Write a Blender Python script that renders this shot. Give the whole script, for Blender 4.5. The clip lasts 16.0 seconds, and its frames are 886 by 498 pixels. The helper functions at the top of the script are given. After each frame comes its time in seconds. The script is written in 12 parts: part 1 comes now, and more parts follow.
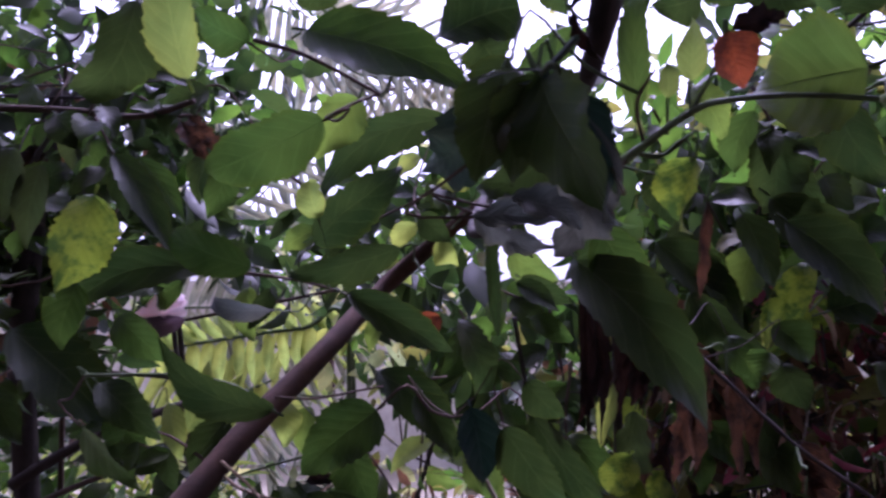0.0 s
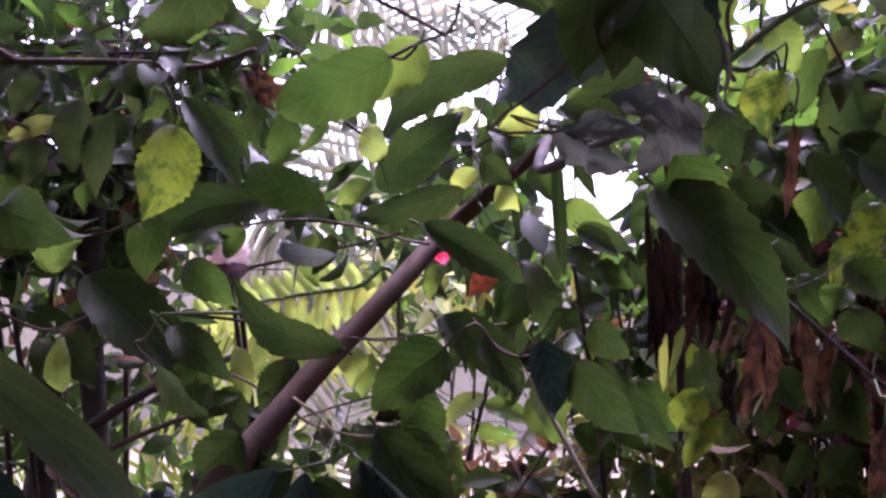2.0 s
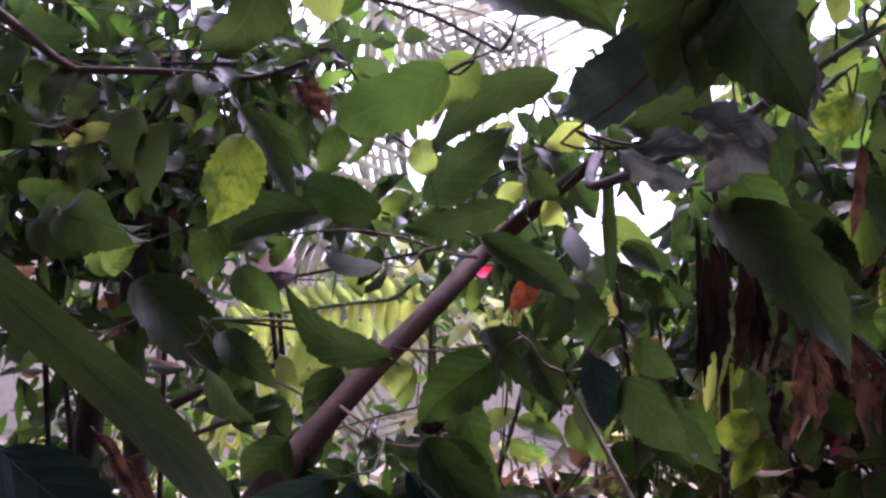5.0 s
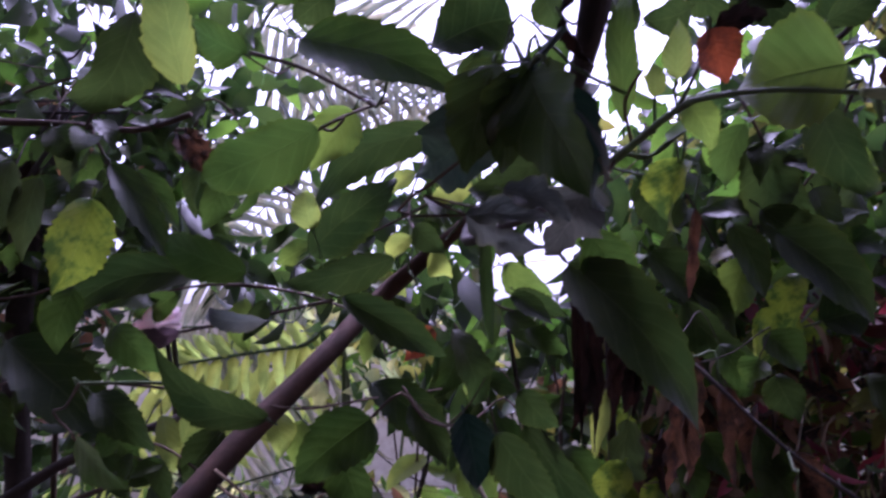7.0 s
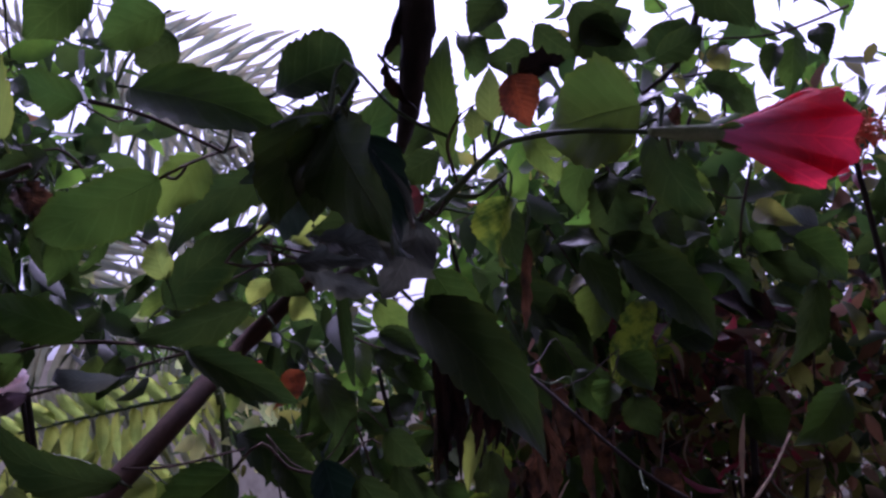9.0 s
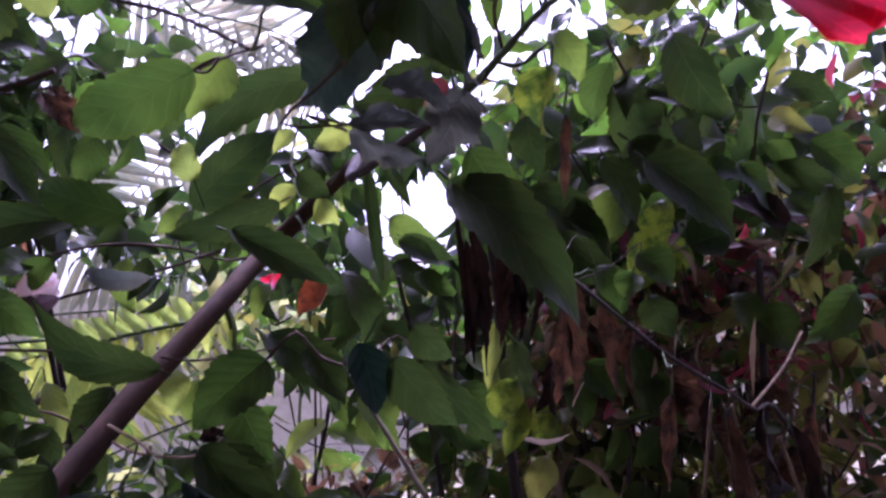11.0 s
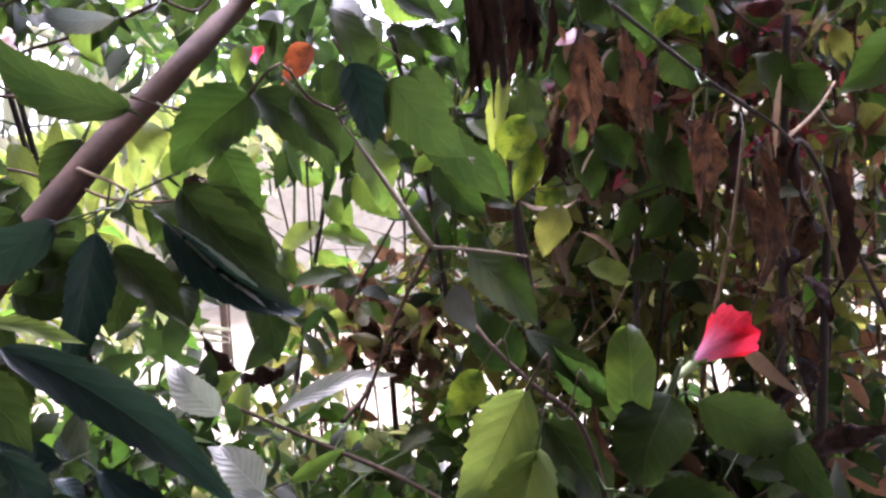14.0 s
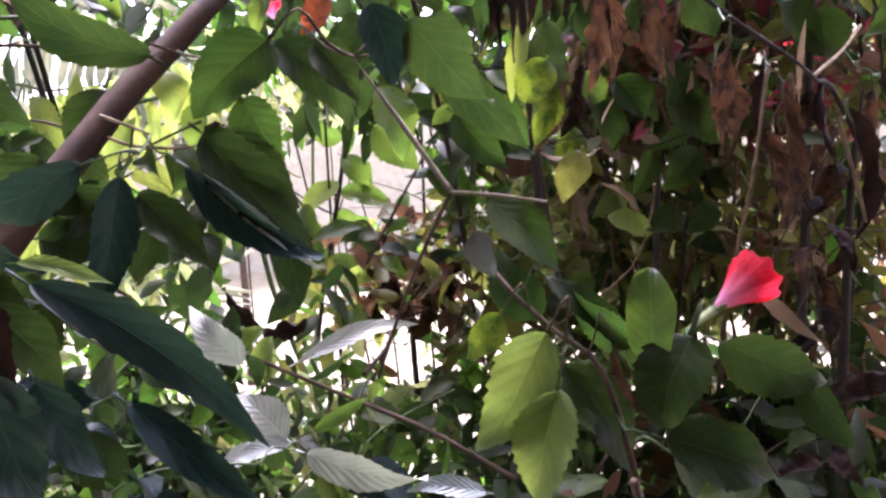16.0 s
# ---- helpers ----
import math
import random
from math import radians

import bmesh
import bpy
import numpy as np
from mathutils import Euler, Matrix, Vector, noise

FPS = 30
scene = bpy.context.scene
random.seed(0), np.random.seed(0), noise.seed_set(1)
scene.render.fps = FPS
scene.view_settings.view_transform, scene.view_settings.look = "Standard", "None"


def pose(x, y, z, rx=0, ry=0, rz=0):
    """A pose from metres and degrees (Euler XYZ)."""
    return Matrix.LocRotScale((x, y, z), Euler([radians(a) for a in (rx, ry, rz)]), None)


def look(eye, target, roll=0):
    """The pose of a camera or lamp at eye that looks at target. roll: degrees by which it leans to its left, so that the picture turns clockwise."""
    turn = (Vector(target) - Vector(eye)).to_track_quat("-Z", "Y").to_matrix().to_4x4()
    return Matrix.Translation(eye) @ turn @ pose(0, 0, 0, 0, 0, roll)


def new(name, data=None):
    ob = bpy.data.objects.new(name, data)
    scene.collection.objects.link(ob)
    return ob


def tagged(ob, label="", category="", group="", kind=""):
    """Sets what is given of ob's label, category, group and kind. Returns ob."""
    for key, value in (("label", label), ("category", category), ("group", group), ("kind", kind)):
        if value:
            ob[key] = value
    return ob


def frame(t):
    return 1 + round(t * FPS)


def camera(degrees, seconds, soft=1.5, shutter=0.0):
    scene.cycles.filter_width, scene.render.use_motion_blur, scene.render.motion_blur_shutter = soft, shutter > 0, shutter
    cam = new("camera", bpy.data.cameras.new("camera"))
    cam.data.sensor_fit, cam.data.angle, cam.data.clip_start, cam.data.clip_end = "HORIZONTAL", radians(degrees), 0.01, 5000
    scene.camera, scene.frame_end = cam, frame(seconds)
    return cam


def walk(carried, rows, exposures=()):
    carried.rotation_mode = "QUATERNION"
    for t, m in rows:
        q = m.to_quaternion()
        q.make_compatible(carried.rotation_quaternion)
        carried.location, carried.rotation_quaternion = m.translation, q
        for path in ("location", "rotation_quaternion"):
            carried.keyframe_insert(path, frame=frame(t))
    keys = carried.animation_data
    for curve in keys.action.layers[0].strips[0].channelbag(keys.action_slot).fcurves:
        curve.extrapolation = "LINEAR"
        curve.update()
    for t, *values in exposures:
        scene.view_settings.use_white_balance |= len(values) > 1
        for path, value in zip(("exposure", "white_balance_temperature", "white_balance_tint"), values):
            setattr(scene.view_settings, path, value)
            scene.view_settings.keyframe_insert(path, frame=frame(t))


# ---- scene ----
LENS = 57.0
cam = camera(LENS, 16.0, soft=2.6, shutter=0.4)
PATH = [
    (0, (0.1600, 0.0100, 1.6200), (0.0191, 1.9975, 1.7930), 0.20),
    (0.5, (0.1431, 0.0003, 1.6191), (-0.1195, 1.9753, 1.7934), 0.68),
    (1, (0.1362, -0.0049, 1.6114), (-0.1941, 1.9604, 1.7794), 0.85),
    (1.5, (0.1362, 0.0004, 1.6030), (-0.1551, 1.9746, 1.7364), 0.68),
    (2, (0.1395, 0.0075, 1.5961), (-0.0994, 1.9908, 1.6942), -0.09),
    (2.5, (0.1398, 0.0143, 1.5879), (-0.0790, 2.0008, 1.6668), -0.30),
    (3, (0.1373, 0.0179, 1.5827), (-0.0947, 2.0034, 1.6460), 0.00),
    (3.5, (0.1326, 0.0135, 1.5830), (-0.1433, 1.9937, 1.6336), 0.45),
    (6, (0.1193, -0.0019, 1.5994), (-0.1849, 1.9664, 1.7813), 1.65),
    (6.5, (0.1390, 0.0039, 1.5954), (-0.1059, 1.9805, 1.7771), 0.59),
    (7, (0.1618, 0.0056, 1.6080), (0.0317, 1.9881, 1.8380), 0.13),
    (7.5, (0.1719, 0.0054, 1.6141), (0.1219, 1.9835, 1.9045), -0.66),
    (8, (0.1887, 0.0116, 1.6216), (0.2169, 1.9850, 1.9451), -2.14),
    (10.5, (0.1684, -0.0108, 1.5823), (0.3823, 1.9659, 1.7989), -4.34),
    (11, (0.1606, -0.0045, 1.5744), (0.3054, 1.9835, 1.7375), -4.13),
    (11.5, (0.1616, 0.0160, 1.5632), (0.2914, 2.0106, 1.6317), -4.16),
    (12, (0.1560, 0.0278, 1.5518), (0.2590, 2.0251, 1.5575), -4.05),
    (12.5, (0.1560, 0.0334, 1.5414), (0.2518, 2.0302, 1.4813), -4.37),
    (13, (0.1557, 0.0432, 1.5275), (0.2870, 2.0349, 1.4024), -4.61),
    (13.5, (0.1533, 0.0523, 1.5133), (0.2939, 2.0386, 1.3266), -4.86),
    (14, (0.1508, 0.0592, 1.5004), (0.2834, 2.0408, 1.2643), -4.92),
    (14.5, (0.1412, 0.0604, 1.4936), (0.2293, 2.0417, 1.2351), -4.53),
    (15, (0.1356, 0.0613, 1.4897), (0.1747, 2.0413, 1.2108), -4.66),
    (15.5, (0.1418, 0.0600, 1.4853), (0.1912, 2.0371, 1.1873), -5.28),
    (16, (0.1479, 0.0553, 1.4851), (0.2275, 2.0292, 1.1730), -5.50),
]
EXPOSURES = ((0, 1.7, 5070, 59), (1, 1.35, 5270, 58), (2, 2.45, 5470, 60), (2.5, 2.82, 5470, 60), (3.5, 2.9, 5470, 60), (6, 1.75, 5450, 57), (6.5, 1.68, 5250, 58), (7, 1.65, 5050, 59), (7.5, 1.25, 5050, 59), (8, 0.65, 5050, 58), (10.5, 1.5, 5050, 59), (11, 1.98, 5150, 59), (11.5, 2.94, 5170, 60), (12.5, 3.24, 5270, 52), (13.5, 3.34, 5550, 39), (15, 3.44, 5650, 36), (16, 3.44, 5650, 36))
walk(cam, [(t, look(eye, target, roll)) for t, eye, target, roll in PATH], EXPOSURES)

# ---- world, sun, exposure ----
SUN_UP, SUN_AZ = 62.0, 12.0
world = bpy.data.worlds.new("overcast_sky")
scene.world = world
world.use_nodes = True
wn, wl = world.node_tree.nodes, world.node_tree.links
wn.clear()
sky = wn.new("ShaderNodeTexSky")
sky.sky_type = 'NISHITA'
sky.sun_disc = False
sky.sun_elevation = radians(SUN_UP)
sky.sun_rotation = radians(SUN_AZ)
sky.dust_density = 6.0
pale = wn.new("ShaderNodeHueSaturation")
pale.inputs["Saturation"].default_value = 0.25
background = wn.new("ShaderNodeBackground")
background.inputs["Strength"].default_value = 0.15
wout = wn.new("ShaderNodeOutputWorld")
wl.new(sky.outputs[0], pale.inputs["Color"])
wl.new(pale.outputs[0], background.inputs["Color"])
wl.new(background.outputs[0], wout.inputs["Surface"])

sun_data = bpy.data.lights.new("sun", "SUN")
sun_data.energy = 1.25
sun_data.angle = radians(10)
sun_data.color = (1.0, 0.95, 0.88)
sun = new("sun", sun_data)
sun.matrix_world = look((2.0 * math.sin(radians(SUN_AZ)), 2.0 * math.cos(radians(SUN_AZ)), 2.0 * math.tan(radians(SUN_UP))), (0, 0, 0))


# ---- materials ----
def nodes_of(mat):
    mat.use_nodes = True
    nt = mat.node_tree
    nt.nodes.clear()
    return nt.nodes, nt.links


def mixed(n, l, fac, a, b, how="MIX"):
    m = n.new("ShaderNodeMix")
    m.data_type = "RGBA"
    m.blend_type = how
    for key, value in ((0, fac), (6, a), (7, b)):
        if isinstance(value, bpy.types.NodeSocket):
            l.new(value, m.inputs[key])
        elif key == 0:
            m.inputs[0].default_value = value
        else:
            m.inputs[key].default_value = (*value, 1.0)
    return m.outputs[2]


def ramp(n, l, value, stops):
    r = n.new("ShaderNodeValToRGB")
    while len(r.color_ramp.elements) < len(stops):
        r.color_ramp.elements.new(0.5)
    for e, (p, c) in zip(r.color_ramp.elements, stops):
        e.position, e.color = p, (c, c, c, 1.0)
    l.new(value, r.inputs[0])
    return r.outputs[0]


def calc(n, l, how, a, b=0.0):
    m = n.new("ShaderNodeMath")
    m.operation = how
    for i, value in enumerate((a, b)):
        if isinstance(value, bpy.types.NodeSocket):
            l.new(value, m.inputs[i])
        else:
            m.inputs[i].default_value = value
    return m.outputs[0]


def noise_of(n, l, scale, detail=3.0, coords="Object", rough=0.55):
    tc = n.new("ShaderNodeTexCoord")
    tx = n.new("ShaderNodeTexNoise")
    tx.inputs["Scale"].default_value = scale
    tx.inputs["Detail"].default_value = detail
    tx.inputs["Roughness"].default_value = rough
    l.new(tc.outputs[coords], tx.inputs["Vector"])
    return tx.outputs["Fac"]


def leaf_material(name, face, lit, spot=None, spots=0.5, rough=0.42, through_light=0.45, small=False, veins=10.0, throat=None, relief=0.2, shine=0.15):
    """A thin leaf: glossy skin, light that passes through, veins along its own length and width, blotches that also
    paint patchy shade.
    """
    mat = bpy.data.materials.new(name)
    n, l = nodes_of(mat)
    if small:
        geo = n.new("ShaderNodeNewGeometry")
        rnd = geo.outputs["Random Per Island"]
    else:
        info = n.new("ShaderNodeObjectInfo")
        rnd = info.outputs["Random"]
    grain = noise_of(n, l, 260.0, 3.0)
    cloud = noise_of(n, l, 34.0, 4.0)
    dark = tuple(c * 0.55 for c in face)
    light = (face[0] * 1.6 + 0.01, face[1] * 1.3, face[2] * 1.1)
    col = mixed(n, l, rnd, dark, light)
    col = mixed(n, l, ramp(n, l, cloud, ((0.35, 0.0), (0.7, 0.55))), col, tuple(c * 0.5 for c in face))
    col = mixed(n, l, ramp(n, l, grain, ((0.4, 0.0), (0.75, 0.35))), col, light)
    thin = mixed(n, l, rnd, tuple(c * 0.7 for c in lit), tuple(min(1.0, c * 1.25) for c in lit))
    thin = mixed(n, l, ramp(n, l, cloud, ((0.35, 0.0), (0.7, 0.75))), thin, tuple(c * 0.45 for c in lit))
    broad = noise_of(n, l, 13.0, 3.0)
    thin = mixed(n, l, ramp(n, l, broad, ((0.42, 0.0), (0.62, 0.75))), thin, (lit[0] * 1.75, lit[1] * 1.35, lit[2] * 1.1))
    height = grain
    if not small:
        uv = n.new("ShaderNodeUVMap")
        sep = n.new("ShaderNodeSeparateXYZ")
        l.new(uv.outputs[0], sep.inputs[0])
        across = calc(n, l, "ABSOLUTE", calc(n, l, "SUBTRACT", sep.outputs[1], 0.5))
        sweep = calc(n, l, "SUBTRACT", calc(n, l, "MULTIPLY", sep.outputs[0], veins), calc(n, l, "MULTIPLY", across, veins * 0.55))
        sweep = calc(n, l, "ADD", sweep, calc(n, l, "MULTIPLY", broad, 2.2))
        saw = calc(n, l, "ABSOLUTE", calc(n, l, "SUBTRACT", calc(n, l, "FRACT", sweep), 0.5))
        side = ramp(n, l, saw, ((0.0, 1.0), (0.09, 0.0)))
        mid = ramp(n, l, across, ((0.0, 1.0), (0.025, 0.0)))
        vein = calc(n, l, "MAXIMUM", calc(n, l, "MULTIPLY", side, 0.55), mid)
        col = mixed(n, l, calc(n, l, "MULTIPLY", vein, 0.35), col, (face[0] * 2.2 + 0.05, face[1] * 1.8 + 0.05, face[2] * 1.8 + 0.03))
        thin = mixed(n, l, calc(n, l, "MULTIPLY", vein, 0.25), thin, (lit[0] * 1.7 + 0.02, lit[1] * 1.45 + 0.02, lit[2] * 1.3 + 0.006))
        edge = ramp(n, l, calc(n, l, "ADD", across, calc(n, l, "MULTIPLY", cloud, 0.16)), ((0.49, 0.0), (0.56, 0.55)))
        thin = mixed(n, l, edge, thin, (lit[0] * 1.4 + 0.01, lit[1] * 1.05 + 0.01, lit[2] * 0.6))
        quilt = calc(n, l, "SUBTRACT", calc(n, l, "MULTIPLY", ramp(n, l, saw, ((0.0, 0.0), (0.5, 1.0))), 0.8), calc(n, l, "MULTIPLY", mid, 0.8))
        height = calc(n, l, "ADD", quilt, calc(n, l, "MULTIPLY", grain, 0.25))
    if throat:
        deep = ramp(n, l, sep.outputs[0], ((0.05, 1.0), (0.75, 0.0)))
        col = mixed(n, l, deep, col, throat)
        thin = mixed(n, l, deep, thin, throat)
    if spot:
        patch = ramp(n, l, noise_of(n, l, 70.0, 5.0, rough=0.7), ((0.62 - 0.3 * spots, 0.0), (0.78 - 0.3 * spots, 1.0)))
        col = mixed(n, l, patch, col, spot)
        thin = mixed(n, l, patch, thin, tuple(min(1.0, c * 1.2) for c in spot))
    bump = n.new("ShaderNodeBump")
    bump.inputs["Strength"].default_value = relief
    bump.inputs["Distance"].default_value = 0.0012
    l.new(height, bump.inputs["Height"])
    skin = n.new("ShaderNodeBsdfPrincipled")
    skin.inputs["Specular IOR Level"].default_value = shine
    l.new(ramp(n, l, cloud, ((0.3, rough - 0.1), (0.7, rough + 0.16))), skin.inputs["Roughness"])
    l.new(col, skin.inputs["Base Color"])
    l.new(bump.outputs[0], skin.inputs["Normal"])
    glow = n.new("ShaderNodeBsdfTranslucent")
    l.new(thin, glow.inputs["Color"])
    l.new(bump.outputs[0], glow.inputs["Normal"])
    mix = n.new("ShaderNodeMixShader")
    mix.inputs[0].default_value = through_light
    l.new(skin.outputs[0], mix.inputs[1])
    l.new(glow.outputs[0], mix.inputs[2])
    out = n.new("ShaderNodeOutputMaterial")
    l.new(mix.outputs[0], out.inputs["Surface"])
    return mat


def rough_material(name, base, other, scale, rough=0.85, bump_m=0.004, fine=6.0):
    """Bark, plaster, earth: two colours in patches, finer grain, relief."""
    mat = bpy.data.materials.new(name)
    n, l = nodes_of(mat)
    big = noise_of(n, l, scale, 5.0)
    tiny = noise_of(n, l, scale * fine, 4.0)
    col = mixed(n, l, ramp(n, l, big, ((0.35, 0.0), (0.65, 1.0))), base, other)
    col = mixed(n, l, ramp(n, l, tiny, ((0.4, 0.0), (0.8, 0.6))), col, tuple(c * 0.5 for c in base))
    bump = n.new("ShaderNodeBump")
    bump.inputs["Strength"].default_value = 0.6
    bump.inputs["Distance"].default_value = bump_m
    l.new(calc(n, l, "ADD", big, calc(n, l, "MULTIPLY", tiny, 0.5)), bump.inputs["Height"])
    skin = n.new("ShaderNodeBsdfPrincipled")
    skin.inputs["Roughness"].default_value = rough
    skin.inputs["Specular IOR Level"].default_value = 0.2
    l.new(col, skin.inputs["Base Color"])
    l.new(bump.outputs[0], skin.inputs["Normal"])
    out = n.new("ShaderNodeOutputMaterial")
    l.new(skin.outputs[0], out.inputs["Surface"])
    return mat


LEAF = {
    "dark": leaf_material("shade_tone_green_leaf", (0.015, 0.028, 0.01), (0.023, 0.05, 0.01), through_light=0.36, rough=0.5, shine=0.1, relief=0.25, veins=6.0),
    "mid": leaf_material("green_leaf", (0.018, 0.036, 0.011), (0.037, 0.09, 0.013), through_light=0.4, rough=0.5, shine=0.1, relief=0.25, veins=6.5),
    "bright": leaf_material("fresh_green_leaf", (0.032, 0.06, 0.016), (0.105, 0.2, 0.026), through_light=0.44, rough=0.45, shine=0.22, relief=0.22, veins=7.0),
    "lime": leaf_material("young_lime_leaf", (0.08, 0.13, 0.032), (0.24, 0.36, 0.06), through_light=0.42, relief=0.2, veins=7.0),
    "yellow": leaf_material("yellowing_leaf", (0.062, 0.098, 0.013), (0.18, 0.3, 0.022), spot=(0.04, 0.085, 0.012), spots=0.55, through_light=0.42),
    "pale": leaf_material("pale_underside_leaf", (0.075, 0.125, 0.04), (0.18, 0.3, 0.055), through_light=0.4, rough=0.6, relief=0.3, veins=7.0),
    "gloss": leaf_material("painted_shade_blue_leaf", (0.009, 0.026, 0.029), (0.012, 0.036, 0.02), through_light=0.16, rough=0.38, relief=0.35, shine=0.12, veins=6.0),
    "grey": leaf_material("plain_grey_leaf", (0.055, 0.068, 0.066), (0.066, 0.086, 0.072), through_light=0.4, rough=0.6),
    "orange": leaf_material("orange_dying_leaf", (0.17, 0.05, 0.02), (0.33, 0.095, 0.03), spot=(0.1, 0.032, 0.018), spots=0.5, through_light=0.5),
    "red": leaf_material("dark_red_leaf", (0.05, 0.017, 0.016), (0.09, 0.022, 0.02), spot=(0.04, 0.018, 0.014), spots=0.5),
    "brown": leaf_material("dry_brown_leaf", (0.038, 0.024, 0.016), (0.082, 0.044, 0.022), spot=(0.016, 0.011, 0.009), spots=0.6, rough=0.7, through_light=0.36, relief=0.5, shine=0.15),
    "black": leaf_material("withered_dark_leaf", (0.014, 0.01, 0.009), (0.022, 0.012, 0.008), spot=(0.009, 0.007, 0.006), spots=0.5, rough=0.75, through_light=0.15, shine=0.15),
    "olive": leaf_material("olive_green_leaf", (0.07, 0.085, 0.025), (0.2, 0.26, 0.05), spot=(0.10, 0.075, 0.03), spots=0.25, through_light=0.4),
    "painted_sheen": leaf_material("painted_sheen_leaf", (0.36, 0.44, 0.44), (0.2, 0.28, 0.2), through_light=0.2, rough=0.38, relief=0.6, shine=0.6, veins=9.0),
    "lilac": leaf_material("pale_lilac_petal", (0.74, 0.71, 0.77), (0.68, 0.64, 0.72), rough=0.7, through_light=0.45, veins=5.0),
    "olivedark": leaf_material("dull_olive_leaf", (0.018, 0.03, 0.013), (0.035, 0.066, 0.016), through_light=0.36, rough=0.5, shine=0.2, relief=0.06, veins=6.0),
    "violet": leaf_material("grey_violet_leaf", (0.09, 0.075, 0.09), (0.1, 0.08, 0.1), through_light=0.3, rough=0.7),
    "white": leaf_material("white_petal", (0.75, 0.72, 0.76), (0.72, 0.66, 0.74), rough=0.6, through_light=0.5, veins=5.0),
    "petal": leaf_material("red_petal", (0.55, 0.02, 0.045), (0.9, 0.05, 0.1), rough=0.6, through_light=0.5, veins=5.0, throat=(0.62, 0.3, 0.46)),
}
SMALL = {
    "green": leaf_material("small_green_leaves", (0.028, 0.06, 0.016), (0.1, 0.24, 0.025), small=True, through_light=0.4, shine=0.14),
    "lime": leaf_material("small_lime_leaves", (0.12, 0.155, 0.06), (0.37, 0.45, 0.17), small=True, through_light=0.5, shine=0.14),
    "brown": leaf_material("small_dry_leaves", (0.11, 0.068, 0.042), (0.2, 0.115, 0.06), small=True, rough=0.75, through_light=0.35, shine=0.14),
    "straw": leaf_material("dry_straw_blades", (0.17, 0.135, 0.09), (0.19, 0.15, 0.095), small=True, rough=0.7, through_light=0.3, shine=0.14),
    "maroon": leaf_material("small_maroon_leaves", (0.12, 0.025, 0.035), (0.3, 0.05, 0.07), small=True, through_light=0.4, shine=0.14),
    "olive": leaf_material("small_olive_leaves", (0.07, 0.075, 0.025), (0.22, 0.26, 0.05), small=True, through_light=0.4, shine=0.14),
    "dark": leaf_material("small_painted_shade_leaves", (0.017, 0.03, 0.014), (0.045, 0.1, 0.02), small=True, through_light=0.3, shine=0.14),
}
PALM = leaf_material("palm_leaflet", (0.13, 0.185, 0.04), (0.38, 0.52, 0.1), through_light=0.55, veins=2.0)
PALM_GREYED = leaf_material("greyed_palm_leaflet", (0.15, 0.17, 0.135), (0.28, 0.33, 0.22), through_light=0.45, veins=2.0)
BARK = rough_material("smooth_brown_bark", (0.062, 0.032, 0.019), (0.032, 0.018, 0.012), 40.0, bump_m=0.002)
DARK_BARK = rough_material("dark_brown_bark", (0.05, 0.037, 0.03), (0.025, 0.019, 0.016), 30.0, bump_m=0.004)
TWIG = rough_material("brown_twig", (0.085, 0.054, 0.035), (0.045, 0.031, 0.022), 60.0, bump_m=0.001)
GREEN_STEM = rough_material("green_stem", (0.07, 0.11, 0.035), (0.05, 0.06, 0.025), 60.0, rough=0.6, bump_m=0.0008)
CALYX = rough_material("pale_green_calyx", (0.22, 0.27, 0.12), (0.16, 0.2, 0.08), 90.0, rough=0.6, bump_m=0.0005)
PALE_STEM = rough_material("pale_woody_stem", (0.2, 0.17, 0.115), (0.12, 0.1, 0.07), 50.0, bump_m=0.001)
STRAW = rough_material("dry_straw_fibre", (0.24, 0.17, 0.1), (0.1, 0.065, 0.04), 80.0, bump_m=0.001)
GROUND = rough_material("pale_dry_ground", (0.23, 0.2, 0.135), (0.17, 0.145, 0.095), 1.2, bump_m=0.02, fine=9.0)
PLASTER = rough_material("cream_plaster", (0.43, 0.395, 0.3), (0.35, 0.315, 0.235), 0.9, bump_m=0.006, fine=14.0)
BLOCKING_WALL = rough_material("dark_blocking_wall", (0.15, 0.135, 0.12), (0.09, 0.08, 0.07), 1.5, bump_m=0.006, fine=14.0)
BOUNCE_CUT_EARTH = rough_material("dark_bounce_cut_earth", (0.075, 0.055, 0.04), (0.04, 0.03, 0.022), 9.0, bump_m=0.02)
STAMEN = rough_material("coral_stamen", (0.75, 0.2, 0.12), (0.8, 0.4, 0.2), 200.0, bump_m=0.0005)


# ---- builders ----
def mesh_object(name, verts, faces, mat, parent=None, at=(0, 0, 0), label="", uvs=None, smooth=True):
    me = bpy.data.meshes.new(name)
    me.from_pydata([tuple(v) for v in verts], [], faces)
    me.materials.append(mat)
    if smooth:
        me.shade_smooth()
    if uvs is not None:
        layer = me.uv_layers.new(name="UVMap")
        index = np.empty(len(me.loops), dtype=np.int32)
        me.loops.foreach_get("vertex_index", index)
        layer.data.foreach_set("uv", np.asarray(uvs, dtype=np.float32)[index].ravel())
    ob = new(name, me)
    if parent is not None:
        ob.parent = parent
        at = Vector(at) - parent_place(parent)
    ob.location = at
    if label:
        tagged(ob, label)
    return ob


def parent_place(ob):
    place = ob.location.copy()
    while ob.parent:
        ob = ob.parent
        place += ob.location
    return place


def plant(name, at, label, category, group=""):
    return tagged(new(name), label, category, group) if not at else placed(tagged(new(name), label, category, group), at)


def placed(ob, at):
    ob.location = at
    return ob


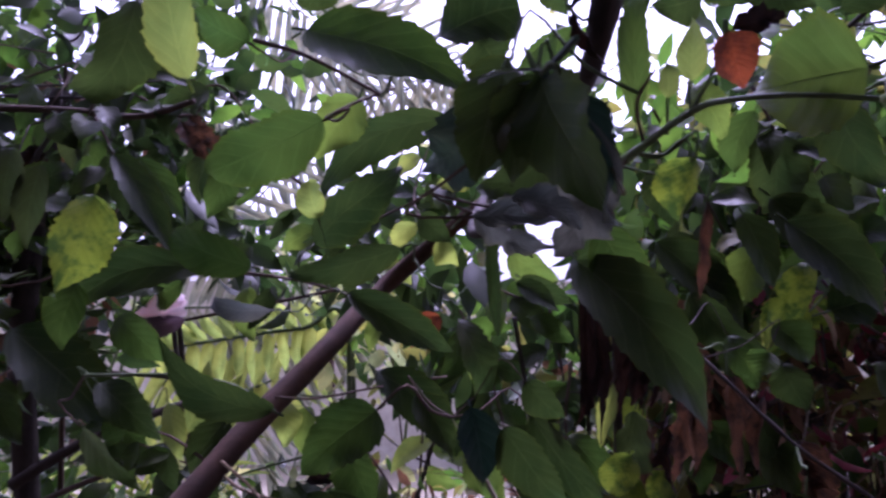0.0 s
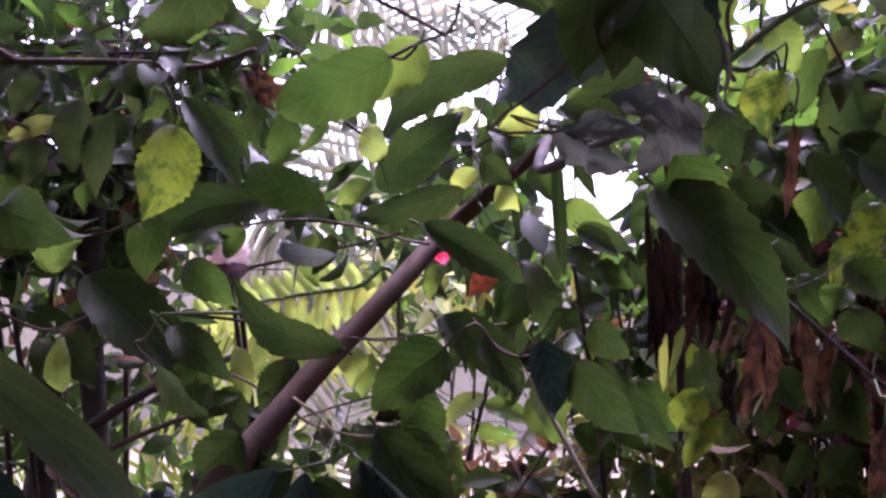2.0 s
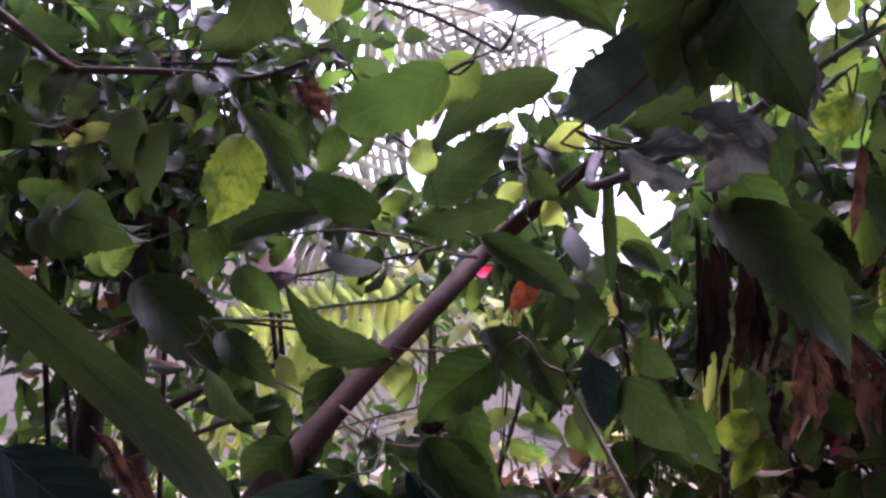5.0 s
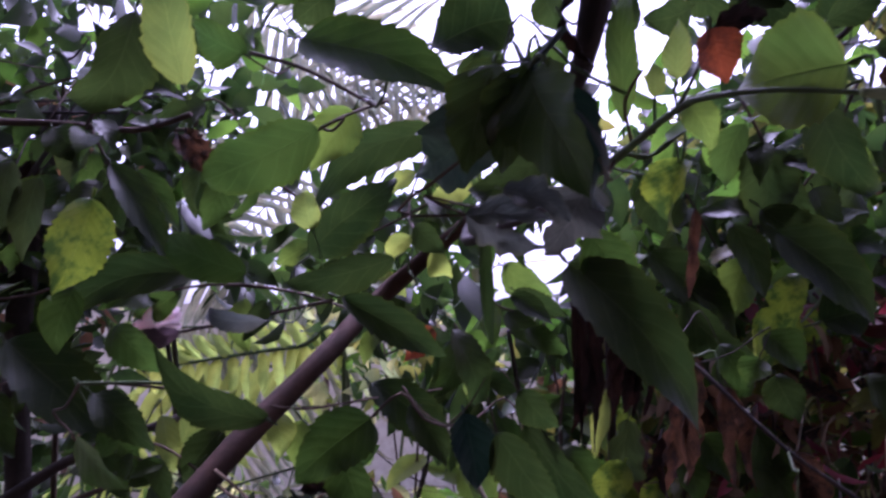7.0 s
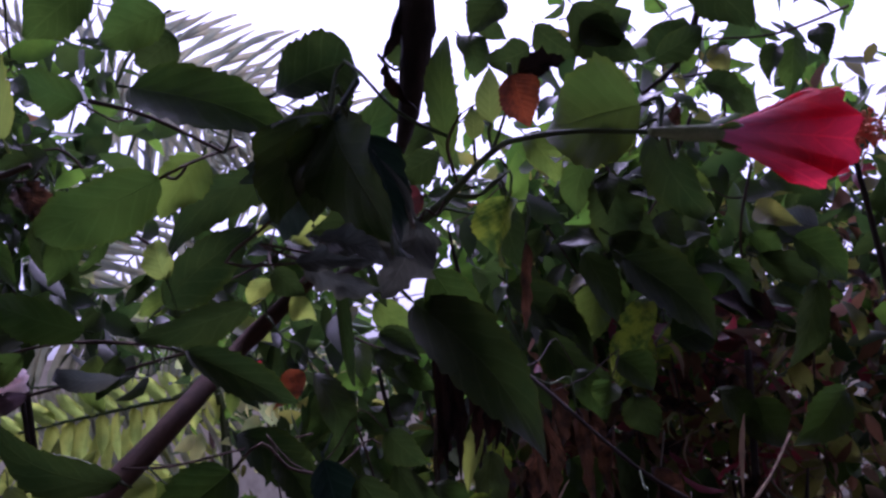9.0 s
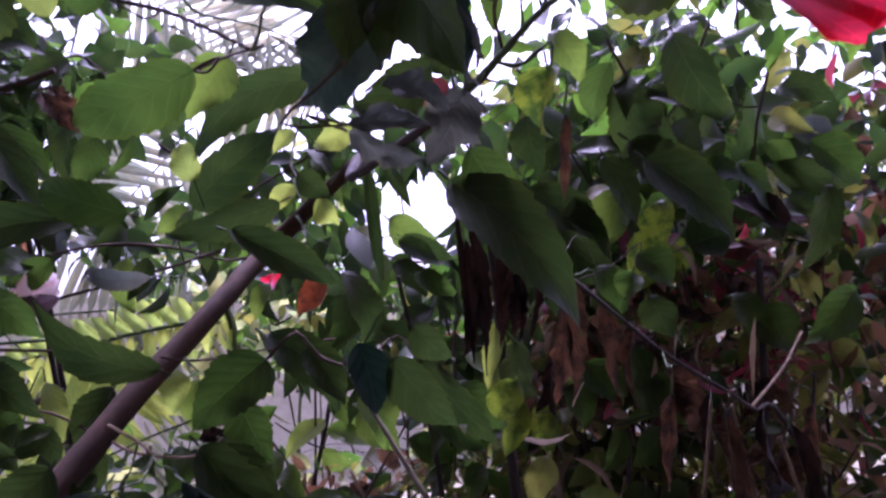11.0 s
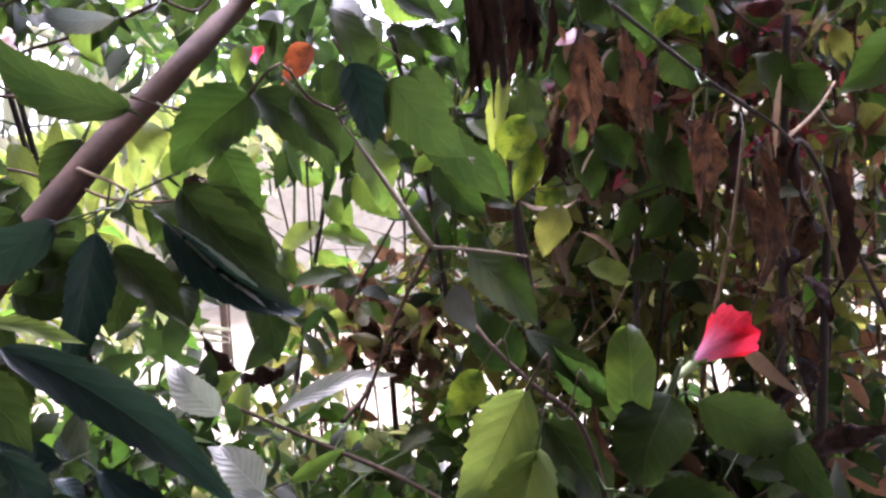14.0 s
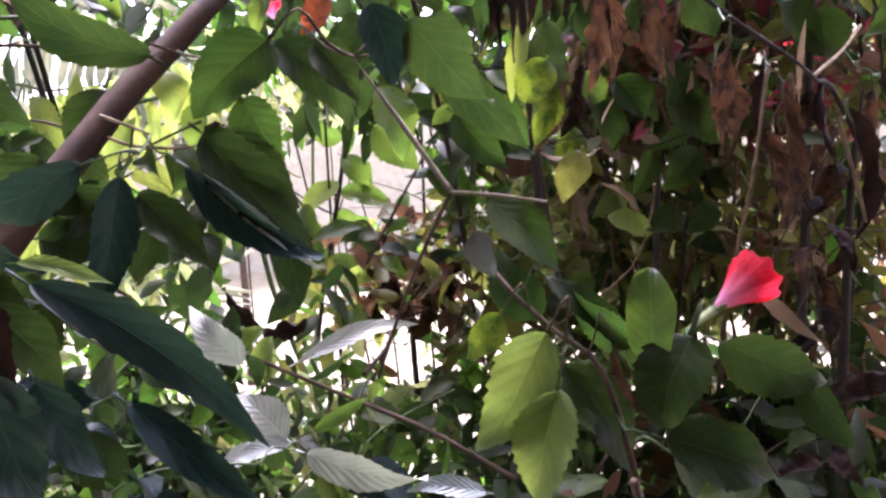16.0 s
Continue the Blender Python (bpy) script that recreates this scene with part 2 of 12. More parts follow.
def tube(name, points, radii, mat, parent, label="", sides=9, steps=6, knots=0.0, seed=0):
    """A round stem along a smooth line through points, its radius running through radii."""
    rng = random.Random(seed + len(points) * 7 + int(abs(points[0][0]) * 1e4))
    pts = [Vector(p) for p in points]
    if len(radii) < len(pts):
        radii = [radii[0] + (radii[-1] - radii[0]) * i / (len(pts) - 1) for i in range(len(pts))]
    line, rad = [], []
    for i in range(len(pts) - 1):
        p0, p1, p2, p3 = pts[max(i - 1, 0)], pts[i], pts[i + 1], pts[min(i + 2, len(pts) - 1)]
        for k in range(steps + (i == len(pts) - 2)):
            t = k / steps
            line.append(0.5 * (2 * p1 + (p2 - p0) * t + (2 * p0 - 5 * p1 + 4 * p2 - p3) * t * t + (3 * p1 - p0 - 3 * p2 + p3) * t ** 3))
            rad.append(radii[i] + (radii[i + 1] - radii[i]) * t)
    verts, faces = [], []
    side = Vector((0.31, 0.52, 0.79))
    for i, p in enumerate(line):
        ahead = (line[min(i + 1, len(line) - 1)] - line[max(i - 1, 0)]).normalized()
        a = ahead.cross(side).normalized()
        b = ahead.cross(a)
        swell = 1.0 + knots * rng.uniform(-0.5, 1.0)
        for s in range(sides):
            ang = 2 * math.pi * s / sides
            r = rad[i] * swell * (1 + 0.06 * math.sin(3 * ang + i))
            verts.append(p + a * math.cos(ang) * r + b * math.sin(ang) * r - pts[0])
    for i in range(len(line) - 1):
        for s in range(sides):
            faces.append((i * sides + s, i * sides + (s + 1) % sides, (i + 1) * sides + (s + 1) % sides, (i + 1) * sides + s))
    faces.append(tuple(range(sides))[::-1])
    faces.append(tuple(range((len(line) - 1) * sides, len(line) * sides)))
    return mesh_object(name, verts, faces, mat, parent, pts[0], label)


def outline(shape, u):
    if shape == "lance":
        return (u ** 0.8) * ((1 - u) ** 0.95) / 0.317
    if shape == "oval":
        return 2 * np.sqrt(np.maximum(u * (1 - u), 0))
    if shape == "heart":
        return (u ** 0.38) * ((1 - u) ** 0.8) / 0.538
    if shape == "strap":
        return np.minimum(1.0, (u + 0.02) * 6) * np.minimum(1.0, (1 - u) * 3) ** 0.7
    return (u ** 0.6) * ((1 - u) ** 0.92) * (1 - 0.42 * u ** 4) / 0.352


leaf_count = [0]
ODD_LEAVES = {"yellow": "yellowing spotted leaf", "orange": "orange dying leaf", "red": "dark red leaf", "brown": "curled dry brown leaf", "black": "withered blackish leaf", "painted_sheen": "leaf with sky sheen painted into its pale colour", "grey": "crumpled grey leaf; thin strips paint lit edges", "violet": "grey-violet leaf"}


def leaf(owner, base, tip, width, normal, look_of="mid", bow=0.08, fold=0.28, sweep=0.0, shape="ovate", tooth=0.11, stalk=0.1, curl=0.0, wave=0.09, name="leaf", label="", crumple=0.0):
    """One leaf blade with its raised midrib and stalk. bow: lift of its middle, fold: of its edges, curl: of its tip, all in shares of its size."""
    leaf_count[0] += 1
    rng = np.random.RandomState(leaf_count[0])
    base, tip, up = Vector(base), Vector(tip), Vector(normal)
    along = tip - base
    size = along.length
    along.normalize()
    up = (up - along * up.dot(along)).normalized()
    out = up.cross(along)
    nu, nv = (53 if size > 0.045 and base[1] < 1.0 else 27), 7
    u = np.linspace(0, 1, nu)
    v = np.linspace(-1, 1, nv)
    half = width / 2 * np.clip(outline(shape, u), 0.0, None)
    phase = rng.rand() * 6.28
    uu, vv = np.meshgrid(u, v, indexing="ij")
    hh = half[:, None]
    if tooth:
        teeth = rng.uniform(9, 13)
        left, right = ((u * teeth + a) % 1.0 for a in rng.rand(2))
        ragged = 1 + 0.5 * np.sin(u * 21 + rng.rand() * 6)
        saw = np.where(vv < 0, left[:, None], right[:, None]) - 0.4
        hh = hh * (1 + 1.15 * tooth * saw * ragged[:, None] * np.minimum(1, 5 * uu) * np.abs(vv) ** 3)
    side = vv * hh * (1 - 0.25 * abs(fold) * np.abs(vv)) + sweep * size * 4 * uu * (1 - uu)
    lift = bow * size * 4 * uu * (1 - uu) + fold * hh * np.abs(vv) ** 1.3
    lift += wave * width * np.abs(vv) ** 2 * np.sin(uu * 13 + phase + vv * 1.3) * np.sqrt(np.maximum(uu * (1 - uu), 0))
    lift += curl * size * np.maximum(uu - 0.45, 0) ** 2 * 2
    lift += 0.06 * width * np.sin(phase * 2 + uu * 3) * vv
    lift += (rng.rand() - 0.4) * 0.9 * width * vv * (uu - 0.3)
    lift -= rng.rand() * 0.35 * size * np.maximum(uu - 0.45, 0) ** 2
    lift += (rng.rand() - 0.5) * 0.5 * hh * vv
    side += (rng.rand() - 0.5) * 0.16 * size * uu * uu * (1 - uu) * 4
    side *= 1 + 0.05 * np.sin(uu * 9 + phase + np.sign(vv) * 1.7)
    if crumple:
        bent = np.array([[noise.noise(Vector((a * 3.5 + phase, b * 1.6, phase))) for b in v] for a in u])
        fine = np.array([[noise.noise(Vector((a * 9 + phase, b * 3.0, 7 + phase))) for b in v] for a in u])
        lift += crumple * width * (1.1 * bent + 0.5 * fine)
        side = side * (1 + 0.5 * fine) + crumple * 0.5 * width * bent[:, :1]
    reach = uu * size
    vec = np.array
    grid = reach[..., None] * vec(along) + side[..., None] * vec(out) + lift[..., None] * vec(up)
    verts = list(grid.reshape(-1, 3))
    uvs = list(np.stack([uu, vv * 0.5 + 0.5], -1).reshape(-1, 2))
    faces = [(i * nv + j, (i + 1) * nv + j, (i + 1) * nv + j + 1, i * nv + j + 1) for i in range(nu - 1) for j in range(nv - 1)]
    # midrib and stalk: a thin tapering four-sided rib under the blade
    mid = nv // 2
    spine = [(Vector(grid[i, mid]), 0.0035 * width * (1 - 0.85 * i / nu) + 0.0001) for i in range(0, nu, 2)]
    if stalk:
        first = spine[0][0]
        spine = [(first - along * stalk * size * k - up * 0.25 * stalk * size * k * k, 0.018 * width + 0.0004) for k in (1.0, 0.66, 0.33)] + spine
    start = len(verts)
    for p, r in spine:
        for a, b in ((1, 0), (0, 1), (-1, 0), (0, -1)):
            verts.append(np.array(p + out * a * r + up * (b * r - r * 0.5)))
            uvs.append((0.5, 0.5))
    for i in range(len(spine) - 1):
        for s in range(4):
            faces.append((start + i * 4 + s, start + i * 4 + (s + 1) % 4, start + (i + 1) * 4 + (s + 1) % 4, start + (i + 1) * 4 + s))
    return mesh_object(name, verts, faces, LEAF[look_of] if isinstance(look_of, str) else look_of, owner, base, label or (ODD_LEAVES.get(look_of, "") if isinstance(look_of, str) else ""), uvs)


# wedges kept clear to fit the camera's view, widening with y: x0, x1, z0, z1 at y 0.9 and again at y 3
VIEW_GAPS = [
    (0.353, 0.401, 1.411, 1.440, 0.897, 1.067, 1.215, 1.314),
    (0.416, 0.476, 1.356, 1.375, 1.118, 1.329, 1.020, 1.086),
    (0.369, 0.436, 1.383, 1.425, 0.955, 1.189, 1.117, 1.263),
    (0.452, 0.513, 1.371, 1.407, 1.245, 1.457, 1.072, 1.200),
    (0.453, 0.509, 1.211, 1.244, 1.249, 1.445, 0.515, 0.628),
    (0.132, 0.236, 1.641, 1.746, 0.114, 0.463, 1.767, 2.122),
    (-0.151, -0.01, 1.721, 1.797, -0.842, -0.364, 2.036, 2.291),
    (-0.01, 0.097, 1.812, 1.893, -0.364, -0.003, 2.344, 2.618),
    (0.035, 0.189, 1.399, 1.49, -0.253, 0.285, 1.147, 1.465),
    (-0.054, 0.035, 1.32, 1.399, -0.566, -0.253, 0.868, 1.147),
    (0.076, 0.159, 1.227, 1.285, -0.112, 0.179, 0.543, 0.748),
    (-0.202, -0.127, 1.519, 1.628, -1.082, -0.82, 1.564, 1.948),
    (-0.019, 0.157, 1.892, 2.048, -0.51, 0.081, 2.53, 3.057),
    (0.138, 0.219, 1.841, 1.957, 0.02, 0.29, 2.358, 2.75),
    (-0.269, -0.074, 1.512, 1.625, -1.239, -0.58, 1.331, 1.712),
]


def in_view_gap(p):
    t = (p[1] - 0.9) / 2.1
    return -0.05 < t < 2.5 and any(x0 + (u0 - x0) * t < p[0] < x1 + (u1 - x1) * t and z0 + (w0 - z0) * t < p[2] < z1 + (w1 - z1) * t for x0, x1, z0, z1, u0, u1, w0, w1 in VIEW_GAPS)


def foliage(name, owner, count, place, size, mat, seed, slim=0.45, hang=0.4, label="", bend=0.18):
    """Many small leaves as one part: place(rng) gives each a spot; each is a bent blade of eight faces."""
    rng = np.random.RandomState(seed)
    verts, faces = [], []
    prof = ((0.0, 0.04), (0.2, 0.75), (0.45, 1.0), (0.75, 0.6), (1.0, 0.02))
    for _ in range(count):
        p = np.array(place(rng))
        d = rng.normal(size=3)
        d[2] -= hang * 1.5
        d /= np.linalg.norm(d)
        q = rng.normal(size=3)
        q -= d * q.dot(d)
        q /= np.linalg.norm(q)
        up = np.cross(d, q)
        s = size * rng.uniform(0.55, 1.35)
        w = s * slim * rng.uniform(0.7, 1.2) * 0.5
        b = bend * s * rng.uniform(-1, 1.4)
        if in_view_gap(p):
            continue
        k = len(verts)
        for t, h in prof:
            c = p + d * s * t + up * b * 4 * t * (1 - t)
            verts += [c - q * w * h + up * w * h * 0.3, c, c + q * w * h + up * w * h * 0.3]
        for i in range(4):
            for j in range(2):
                a = k + i * 3 + j
                faces.append((a, a + 3, a + 4, a + 1))
    return tagged(mesh_object(name, verts, faces, mat, owner, (0, 0, 0), label), kind="stuff") if owner is None else tagged(mesh_object(name, [v - np.array(parent_place(owner)) for v in verts], faces, mat, owner, parent_place(owner), label), kind="stuff")


def in_box(x0, x1, y0, y1, z0, z1):
    return lambda rng: (rng.uniform(x0, x1), rng.uniform(y0, y1), rng.uniform(z0, z1))


def tangle(owner, count, spot, length, seed, mats, radius=0.0011, droop=0.4):
    """Bare twigs in every direction, each a thin bent stem of its own."""
    rng = np.random.RandomState(seed)
    for i in range(count):
        p = Vector(spot(rng))
        way = Vector(rng.normal(size=3) * (1.0, 0.5, 1.0))
        way.z -= droop * rng.rand()
        way = way.normalized() * length * rng.uniform(0.5, 1.4)
        side = Vector(rng.normal(size=3)) * length * 0.12
        r = radius * rng.uniform(0.6, 1.5)
        tube("twig", [p, p + way * 0.5 + side, p + way], [r, r * 0.5], mats[i % len(mats)], owner, sides=5, steps=3, seed=seed + i)


def over_eye(x0, x1, y0, y1, low, rise, thick):
    """Spots of a crown whose underside climbs with y, kept above the view."""
    def spot(rng):
        x, y = rng.uniform(x0, x1), rng.uniform(y0, y1)
        return x, y, max(low + rise * y, 2.05) + rng.uniform(0.0, thick) + 0.1
    return spot


def in_ball(centre, radii):
    """Spots in a ball drawn out to radii, gathered in loose clusters."""
    hubs = {}

    def spot(rng):
        if "list" not in hubs:
            hubs["list"] = [[rng.normal() for _ in range(3)] for _ in range(26)]
        if rng.rand() < 0.55:
            hub = hubs["list"][rng.randint(26)]
            v = [0.55 * h + 0.16 * rng.normal() for h in hub]
        else:
            v = [0.62 * rng.normal() for _ in range(3)]
        return [c + r * max(-1.25, min(1.25, q)) for c, r, q in zip(centre, radii, v)]
    return spot


def hibiscus_flower(owner, base, rim, width, spread, label, look_of="petal", stamen=0.0):
    """A funnel flower: green calyx, five overlapping petals that flare to the rim, a stamen column where it shows."""
    base, rim = Vector(base), Vector(rim)
    axis = rim - base
    size = axis.length
    axis.normalize()
    a = axis.cross(Vector((0.2, 0.3, 0.93))).normalized()
    b = axis.cross(a)
    head = tube("flower", [base - axis * 0.06 * size, base + axis * 0.12 * size, base + axis * 0.34 * size], [0.018 * size, 0.034 * size, 0.045 * size], CALYX, owner, label, sides=10)
    nu, nv = 14, 9
    for k in range(5):
        verts, uvs = [], []
        turn = 2 * math.pi * k / 5 + 0.3
        for i in range(nu):
            s = i / (nu - 1)
            flare = width / 2 * (0.13 + 0.87 * (s ** (1.9 - 0.5 * spread)))
            wide = 0.82 * min(1.0, 0.75 + 0.6 * s)
            for j in range(nv):
                t = 2 * j / (nv - 1) - 1
                ang = turn + t * wide + 0.25 * s
                ruffle = 0.03 * s * s * math.sin(7 * t + k * 2.1 + 5 * s)
                r = flare * (1 + ruffle * 2 + 0.03 * t)
                d = size * (0.26 + 0.74 * s * (1 - 0.04 * t * t * s)) + size * ruffle
                verts.append(axis * d + (a * math.cos(ang) + b * math.sin(ang)) * r)
                uvs.append((s, t * 0.5 + 0.5))
        faces = [(i * nv + j, (i + 1) * nv + j, (i + 1) * nv + j + 1, i * nv + j + 1) for i in range(nu - 1) for j in range(nv - 1)]
        mesh_object("petal", verts, faces, LEAF[look_of], head, base, "", uvs)
    for k in range(5):
        ang = 2 * math.pi * k / 5
        out = a * math.cos(ang) + b * math.sin(ang)
        s0, s1 = base + axis * 0.3 * size + out * 0.045 * size, base + axis * 0.42 * size + out * 0.10 * size
        leaf(head, s0, s1, 0.05 * size, out, "bright", stalk=0, tooth=0, shape="lance", name="sepal")
    if stamen:
        c0, c1 = base + axis * 0.8 * size, rim + axis * stamen - b * 0.1 * stamen
        column = tube("stamen_column", [c0, (c0 + c1) / 2, c1], [0.0018, 0.001], STAMEN, head, "feathery coral stamen column", sides=6)
        verts, faces = [], []
        rng = random.Random(5)
        way = (c1 - c0)
        for q in range(170):
            p = c0 + way * (0.45 + 0.55 * rng.random())
            o = (a * rng.uniform(-1, 1) + b * rng.uniform(-1, 1) + axis * rng.uniform(0, 0.8)).normalized()
            e = p + o * rng.uniform(0.004, 0.010)
            z = o.cross(axis).normalized() * 0.0004
            n0 = len(verts)
            tipw = 0.0014
            for v in (p - z, p + z, e + z, e - z):
                verts.append(v - c0)
            g = o.cross(z).normalized()
            zz = z.normalized()
            for v in (zz, g, -zz, -g, o, -o):
                verts.append(e + v * tipw - c0)
            m = n0 + 4
            faces += [(n0, n0 + 1, n0 + 2, n0 + 3), (m, m + 1, m + 4), (m + 1, m + 2, m + 4), (m + 2, m + 3, m + 4), (m + 3, m, m + 4), (m + 1, m, m + 5), (m + 2, m + 1, m + 5), (m + 3, m + 2, m + 5), (m, m + 3, m + 5)]
        mesh_object("stamen_tuft", verts, faces, STAMEN, head, c0)
    return head


def frond(owner, points, leaflets, length, width, mat, normal, sag=0.25, angle=50.0, seed=0, radius=0.006, first=0.3, sides=(-1, 1)):
    """A feather palm frond: a rachis through points, leaflets in two rows from the share `first` of it to its end."""
    rng = random.Random(seed)
    rachis = tube("frond", points, [radius * 1.6, radius * 0.4], GREEN_STEM, owner, steps=8, seed=seed)
    pts = [Vector(p) for p in points]
    lens = [0.0]
    for a, b in zip(pts, pts[1:]):
        lens.append(lens[-1] + (b - a).length)
    up = Vector(normal).normalized()
    for i in range(leaflets):
        s = first + (1 - first) * (i + 0.5) / leaflets
        d = s * lens[-1]
        k = max(j for j in range(len(lens) - 1) if lens[j] <= d + 1e-9)
        t = (d - lens[k]) / (lens[k + 1] - lens[k])
        p = pts[k].lerp(pts[k + 1], t)
        ahead = (pts[k + 1] - pts[k]).normalized()
        out = up.cross(ahead).normalized()
        for sign in sides:
            a = radians(angle * (1 - 0.5 * s) + rng.uniform(-4, 4))
            way = (ahead * math.cos(a) + out * sign * math.sin(a) + up * rng.uniform(-0.06, 0.12)).normalized()
            size = length * (0.55 + 0.9 * math.sin(math.pi * min(1, 0.15 + 0.8 * (s - first) / (1 - first)))) * rng.uniform(0.85, 1.05) * 0.75
            end = p + way * size + Vector((0, 0, -sag * size * rng.uniform(0.7, 1.3)))
            face = up + ahead * 0.4 * rng.uniform(-1, 1)
            leaf(rachis, p, end, width * rng.uniform(0.85, 1.15), face, mat, bow=0.3 * sag, fold=0.5, shape="strap", tooth=0, stalk=0, wave=0.0, name="leaflet")
    return rachis


# ---- setting ----
def box_mesh(name, lo, hi, mat, kind="structure", label="", category="", cuts=0):
    bm = bmesh.new()
    bmesh.ops.create_cube(bm, size=1.0)
    for v in bm.verts:
        v.co = Vector([lo[i] + (v.co[i] + 0.5) * (hi[i] - lo[i]) for i in range(3)])
    bmesh.ops.bevel(bm, geom=bm.edges[:], offset=0.02, segments=2, affect="EDGES")
    me = bpy.data.meshes.new(name)
    bm.to_mesh(me)
    bm.free()
    me.materials.append(mat)
    return tagged(new(name, me), label, category, kind=kind)


def ground_sheet():
    xs = np.concatenate([[-900, -200, -60, -25], np.linspace(-12, 12, 49), [25, 60, 200, 900]])
    ys = np.concatenate([[-900, -200, -40], np.linspace(-8, 16, 49), [30, 80, 250, 900]])
    verts, faces = [], []
    for y in ys:
        for x in xs:
            near = 1.0 if abs(x) < 13 and -9 < y < 17 else 0.0
            verts.append((x, y, near * 0.05 * noise.noise(Vector((x * 0.7, y * 0.7, 0)))))
    w = len(xs)
    for j in range(len(ys) - 1):
        for i in range(w - 1):
            faces.append((j * w + i, j * w + i + 1, (j + 1) * w + i + 1, (j + 1) * w + i))
    return tagged(mesh_object("ground", verts, faces, GROUND), "pale dry bare earth of a garden yard", "ground", kind="structure")


ground_sheet()


def bounce_cut_bed():
    """Low bed of dark earth, uneven round edge, added unseen to cut bounced light."""
    verts, faces = [(0.2, 0.7, 0.16)], []
    rings, spokes = 9, 40
    for r in range(1, rings + 1):
        for k in range(spokes):
            a = 2 * math.pi * k / spokes
            q = r / rings
            edge = 1 + 0.12 * noise.noise(Vector((math.cos(a) * 2, math.sin(a) * 2, 3)))
            x, y = 0.2 + 2.9 * q * edge * math.cos(a), 0.7 + 2.0 * q * edge * math.sin(a)
            verts.append((x, y, 0.16 * (1 - q * q) - 0.07 * q + 0.025 * noise.noise(Vector((x * 4, y * 4, 1)))))
    for k in range(spokes):
        faces.append((0, 1 + k, 1 + (k + 1) % spokes))
    for r in range(rings - 1):
        for k in range(spokes):
            i, j = 1 + r * spokes + k, 1 + r * spokes + (k + 1) % spokes
            faces.append((i, i + spokes, j + spokes, j))
    return tagged(mesh_object("bounce_cut_bed", verts, faces, BOUNCE_CUT_EARTH), "low unseen bed of dark earth added to cut bounced light", "planting bed", kind="structure")


bounce_cut_bed()
box_mesh("wall_north", (-14, 9.0, -0.1), (14, 9.25, 2.05), PLASTER, label="cream plastered garden wall behind the shrubs", category="wall")
box_mesh("unseen_wall_south", (-5, -1.6, -0.1), (5, -1.35, 2.75), BLOCKING_WALL, label="unseen grey-brown wall added to cut light on the leaf fronts", category="wall")
box_mesh("ceiling", (-5, -1.6, 2.75), (5, -0.35, 2.9), BLOCKING_WALL, label="unseen plain ceiling slab added to cut light from above", category="ceiling")


# ---- the hibiscus shrub that hangs before the eye ----
hibiscus = plant("hibiscus_shrub", (-0.48, 0.64, 0), "large green hibiscus shrub with arching brown branches and toothed leaves", "shrub")
tube("branch", [(-0.199, 0.471, 1.303), (-0.171, 0.511, 1.345), (-0.116, 0.592, 1.429), (-0.061, 0.673, 1.513), (-0.004, 0.755, 1.589), (0.054, 0.837, 1.665), (0.150, 0.765, 1.734)], [0.0128, 0.0124, 0.0118, 0.011, 0.0102, 0.0088, 0.006], BARK, hibiscus, "smooth grey-brown slanting branch", knots=0.06)
tube("trunk", [(-0.48, 0.64, -0.03), (-0.46, 0.63, 0.7), (-0.199, 0.471, 1.303), (-0.171, 0.511, 1.345)], [0.02, 0.018, 0.0128, 0.0124], BARK, hibiscus)
tube("twig", [(-0.056, 0.64, 1.51), (-0.028, 0.613, 1.5), (-0.008, 0.586, 1.493)], [0.0014, 0.0009], STRAW, hibiscus)
tube("twig", [(-0.156, 0.616, 1.577), (-0.087, 0.624, 1.577), (-0.05, 0.649, 1.567), (-0.018, 0.653, 1.547)], [0.0013, 0.0018], GREEN_STEM, hibiscus)
tube("twig", [(-0.021, 0.662, 1.558), (-0.001, 0.725, 1.551), (0.038, 0.81, 1.554), (0.1, 0.917, 1.558)], [0.0011, 0.0012], TWIG, hibiscus)
tube("twig", [(0.045, 0.687, 1.634), (-0.008, 0.851, 1.649), (-0.043, 0.797, 1.659), (-0.104, 0.79, 1.665)], [0.0016, 0.0014], TWIG, hibiscus)
tube("branch", [(0.147, 0.764, 1.733), (0.14, 0.61, 1.684), (0.193, 0.447, 1.684)], [0.006, 0.004, 0.0027], DARK_BARK, hibiscus)
leaf(hibiscus, (0.035, 0.57, 1.76), (-0.045, 0.563, 1.721), 0.052, (0.31, -0.82, -0.48), "mid", shape='oval', bow=0.06)
tube("twig", [(0.026, 0.619, 1.775), (0.043, 0.64, 1.791), (0.07, 0.682, 1.815)], [0.0011, 0.0014], TWIG, hibiscus)
leaf(hibiscus, (0.037, 0.699, 1.812), (0, 0.697, 1.757), 0.047, (0.12, -0.99, -0.05), "bright", bow=0.04)
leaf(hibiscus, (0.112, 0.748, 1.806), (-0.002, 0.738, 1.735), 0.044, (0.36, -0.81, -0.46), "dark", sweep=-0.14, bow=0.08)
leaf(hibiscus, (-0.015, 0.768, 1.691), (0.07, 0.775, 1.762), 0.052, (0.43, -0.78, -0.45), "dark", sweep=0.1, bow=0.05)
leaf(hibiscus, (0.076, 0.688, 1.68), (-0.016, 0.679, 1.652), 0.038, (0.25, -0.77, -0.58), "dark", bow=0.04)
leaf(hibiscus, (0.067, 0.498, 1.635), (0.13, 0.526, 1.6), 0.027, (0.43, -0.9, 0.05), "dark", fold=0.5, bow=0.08)
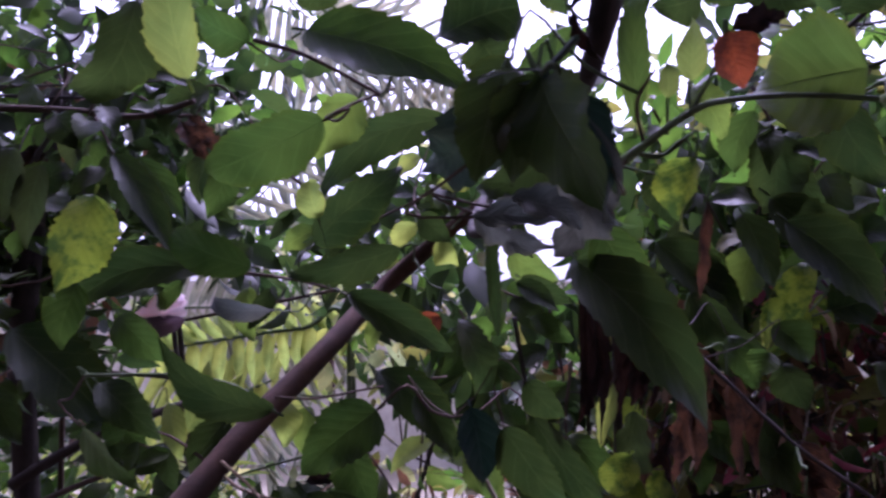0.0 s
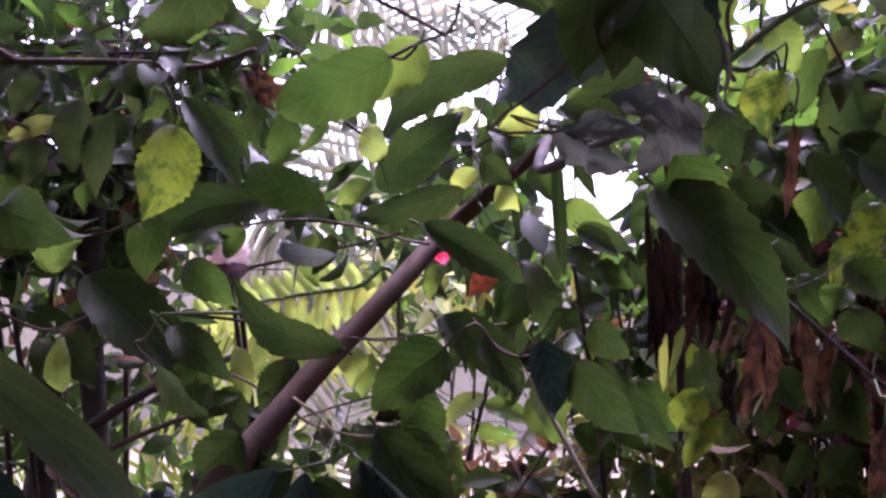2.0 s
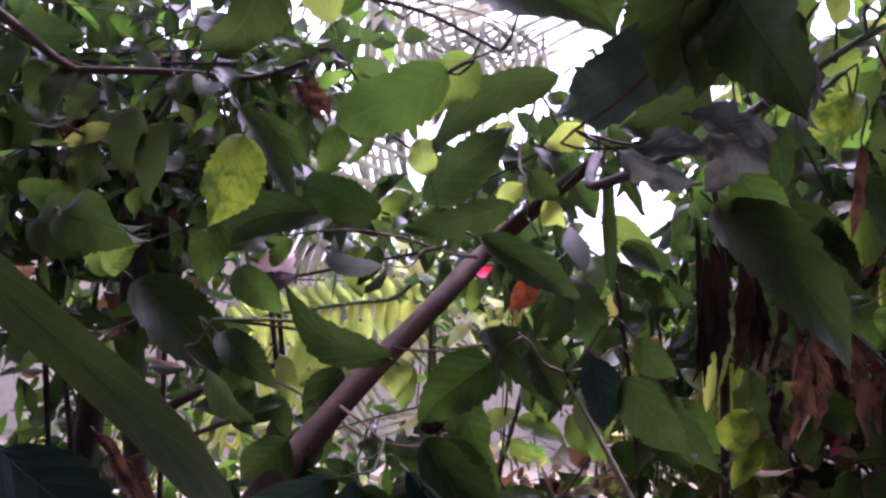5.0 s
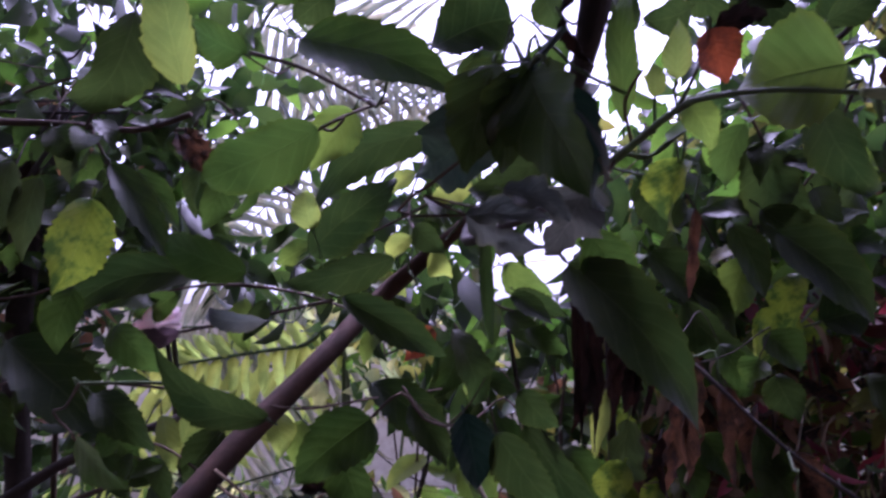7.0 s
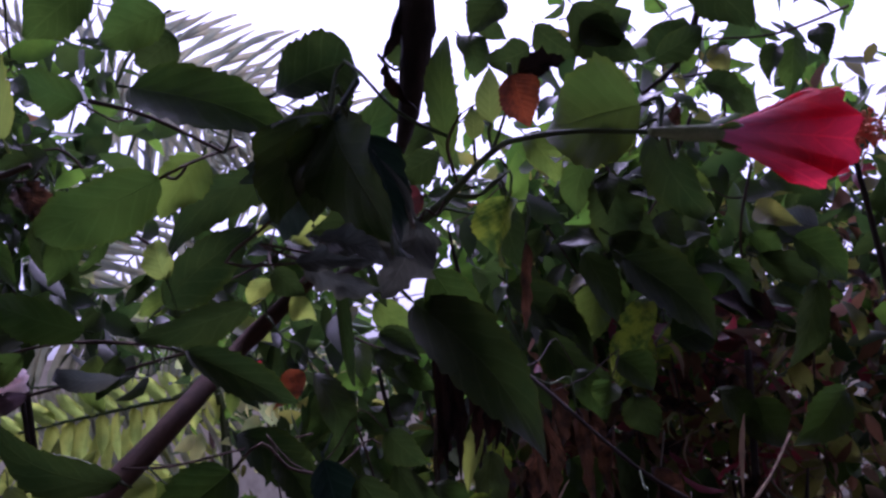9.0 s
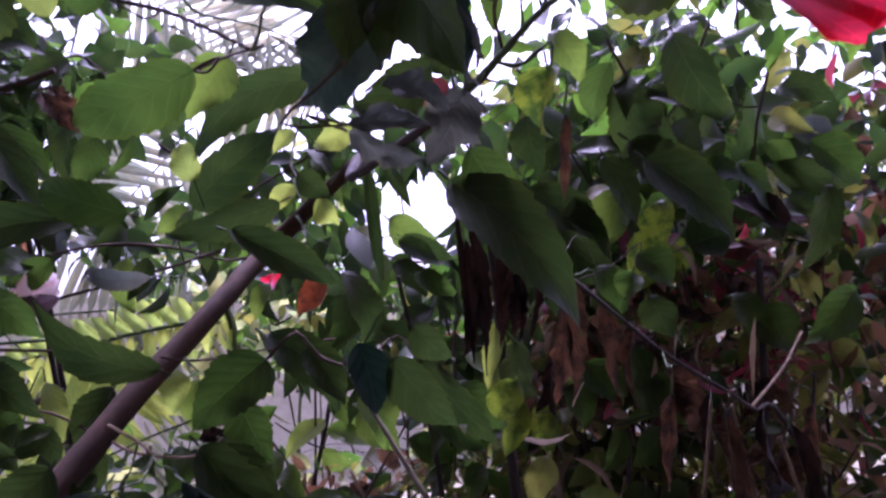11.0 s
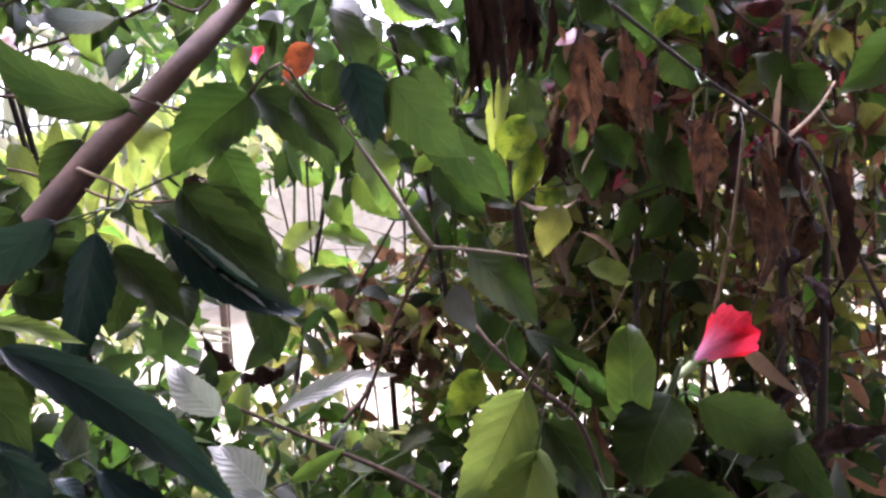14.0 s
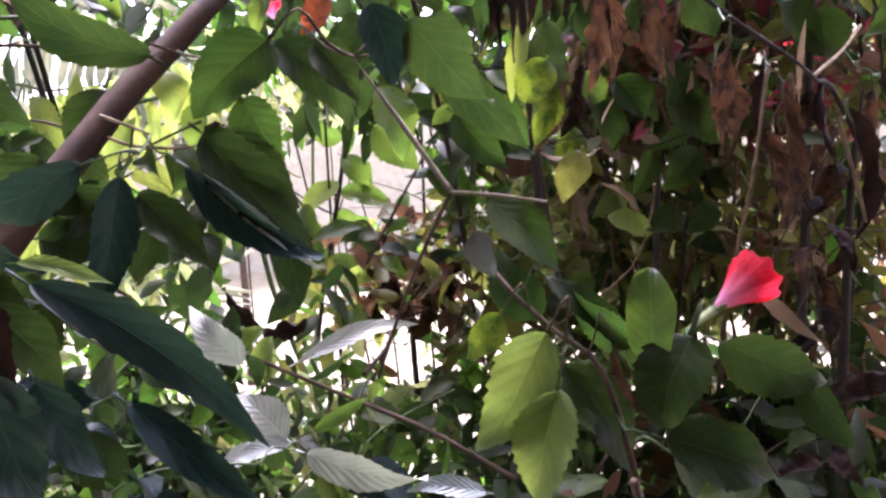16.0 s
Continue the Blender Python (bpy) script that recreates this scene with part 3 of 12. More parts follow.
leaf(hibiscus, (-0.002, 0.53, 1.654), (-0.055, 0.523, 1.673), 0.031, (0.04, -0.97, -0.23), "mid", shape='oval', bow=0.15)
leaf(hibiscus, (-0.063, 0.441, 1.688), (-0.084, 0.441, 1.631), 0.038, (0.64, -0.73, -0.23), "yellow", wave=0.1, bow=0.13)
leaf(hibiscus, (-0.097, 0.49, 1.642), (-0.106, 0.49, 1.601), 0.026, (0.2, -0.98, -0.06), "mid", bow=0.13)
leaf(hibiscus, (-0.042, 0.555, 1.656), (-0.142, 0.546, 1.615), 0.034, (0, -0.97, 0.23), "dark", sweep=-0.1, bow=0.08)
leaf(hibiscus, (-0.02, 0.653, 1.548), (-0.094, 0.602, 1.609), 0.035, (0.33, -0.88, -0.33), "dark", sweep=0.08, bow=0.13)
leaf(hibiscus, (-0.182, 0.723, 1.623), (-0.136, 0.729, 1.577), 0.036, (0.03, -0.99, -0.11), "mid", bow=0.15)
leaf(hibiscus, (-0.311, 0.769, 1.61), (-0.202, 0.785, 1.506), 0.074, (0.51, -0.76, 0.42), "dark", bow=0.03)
leaf(hibiscus, (-0.333, 0.771, 1.494), (-0.335, 0.769, 1.548), 0.026, (0.21, -0.98, -0.04), "lime", bow=0.11)
leaf(hibiscus, (-0.162, 0.789, 1.539), (-0.148, 0.792, 1.484), 0.028, (0.66, -0.75, 0.11), "lime", bow=0.06)
leaf(hibiscus, (-0.16, 0.84, 1.505), (-0.113, 0.845, 1.524), 0.020, (-0.03, -0.95, 0.31), "lime", bow=0.07)
leaf(hibiscus, (-0.166, 0.79, 1.478), (-0.259, 0.78, 1.483), 0.032, (0.12, -0.87, 0.48), "dark", bow=0.1)
leaf(hibiscus, (-0.091, 0.617, 1.486), (-0.128, 0.614, 1.45), 0.040, (0.3, -0.92, -0.24), "dark", bow=0.11)
leaf(hibiscus, (-0.052, 0.183, 1.623), (0.043, 0.231, 1.505), 0.0138, (0.62, -0.76, 0.19), "olivedark", fold=0.15, bow=0.02, shape='strap', tooth=0.02)
leaf(hibiscus, (-0.064, 0.25, 1.542), (-0.009, 0.259, 1.495), 0.027, (0.5, -0.73, 0.46), "gloss", bow=0.03)
leaf(hibiscus, (-0.167, 0.479, 1.508), (-0.129, 0.485, 1.459), 0.010, (0.56, -0.75, 0.34), "brown", bow=0.05, crumple=0.26, tooth=0.14, fold=0.6)
leaf(hibiscus, (-0.008, 0.748, 1.713), (-0.018, 0.746, 1.749), 0.030, (-0.17, -0.98, -0.12), "lime", shape='oval', bow=0.15)
leaf(hibiscus, (-0.107, 0.785, 1.771), (-0.126, 0.785, 1.718), 0.033, (0.51, -0.84, -0.19), "mid", bow=0.07)
leaf(hibiscus, (-0.074, 0.789, 1.77), (-0.096, 0.788, 1.73), 0.015, (0.71, -0.59, -0.39), "mid", fold=0.8, bow=0.1)
leaf(hibiscus, (-0.147, 0.631, 1.751), (-0.097, 0.64, 1.666), 0.031, (0.56, -0.79, 0.25), "dark", bow=0.07)
leaf(hibiscus, (-0.139, 0.662, 1.753), (-0.103, 0.668, 1.699), 0.025, (0.44, -0.88, 0.19), "mid", bow=0.07)
leaf(hibiscus, (-0.232, 0.525, 1.653), (-0.173, 0.532, 1.632), 0.046, (0.06, -0.98, -0.16), "dark", bow=0.09)
leaf(hibiscus, (-0.226, 0.577, 1.611), (-0.201, 0.579, 1.633), 0.022, (0.03, -1, 0.05), "bright", bow=0.11)
leaf(hibiscus, (0.035, 0.829, 1.568), (0.106, 0.84, 1.487), 0.050, (0.35, -0.92, 0.18), "dark", sweep=0.08, bow=0.12)
leaf(hibiscus, (0.203, 0.476, 1.654), (0.271, 0.450, 1.561), 0.047, (0.17, -0.99, 0), "dark", sweep=0.03, bow=0.11)
leaf(hibiscus, (0.215, 0.472, 1.672), (0.248, 0.478, 1.63), 0.030, (-0.27, -0.91, -0.31), "mid", bow=0.09)
leaf(hibiscus, (0.171, 1.12, 1.713), (0.247, 1.13, 1.669), 0.056, (-0.14, -0.88, -0.45), "bright", bow=0.13)
leaf(hibiscus, (0.127, 1.114, 1.762), (0.158, 1.119, 1.709), 0.045, (0.4, -0.91, 0.14), "mid", bow=0.06)
leaf(hibiscus, (0.15, 0.665, 1.704), (0.159, 0.67, 1.607), 0.013, (0.23, -0.97, -0.03), "dark", shape='strap', fold=0.7, bow=0.04)
leaf(hibiscus, (0.164, 0.717, 1.716), (0.187, 0.721, 1.673), 0.008, (-0.35, -0.9, -0.27), "dark", shape='lance', bow=0.11)
leaf(hibiscus, (0.086, 0.758, 1.718), (0.114, 0.762, 1.692), 0.026, (-0.15, -0.94, -0.32), "dark", bow=0.15)
leaf(hibiscus, (0.137, 0.812, 1.773), (0.099, 0.809, 1.751), 0.030, (0.34, -0.81, -0.47), "lime", bow=0.04)
leaf(hibiscus, (0.251, 0.395, 1.696), (0.246, 0.396, 1.661), 0.028, (-0.75, -0.65, 0.08), "yellow", fold=0.5, wave=0.1, bow=0.15)
leaf(hibiscus, (0.261, 0.417, 1.678), (0.257, 0.418, 1.63), 0.007, (-0.06, -1, -0.02), "brown", fold=0.6, wave=0.2, shape='lance', bow=0.07, crumple=0.26, tooth=0.14)
leaf(hibiscus, (0.282, 0.836, 1.573), (0.255, 0.836, 1.495), 0.027, (-0.63, -0.75, 0.22), "lime", shape='lance', bow=0.08)
leaf(hibiscus, (0.088, 0.964, 1.626), (0.053, 0.961, 1.586), 0.034, (-0.18, -0.96, 0.21), "orange", bow=0.05)
leaf(hibiscus, (0.139, 0.579, 1.56), (0.148, 0.582, 1.506), 0.033, (0.35, -0.94, 0), "gloss", fold=0.4, bow=0.06)
leaf(hibiscus, (0.161, 0.572, 1.547), (0.21, 0.58, 1.491), 0.039, (-0.18, -0.94, -0.29), "dark", bow=0.03)
leaf(hibiscus, (0.181, 0.724, 1.567), (0.217, 0.73, 1.533), 0.032, (-0.22, -0.9, -0.37), "dark", bow=0.08)
leaf(hibiscus, (0.043, 0.969, 1.366), (0.102, 0.975, 1.376), 0.028, (-0.07, -0.64, 0.76), "bright", bow=0.1)
leaf(hibiscus, (0.122, 0.716, 1.621), (0.145, 0.721, 1.557), 0.037, (0.6, -0.79, 0.16), "dark", bow=0.09)
leaf(hibiscus, (0.182, 0.922, 1.667), (0.243, 0.93, 1.635), 0.032, (-0.06, -0.93, -0.36), "dark", bow=0.04)
leaf(hibiscus, (0.033, 0.907, 1.624), (0.014, 0.907, 1.584), 0.025, (-0.31, -0.94, 0.16), "bright", bow=0.16)
leaf(hibiscus, (-0.049, 0.902, 1.525), (-0.059, 0.903, 1.469), 0.028, (-0.26, -0.97, 0.03), "bright", bow=0.11)
leaf(hibiscus, (-0.047, 0.747, 1.629), (-0.104, 0.741, 1.634), 0.020, (0.02, -0.74, -0.67), "grey", shape='lance', bow=0.07)
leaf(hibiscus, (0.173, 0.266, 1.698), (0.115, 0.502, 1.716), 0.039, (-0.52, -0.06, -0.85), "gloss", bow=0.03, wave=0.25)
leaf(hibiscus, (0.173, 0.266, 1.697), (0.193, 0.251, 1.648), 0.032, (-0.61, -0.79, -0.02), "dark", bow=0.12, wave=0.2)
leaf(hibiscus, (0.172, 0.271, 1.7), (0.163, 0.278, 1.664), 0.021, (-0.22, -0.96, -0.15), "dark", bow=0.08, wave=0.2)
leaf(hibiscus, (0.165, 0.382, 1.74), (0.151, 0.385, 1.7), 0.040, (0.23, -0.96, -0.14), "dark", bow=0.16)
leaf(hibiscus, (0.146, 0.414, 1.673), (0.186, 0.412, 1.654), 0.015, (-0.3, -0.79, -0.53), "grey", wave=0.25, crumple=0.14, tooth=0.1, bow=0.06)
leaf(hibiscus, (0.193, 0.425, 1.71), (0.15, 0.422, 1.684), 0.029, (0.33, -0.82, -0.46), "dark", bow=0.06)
leaf(hibiscus, (0.206, 0.39, 1.685), (0.186, 0.392, 1.649), 0.028, (0.33, -0.91, -0.23), "grey", wave=0.25, crumple=0.14, tooth=0.1, bow=0.09)
leaf(hibiscus, (0.148, 0.367, 1.665), (0.188, 0.371, 1.663), 0.015, (0.09, -0.97, 0.22), "grey", wave=0.25, crumple=0.14, tooth=0.1, bow=0.11)
tube("leaf_stalk", [(0.177, 0.315, 1.712), (0.193, 0.279, 1.677), (0.197, 0.256, 1.658)], [0.0005, 0.0008], PALE_STEM, hibiscus)
leaf(hibiscus, (0.065, 0.639, 1.551), (0.008, 0.633, 1.502), 0.056, (-0.01, -0.99, 0.13), "mid", shape='heart', bow=0.09)
leaf(hibiscus, (0.035, 0.678, 1.515), (0.062, 0.67, 1.466), 0.037, (-0.33, -0.94, -0.04), "mid", bow=0.03)
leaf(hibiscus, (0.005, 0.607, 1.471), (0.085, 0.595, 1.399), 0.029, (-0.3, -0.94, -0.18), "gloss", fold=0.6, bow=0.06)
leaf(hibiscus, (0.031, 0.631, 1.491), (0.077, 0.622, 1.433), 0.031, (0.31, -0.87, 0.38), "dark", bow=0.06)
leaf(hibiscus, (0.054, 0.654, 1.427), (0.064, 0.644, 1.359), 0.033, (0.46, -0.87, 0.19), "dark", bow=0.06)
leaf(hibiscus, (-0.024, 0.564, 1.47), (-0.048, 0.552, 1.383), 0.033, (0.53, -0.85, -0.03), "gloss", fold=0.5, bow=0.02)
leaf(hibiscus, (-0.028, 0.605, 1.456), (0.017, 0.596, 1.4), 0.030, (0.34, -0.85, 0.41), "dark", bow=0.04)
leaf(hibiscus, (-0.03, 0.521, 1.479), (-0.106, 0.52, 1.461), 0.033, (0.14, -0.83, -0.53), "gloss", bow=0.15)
leaf(hibiscus, (-0.186, 0.673, 1.53), (-0.137, 0.666, 1.488), 0.047, (-0.3, -0.93, -0.2), "dark", bow=0.08)
leaf(hibiscus, (-0.23, 0.835, 1.512), (-0.2, 0.831, 1.486), 0.029, (-0.17, -0.98, -0.03), "mid", bow=0.04)
leaf(hibiscus, (0.212, 0.672, 1.422), (0.259, 0.662, 1.361), 0.041, (0.11, -0.97, 0.23), "mid", bow=0.14)
leaf(hibiscus, (0.199, 0.669, 1.4), (0.209, 0.664, 1.362), 0.025, (-0.43, -0.9, 0.02), "grey", bow=0.12)
leaf(hibiscus, (0.187, 0.743, 1.537), (0.256, 0.729, 1.448), 0.043, (-0.35, -0.93, -0.13), "dark", bow=0.13)
leaf(hibiscus, (0.136, 0.785, 1.519), (0.153, 0.776, 1.454), 0.047, (0.49, -0.83, 0.25), "bright", bow=0.1)
leaf(hibiscus, (0.088, 0.726, 1.556), (0.119, 0.718, 1.5), 0.034, (0.26, -0.92, 0.29), "dark", bow=0.08)
leaf(hibiscus, (-0.04, 0.749, 1.546), (-0.032, 0.743, 1.506), 0.029, (0.43, -0.88, 0.22), "lime", bow=0.16)
tube("branch", [(0.119, 0.701, 1.539), (0.151, 0.682, 1.485), (0.182, 0.652, 1.432)], [0.0004, 0.0021, 0.0025], PALE_STEM, hibiscus)
tube("branch", [(0.182, 0.652, 1.432), (0.162, 0.723, 1.386), (0.138, 0.759, 1.333), (0.104, 0.834, 1.24)], [0.0019, 0.0014], TWIG, hibiscus)
tube("twig", [(0.182, 0.652, 1.432), (0.213, 0.651, 1.427), (0.255, 0.67, 1.416)], [0.0016, 0.0011], PALE_STEM, hibiscus)
tube("twig", [(-0.069, 0.667, 1.5), (-0.039, 0.643, 1.488), (0.007, 0.63, 1.483), (0.031, 0.631, 1.495)], [0.0014, 0.0009], STRAW, hibiscus)
leaf(hibiscus, (-0.033, 0.405, 1.427), (-0.025, 0.398, 1.379), 0.011, (0.58, -0.79, 0.21), "black", bow=0, crumple=0.26, tooth=0.14, fold=0.6)
leaf(hibiscus, (-0.134, 0.553, 1.455), (-0.069, 0.546, 1.419), 0.024, (-0.04, -0.99, 0.1), "gloss", bow=0.02)
leaf(hibiscus, (-0.204, 0.733, 1.562), (-0.141, 0.725, 1.517), 0.038, (0.22, -0.86, 0.46), "dark", bow=0.03)
leaf(hibiscus, (-0.081, 0.726, 1.534), (-0.112, 0.72, 1.483), 0.032, (0.13, -0.99, 0.05), "dark", bow=0.14)
leaf(hibiscus, (-0.071, 0.515, 1.429), (-0.019, 0.512, 1.415), 0.011, (0.16, -0.65, 0.74), "pale", shape='lance', bow=0.1)
leaf(hibiscus, (0.049, 0.681, 1.232), (0.143, 0.675, 1.202), 0.034, (-0.09, -0.99, -0.09), "painted_sheen", bow=0.07)
leaf(hibiscus, (-0.047, 0.786, 1.187), (0.017, 0.787, 1.202), 0.023, (-0.15, -0.72, 0.68), "painted_sheen", bow=0.15)
leaf(hibiscus, (-0.041, 1.005, 1.195), (-0.037, 1.013, 1.249), 0.033, (-0.44, -0.88, 0.16), "lime", bow=0.09)
leaf(hibiscus, (0.035, 1.339, 1.251), (0.116, 1.34, 1.27), 0.033, (0.03, -1, -0.06), "lime", bow=0.11)
leaf(hibiscus, (0.022, 1.328, 1.172), (0.097, 1.332, 1.21), 0.038, (-0.24, -0.8, 0.55), "lime", bow=0.06)
leaf(hibiscus, (-0.112, 1.118, 1.213), (-0.057, 1.121, 1.238), 0.031, (0.08, -0.99, -0.07), "lime", bow=0.04)
leaf(hibiscus, (0.007, 0.784, 1.178), (-0.014, 0.789, 1.211), 0.022, (0.49, -0.76, 0.43), "bright", bow=0.08)
leaf(hibiscus, (0.025, 0.891, 1.172), (0.088, 0.894, 1.2), 0.021, (0.02, -1, 0.05), "bright", shape='lance', bow=0.1)
tube("branch", [(-0.061, 1.011, 1.232), (0.054, 0.948, 1.19), (0.144, 0.888, 1.162), (0.229, 0.826, 1.123)], [0.0022, 0.003], TWIG, hibiscus)
tube("twig", [(0.077, 1.003, 1.194), (0.106, 1.059, 1.21), (0.115, 1.116, 1.232)], [0.0030, 0.0022], TWIG, hibiscus)

# ---- the hibiscus with the low flower ----
flowering = plant("flowering_hibiscus", (0.42, 0.62, 0), "hibiscus bush with broad leaves and a half-open red flower", "shrub")
tube("branch", [(0.297, 0.615, 1.209), (0.279, 0.627, 1.292), (0.25, 0.655, 1.32), (0.222, 0.683, 1.349), (0.203, 0.712, 1.38)], [0.0025, 0.0022, 0.0021, 0.0020, 0.0018], TWIG, flowering)
tube("stem", [(0.42, 0.62, -0.03), (0.4, 0.62, 0.7), (0.272, 0.53, 1.252)], [0.009, 0.003], TWIG, flowering)
tube("flower_stalk", [(0.311, 0.62, 1.253), (0.321, 0.624, 1.28), (0.36, 0.663, 1.308)], [0.0016, 0.0019], GREEN_STEM, flowering)
leaf(flowering, (0.308, 0.592, 1.304), (0.308, 0.601, 1.371), 0.037, (-0.46, -0.88, 0.12), "bright", shape='oval', tooth=0.02, bow=0.08)
leaf(flowering, (0.331, 0.582, 1.325), (0.307, 0.575, 1.265), 0.064, (-0.56, -0.76, 0.33), "dark", shape='heart', bow=0.13)
leaf(flowering, (0.368, 0.627, 1.305), (0.443, 0.62, 1.269), 0.052, (-0.17, -0.97, -0.18), "dark", bow=0.07)
leaf(flowering, (0.233, 0.586, 1.337), (0.178, 0.577, 1.263), 0.049, (-0.05, -0.99, 0.16), "pale", tooth=0.16, bow=0.06)
leaf(flowering, (0.235, 0.569, 1.302), (0.211, 0.558, 1.221), 0.044, (-0.39, -0.89, 0.24), "pale", tooth=0.16, bow=0.09)
leaf(flowering, (0.206, 0.612, 1.347), (0.18, 0.608, 1.317), 0.025, (0.06, -1, 0.07), "yellow", bow=0.04)
leaf(flowering, (0.31, 0.651, 1.301), (0.267, 0.658, 1.348), 0.034, (-0.27, -0.96, -0.09), "mid", bow=0.11)
leaf(flowering, (0.249, 0.672, 1.358), (0.316, 0.66, 1.28), 0.025, (0.19, -0.93, 0.31), "dark", bow=0.15)
leaf(flowering, (0.256, 0.651, 1.294), (0.301, 0.637, 1.2), 0.051, (0.26, -0.93, 0.27), "dark", bow=0.12)
leaf(flowering, (0.307, 0.573, 1.258), (0.383, 0.567, 1.225), 0.046, (0.13, -0.87, 0.48), "dark", bow=0.14)
leaf(flowering, (0.28, 0.596, 1.326), (0.3, 0.587, 1.267), 0.007, (-0.61, -0.79, -0.09), "brown", fold=0.6, wave=0.25, shape='lance', bow=0.15, crumple=0.26, tooth=0.14)
hibiscus_flower(flowering, (0.36, 0.663, 1.308), (0.432, 0.710, 1.332), 0.046, 0.7, "half-open red hibiscus flower with pale pink throat", "petal", 0.0)
# twig that carries the high flower
tube("twig", [(0.193, 0.447, 1.684), (0.216, 0.405, 1.695), (0.224, 0.374, 1.698), (0.235, 0.332, 1.702), (0.243, 0.312, 1.701), (0.264, 0.295, 1.698), (0.292, 0.285, 1.693)], [0.0027, 0.0025, 0.0019, 0.0014, 0.0012, 0.0010, 0.0010], GREEN_STEM, hibiscus)
tube("twig", [(0.224, 0.374, 1.698), (0.219, 0.361, 1.714), (0.225, 0.349, 1.725)], [0.0010, 0.0006], TWIG, hibiscus)
tube("twig", [(0.235, 0.332, 1.702), (0.238, 0.31, 1.711), (0.24, 0.299, 1.72)], [0.0009, 0.0005], GREEN_STEM, hibiscus)
leaf(hibiscus, (0.289, 0.3, 1.709), (0.253, 0.319, 1.705), 0.049, (-0.46, -0.88, -0.08), "bright", wave=0.12, tooth=0.1, bow=0.09)
leaf(hibiscus, (0.289, 0.311, 1.702), (0.256, 0.313, 1.692), 0.019, (0.12, -0.83, -0.54), "bright", wave=0.1, bow=0.05)
leaf(hibiscus, (0.22, 0.372, 1.707), (0.222, 0.362, 1.768), 0.016, (-0.22, -0.96, -0.15), "bright", shape='lance', bow=0.1)
leaf(hibiscus, (0.235, 0.33, 1.714), (0.235, 0.326, 1.738), 0.013, (-0.31, -0.94, -0.15), "lime", bow=0.08)
leaf(hibiscus, (0.23, 0.351, 1.713), (0.23, 0.348, 1.728), 0.010, (0.17, -0.97, -0.15), "lime", shape='lance', bow=0.05)
leaf(hibiscus, (0.238, 0.289, 1.719), (0.244, 0.292, 1.7), 0.016, (0, -0.99, -0.16), "orange", wave=0.15, bow=0.09)
leaf(hibiscus, (0.242, 0.298, 1.723), (0.261, 0.297, 1.727), 0.010, (-0.05, -1, 0.02), "black", wave=0.2, bow=0.16, crumple=0.26, tooth=0.14, fold=0.6)
leaf(hibiscus, (0.219, 0.594, 1.744), (0.190, 0.594, 1.736), 0.026, (-0.1, -0.93, -0.35), "red", bow=0.03)
leaf(hibiscus, (0.303, 0.301, 1.699), (0.304, 0.3, 1.71), 0.005, (-0.58, -0.81, -0.09), "brown", bow=0.04, crumple=0.26, tooth=0.14, fold=0.6)
hibiscus_flower(hibiscus, (0.29, 0.284, 1.693), (0.366, 0.316, 1.697), 0.041, 1.0, "long red hibiscus flower with a coral stamen column", "petal", 0.034)
hibiscus_flower(hibiscus, (-0.250, 0.860, 1.615), (-0.178, 0.830, 1.636), 0.040, 0.8, "pale lilac flower hanging among dark leaves", "lilac", 0.0)
leaf(hibiscus, (-0.162, 0.828, 1.619), (-0.245, 0.831, 1.608), 0.025, (0.01, -0.95, -0.31), "violet", bow=0.13)
tube("twig", [(-0.162, 0.828, 1.619), (-0.066, 0.803, 1.636), (0.014, 0.74, 1.647)], [0.0017, 0.0017], TWIG, hibiscus)
leaf(hibiscus, (0.559, 0.477, 1.828), (0.512, 0.49, 1.753), 0.049, (0, -0.98, -0.18), "olive", bow=0.1)
leaf(hibiscus, (0.544, 0.435, 1.756), (0.49, 0.453, 1.647), 0.054, (-0.26, -0.96, -0.03), "olive", bow=0.08)
leaf(hibiscus, (0.567, 0.493, 1.668), (0.52, 0.507, 1.584), 0.037, (-0.2, -0.98, -0.06), "olivedark", bow=0.13)
tube("stem", [(0.464, 0.448, 1.718), (0.478, 0.457, 1.626), (0.483, 0.471, 1.495)], [0.0016, 0.0021], DARK_BARK, hibiscus)
leaf(hibiscus, (0.432, 0.694, 1.813), (0.476, 0.698, 1.732), 0.060, (-0.71, -0.57, -0.42), "dark", bow=0.11)
leaf(hibiscus, (0.311, 0.658, 1.806), (0.338, 0.659, 1.765), 0.032, (0.11, -0.99, 0.03), "bright", bow=0.15)

# ---- upper leaves against the sky ----
upper = plant("overhanging_shrub", (-0.75, 0.9, 0), "leafy overhanging shrub with thin twigs seen against the bright sky", "shrub")
leaf(upper, (-0.016, 0.45, 1.755), (-0.035, 0.439, 1.827), 0.032, (0.09, -0.99, -0.13), "lime", bow=0.13)
leaf(upper, (-0.106, 0.575, 1.856), (-0.151, 0.586, 1.785), 0.064, (0.76, -0.35, -0.54), "dark", bow=0.1)
leaf(upper, (-0.04, 0.629, 1.839), (-0.087, 0.625, 1.866), 0.043, (-0.23, -0.82, -0.53), "mid", bow=0.09)
leaf(upper, (0.047, 0.466, 1.788), (0.148, 0.434, 1.741), 0.047, (-0.17, -0.94, 0.29), "mid", bow=0.05)
leaf(upper, (0.115, 0.583, 1.823), (0.174, 0.58, 1.845), 0.057, (-0.14, -0.95, 0.26), "dark", tooth=0.12, shape='oval', bow=0.07)
leaf(upper, (0.228, 0.727, 1.88), (0.173, 0.734, 1.833), 0.033, (0.23, -0.89, -0.39), "mid", bow=0.05)
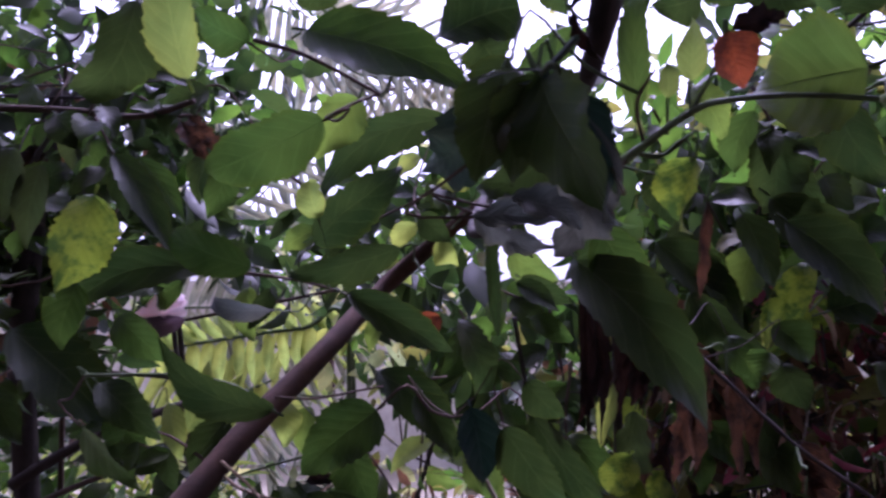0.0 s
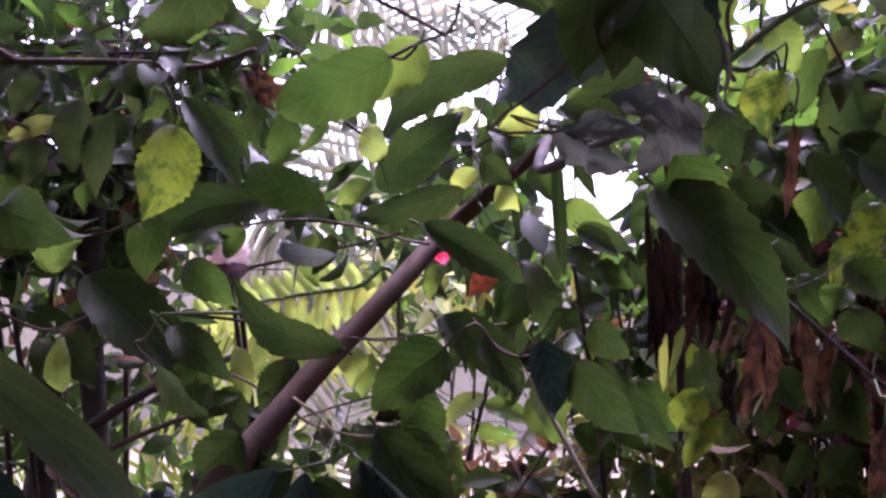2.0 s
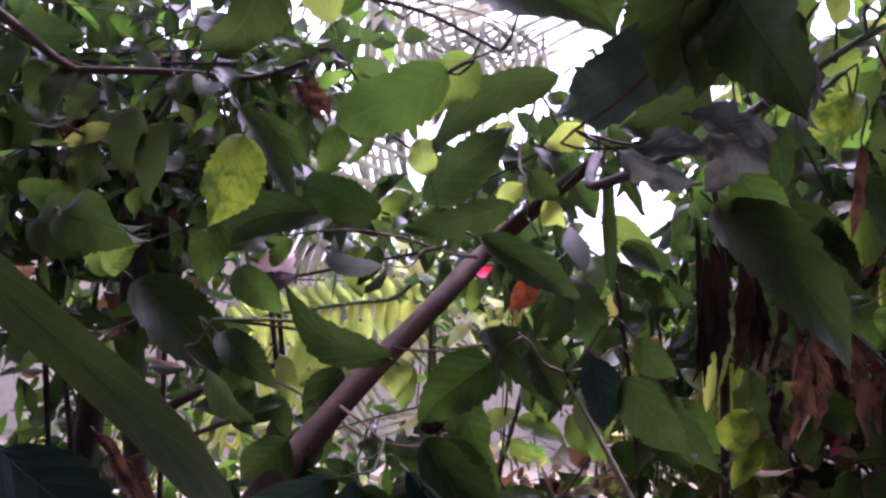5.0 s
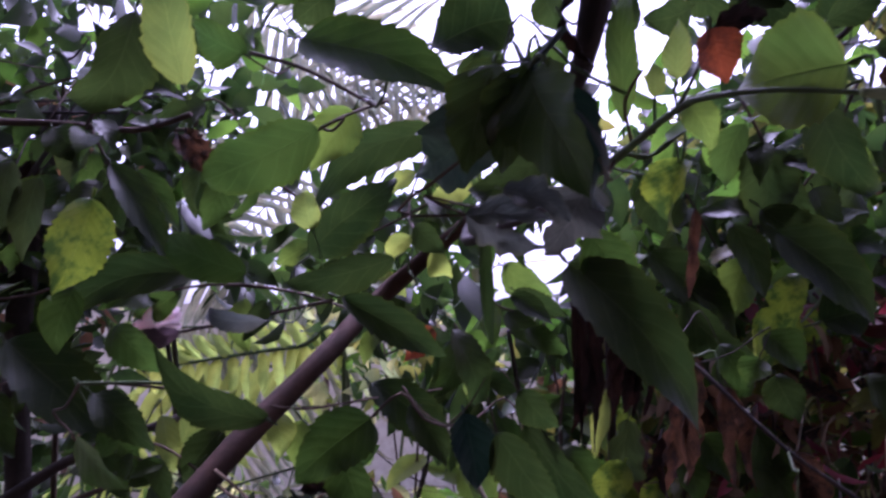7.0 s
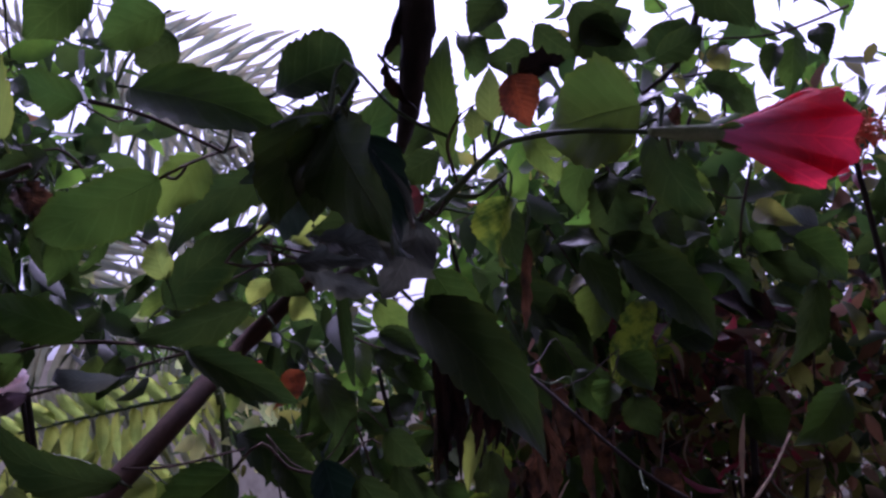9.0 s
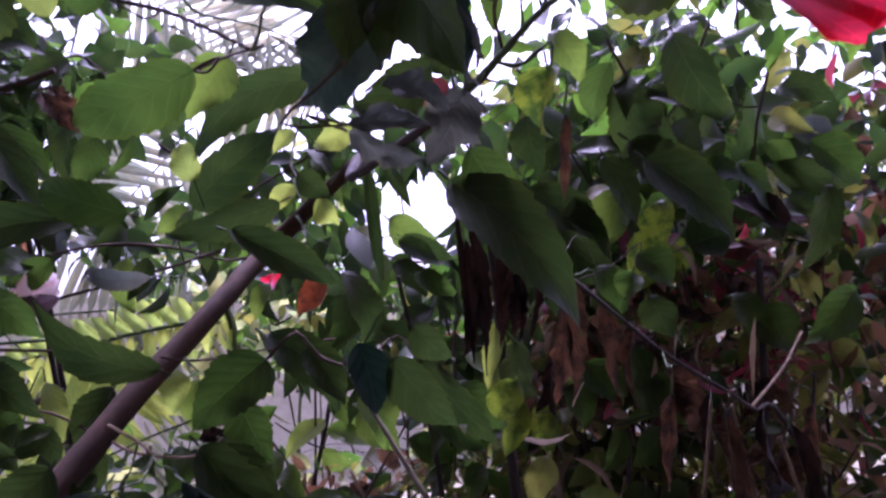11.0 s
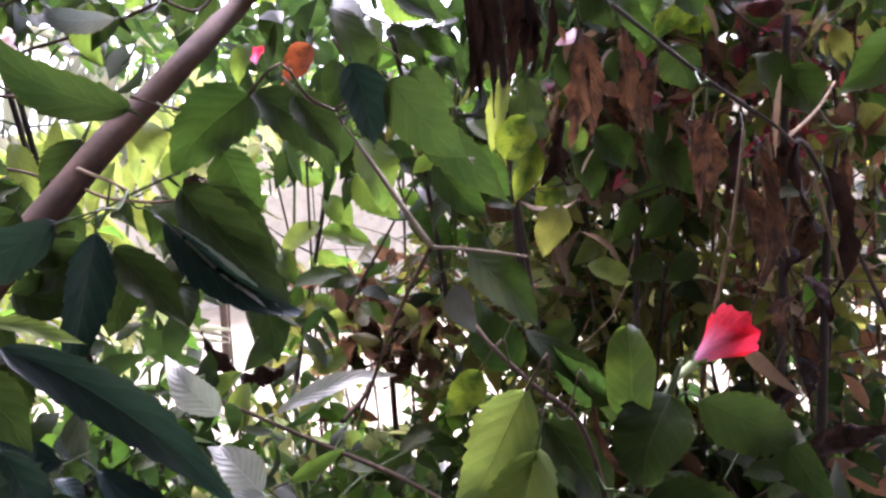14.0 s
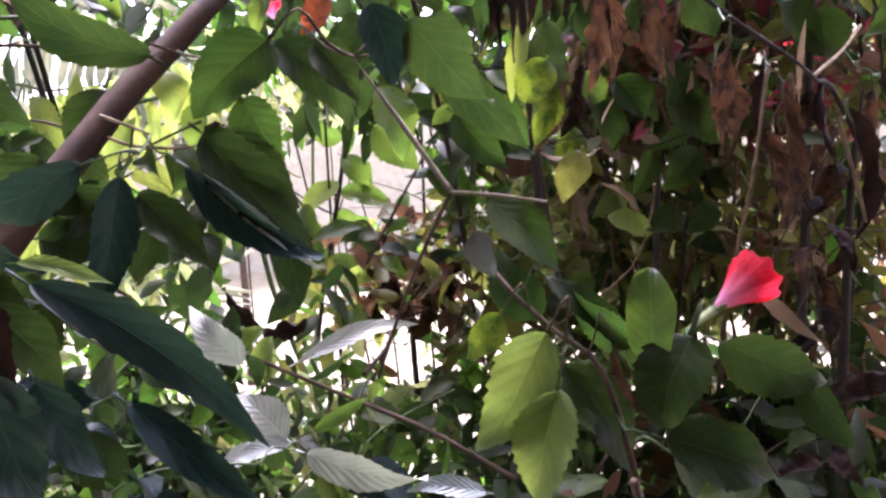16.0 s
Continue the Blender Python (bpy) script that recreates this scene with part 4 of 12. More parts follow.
leaf(upper, (0.256, 0.733, 1.842), (0.203, 0.738, 1.806), 0.025, (-0.15, -0.99, 0.08), "dark", bow=0.15)
leaf(upper, (-0.027, 0.616, 1.93), (-0.08, 0.621, 1.891), 0.056, (-0.02, -0.99, -0.11), "mid", bow=0.08)
leaf(upper, (0.015, 0.667, 1.929), (-0.044, 0.67, 1.906), 0.045, (0.05, -0.97, -0.24), "mid", bow=0.11)
leaf(upper, (0.013, 0.717, 1.93), (-0.024, 0.721, 1.905), 0.042, (-0.01, -0.99, -0.13), "dark", bow=0.08)
leaf(upper, (-0.162, 0.709, 1.975), (-0.226, 0.714, 1.935), 0.055, (0.08, -0.96, -0.26), "dark", bow=0.03)
leaf(upper, (0.404, 0.812, 1.992), (0.473, 0.822, 1.932), 0.059, (-0.48, -0.59, -0.65), "dark", bow=0.13)
leaf(upper, (0.373, 0.863, 1.993), (0.419, 0.869, 1.955), 0.045, (-0.5, -0.52, -0.69), "dark", bow=0.13)
leaf(upper, (0.438, 0.679, 1.876), (0.485, 0.675, 1.904), 0.030, (0.15, -0.91, -0.38), "dark", bow=0.11)
leaf(upper, (0.552, 0.828, 1.901), (0.598, 0.833, 1.868), 0.040, (0.08, -1, -0.06), "dark", bow=0.16)
leaf(upper, (0.311, 0.859, 2.01), (0.341, 0.865, 1.976), 0.037, (-0.56, -0.58, -0.59), "dark", bow=0.16)
leaf(upper, (0.142, 0.727, 1.873), (0.163, 0.732, 1.842), 0.049, (-0.28, -0.9, -0.34), "dark", bow=0.09)
leaf(upper, (0.219, 0.909, 2.008), (0.241, 0.917, 1.959), 0.045, (-0.54, -0.76, -0.36), "dark", bow=0.14)
leaf(upper, (0.285, 0.863, 1.986), (0.309, 0.87, 1.942), 0.045, (0.32, -0.95, 0.03), "dark", bow=0.12)
leaf(upper, (0.407, 0.859, 1.997), (0.476, 0.854, 2.019), 0.053, (0.21, -0.59, -0.78), "dark", bow=0.12)
leaf(upper, (0.411, 0.817, 1.947), (0.465, 0.811, 1.974), 0.051, (-0.14, -0.99, 0.1), "dark", bow=0.13)
leaf(upper, (0.462, 0.725, 1.885), (0.485, 0.717, 1.93), 0.045, (-0.68, -0.7, 0.22), "dark", bow=0.08)
leaf(upper, (0.519, 0.775, 1.885), (0.562, 0.776, 1.872), 0.035, (0.09, -0.97, 0.2), "dark", bow=0.07)
leaf(upper, (0.471, 0.663, 1.948), (0.527, 0.671, 1.898), 0.058, (-0.05, -0.98, -0.21), "dark", bow=0.03)
tube("branch", [(0.213, 0.353, 1.823), (0.21, 0.37, 1.781), (0.206, 0.385, 1.751), (0.2, 0.429, 1.732)], [0.0085, 0.0079, 0.0065, 0.0021], DARK_BARK, upper, "thick dark shaggy branch", knots=0.25)
leaf(upper, (0.193, 0.374, 1.759), (0.208, 0.378, 1.736), 0.009, (-0.57, -0.67, -0.48), "black", bow=0.09, crumple=0.26, tooth=0.14, fold=0.6)
leaf(upper, (0.202, 0.369, 1.787), (0.193, 0.374, 1.761), 0.007, (0.41, -0.87, -0.29), "black", bow=0.08, crumple=0.26, tooth=0.14, fold=0.6)
leaf(upper, (0.201, 0.596, 1.764), (0.171, 0.602, 1.728), 0.035, (-0.19, -0.98, -0.01), "dark", bow=0.04)
leaf(upper, (0.229, 0.545, 1.762), (0.196, 0.549, 1.745), 0.026, (0.23, -0.78, -0.58), "dark", bow=0.07)
leaf(upper, (0.303, 0.668, 1.933), (0.273, 0.675, 1.898), 0.040, (-0.36, -0.92, 0.15), "dark", bow=0.09)
leaf(upper, (0.326, 0.675, 1.889), (0.289, 0.678, 1.876), 0.036, (0.22, -0.61, -0.76), "dark", bow=0.13)
leaf(upper, (0.173, 0.593, 1.784), (0.204, 0.585, 1.832), 0.036, (0.55, -0.69, -0.47), "mid", bow=0.04)
tube("branch", [(0.5, 0.715, 1.94), (0.478, 0.724, 1.89), (0.44, 0.729, 1.86)], [0.0036, 0.0021], DARK_BARK, upper)
tube("branch", [(-0.41, 0.8, 1.837), (-0.293, 0.813, 1.836), (-0.208, 0.802, 1.825), (-0.141, 0.779, 1.834)], [0.0041, 0.0028], TWIG, upper)
tube("twig", [(-0.208, 0.802, 1.825), (-0.164, 0.827, 1.832), (-0.152, 0.828, 1.841)], [0.0020, 0.0015], TWIG, upper)
tube("twig", [(-0.05, 0.677, 1.858), (0.004, 0.661, 1.836), (0.065, 0.647, 1.799)], [0.0022, 0.0014], TWIG, upper)
tube("stem", [(-0.75, 0.9, -0.03), (-0.72, 0.88, 1.0), (-0.593, 0.768, 1.853), (-0.41, 0.8, 1.837)], [0.015, 0.008, 0.0045], TWIG, upper)
leaf(upper, (0.028, 0.095, 1.653), (0.085, 0.106, 1.645), 0.029, (0.16, -0.98, -0.1), "bright", tooth=0.02, shape='oval', bow=0.02)

# ---- dry branch with withered leaves ----
dry = plant("withered_branch", (0.75, 0.6, 0), "withered hanging branch with curled dry brown leaves", "branch")
tube("branch", [(0.285, 0.618, 1.613), (0.306, 0.592, 1.588), (0.35, 0.574, 1.542), (0.386, 0.58, 1.516), (0.426, 0.596, 1.49), (0.501, 0.673, 1.437), (0.62, 0.61, 1.05), (0.72, 0.6, 0.6), (0.75, 0.6, -0.03)], [0.0008, 0.0012, 0.0013, 0.0013, 0.0013, 0.0015, 0.0028, 0.0049, 0.0070], DARK_BARK, dry, knots=0.5)
leaf(dry, (0.301, 0.646, 1.579), (0.302, 0.639, 1.509), 0.011, (-0.51, -0.86, 0.08), "brown", fold=0.8, wave=0.25, bow=0.13, crumple=0.2, tooth=0.08)
leaf(dry, (0.33, 0.644, 1.58), (0.338, 0.636, 1.502), 0.014, (-0.1, -0.99, 0.09), "brown", fold=0.8, wave=0.25, bow=0.06, crumple=0.2, tooth=0.08)
leaf(dry, (0.373, 0.694, 1.56), (0.363, 0.689, 1.502), 0.014, (-0.56, -0.81, 0.16), "brown", fold=0.8, wave=0.25, bow=0.15, crumple=0.2, tooth=0.08)
leaf(dry, (0.347, 0.539, 1.511), (0.337, 0.533, 1.449), 0.014, (-0.58, -0.8, 0.15), "brown", fold=0.8, wave=0.2, bow=0.04, crumple=0.2, tooth=0.08)
leaf(dry, (0.41, 0.608, 1.487), (0.404, 0.599, 1.389), 0.019, (0.06, -0.99, 0.09), "brown", fold=0.8, wave=0.25, bow=0.11, crumple=0.2, tooth=0.08)
leaf(dry, (0.409, 0.631, 1.498), (0.405, 0.625, 1.428), 0.012, (-0.81, -0.57, 0.1), "black", fold=0.8, wave=0.3, bow=0.12, crumple=0.2, tooth=0.08)
leaf(dry, (0.449, 0.627, 1.486), (0.458, 0.62, 1.42), 0.014, (-0.88, -0.47, -0.06), "black", fold=0.8, wave=0.3, bow=0.12, crumple=0.2, tooth=0.08)
leaf(dry, (0.483, 0.655, 1.466), (0.487, 0.646, 1.366), 0.017, (0.02, -0.99, 0.1), "black", fold=0.8, wave=0.3, bow=0.12, crumple=0.2, tooth=0.08)
leaf(dry, (0.514, 0.676, 1.476), (0.517, 0.67, 1.413), 0.014, (-0.82, -0.57, 0.01), "brown", fold=0.8, wave=0.3, bow=0.05, crumple=0.2, tooth=0.08)
leaf(dry, (0.262, 0.664, 1.628), (0.268, 0.657, 1.55), 0.012, (0.25, -0.96, 0.11), "black", fold=0.8, wave=0.3, bow=0.07, crumple=0.2, tooth=0.08)
leaf(dry, (0.253, 0.655, 1.634), (0.245, 0.649, 1.569), 0.014, (0.22, -0.97, 0.06), "black", fold=0.8, wave=0.3, bow=0.08, crumple=0.2, tooth=0.08)
leaf(dry, (0.286, 0.672, 1.611), (0.278, 0.667, 1.552), 0.009, (0.45, -0.89, 0.02), "black", fold=0.8, wave=0.3, bow=0.07, crumple=0.2, tooth=0.08)
leaf(dry, (0.319, 0.803, 1.523), (0.321, 0.797, 1.46), 0.015, (-0.51, -0.86, 0.07), "black", bow=0.1, crumple=0.2, tooth=0.08, fold=0.8)
leaf(dry, (0.383, 0.698, 1.617), (0.411, 0.693, 1.583), 0.034, (0.16, -0.95, 0.28), "mid", bow=0.12)
leaf(dry, (0.34, 0.679, 1.608), (0.36, 0.673, 1.567), 0.028, (-0.02, -0.99, 0.12), "mid", bow=0.05)
leaf(dry, (0.355, 0.627, 1.598), (0.347, 0.626, 1.576), 0.026, (-0.48, -0.86, 0.18), "mid", bow=0.11)
leaf(dry, (0.281, 0.737, 1.535), (0.262, 0.738, 1.449), 0.024, (0.14, -0.99, -0.05), "brown", wave=0.15, bow=0.11, crumple=0.2, tooth=0.08, fold=0.8)
tube("fibre", [(0.397, 0.599, 1.498), (0.383, 0.594, 1.43), (0.375, 0.611, 1.371)], [0.0012, 0.0012], STRAW, dry)
tube("fibre", [(0.412, 0.598, 1.493), (0.421, 0.604, 1.449), (0.436, 0.62, 1.405)], [0.0014, 0.0008], STRAW, dry)
tube("fibre", [(0.463, 0.634, 1.46), (0.472, 0.63, 1.421), (0.485, 0.636, 1.381)], [0.0017, 0.0011], STRAW, dry)
tube("fibre", [(0.426, 0.596, 1.49), (0.494, 0.68, 1.509), (0.569, 0.786, 1.533)], [0.0014, 0.0013], STRAW, dry)

# ---- bushes further back ----
back_bush = plant("green_bush", (0.45, 1.1, 0), "tangled green bush with broad leaves and bare stems", "shrub")
leaf(back_bush, (0.418, 0.797, 1.802), (0.419, 0.8, 1.723), 0.055, (0.16, -0.99, -0.02), "dark", bow=0.03)
leaf(back_bush, (0.435, 0.801, 1.641), (0.405, 0.804, 1.591), 0.036, (-0.48, -0.84, 0.24), "lime", bow=0.14)
leaf(back_bush, (0.404, 0.721, 1.705), (0.482, 0.718, 1.625), 0.062, (0.12, -0.98, 0.15), "dark", bow=0.09)
leaf(back_bush, (0.376, 0.752, 1.716), (0.403, 0.753, 1.641), 0.038, (0.23, -0.97, 0.08), "dark", bow=0.04)
leaf(back_bush, (0.33, 0.757, 1.645), (0.392, 0.755, 1.591), 0.047, (-0.51, -0.66, -0.55), "dark", bow=0.14)
leaf(back_bush, (0.75, 1.08, 1.692), (0.681, 1.086, 1.64), 0.046, (-0.43, -0.76, 0.49), "red", bow=0.1)
leaf(back_bush, (0.723, 0.983, 1.663), (0.68, 0.988, 1.583), 0.043, (0.15, -0.98, -0.14), "dark", bow=0.05)
leaf(back_bush, (0.682, 0.883, 1.745), (0.627, 0.886, 1.764), 0.043, (-0.03, -1, 0.08), "grey", bow=0.1)
leaf(back_bush, (0.607, 0.888, 1.718), (0.711, 0.882, 1.691), 0.041, (-0.17, -0.87, -0.46), "dark", bow=0.12)
leaf(back_bush, (0.546, 0.89, 1.781), (0.504, 0.895, 1.716), 0.052, (0.25, -0.94, -0.22), "dark", bow=0.15)
leaf(back_bush, (0.456, 0.795, 1.794), (0.504, 0.793, 1.774), 0.029, (-0.09, -0.99, -0.11), "gloss", bow=0.16)
leaf(back_bush, (0.357, 0.806, 1.645), (0.378, 0.805, 1.633), 0.034, (-0.26, -0.9, -0.36), "lime", bow=0.06)
leaf(back_bush, (0.485, 0.848, 1.63), (0.539, 0.844, 1.644), 0.053, (-0.18, -0.87, 0.46), "dark", bow=0.03)
leaf(back_bush, (0.424, 0.803, 1.579), (0.443, 0.803, 1.534), 0.045, (-0.46, -0.87, -0.19), "dark", bow=0.12)
leaf(back_bush, (0.315, 0.805, 1.771), (0.325, 0.806, 1.709), 0.036, (-0.56, -0.82, -0.1), "dark", bow=0.15)
leaf(back_bush, (0.344, 0.854, 1.723), (0.323, 0.857, 1.666), 0.035, (0.39, -0.9, -0.19), "dark", bow=0.07)
tube("twig", [(0.657, 1.14, 1.563), (0.719, 1.135, 1.598), (0.751, 1.08, 1.694)], [0.0048, 0.0030], PALE_STEM, back_bush)
tube("stem", [(0.604, 0.936, 1.615), (0.585, 0.92, 1.424), (0.557, 0.895, 1.139)], [0.0041, 0.0047], DARK_BARK, back_bush)
tube("stem", [(0.269, 0.796, 1.475), (0.277, 0.798, 1.395), (0.286, 0.809, 1.31)], [0.0018, 0.0022], DARK_BARK, back_bush)
tube("stem", [(0.441, 0.98, 1.42), (0.429, 0.97, 1.302), (0.415, 0.955, 1.132)], [0.0030, 0.0039], DARK_BARK, back_bush)
tube("stem", [(0.649, 0.92, 1.48), (0.626, 0.91, 1.358), (0.601, 0.89, 1.123)], [0.0012, 0.0044, 0.0062], DARK_BARK, back_bush)
tube("stem", [(0.255, 0.826, 1.763), (0.271, 0.832, 1.652), (0.275, 0.837, 1.53), (0.279, 0.844, 1.364)], [0.0011, 0.0039, 0.0047, 0.0055], DARK_BARK, back_bush)
tube("stem", [(0.175, 0.923, 1.623), (0.202, 0.983, 1.454), (0.217, 1.041, 1.309)], [0.0025, 0.0035], DARK_BARK, back_bush)

sapling = plant("lime_sapling", (-0.05, 1.75, 0), "slender young tree with thin stem and light green leaves", "sapling")
tube("stem", [(0.06, 1.689, 1.563), (0.029, 1.667, 1.4), (-0.02, 1.642, 1.217), (-0.055, 1.621, 1.065)], [0.0039, 0.0050], DARK_BARK, sapling)
leaf(sapling, (0.032, 1.671, 1.433), (0.082, 1.661, 1.363), 0.053, (0.38, -0.84, 0.4), "bright", bow=0.08)
leaf(sapling, (0.022, 1.665, 1.384), (-0.061, 1.656, 1.314), 0.050, (-0.2, -0.92, 0.34), "lime", bow=0.16)
leaf(sapling, (0.024, 1.662, 1.367), (0.128, 1.654, 1.32), 0.052, (0.16, -0.84, 0.51), "bright", bow=0.07)
leaf(sapling, (0.012, 1.657, 1.324), (0.076, 1.651, 1.292), 0.054, (-0.24, -0.92, -0.31), "bright", bow=0.09)
leaf(sapling, (0.042, 1.679, 1.487), (0.119, 1.684, 1.536), 0.049, (0.23, -0.94, -0.25), "lime", bow=0.09)
leaf(sapling, (0.037, 1.676, 1.465), (-0.028, 1.684, 1.515), 0.058, (-0.4, -0.83, -0.39), "bright", bow=0.07)
leaf(sapling, (-0.006, 1.646, 1.249), (-0.086, 1.644, 1.222), 0.058, (0.18, -0.87, -0.47), "bright", bow=0.15)
leaf(sapling, (-0.009, 1.645, 1.238), (0.056, 1.637, 1.194), 0.050, (0.22, -0.86, 0.47), "bright", bow=0.11)
leaf(sapling, (0.055, 1.686, 1.541), (0.002, 1.696, 1.6), 0.049, (-0.31, -0.94, -0.13), "bright", bow=0.04)
leaf(sapling, (0.058, 1.688, 1.552), (0.123, 1.692, 1.591), 0.049, (-0.09, -0.96, 0.26), "bright", bow=0.07)
leaf(sapling, (-0.031, 1.633, 1.151), (-0.101, 1.638, 1.179), 0.053, (0.19, -0.75, 0.63), "lime", bow=0.07)

litter = plant("dead_leaf_cluster", (0.12, 1.4, 0), "snagged cluster of dead brown leaves on bare twigs", "dead leaves")
leaf(litter, (0.083, 1.347, 1.289), (0.13, 1.334, 1.204), 0.033, (-0.38, -0.92, -0.07), "brown", fold=0.6, wave=0.3, bow=0.12, crumple=0.26, tooth=0.14)
leaf(litter, (0.139, 1.348, 1.302), (0.096, 1.338, 1.225), 0.033, (0.42, -0.9, -0.12), "brown", fold=0.6, wave=0.3, bow=0.15, crumple=0.26, tooth=0.14)
leaf(litter, (0.163, 1.343, 1.273), (0.211, 1.332, 1.198), 0.034, (0.44, -0.8, 0.4), "brown", fold=0.6, wave=0.3, bow=0.11, crumple=0.26, tooth=0.14)
leaf(litter, (0.116, 1.34, 1.241), (0.154, 1.327, 1.158), 0.032, (-0.34, -0.94, -0.01), "brown", fold=0.6, wave=0.3, bow=0.16, crumple=0.26, tooth=0.14)
leaf(litter, (0.191, 1.344, 1.28), (0.141, 1.336, 1.221), 0.030, (-0.23, -0.92, 0.31), "brown", fold=0.6, wave=0.3, bow=0.1, crumple=0.26, tooth=0.14)
leaf(litter, (0.078, 1.338, 1.227), (0.099, 1.328, 1.153), 0.030, (-0.19, -0.98, 0.09), "brown", fold=0.6, wave=0.3, bow=0.16, crumple=0.26, tooth=0.14)
leaf(litter, (0.166, 1.333, 1.202), (0.124, 1.324, 1.133), 0.035, (0.43, -0.89, -0.15), "brown", fold=0.6, wave=0.3, bow=0.11, crumple=0.26, tooth=0.14)
leaf(litter, (0.205, 1.337, 1.234), (0.163, 1.328, 1.166), 0.036, (-0.55, -0.71, 0.43), "brown", fold=0.6, wave=0.3, bow=0.04, crumple=0.26, tooth=0.14)
leaf(litter, (0.113, 1.35, 1.313), (0.072, 1.344, 1.263), 0.036, (-0.45, -0.77, 0.46), "brown", fold=0.6, wave=0.3, bow=0.13, crumple=0.26, tooth=0.14)
leaf(litter, (0.226, 1.341, 1.268), (0.202, 1.332, 1.199), 0.033, (-0.53, -0.8, 0.29), "brown", fold=0.6, wave=0.3, bow=0.06, crumple=0.26, tooth=0.14)
tube("twig", [(0.074, 1.346, 1.281), (0.142, 1.339, 1.239), (0.234, 1.324, 1.142)], [0.0027, 0.0036], PALE_STEM, litter)
tube("twig", [(0.238, 1.346, 1.303), (0.139, 1.334, 1.204), (0.066, 1.319, 1.084)], [0.0036, 0.0027], TWIG, litter)
tube("twig", [(0.092, 1.33, 1.172), (0.165, 1.331, 1.184), (0.238, 1.323, 1.138)], [0.0027, 0.0027], PALE_STEM, litter)
tube("stem", [(0.12, 1.4, -0.05), (0.136, 1.314, 1.061), (0.139, 1.334, 1.204)], [0.006, 0.004], TWIG, litter)
leaf(litter, (-0.065, 1.14, 1.234), (-0.11, 1.149, 1.29), 0.027, (-0.24, -0.97, -0.04), "black", wave=0.3, fold=0.6, bow=0.13, crumple=0.26, tooth=0.14)
leaf(litter, (0, 1.139, 1.236), (-0.062, 1.138, 1.219), 0.026, (0.14, -0.89, -0.43), "black", wave=0.3, fold=0.6, bow=0.05, crumple=0.26, tooth=0.14)
tube("twig", [(0.112, 0.966, 1.632), (0.15, 0.974, 1.547), (0.175, 0.981, 1.441)], [0.0020, 0.0012], TWIG, back_bush)
leaf(back_bush, (0.114, 0.964, 1.608), (0.091, 0.943, 1.545), 0.038, (0.61, -0.76, 0.23), "mid", bow=0.11, sweep=0.06)
leaf(back_bush, (0.122, 0.97, 1.586), (0.084, 0.974, 1.526), 0.032, (-0.09, -1, 0.04), "dark", bow=0.08, sweep=-0.03)
leaf(back_bush, (0.148, 0.977, 1.57), (0.195, 1.004, 1.554), 0.026, (0.04, -0.98, 0.21), "dark", bow=0.12, sweep=-0.08)
leaf(back_bush, (0.143, 0.975, 1.54), (0.121, 0.983, 1.498), 0.021, (0.51, -0.53, 0.68), "dark", bow=0.20, sweep=0.02)
leaf(back_bush, (0.147, 0.976, 1.518), (0.113, 0.983, 1.475), 0.026, (0.59, -0.76, 0.27), "dark", bow=0.12, sweep=0.06)
leaf(back_bush, (0.17, 0.976, 1.495), (0.215, 0.972, 1.455), 0.029, (0.1, -0.72, 0.69), "dark", bow=0.06, sweep=0.01)
tube("twig", [(0.22, 1.028, 1.634), (0.24, 1.035, 1.516), (0.232, 1.04, 1.378)], [0.0021, 0.0012], TWIG, back_bush)
leaf(back_bush, (0.227, 1.019, 1.612), (0.241, 0.975, 1.588), 0.029, (-0.3, -0.66, 0.68), "dark", bow=0.13, sweep=0.01)
leaf(back_bush, (0.217, 1.029, 1.584), (0.167, 1.023, 1.56), 0.032, (-0.09, -0.82, 0.56), "dark", bow=0.07, sweep=-0.01)
leaf(back_bush, (0.236, 1.044, 1.561), (0.248, 1.088, 1.557), 0.022, (-0.15, -0.92, 0.36), "dark", bow=0.17, sweep=0.07)
leaf(back_bush, (0.23, 1.04, 1.527), (0.188, 1.08, 1.478), 0.033, (-0.54, -0.81, 0.24), "olive", bow=0.11, sweep=-0.03)
leaf(back_bush, (0.231, 1.037, 1.498), (0.197, 1.044, 1.46), 0.027, (-0.46, -0.49, 0.74), "mid", bow=0.14, sweep=-0.06)
leaf(back_bush, (0.247, 1.039, 1.472), (0.301, 1.055, 1.434), 0.035, (-0.51, -0.69, 0.51), "mid", bow=0.19, sweep=-0.06)
leaf(back_bush, (0.235, 1.045, 1.441), (0.227, 1.083, 1.396), 0.028, (0.6, -0.79, 0.14), "dark", bow=0.13, sweep=0.01)
leaf(back_bush, (0.24, 1.044, 1.414), (0.273, 1.077, 1.364), 0.036, (0.46, -0.56, 0.69), "olive", bow=0.07, sweep=0.06)
leaf(back_bush, (0.223, 1.035, 1.388), (0.182, 1.015, 1.363), 0.022, (-0.33, -0.59, 0.74), "mid", bow=0.02, sweep=0.06)
tube("twig", [(0.094, 1.027, 1.323), (0.149, 1.029, 1.406), (0.205, 1.032, 1.489)], [0.0021, 0.0012], TWIG, back_bush)
leaf(back_bush, (0.111, 1.027, 1.329), (0.141, 1.025, 1.3), 0.024, (0.56, -0.74, 0.37), "bright", bow=0.10, sweep=0.00)
leaf(back_bush, (0.11, 1.02, 1.361), (0.072, 0.984, 1.363), 0.031, (-0.49, -0.83, 0.26), "dark", bow=0.08, sweep=-0.02)
leaf(back_bush, (0.175, 1.034, 1.423), (0.23, 1.057, 1.386), 0.041, (-0.01, -0.87, 0.49), "mid", bow=0.12, sweep=0.02)
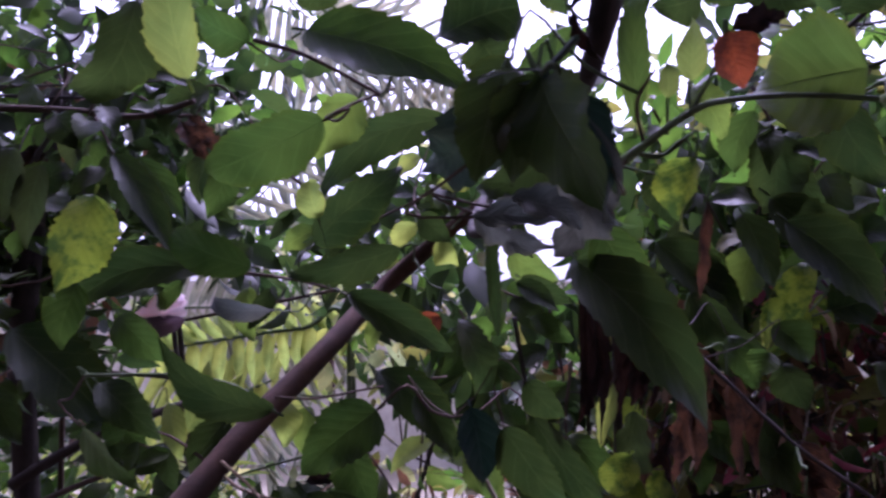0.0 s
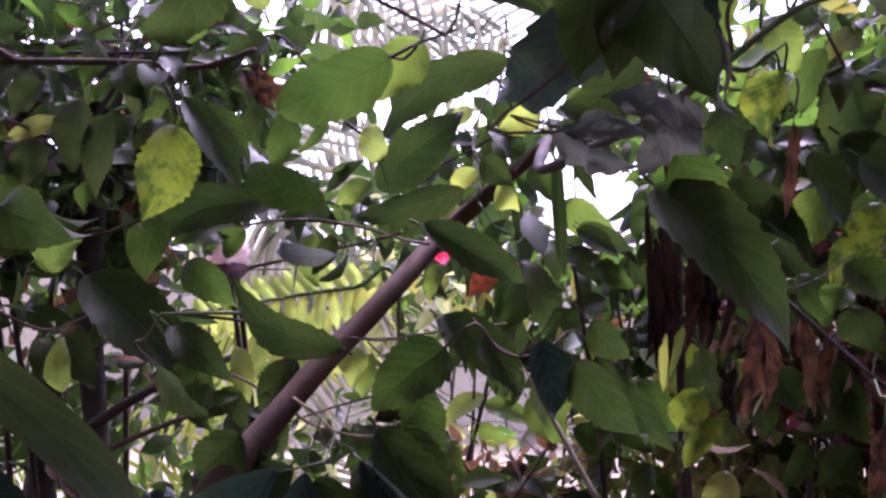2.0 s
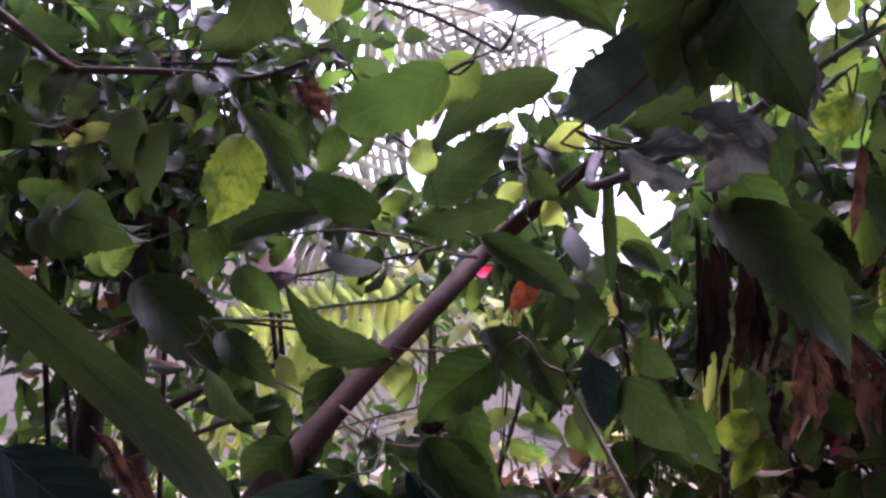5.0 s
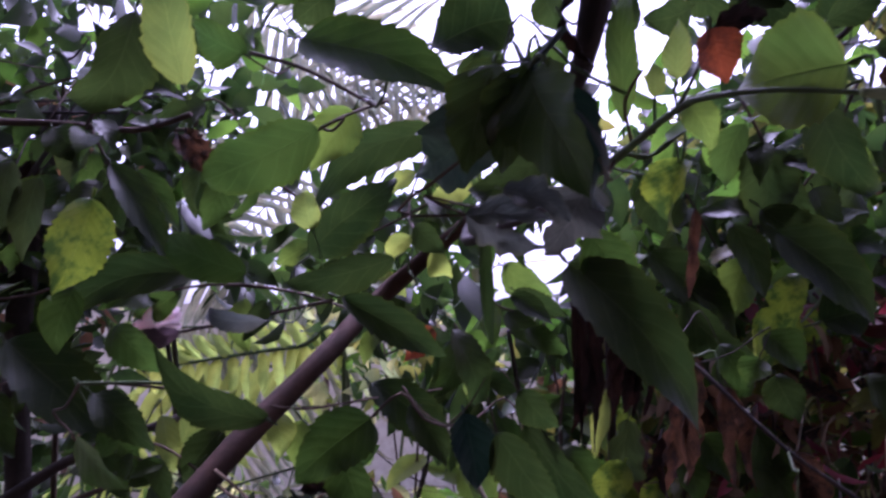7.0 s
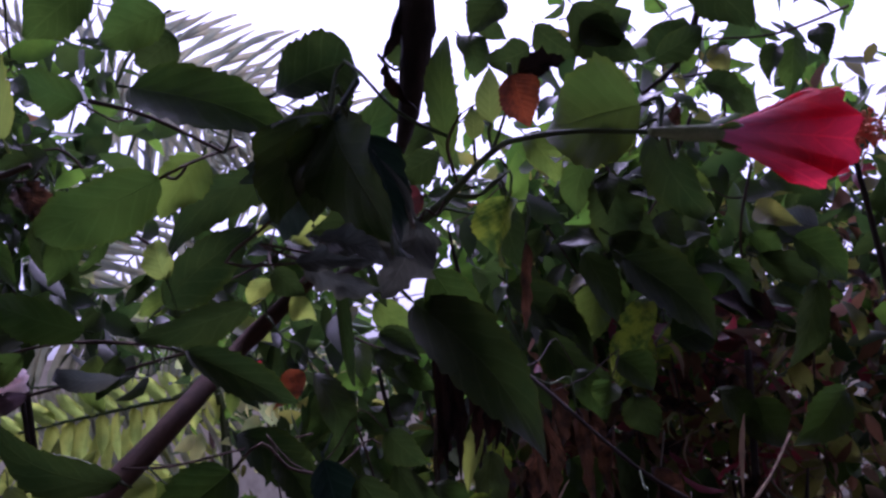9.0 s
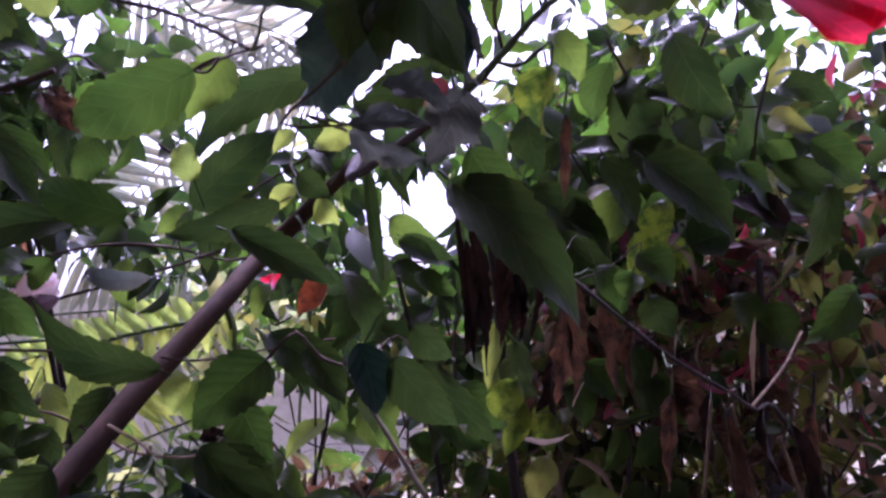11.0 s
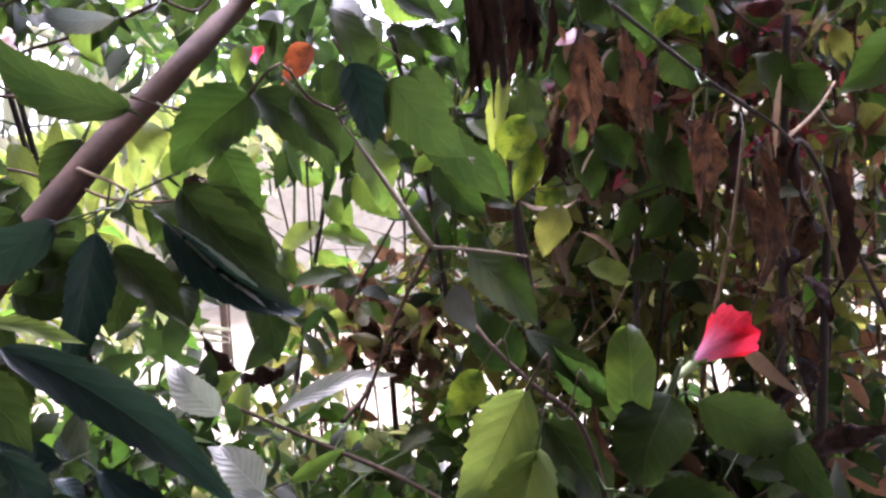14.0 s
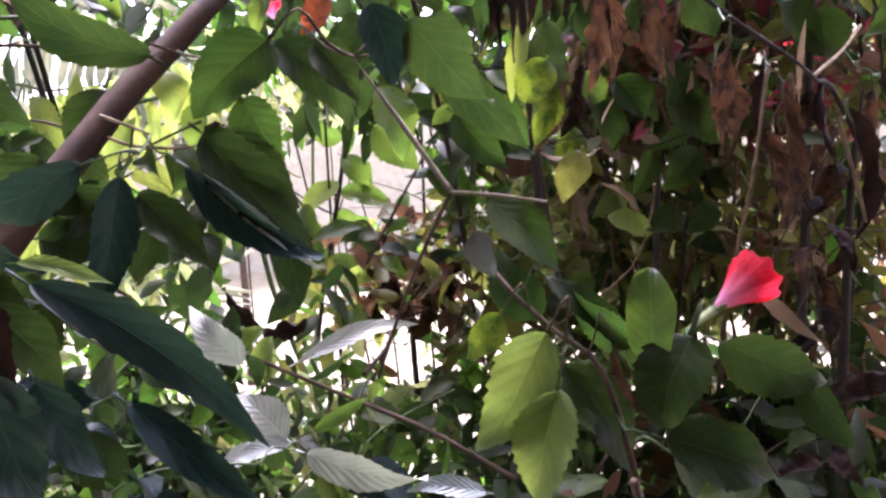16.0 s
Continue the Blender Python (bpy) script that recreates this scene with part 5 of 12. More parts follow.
leaf(back_bush, (0.188, 1.025, 1.481), (0.138, 0.983, 1.508), 0.036, (0.56, -0.67, 0.49), "mid", bow=0.15, sweep=-0.04)
tube("twig", [(0.332, 0.931, 1.859), (0.394, 0.991, 1.782), (0.455, 1.051, 1.702)], [0.0019, 0.0012], TWIG, back_bush)
leaf(back_bush, (0.339, 0.933, 1.838), (0.327, 0.905, 1.8), 0.029, (0.06, -0.74, 0.67), "dark", bow=0.19, sweep=0.04)
leaf(back_bush, (0.361, 0.966, 1.828), (0.38, 1.018, 1.827), 0.030, (0.19, -0.98, 0.05), "mid", bow=0.18, sweep=0.01)
leaf(back_bush, (0.367, 0.975, 1.801), (0.333, 1.01, 1.746), 0.041, (-0.67, -0.73, 0.11), "dark", bow=0.17, sweep=0.01)
leaf(back_bush, (0.383, 0.983, 1.78), (0.366, 0.975, 1.73), 0.028, (-0.01, -0.85, 0.52), "dark", bow=0.05, sweep=-0.05)
leaf(back_bush, (0.412, 0.991, 1.771), (0.468, 0.945, 1.768), 0.040, (-0.43, -0.87, 0.22), "dark", bow=0.18, sweep=-0.03)
leaf(back_bush, (0.415, 1.014, 1.74), (0.4, 1.013, 1.676), 0.028, (-0.41, -0.65, 0.64), "dark", bow=0.15, sweep=-0.07)
leaf(back_bush, (0.43, 1.04, 1.729), (0.416, 1.103, 1.707), 0.038, (-0.54, -0.68, 0.5), "dark", bow=0.10, sweep=0.05)
leaf(back_bush, (0.443, 1.041, 1.702), (0.418, 1.029, 1.632), 0.044, (0.23, -0.73, 0.65), "dark", bow=0.10, sweep=0.06)
tube("twig", [(0.551, 1.004, 1.886), (0.493, 1.001, 1.808), (0.453, 1, 1.716)], [0.0020, 0.0012], TWIG, back_bush)
leaf(back_bush, (0.543, 0.993, 1.869), (0.548, 0.948, 1.843), 0.023, (-0.05, -0.81, 0.58), "dark", bow=0.16, sweep=0.07)
leaf(back_bush, (0.532, 0.998, 1.845), (0.559, 0.969, 1.779), 0.043, (-0.13, -0.82, 0.56), "dark", bow=0.03, sweep=0.00)
leaf(back_bush, (0.517, 0.995, 1.827), (0.534, 0.954, 1.776), 0.031, (0.06, -1, 0.05), "olive", bow=0.18, sweep=-0.08)
leaf(back_bush, (0.499, 0.994, 1.807), (0.501, 0.959, 1.761), 0.034, (-0.6, -0.8, 0), "olive", bow=0.05, sweep=0.04)
leaf(back_bush, (0.477, 0.996, 1.791), (0.429, 0.975, 1.774), 0.029, (-0.23, -0.97, 0), "mid", bow=0.10, sweep=0.04)
leaf(back_bush, (0.486, 1.006, 1.767), (0.527, 1.031, 1.737), 0.031, (-0.34, -0.94, 0), "mid", bow=0.18, sweep=0.07)
leaf(back_bush, (0.469, 1.006, 1.74), (0.475, 1.037, 1.688), 0.030, (-0.23, -0.83, 0.5), "dark", bow=0.18, sweep=0.03)
leaf(back_bush, (0.449, 0.996, 1.722), (0.405, 0.973, 1.687), 0.028, (-0.66, -0.68, 0.31), "olive", bow=0.10, sweep=0.03)
tube("twig", [(0.386, 1.044, 1.702), (0.468, 1.055, 1.64), (0.564, 1.067, 1.604)], [0.0021, 0.0012], TWIG, back_bush)
leaf(back_bush, (0.406, 1.036, 1.693), (0.433, 1.001, 1.694), 0.025, (0.2, -0.92, 0.33), "mid", bow=0.20, sweep=-0.07)
leaf(back_bush, (0.429, 1.043, 1.679), (0.479, 1.017, 1.687), 0.025, (-0.34, -0.94, -0.05), "dark", bow=0.09, sweep=-0.04)
leaf(back_bush, (0.445, 1.06, 1.658), (0.473, 1.096, 1.639), 0.026, (-0.22, -0.96, 0.17), "mid", bow=0.11, sweep=0.04)
leaf(back_bush, (0.46, 1.057, 1.636), (0.469, 1.069, 1.592), 0.023, (-0.44, -0.55, 0.71), "dark", bow=0.07, sweep=-0.05)
leaf(back_bush, (0.491, 1.052, 1.636), (0.556, 1.02, 1.637), 0.039, (0.17, -0.91, 0.38), "dark", bow=0.07, sweep=0.04)
leaf(back_bush, (0.509, 1.055, 1.617), (0.535, 1.028, 1.56), 0.022, (-0.58, -0.81, 0.03), "brown", bow=0.17, sweep=0.01, crumple=0.24, tooth=0.08)
leaf(back_bush, (0.522, 1.062, 1.608), (0.496, 1.058, 1.563), 0.027, (0.03, -0.82, 0.58), "olive", bow=0.10, sweep=0.06)
leaf(back_bush, (0.557, 1.063, 1.599), (0.583, 1.055, 1.558), 0.018, (-0.6, -0.7, 0.39), "brown", bow=0.15, sweep=0.00, crumple=0.24, tooth=0.08)
tube("twig", [(0.488, 1.019, 1.334), (0.483, 1.013, 1.466), (0.504, 1.012, 1.571)], [0.0020, 0.0012], TWIG, back_bush)
leaf(back_bush, (0.472, 1.012, 1.468), (0.422, 1.004, 1.465), 0.020, (-0.35, -0.75, 0.56), "brown", bow=0.08, sweep=0.06, crumple=0.24, tooth=0.08)
leaf(back_bush, (0.5, 1.019, 1.498), (0.555, 1.05, 1.5), 0.020, (0, -0.94, 0.34), "brown", bow=0.20, sweep=-0.01, crumple=0.24, tooth=0.08)
leaf(back_bush, (0.487, 1.003, 1.524), (0.45, 0.958, 1.516), 0.024, (-0.68, -0.7, 0.21), "brown", bow=0.14, sweep=0.07, crumple=0.24, tooth=0.08)
leaf(back_bush, (0.509, 1.004, 1.553), (0.558, 0.963, 1.541), 0.024, (-0.36, -0.64, 0.67), "brown", bow=0.13, sweep=0.00, crumple=0.24, tooth=0.08)
tube("twig", [(0.403, 1.061, 1.322), (0.391, 1.055, 1.432), (0.405, 1.052, 1.543)], [0.0021, 0.0012], TWIG, back_bush)
leaf(back_bush, (0.401, 1.047, 1.449), (0.439, 1.012, 1.462), 0.026, (-0.24, -0.67, 0.7), "dark", bow=0.15, sweep=0.01)
leaf(back_bush, (0.386, 1.059, 1.477), (0.334, 1.083, 1.496), 0.021, (0.04, -0.68, 0.73), "brown", bow=0.04, sweep=0.07, crumple=0.24, tooth=0.08)
leaf(back_bush, (0.41, 1.055, 1.495), (0.463, 1.064, 1.469), 0.023, (-0.69, -0.68, 0.26), "brown", bow=0.12, sweep=0.05, crumple=0.24, tooth=0.08)
leaf(back_bush, (0.414, 1.046, 1.526), (0.472, 1.011, 1.517), 0.021, (-0.56, -0.69, 0.46), "brown", bow=0.10, sweep=0.02, crumple=0.24, tooth=0.08)
tube("twig", [(0.402, 0.798, 1.845), (0.443, 0.803, 1.76), (0.504, 0.855, 1.68)], [0.0018, 0.0011], TWIG, back_bush)
leaf(back_bush, (0.406, 0.805, 1.823), (0.396, 0.845, 1.765), 0.037, (-0.56, -0.81, 0.19), "mid", bow=0.18, sweep=-0.03)
leaf(back_bush, (0.416, 0.795, 1.802), (0.408, 0.776, 1.757), 0.025, (-0.31, -0.87, 0.39), "dark", bow=0.11, sweep=0.02)
leaf(back_bush, (0.436, 0.795, 1.786), (0.476, 0.769, 1.757), 0.025, (-0.52, -0.64, 0.57), "dark", bow=0.06, sweep=0.07)
leaf(back_bush, (0.443, 0.798, 1.762), (0.464, 0.781, 1.723), 0.026, (-0.75, -0.59, 0.3), "dark", bow=0.12, sweep=-0.04)
leaf(back_bush, (0.444, 0.818, 1.752), (0.42, 0.885, 1.745), 0.041, (-0.77, -0.64, -0.02), "dark", bow=0.04, sweep=-0.06)
leaf(back_bush, (0.466, 0.814, 1.728), (0.492, 0.796, 1.679), 0.031, (0.18, -0.73, 0.66), "mid", bow=0.18, sweep=-0.08)
leaf(back_bush, (0.484, 0.825, 1.724), (0.534, 0.811, 1.736), 0.027, (0.37, -0.75, 0.56), "mid", bow=0.08, sweep=-0.01)
leaf(back_bush, (0.496, 0.841, 1.704), (0.564, 0.853, 1.694), 0.034, (0.06, -0.83, 0.56), "mid", bow=0.17, sweep=0.02)
leaf(back_bush, (0.487, 0.854, 1.684), (0.439, 0.876, 1.658), 0.027, (-0.42, -0.9, 0.09), "mid", bow=0.07, sweep=-0.06)
tube("twig", [(0.61, 0.88, 1.824), (0.591, 0.892, 1.727), (0.641, 0.948, 1.629)], [0.0020, 0.0012], TWIG, back_bush)
leaf(back_bush, (0.615, 0.874, 1.803), (0.657, 0.83, 1.78), 0.035, (-0.63, -0.67, 0.39), "dark", bow=0.04, sweep=0.06)
leaf(back_bush, (0.607, 0.877, 1.775), (0.635, 0.835, 1.743), 0.031, (-0.14, -0.96, -0.24), "olive", bow=0.19, sweep=-0.04)
leaf(back_bush, (0.605, 0.891, 1.747), (0.644, 0.898, 1.714), 0.028, (-0.69, -0.6, 0.41), "mid", bow=0.19, sweep=0.01)
leaf(back_bush, (0.597, 0.896, 1.718), (0.621, 0.913, 1.68), 0.029, (0.28, -0.82, 0.5), "olive", bow=0.12, sweep=-0.06)
leaf(back_bush, (0.613, 0.901, 1.705), (0.671, 0.888, 1.701), 0.027, (-0.53, -0.66, 0.53), "olive", bow=0.05, sweep=-0.06)
leaf(back_bush, (0.623, 0.914, 1.68), (0.669, 0.901, 1.659), 0.023, (-0.72, -0.58, 0.38), "dark", bow=0.08, sweep=-0.00)
leaf(back_bush, (0.635, 0.929, 1.663), (0.711, 0.931, 1.668), 0.042, (0.15, -0.57, 0.81), "mid", bow=0.11, sweep=0.03)
leaf(back_bush, (0.645, 0.946, 1.638), (0.714, 0.975, 1.62), 0.044, (-0.39, -0.64, 0.66), "olive", bow=0.14, sweep=-0.06)
tube("twig", [(0.528, 0.833, 1.871), (0.492, 0.845, 1.793), (0.445, 0.856, 1.728)], [0.0019, 0.0011], TWIG, back_bush)
leaf(back_bush, (0.516, 0.844, 1.855), (0.484, 0.891, 1.837), 0.030, (-0.43, -0.82, 0.37), "mid", bow=0.15, sweep=0.06)
leaf(back_bush, (0.517, 0.845, 1.828), (0.542, 0.884, 1.776), 0.036, (-0.81, -0.54, -0.22), "bright", bow=0.04, sweep=0.05)
leaf(back_bush, (0.509, 0.834, 1.808), (0.531, 0.807, 1.777), 0.028, (-0.35, -0.93, 0.09), "bright", bow=0.04, sweep=-0.08)
leaf(back_bush, (0.49, 0.851, 1.785), (0.477, 0.878, 1.746), 0.026, (0.21, -0.97, 0.1), "dark", bow=0.13, sweep=0.07)
leaf(back_bush, (0.483, 0.843, 1.765), (0.501, 0.812, 1.7), 0.041, (-0.58, -0.8, -0.15), "dark", bow=0.08, sweep=0.01)
leaf(back_bush, (0.47, 0.858, 1.748), (0.487, 0.892, 1.706), 0.026, (0, -0.97, 0.23), "mid", bow=0.06, sweep=-0.05)
leaf(back_bush, (0.44, 0.855, 1.739), (0.369, 0.857, 1.746), 0.039, (-0.7, -0.55, 0.45), "dark", bow=0.07, sweep=-0.02)
tube("twig", [(0.73, 0.929, 1.726), (0.688, 0.945, 1.611), (0.693, 0.959, 1.473)], [0.0021, 0.0012], TWIG, back_bush)
leaf(back_bush, (0.732, 0.933, 1.7), (0.77, 0.938, 1.668), 0.019, (-0.49, -0.47, 0.73), "brown", bow=0.13, sweep=0.06, crumple=0.24, tooth=0.08)
leaf(back_bush, (0.717, 0.932, 1.667), (0.736, 0.917, 1.621), 0.027, (0.03, -0.62, 0.79), "olive", bow=0.08, sweep=0.06)
leaf(back_bush, (0.691, 0.94, 1.641), (0.65, 0.939, 1.613), 0.027, (-0.88, -0.43, 0.18), "dark", bow=0.10, sweep=0.04)
leaf(back_bush, (0.685, 0.947, 1.608), (0.665, 0.958, 1.568), 0.016, (-0.48, -0.81, 0.33), "brown", bow=0.10, sweep=-0.01, crumple=0.24, tooth=0.08)
leaf(back_bush, (0.683, 0.944, 1.577), (0.659, 0.929, 1.533), 0.031, (-0.04, -0.98, 0.21), "dark", bow=0.09, sweep=0.07)
leaf(back_bush, (0.699, 0.956, 1.549), (0.745, 0.985, 1.52), 0.019, (-0.72, -0.69, 0.04), "brown", bow=0.11, sweep=0.01, crumple=0.24, tooth=0.08)
leaf(back_bush, (0.7, 0.956, 1.515), (0.742, 0.966, 1.476), 0.031, (-0.68, -0.69, 0.24), "olive", bow=0.05, sweep=-0.06)
leaf(back_bush, (0.685, 0.957, 1.481), (0.642, 0.959, 1.424), 0.033, (-0.7, -0.65, 0.31), "olive", bow=0.12, sweep=0.01)
tube("twig", [(0.238, 0.93, 1.575), (0.231, 0.919, 1.494), (0.259, 0.906, 1.41)], [0.0018, 0.0011], TWIG, back_bush)
leaf(back_bush, (0.232, 0.933, 1.551), (0.205, 0.96, 1.496), 0.037, (-0.34, -0.79, 0.51), "mid", bow=0.18, sweep=0.01)
leaf(back_bush, (0.244, 0.922, 1.529), (0.288, 0.912, 1.49), 0.027, (0.36, -0.75, 0.55), "bright", bow=0.06, sweep=0.02)
leaf(back_bush, (0.224, 0.925, 1.507), (0.184, 0.942, 1.478), 0.023, (0.55, -0.82, 0.13), "bright", bow=0.17, sweep=-0.08)
leaf(back_bush, (0.24, 0.92, 1.481), (0.282, 0.933, 1.431), 0.035, (0.26, -0.85, 0.46), "mid", bow=0.19, sweep=0.02)
leaf(back_bush, (0.233, 0.913, 1.458), (0.197, 0.905, 1.415), 0.030, (-0.35, -0.62, 0.7), "dark", bow=0.19, sweep=-0.04)
leaf(back_bush, (0.259, 0.912, 1.441), (0.305, 0.914, 1.424), 0.025, (0.06, -0.74, 0.67), "mid", bow=0.17, sweep=0.08)
leaf(back_bush, (0.251, 0.905, 1.411), (0.232, 0.894, 1.367), 0.029, (-0.59, -0.77, 0.26), "mid", bow=0.09, sweep=0.08)
tube("twig", [(0.419, 1.154, 1.399), (0.441, 1.139, 1.299), (0.465, 1.128, 1.221)], [0.0023, 0.0014], TWIG, back_bush)
leaf(back_bush, (0.418, 1.146, 1.375), (0.4, 1.119, 1.335), 0.027, (0.2, -0.91, 0.36), "mid", bow=0.02, sweep=0.04)
leaf(back_bush, (0.422, 1.14, 1.354), (0.383, 1.09, 1.322), 0.032, (-0.67, -0.73, 0.16), "mid", bow=0.20, sweep=0.04)
leaf(back_bush, (0.44, 1.135, 1.329), (0.473, 1.086, 1.302), 0.037, (-0.57, -0.53, 0.63), "mid", bow=0.16, sweep=-0.03)
leaf(back_bush, (0.45, 1.139, 1.305), (0.501, 1.131, 1.288), 0.032, (0.15, -0.91, 0.37), "bright", bow=0.14, sweep=0.03)
leaf(back_bush, (0.442, 1.133, 1.273), (0.423, 1.116, 1.23), 0.024, (-0.58, -0.59, 0.57), "dark", bow=0.08, sweep=-0.00)
leaf(back_bush, (0.45, 1.126, 1.251), (0.432, 1.079, 1.2), 0.036, (-0.48, -0.71, 0.52), "mid", bow=0.08, sweep=-0.06)
leaf(back_bush, (0.471, 1.129, 1.227), (0.513, 1.122, 1.195), 0.032, (0.17, -0.94, 0.3), "olive", bow=0.07, sweep=0.03)
tube("twig", [(0.491, 1.064, 1.489), (0.469, 1.052, 1.401), (0.489, 1.038, 1.303)], [0.0021, 0.0012], TWIG, back_bush)
leaf(back_bush, (0.48, 1.057, 1.466), (0.449, 1.034, 1.433), 0.023, (-0.15, -0.7, 0.7), "dark", bow=0.12, sweep=0.04)
leaf(back_bush, (0.475, 1.042, 1.389), (0.497, 0.993, 1.354), 0.035, (-0.32, -0.93, 0.19), "mid", bow=0.07, sweep=0.04)
leaf(back_bush, (0.481, 1.055, 1.362), (0.51, 1.095, 1.321), 0.027, (0.34, -0.84, 0.41), "olive", bow=0.15, sweep=-0.07)
leaf(back_bush, (0.492, 1.046, 1.342), (0.541, 1.054, 1.334), 0.027, (-0.67, -0.71, 0.2), "mid", bow=0.14, sweep=0.02)
leaf(back_bush, (0.493, 1.032, 1.313), (0.524, 0.994, 1.29), 0.028, (0.07, -0.95, 0.31), "dark", bow=0.10, sweep=0.05)
tube("twig", [(0.588, 0.855, 1.448), (0.547, 0.843, 1.358), (0.548, 0.826, 1.237)], [0.0017, 0.0010], TWIG, back_bush)
leaf(back_bush, (0.57, 0.853, 1.431), (0.522, 0.855, 1.422), 0.021, (-0.17, -0.68, 0.71), "dark", bow=0.14, sweep=0.07)
leaf(back_bush, (0.56, 0.852, 1.404), (0.514, 0.863, 1.383), 0.015, (-0.63, -0.56, 0.53), "brown", bow=0.07, sweep=-0.07, crumple=0.24, tooth=0.08)
leaf(back_bush, (0.553, 0.839, 1.376), (0.533, 0.818, 1.353), 0.012, (-0.09, -0.99, 0.12), "black", bow=0.19, sweep=-0.05, crumple=0.24, tooth=0.14)
leaf(back_bush, (0.553, 0.837, 1.35), (0.573, 0.807, 1.306), 0.021, (0.25, -0.82, 0.51), "black", bow=0.16, sweep=0.03, crumple=0.24, tooth=0.14)
leaf(back_bush, (0.542, 0.83, 1.327), (0.518, 0.789, 1.299), 0.022, (-0.63, -0.46, 0.62), "brown", bow=0.14, sweep=-0.06, crumple=0.24, tooth=0.08)
leaf(back_bush, (0.552, 0.837, 1.295), (0.574, 0.845, 1.237), 0.020, (-0.15, -0.94, 0.3), "brown", bow=0.16, sweep=0.01, crumple=0.24, tooth=0.08)
leaf(back_bush, (0.546, 0.823, 1.27), (0.537, 0.791, 1.236), 0.017, (-0.25, -0.65, 0.71), "black", bow=0.06, sweep=0.08, crumple=0.24, tooth=0.14)
leaf(back_bush, (0.54, 0.824, 1.244), (0.506, 0.806, 1.209), 0.018, (-0.06, -0.7, 0.71), "black", bow=0.07, sweep=-0.04, crumple=0.24, tooth=0.14)
tube("twig", [(0.045, 0.883, 1.117), (0.094, 0.941, 1.146), (0.183, 0.996, 1.165)], [0.0018, 0.0012], GREEN_STEM, hibiscus)
leaf(hibiscus, (0.07, 0.831, 1.144), (0.113, 0.829, 1.121), 0.027, (-0.16, -0.86, 0.48), "mid", bow=0.10, sweep=0.01)
leaf(hibiscus, (0.082, 0.848, 1.15), (0.119, 0.851, 1.124), 0.020, (0.21, -0.8, 0.56), "mid", bow=0.07, sweep=-0.00)
leaf(hibiscus, (0.083, 0.869, 1.155), (0.075, 0.897, 1.122), 0.024, (-0.49, -0.47, 0.73), "lime", bow=0.08, sweep=-0.02)
leaf(hibiscus, (0.104, 0.881, 1.162), (0.129, 0.901, 1.118), 0.029, (-0.3, -0.66, 0.69), "mid", bow=0.11, sweep=0.01)
leaf(hibiscus, (0.111, 0.887, 1.165), (0.089, 0.886, 1.121), 0.023, (-0.09, -0.9, 0.42), "mid", bow=0.18, sweep=-0.07)
leaf(hibiscus, (0.143, 0.904, 1.184), (0.187, 0.93, 1.206), 0.027, (-0.5, -0.64, 0.59), "dark", bow=0.05, sweep=0.03)
leaf(hibiscus, (0.159, 0.913, 1.174), (0.184, 0.924, 1.143), 0.018, (0.21, -0.64, 0.74), "mid", bow=0.19, sweep=0.02)
leaf(hibiscus, (0.179, 0.92, 1.179), (0.205, 0.918, 1.158), 0.018, (0.2, -0.9, 0.38), "mid", bow=0.03, sweep=0.07)
tube("twig", [(-0.073, 0.836, 1.15), (-0.092, 0.898, 1.199), (-0.146, 0.96, 1.247)], [0.0017, 0.0011], GREEN_STEM, hibiscus)
leaf(hibiscus, (-0.07, 0.794, 1.177), (-0.103, 0.811, 1.156), 0.025, (-0.17, -0.63, 0.76), "dark", bow=0.13, sweep=-0.01)
leaf(hibiscus, (-0.07, 0.816, 1.191), (-0.083, 0.849, 1.167), 0.025, (0.44, -0.37, 0.82), "mid", bow=0.10, sweep=-0.02)
leaf(hibiscus, (-0.069, 0.832, 1.203), (-0.059, 0.868, 1.171), 0.027, (-0.24, -0.75, 0.61), "dark", bow=0.08, sweep=0.08)
leaf(hibiscus, (-0.091, 0.843, 1.223), (-0.124, 0.85, 1.219), 0.020, (0.75, -0.44, 0.5), "mid", bow=0.18, sweep=-0.00)
leaf(hibiscus, (-0.089, 0.849, 1.246), (-0.08, 0.827, 1.277), 0.020, (0.39, -0.84, 0.39), "mid", bow=0.17, sweep=-0.05)
leaf(hibiscus, (-0.096, 0.878, 1.25), (-0.055, 0.91, 1.259), 0.026, (-0.13, -0.55, 0.83), "mid", bow=0.15, sweep=-0.05)
leaf(hibiscus, (-0.119, 0.896, 1.253), (-0.125, 0.931, 1.234), 0.020, (0.14, -0.67, 0.72), "dark", bow=0.12, sweep=-0.02)
tube("twig", [(-0.192, 0.686, 1.231), (-0.156, 0.744, 1.262), (-0.116, 0.803, 1.297)], [0.0013, 0.0009], GREEN_STEM, hibiscus)
leaf(hibiscus, (-0.151, 0.646, 1.259), (-0.108, 0.633, 1.272), 0.020, (0.67, -0.56, 0.48), "gloss", bow=0.09, sweep=-0.02)
leaf(hibiscus, (-0.16, 0.669, 1.272), (-0.185, 0.683, 1.299), 0.017, (0.42, -0.74, 0.53), "dark", bow=0.11, sweep=0.00)
leaf(hibiscus, (-0.135, 0.681, 1.263), (-0.107, 0.685, 1.229), 0.026, (0.36, -0.79, 0.5), "dark", bow=0.09, sweep=-0.04)
leaf(hibiscus, (-0.129, 0.699, 1.27), (-0.113, 0.709, 1.236), 0.020, (0.44, -0.44, 0.78), "gloss", bow=0.16, sweep=0.07)
leaf(hibiscus, (-0.125, 0.716, 1.279), (-0.131, 0.739, 1.243), 0.022, (0.55, -0.58, 0.6), "dark", bow=0.08, sweep=0.01)
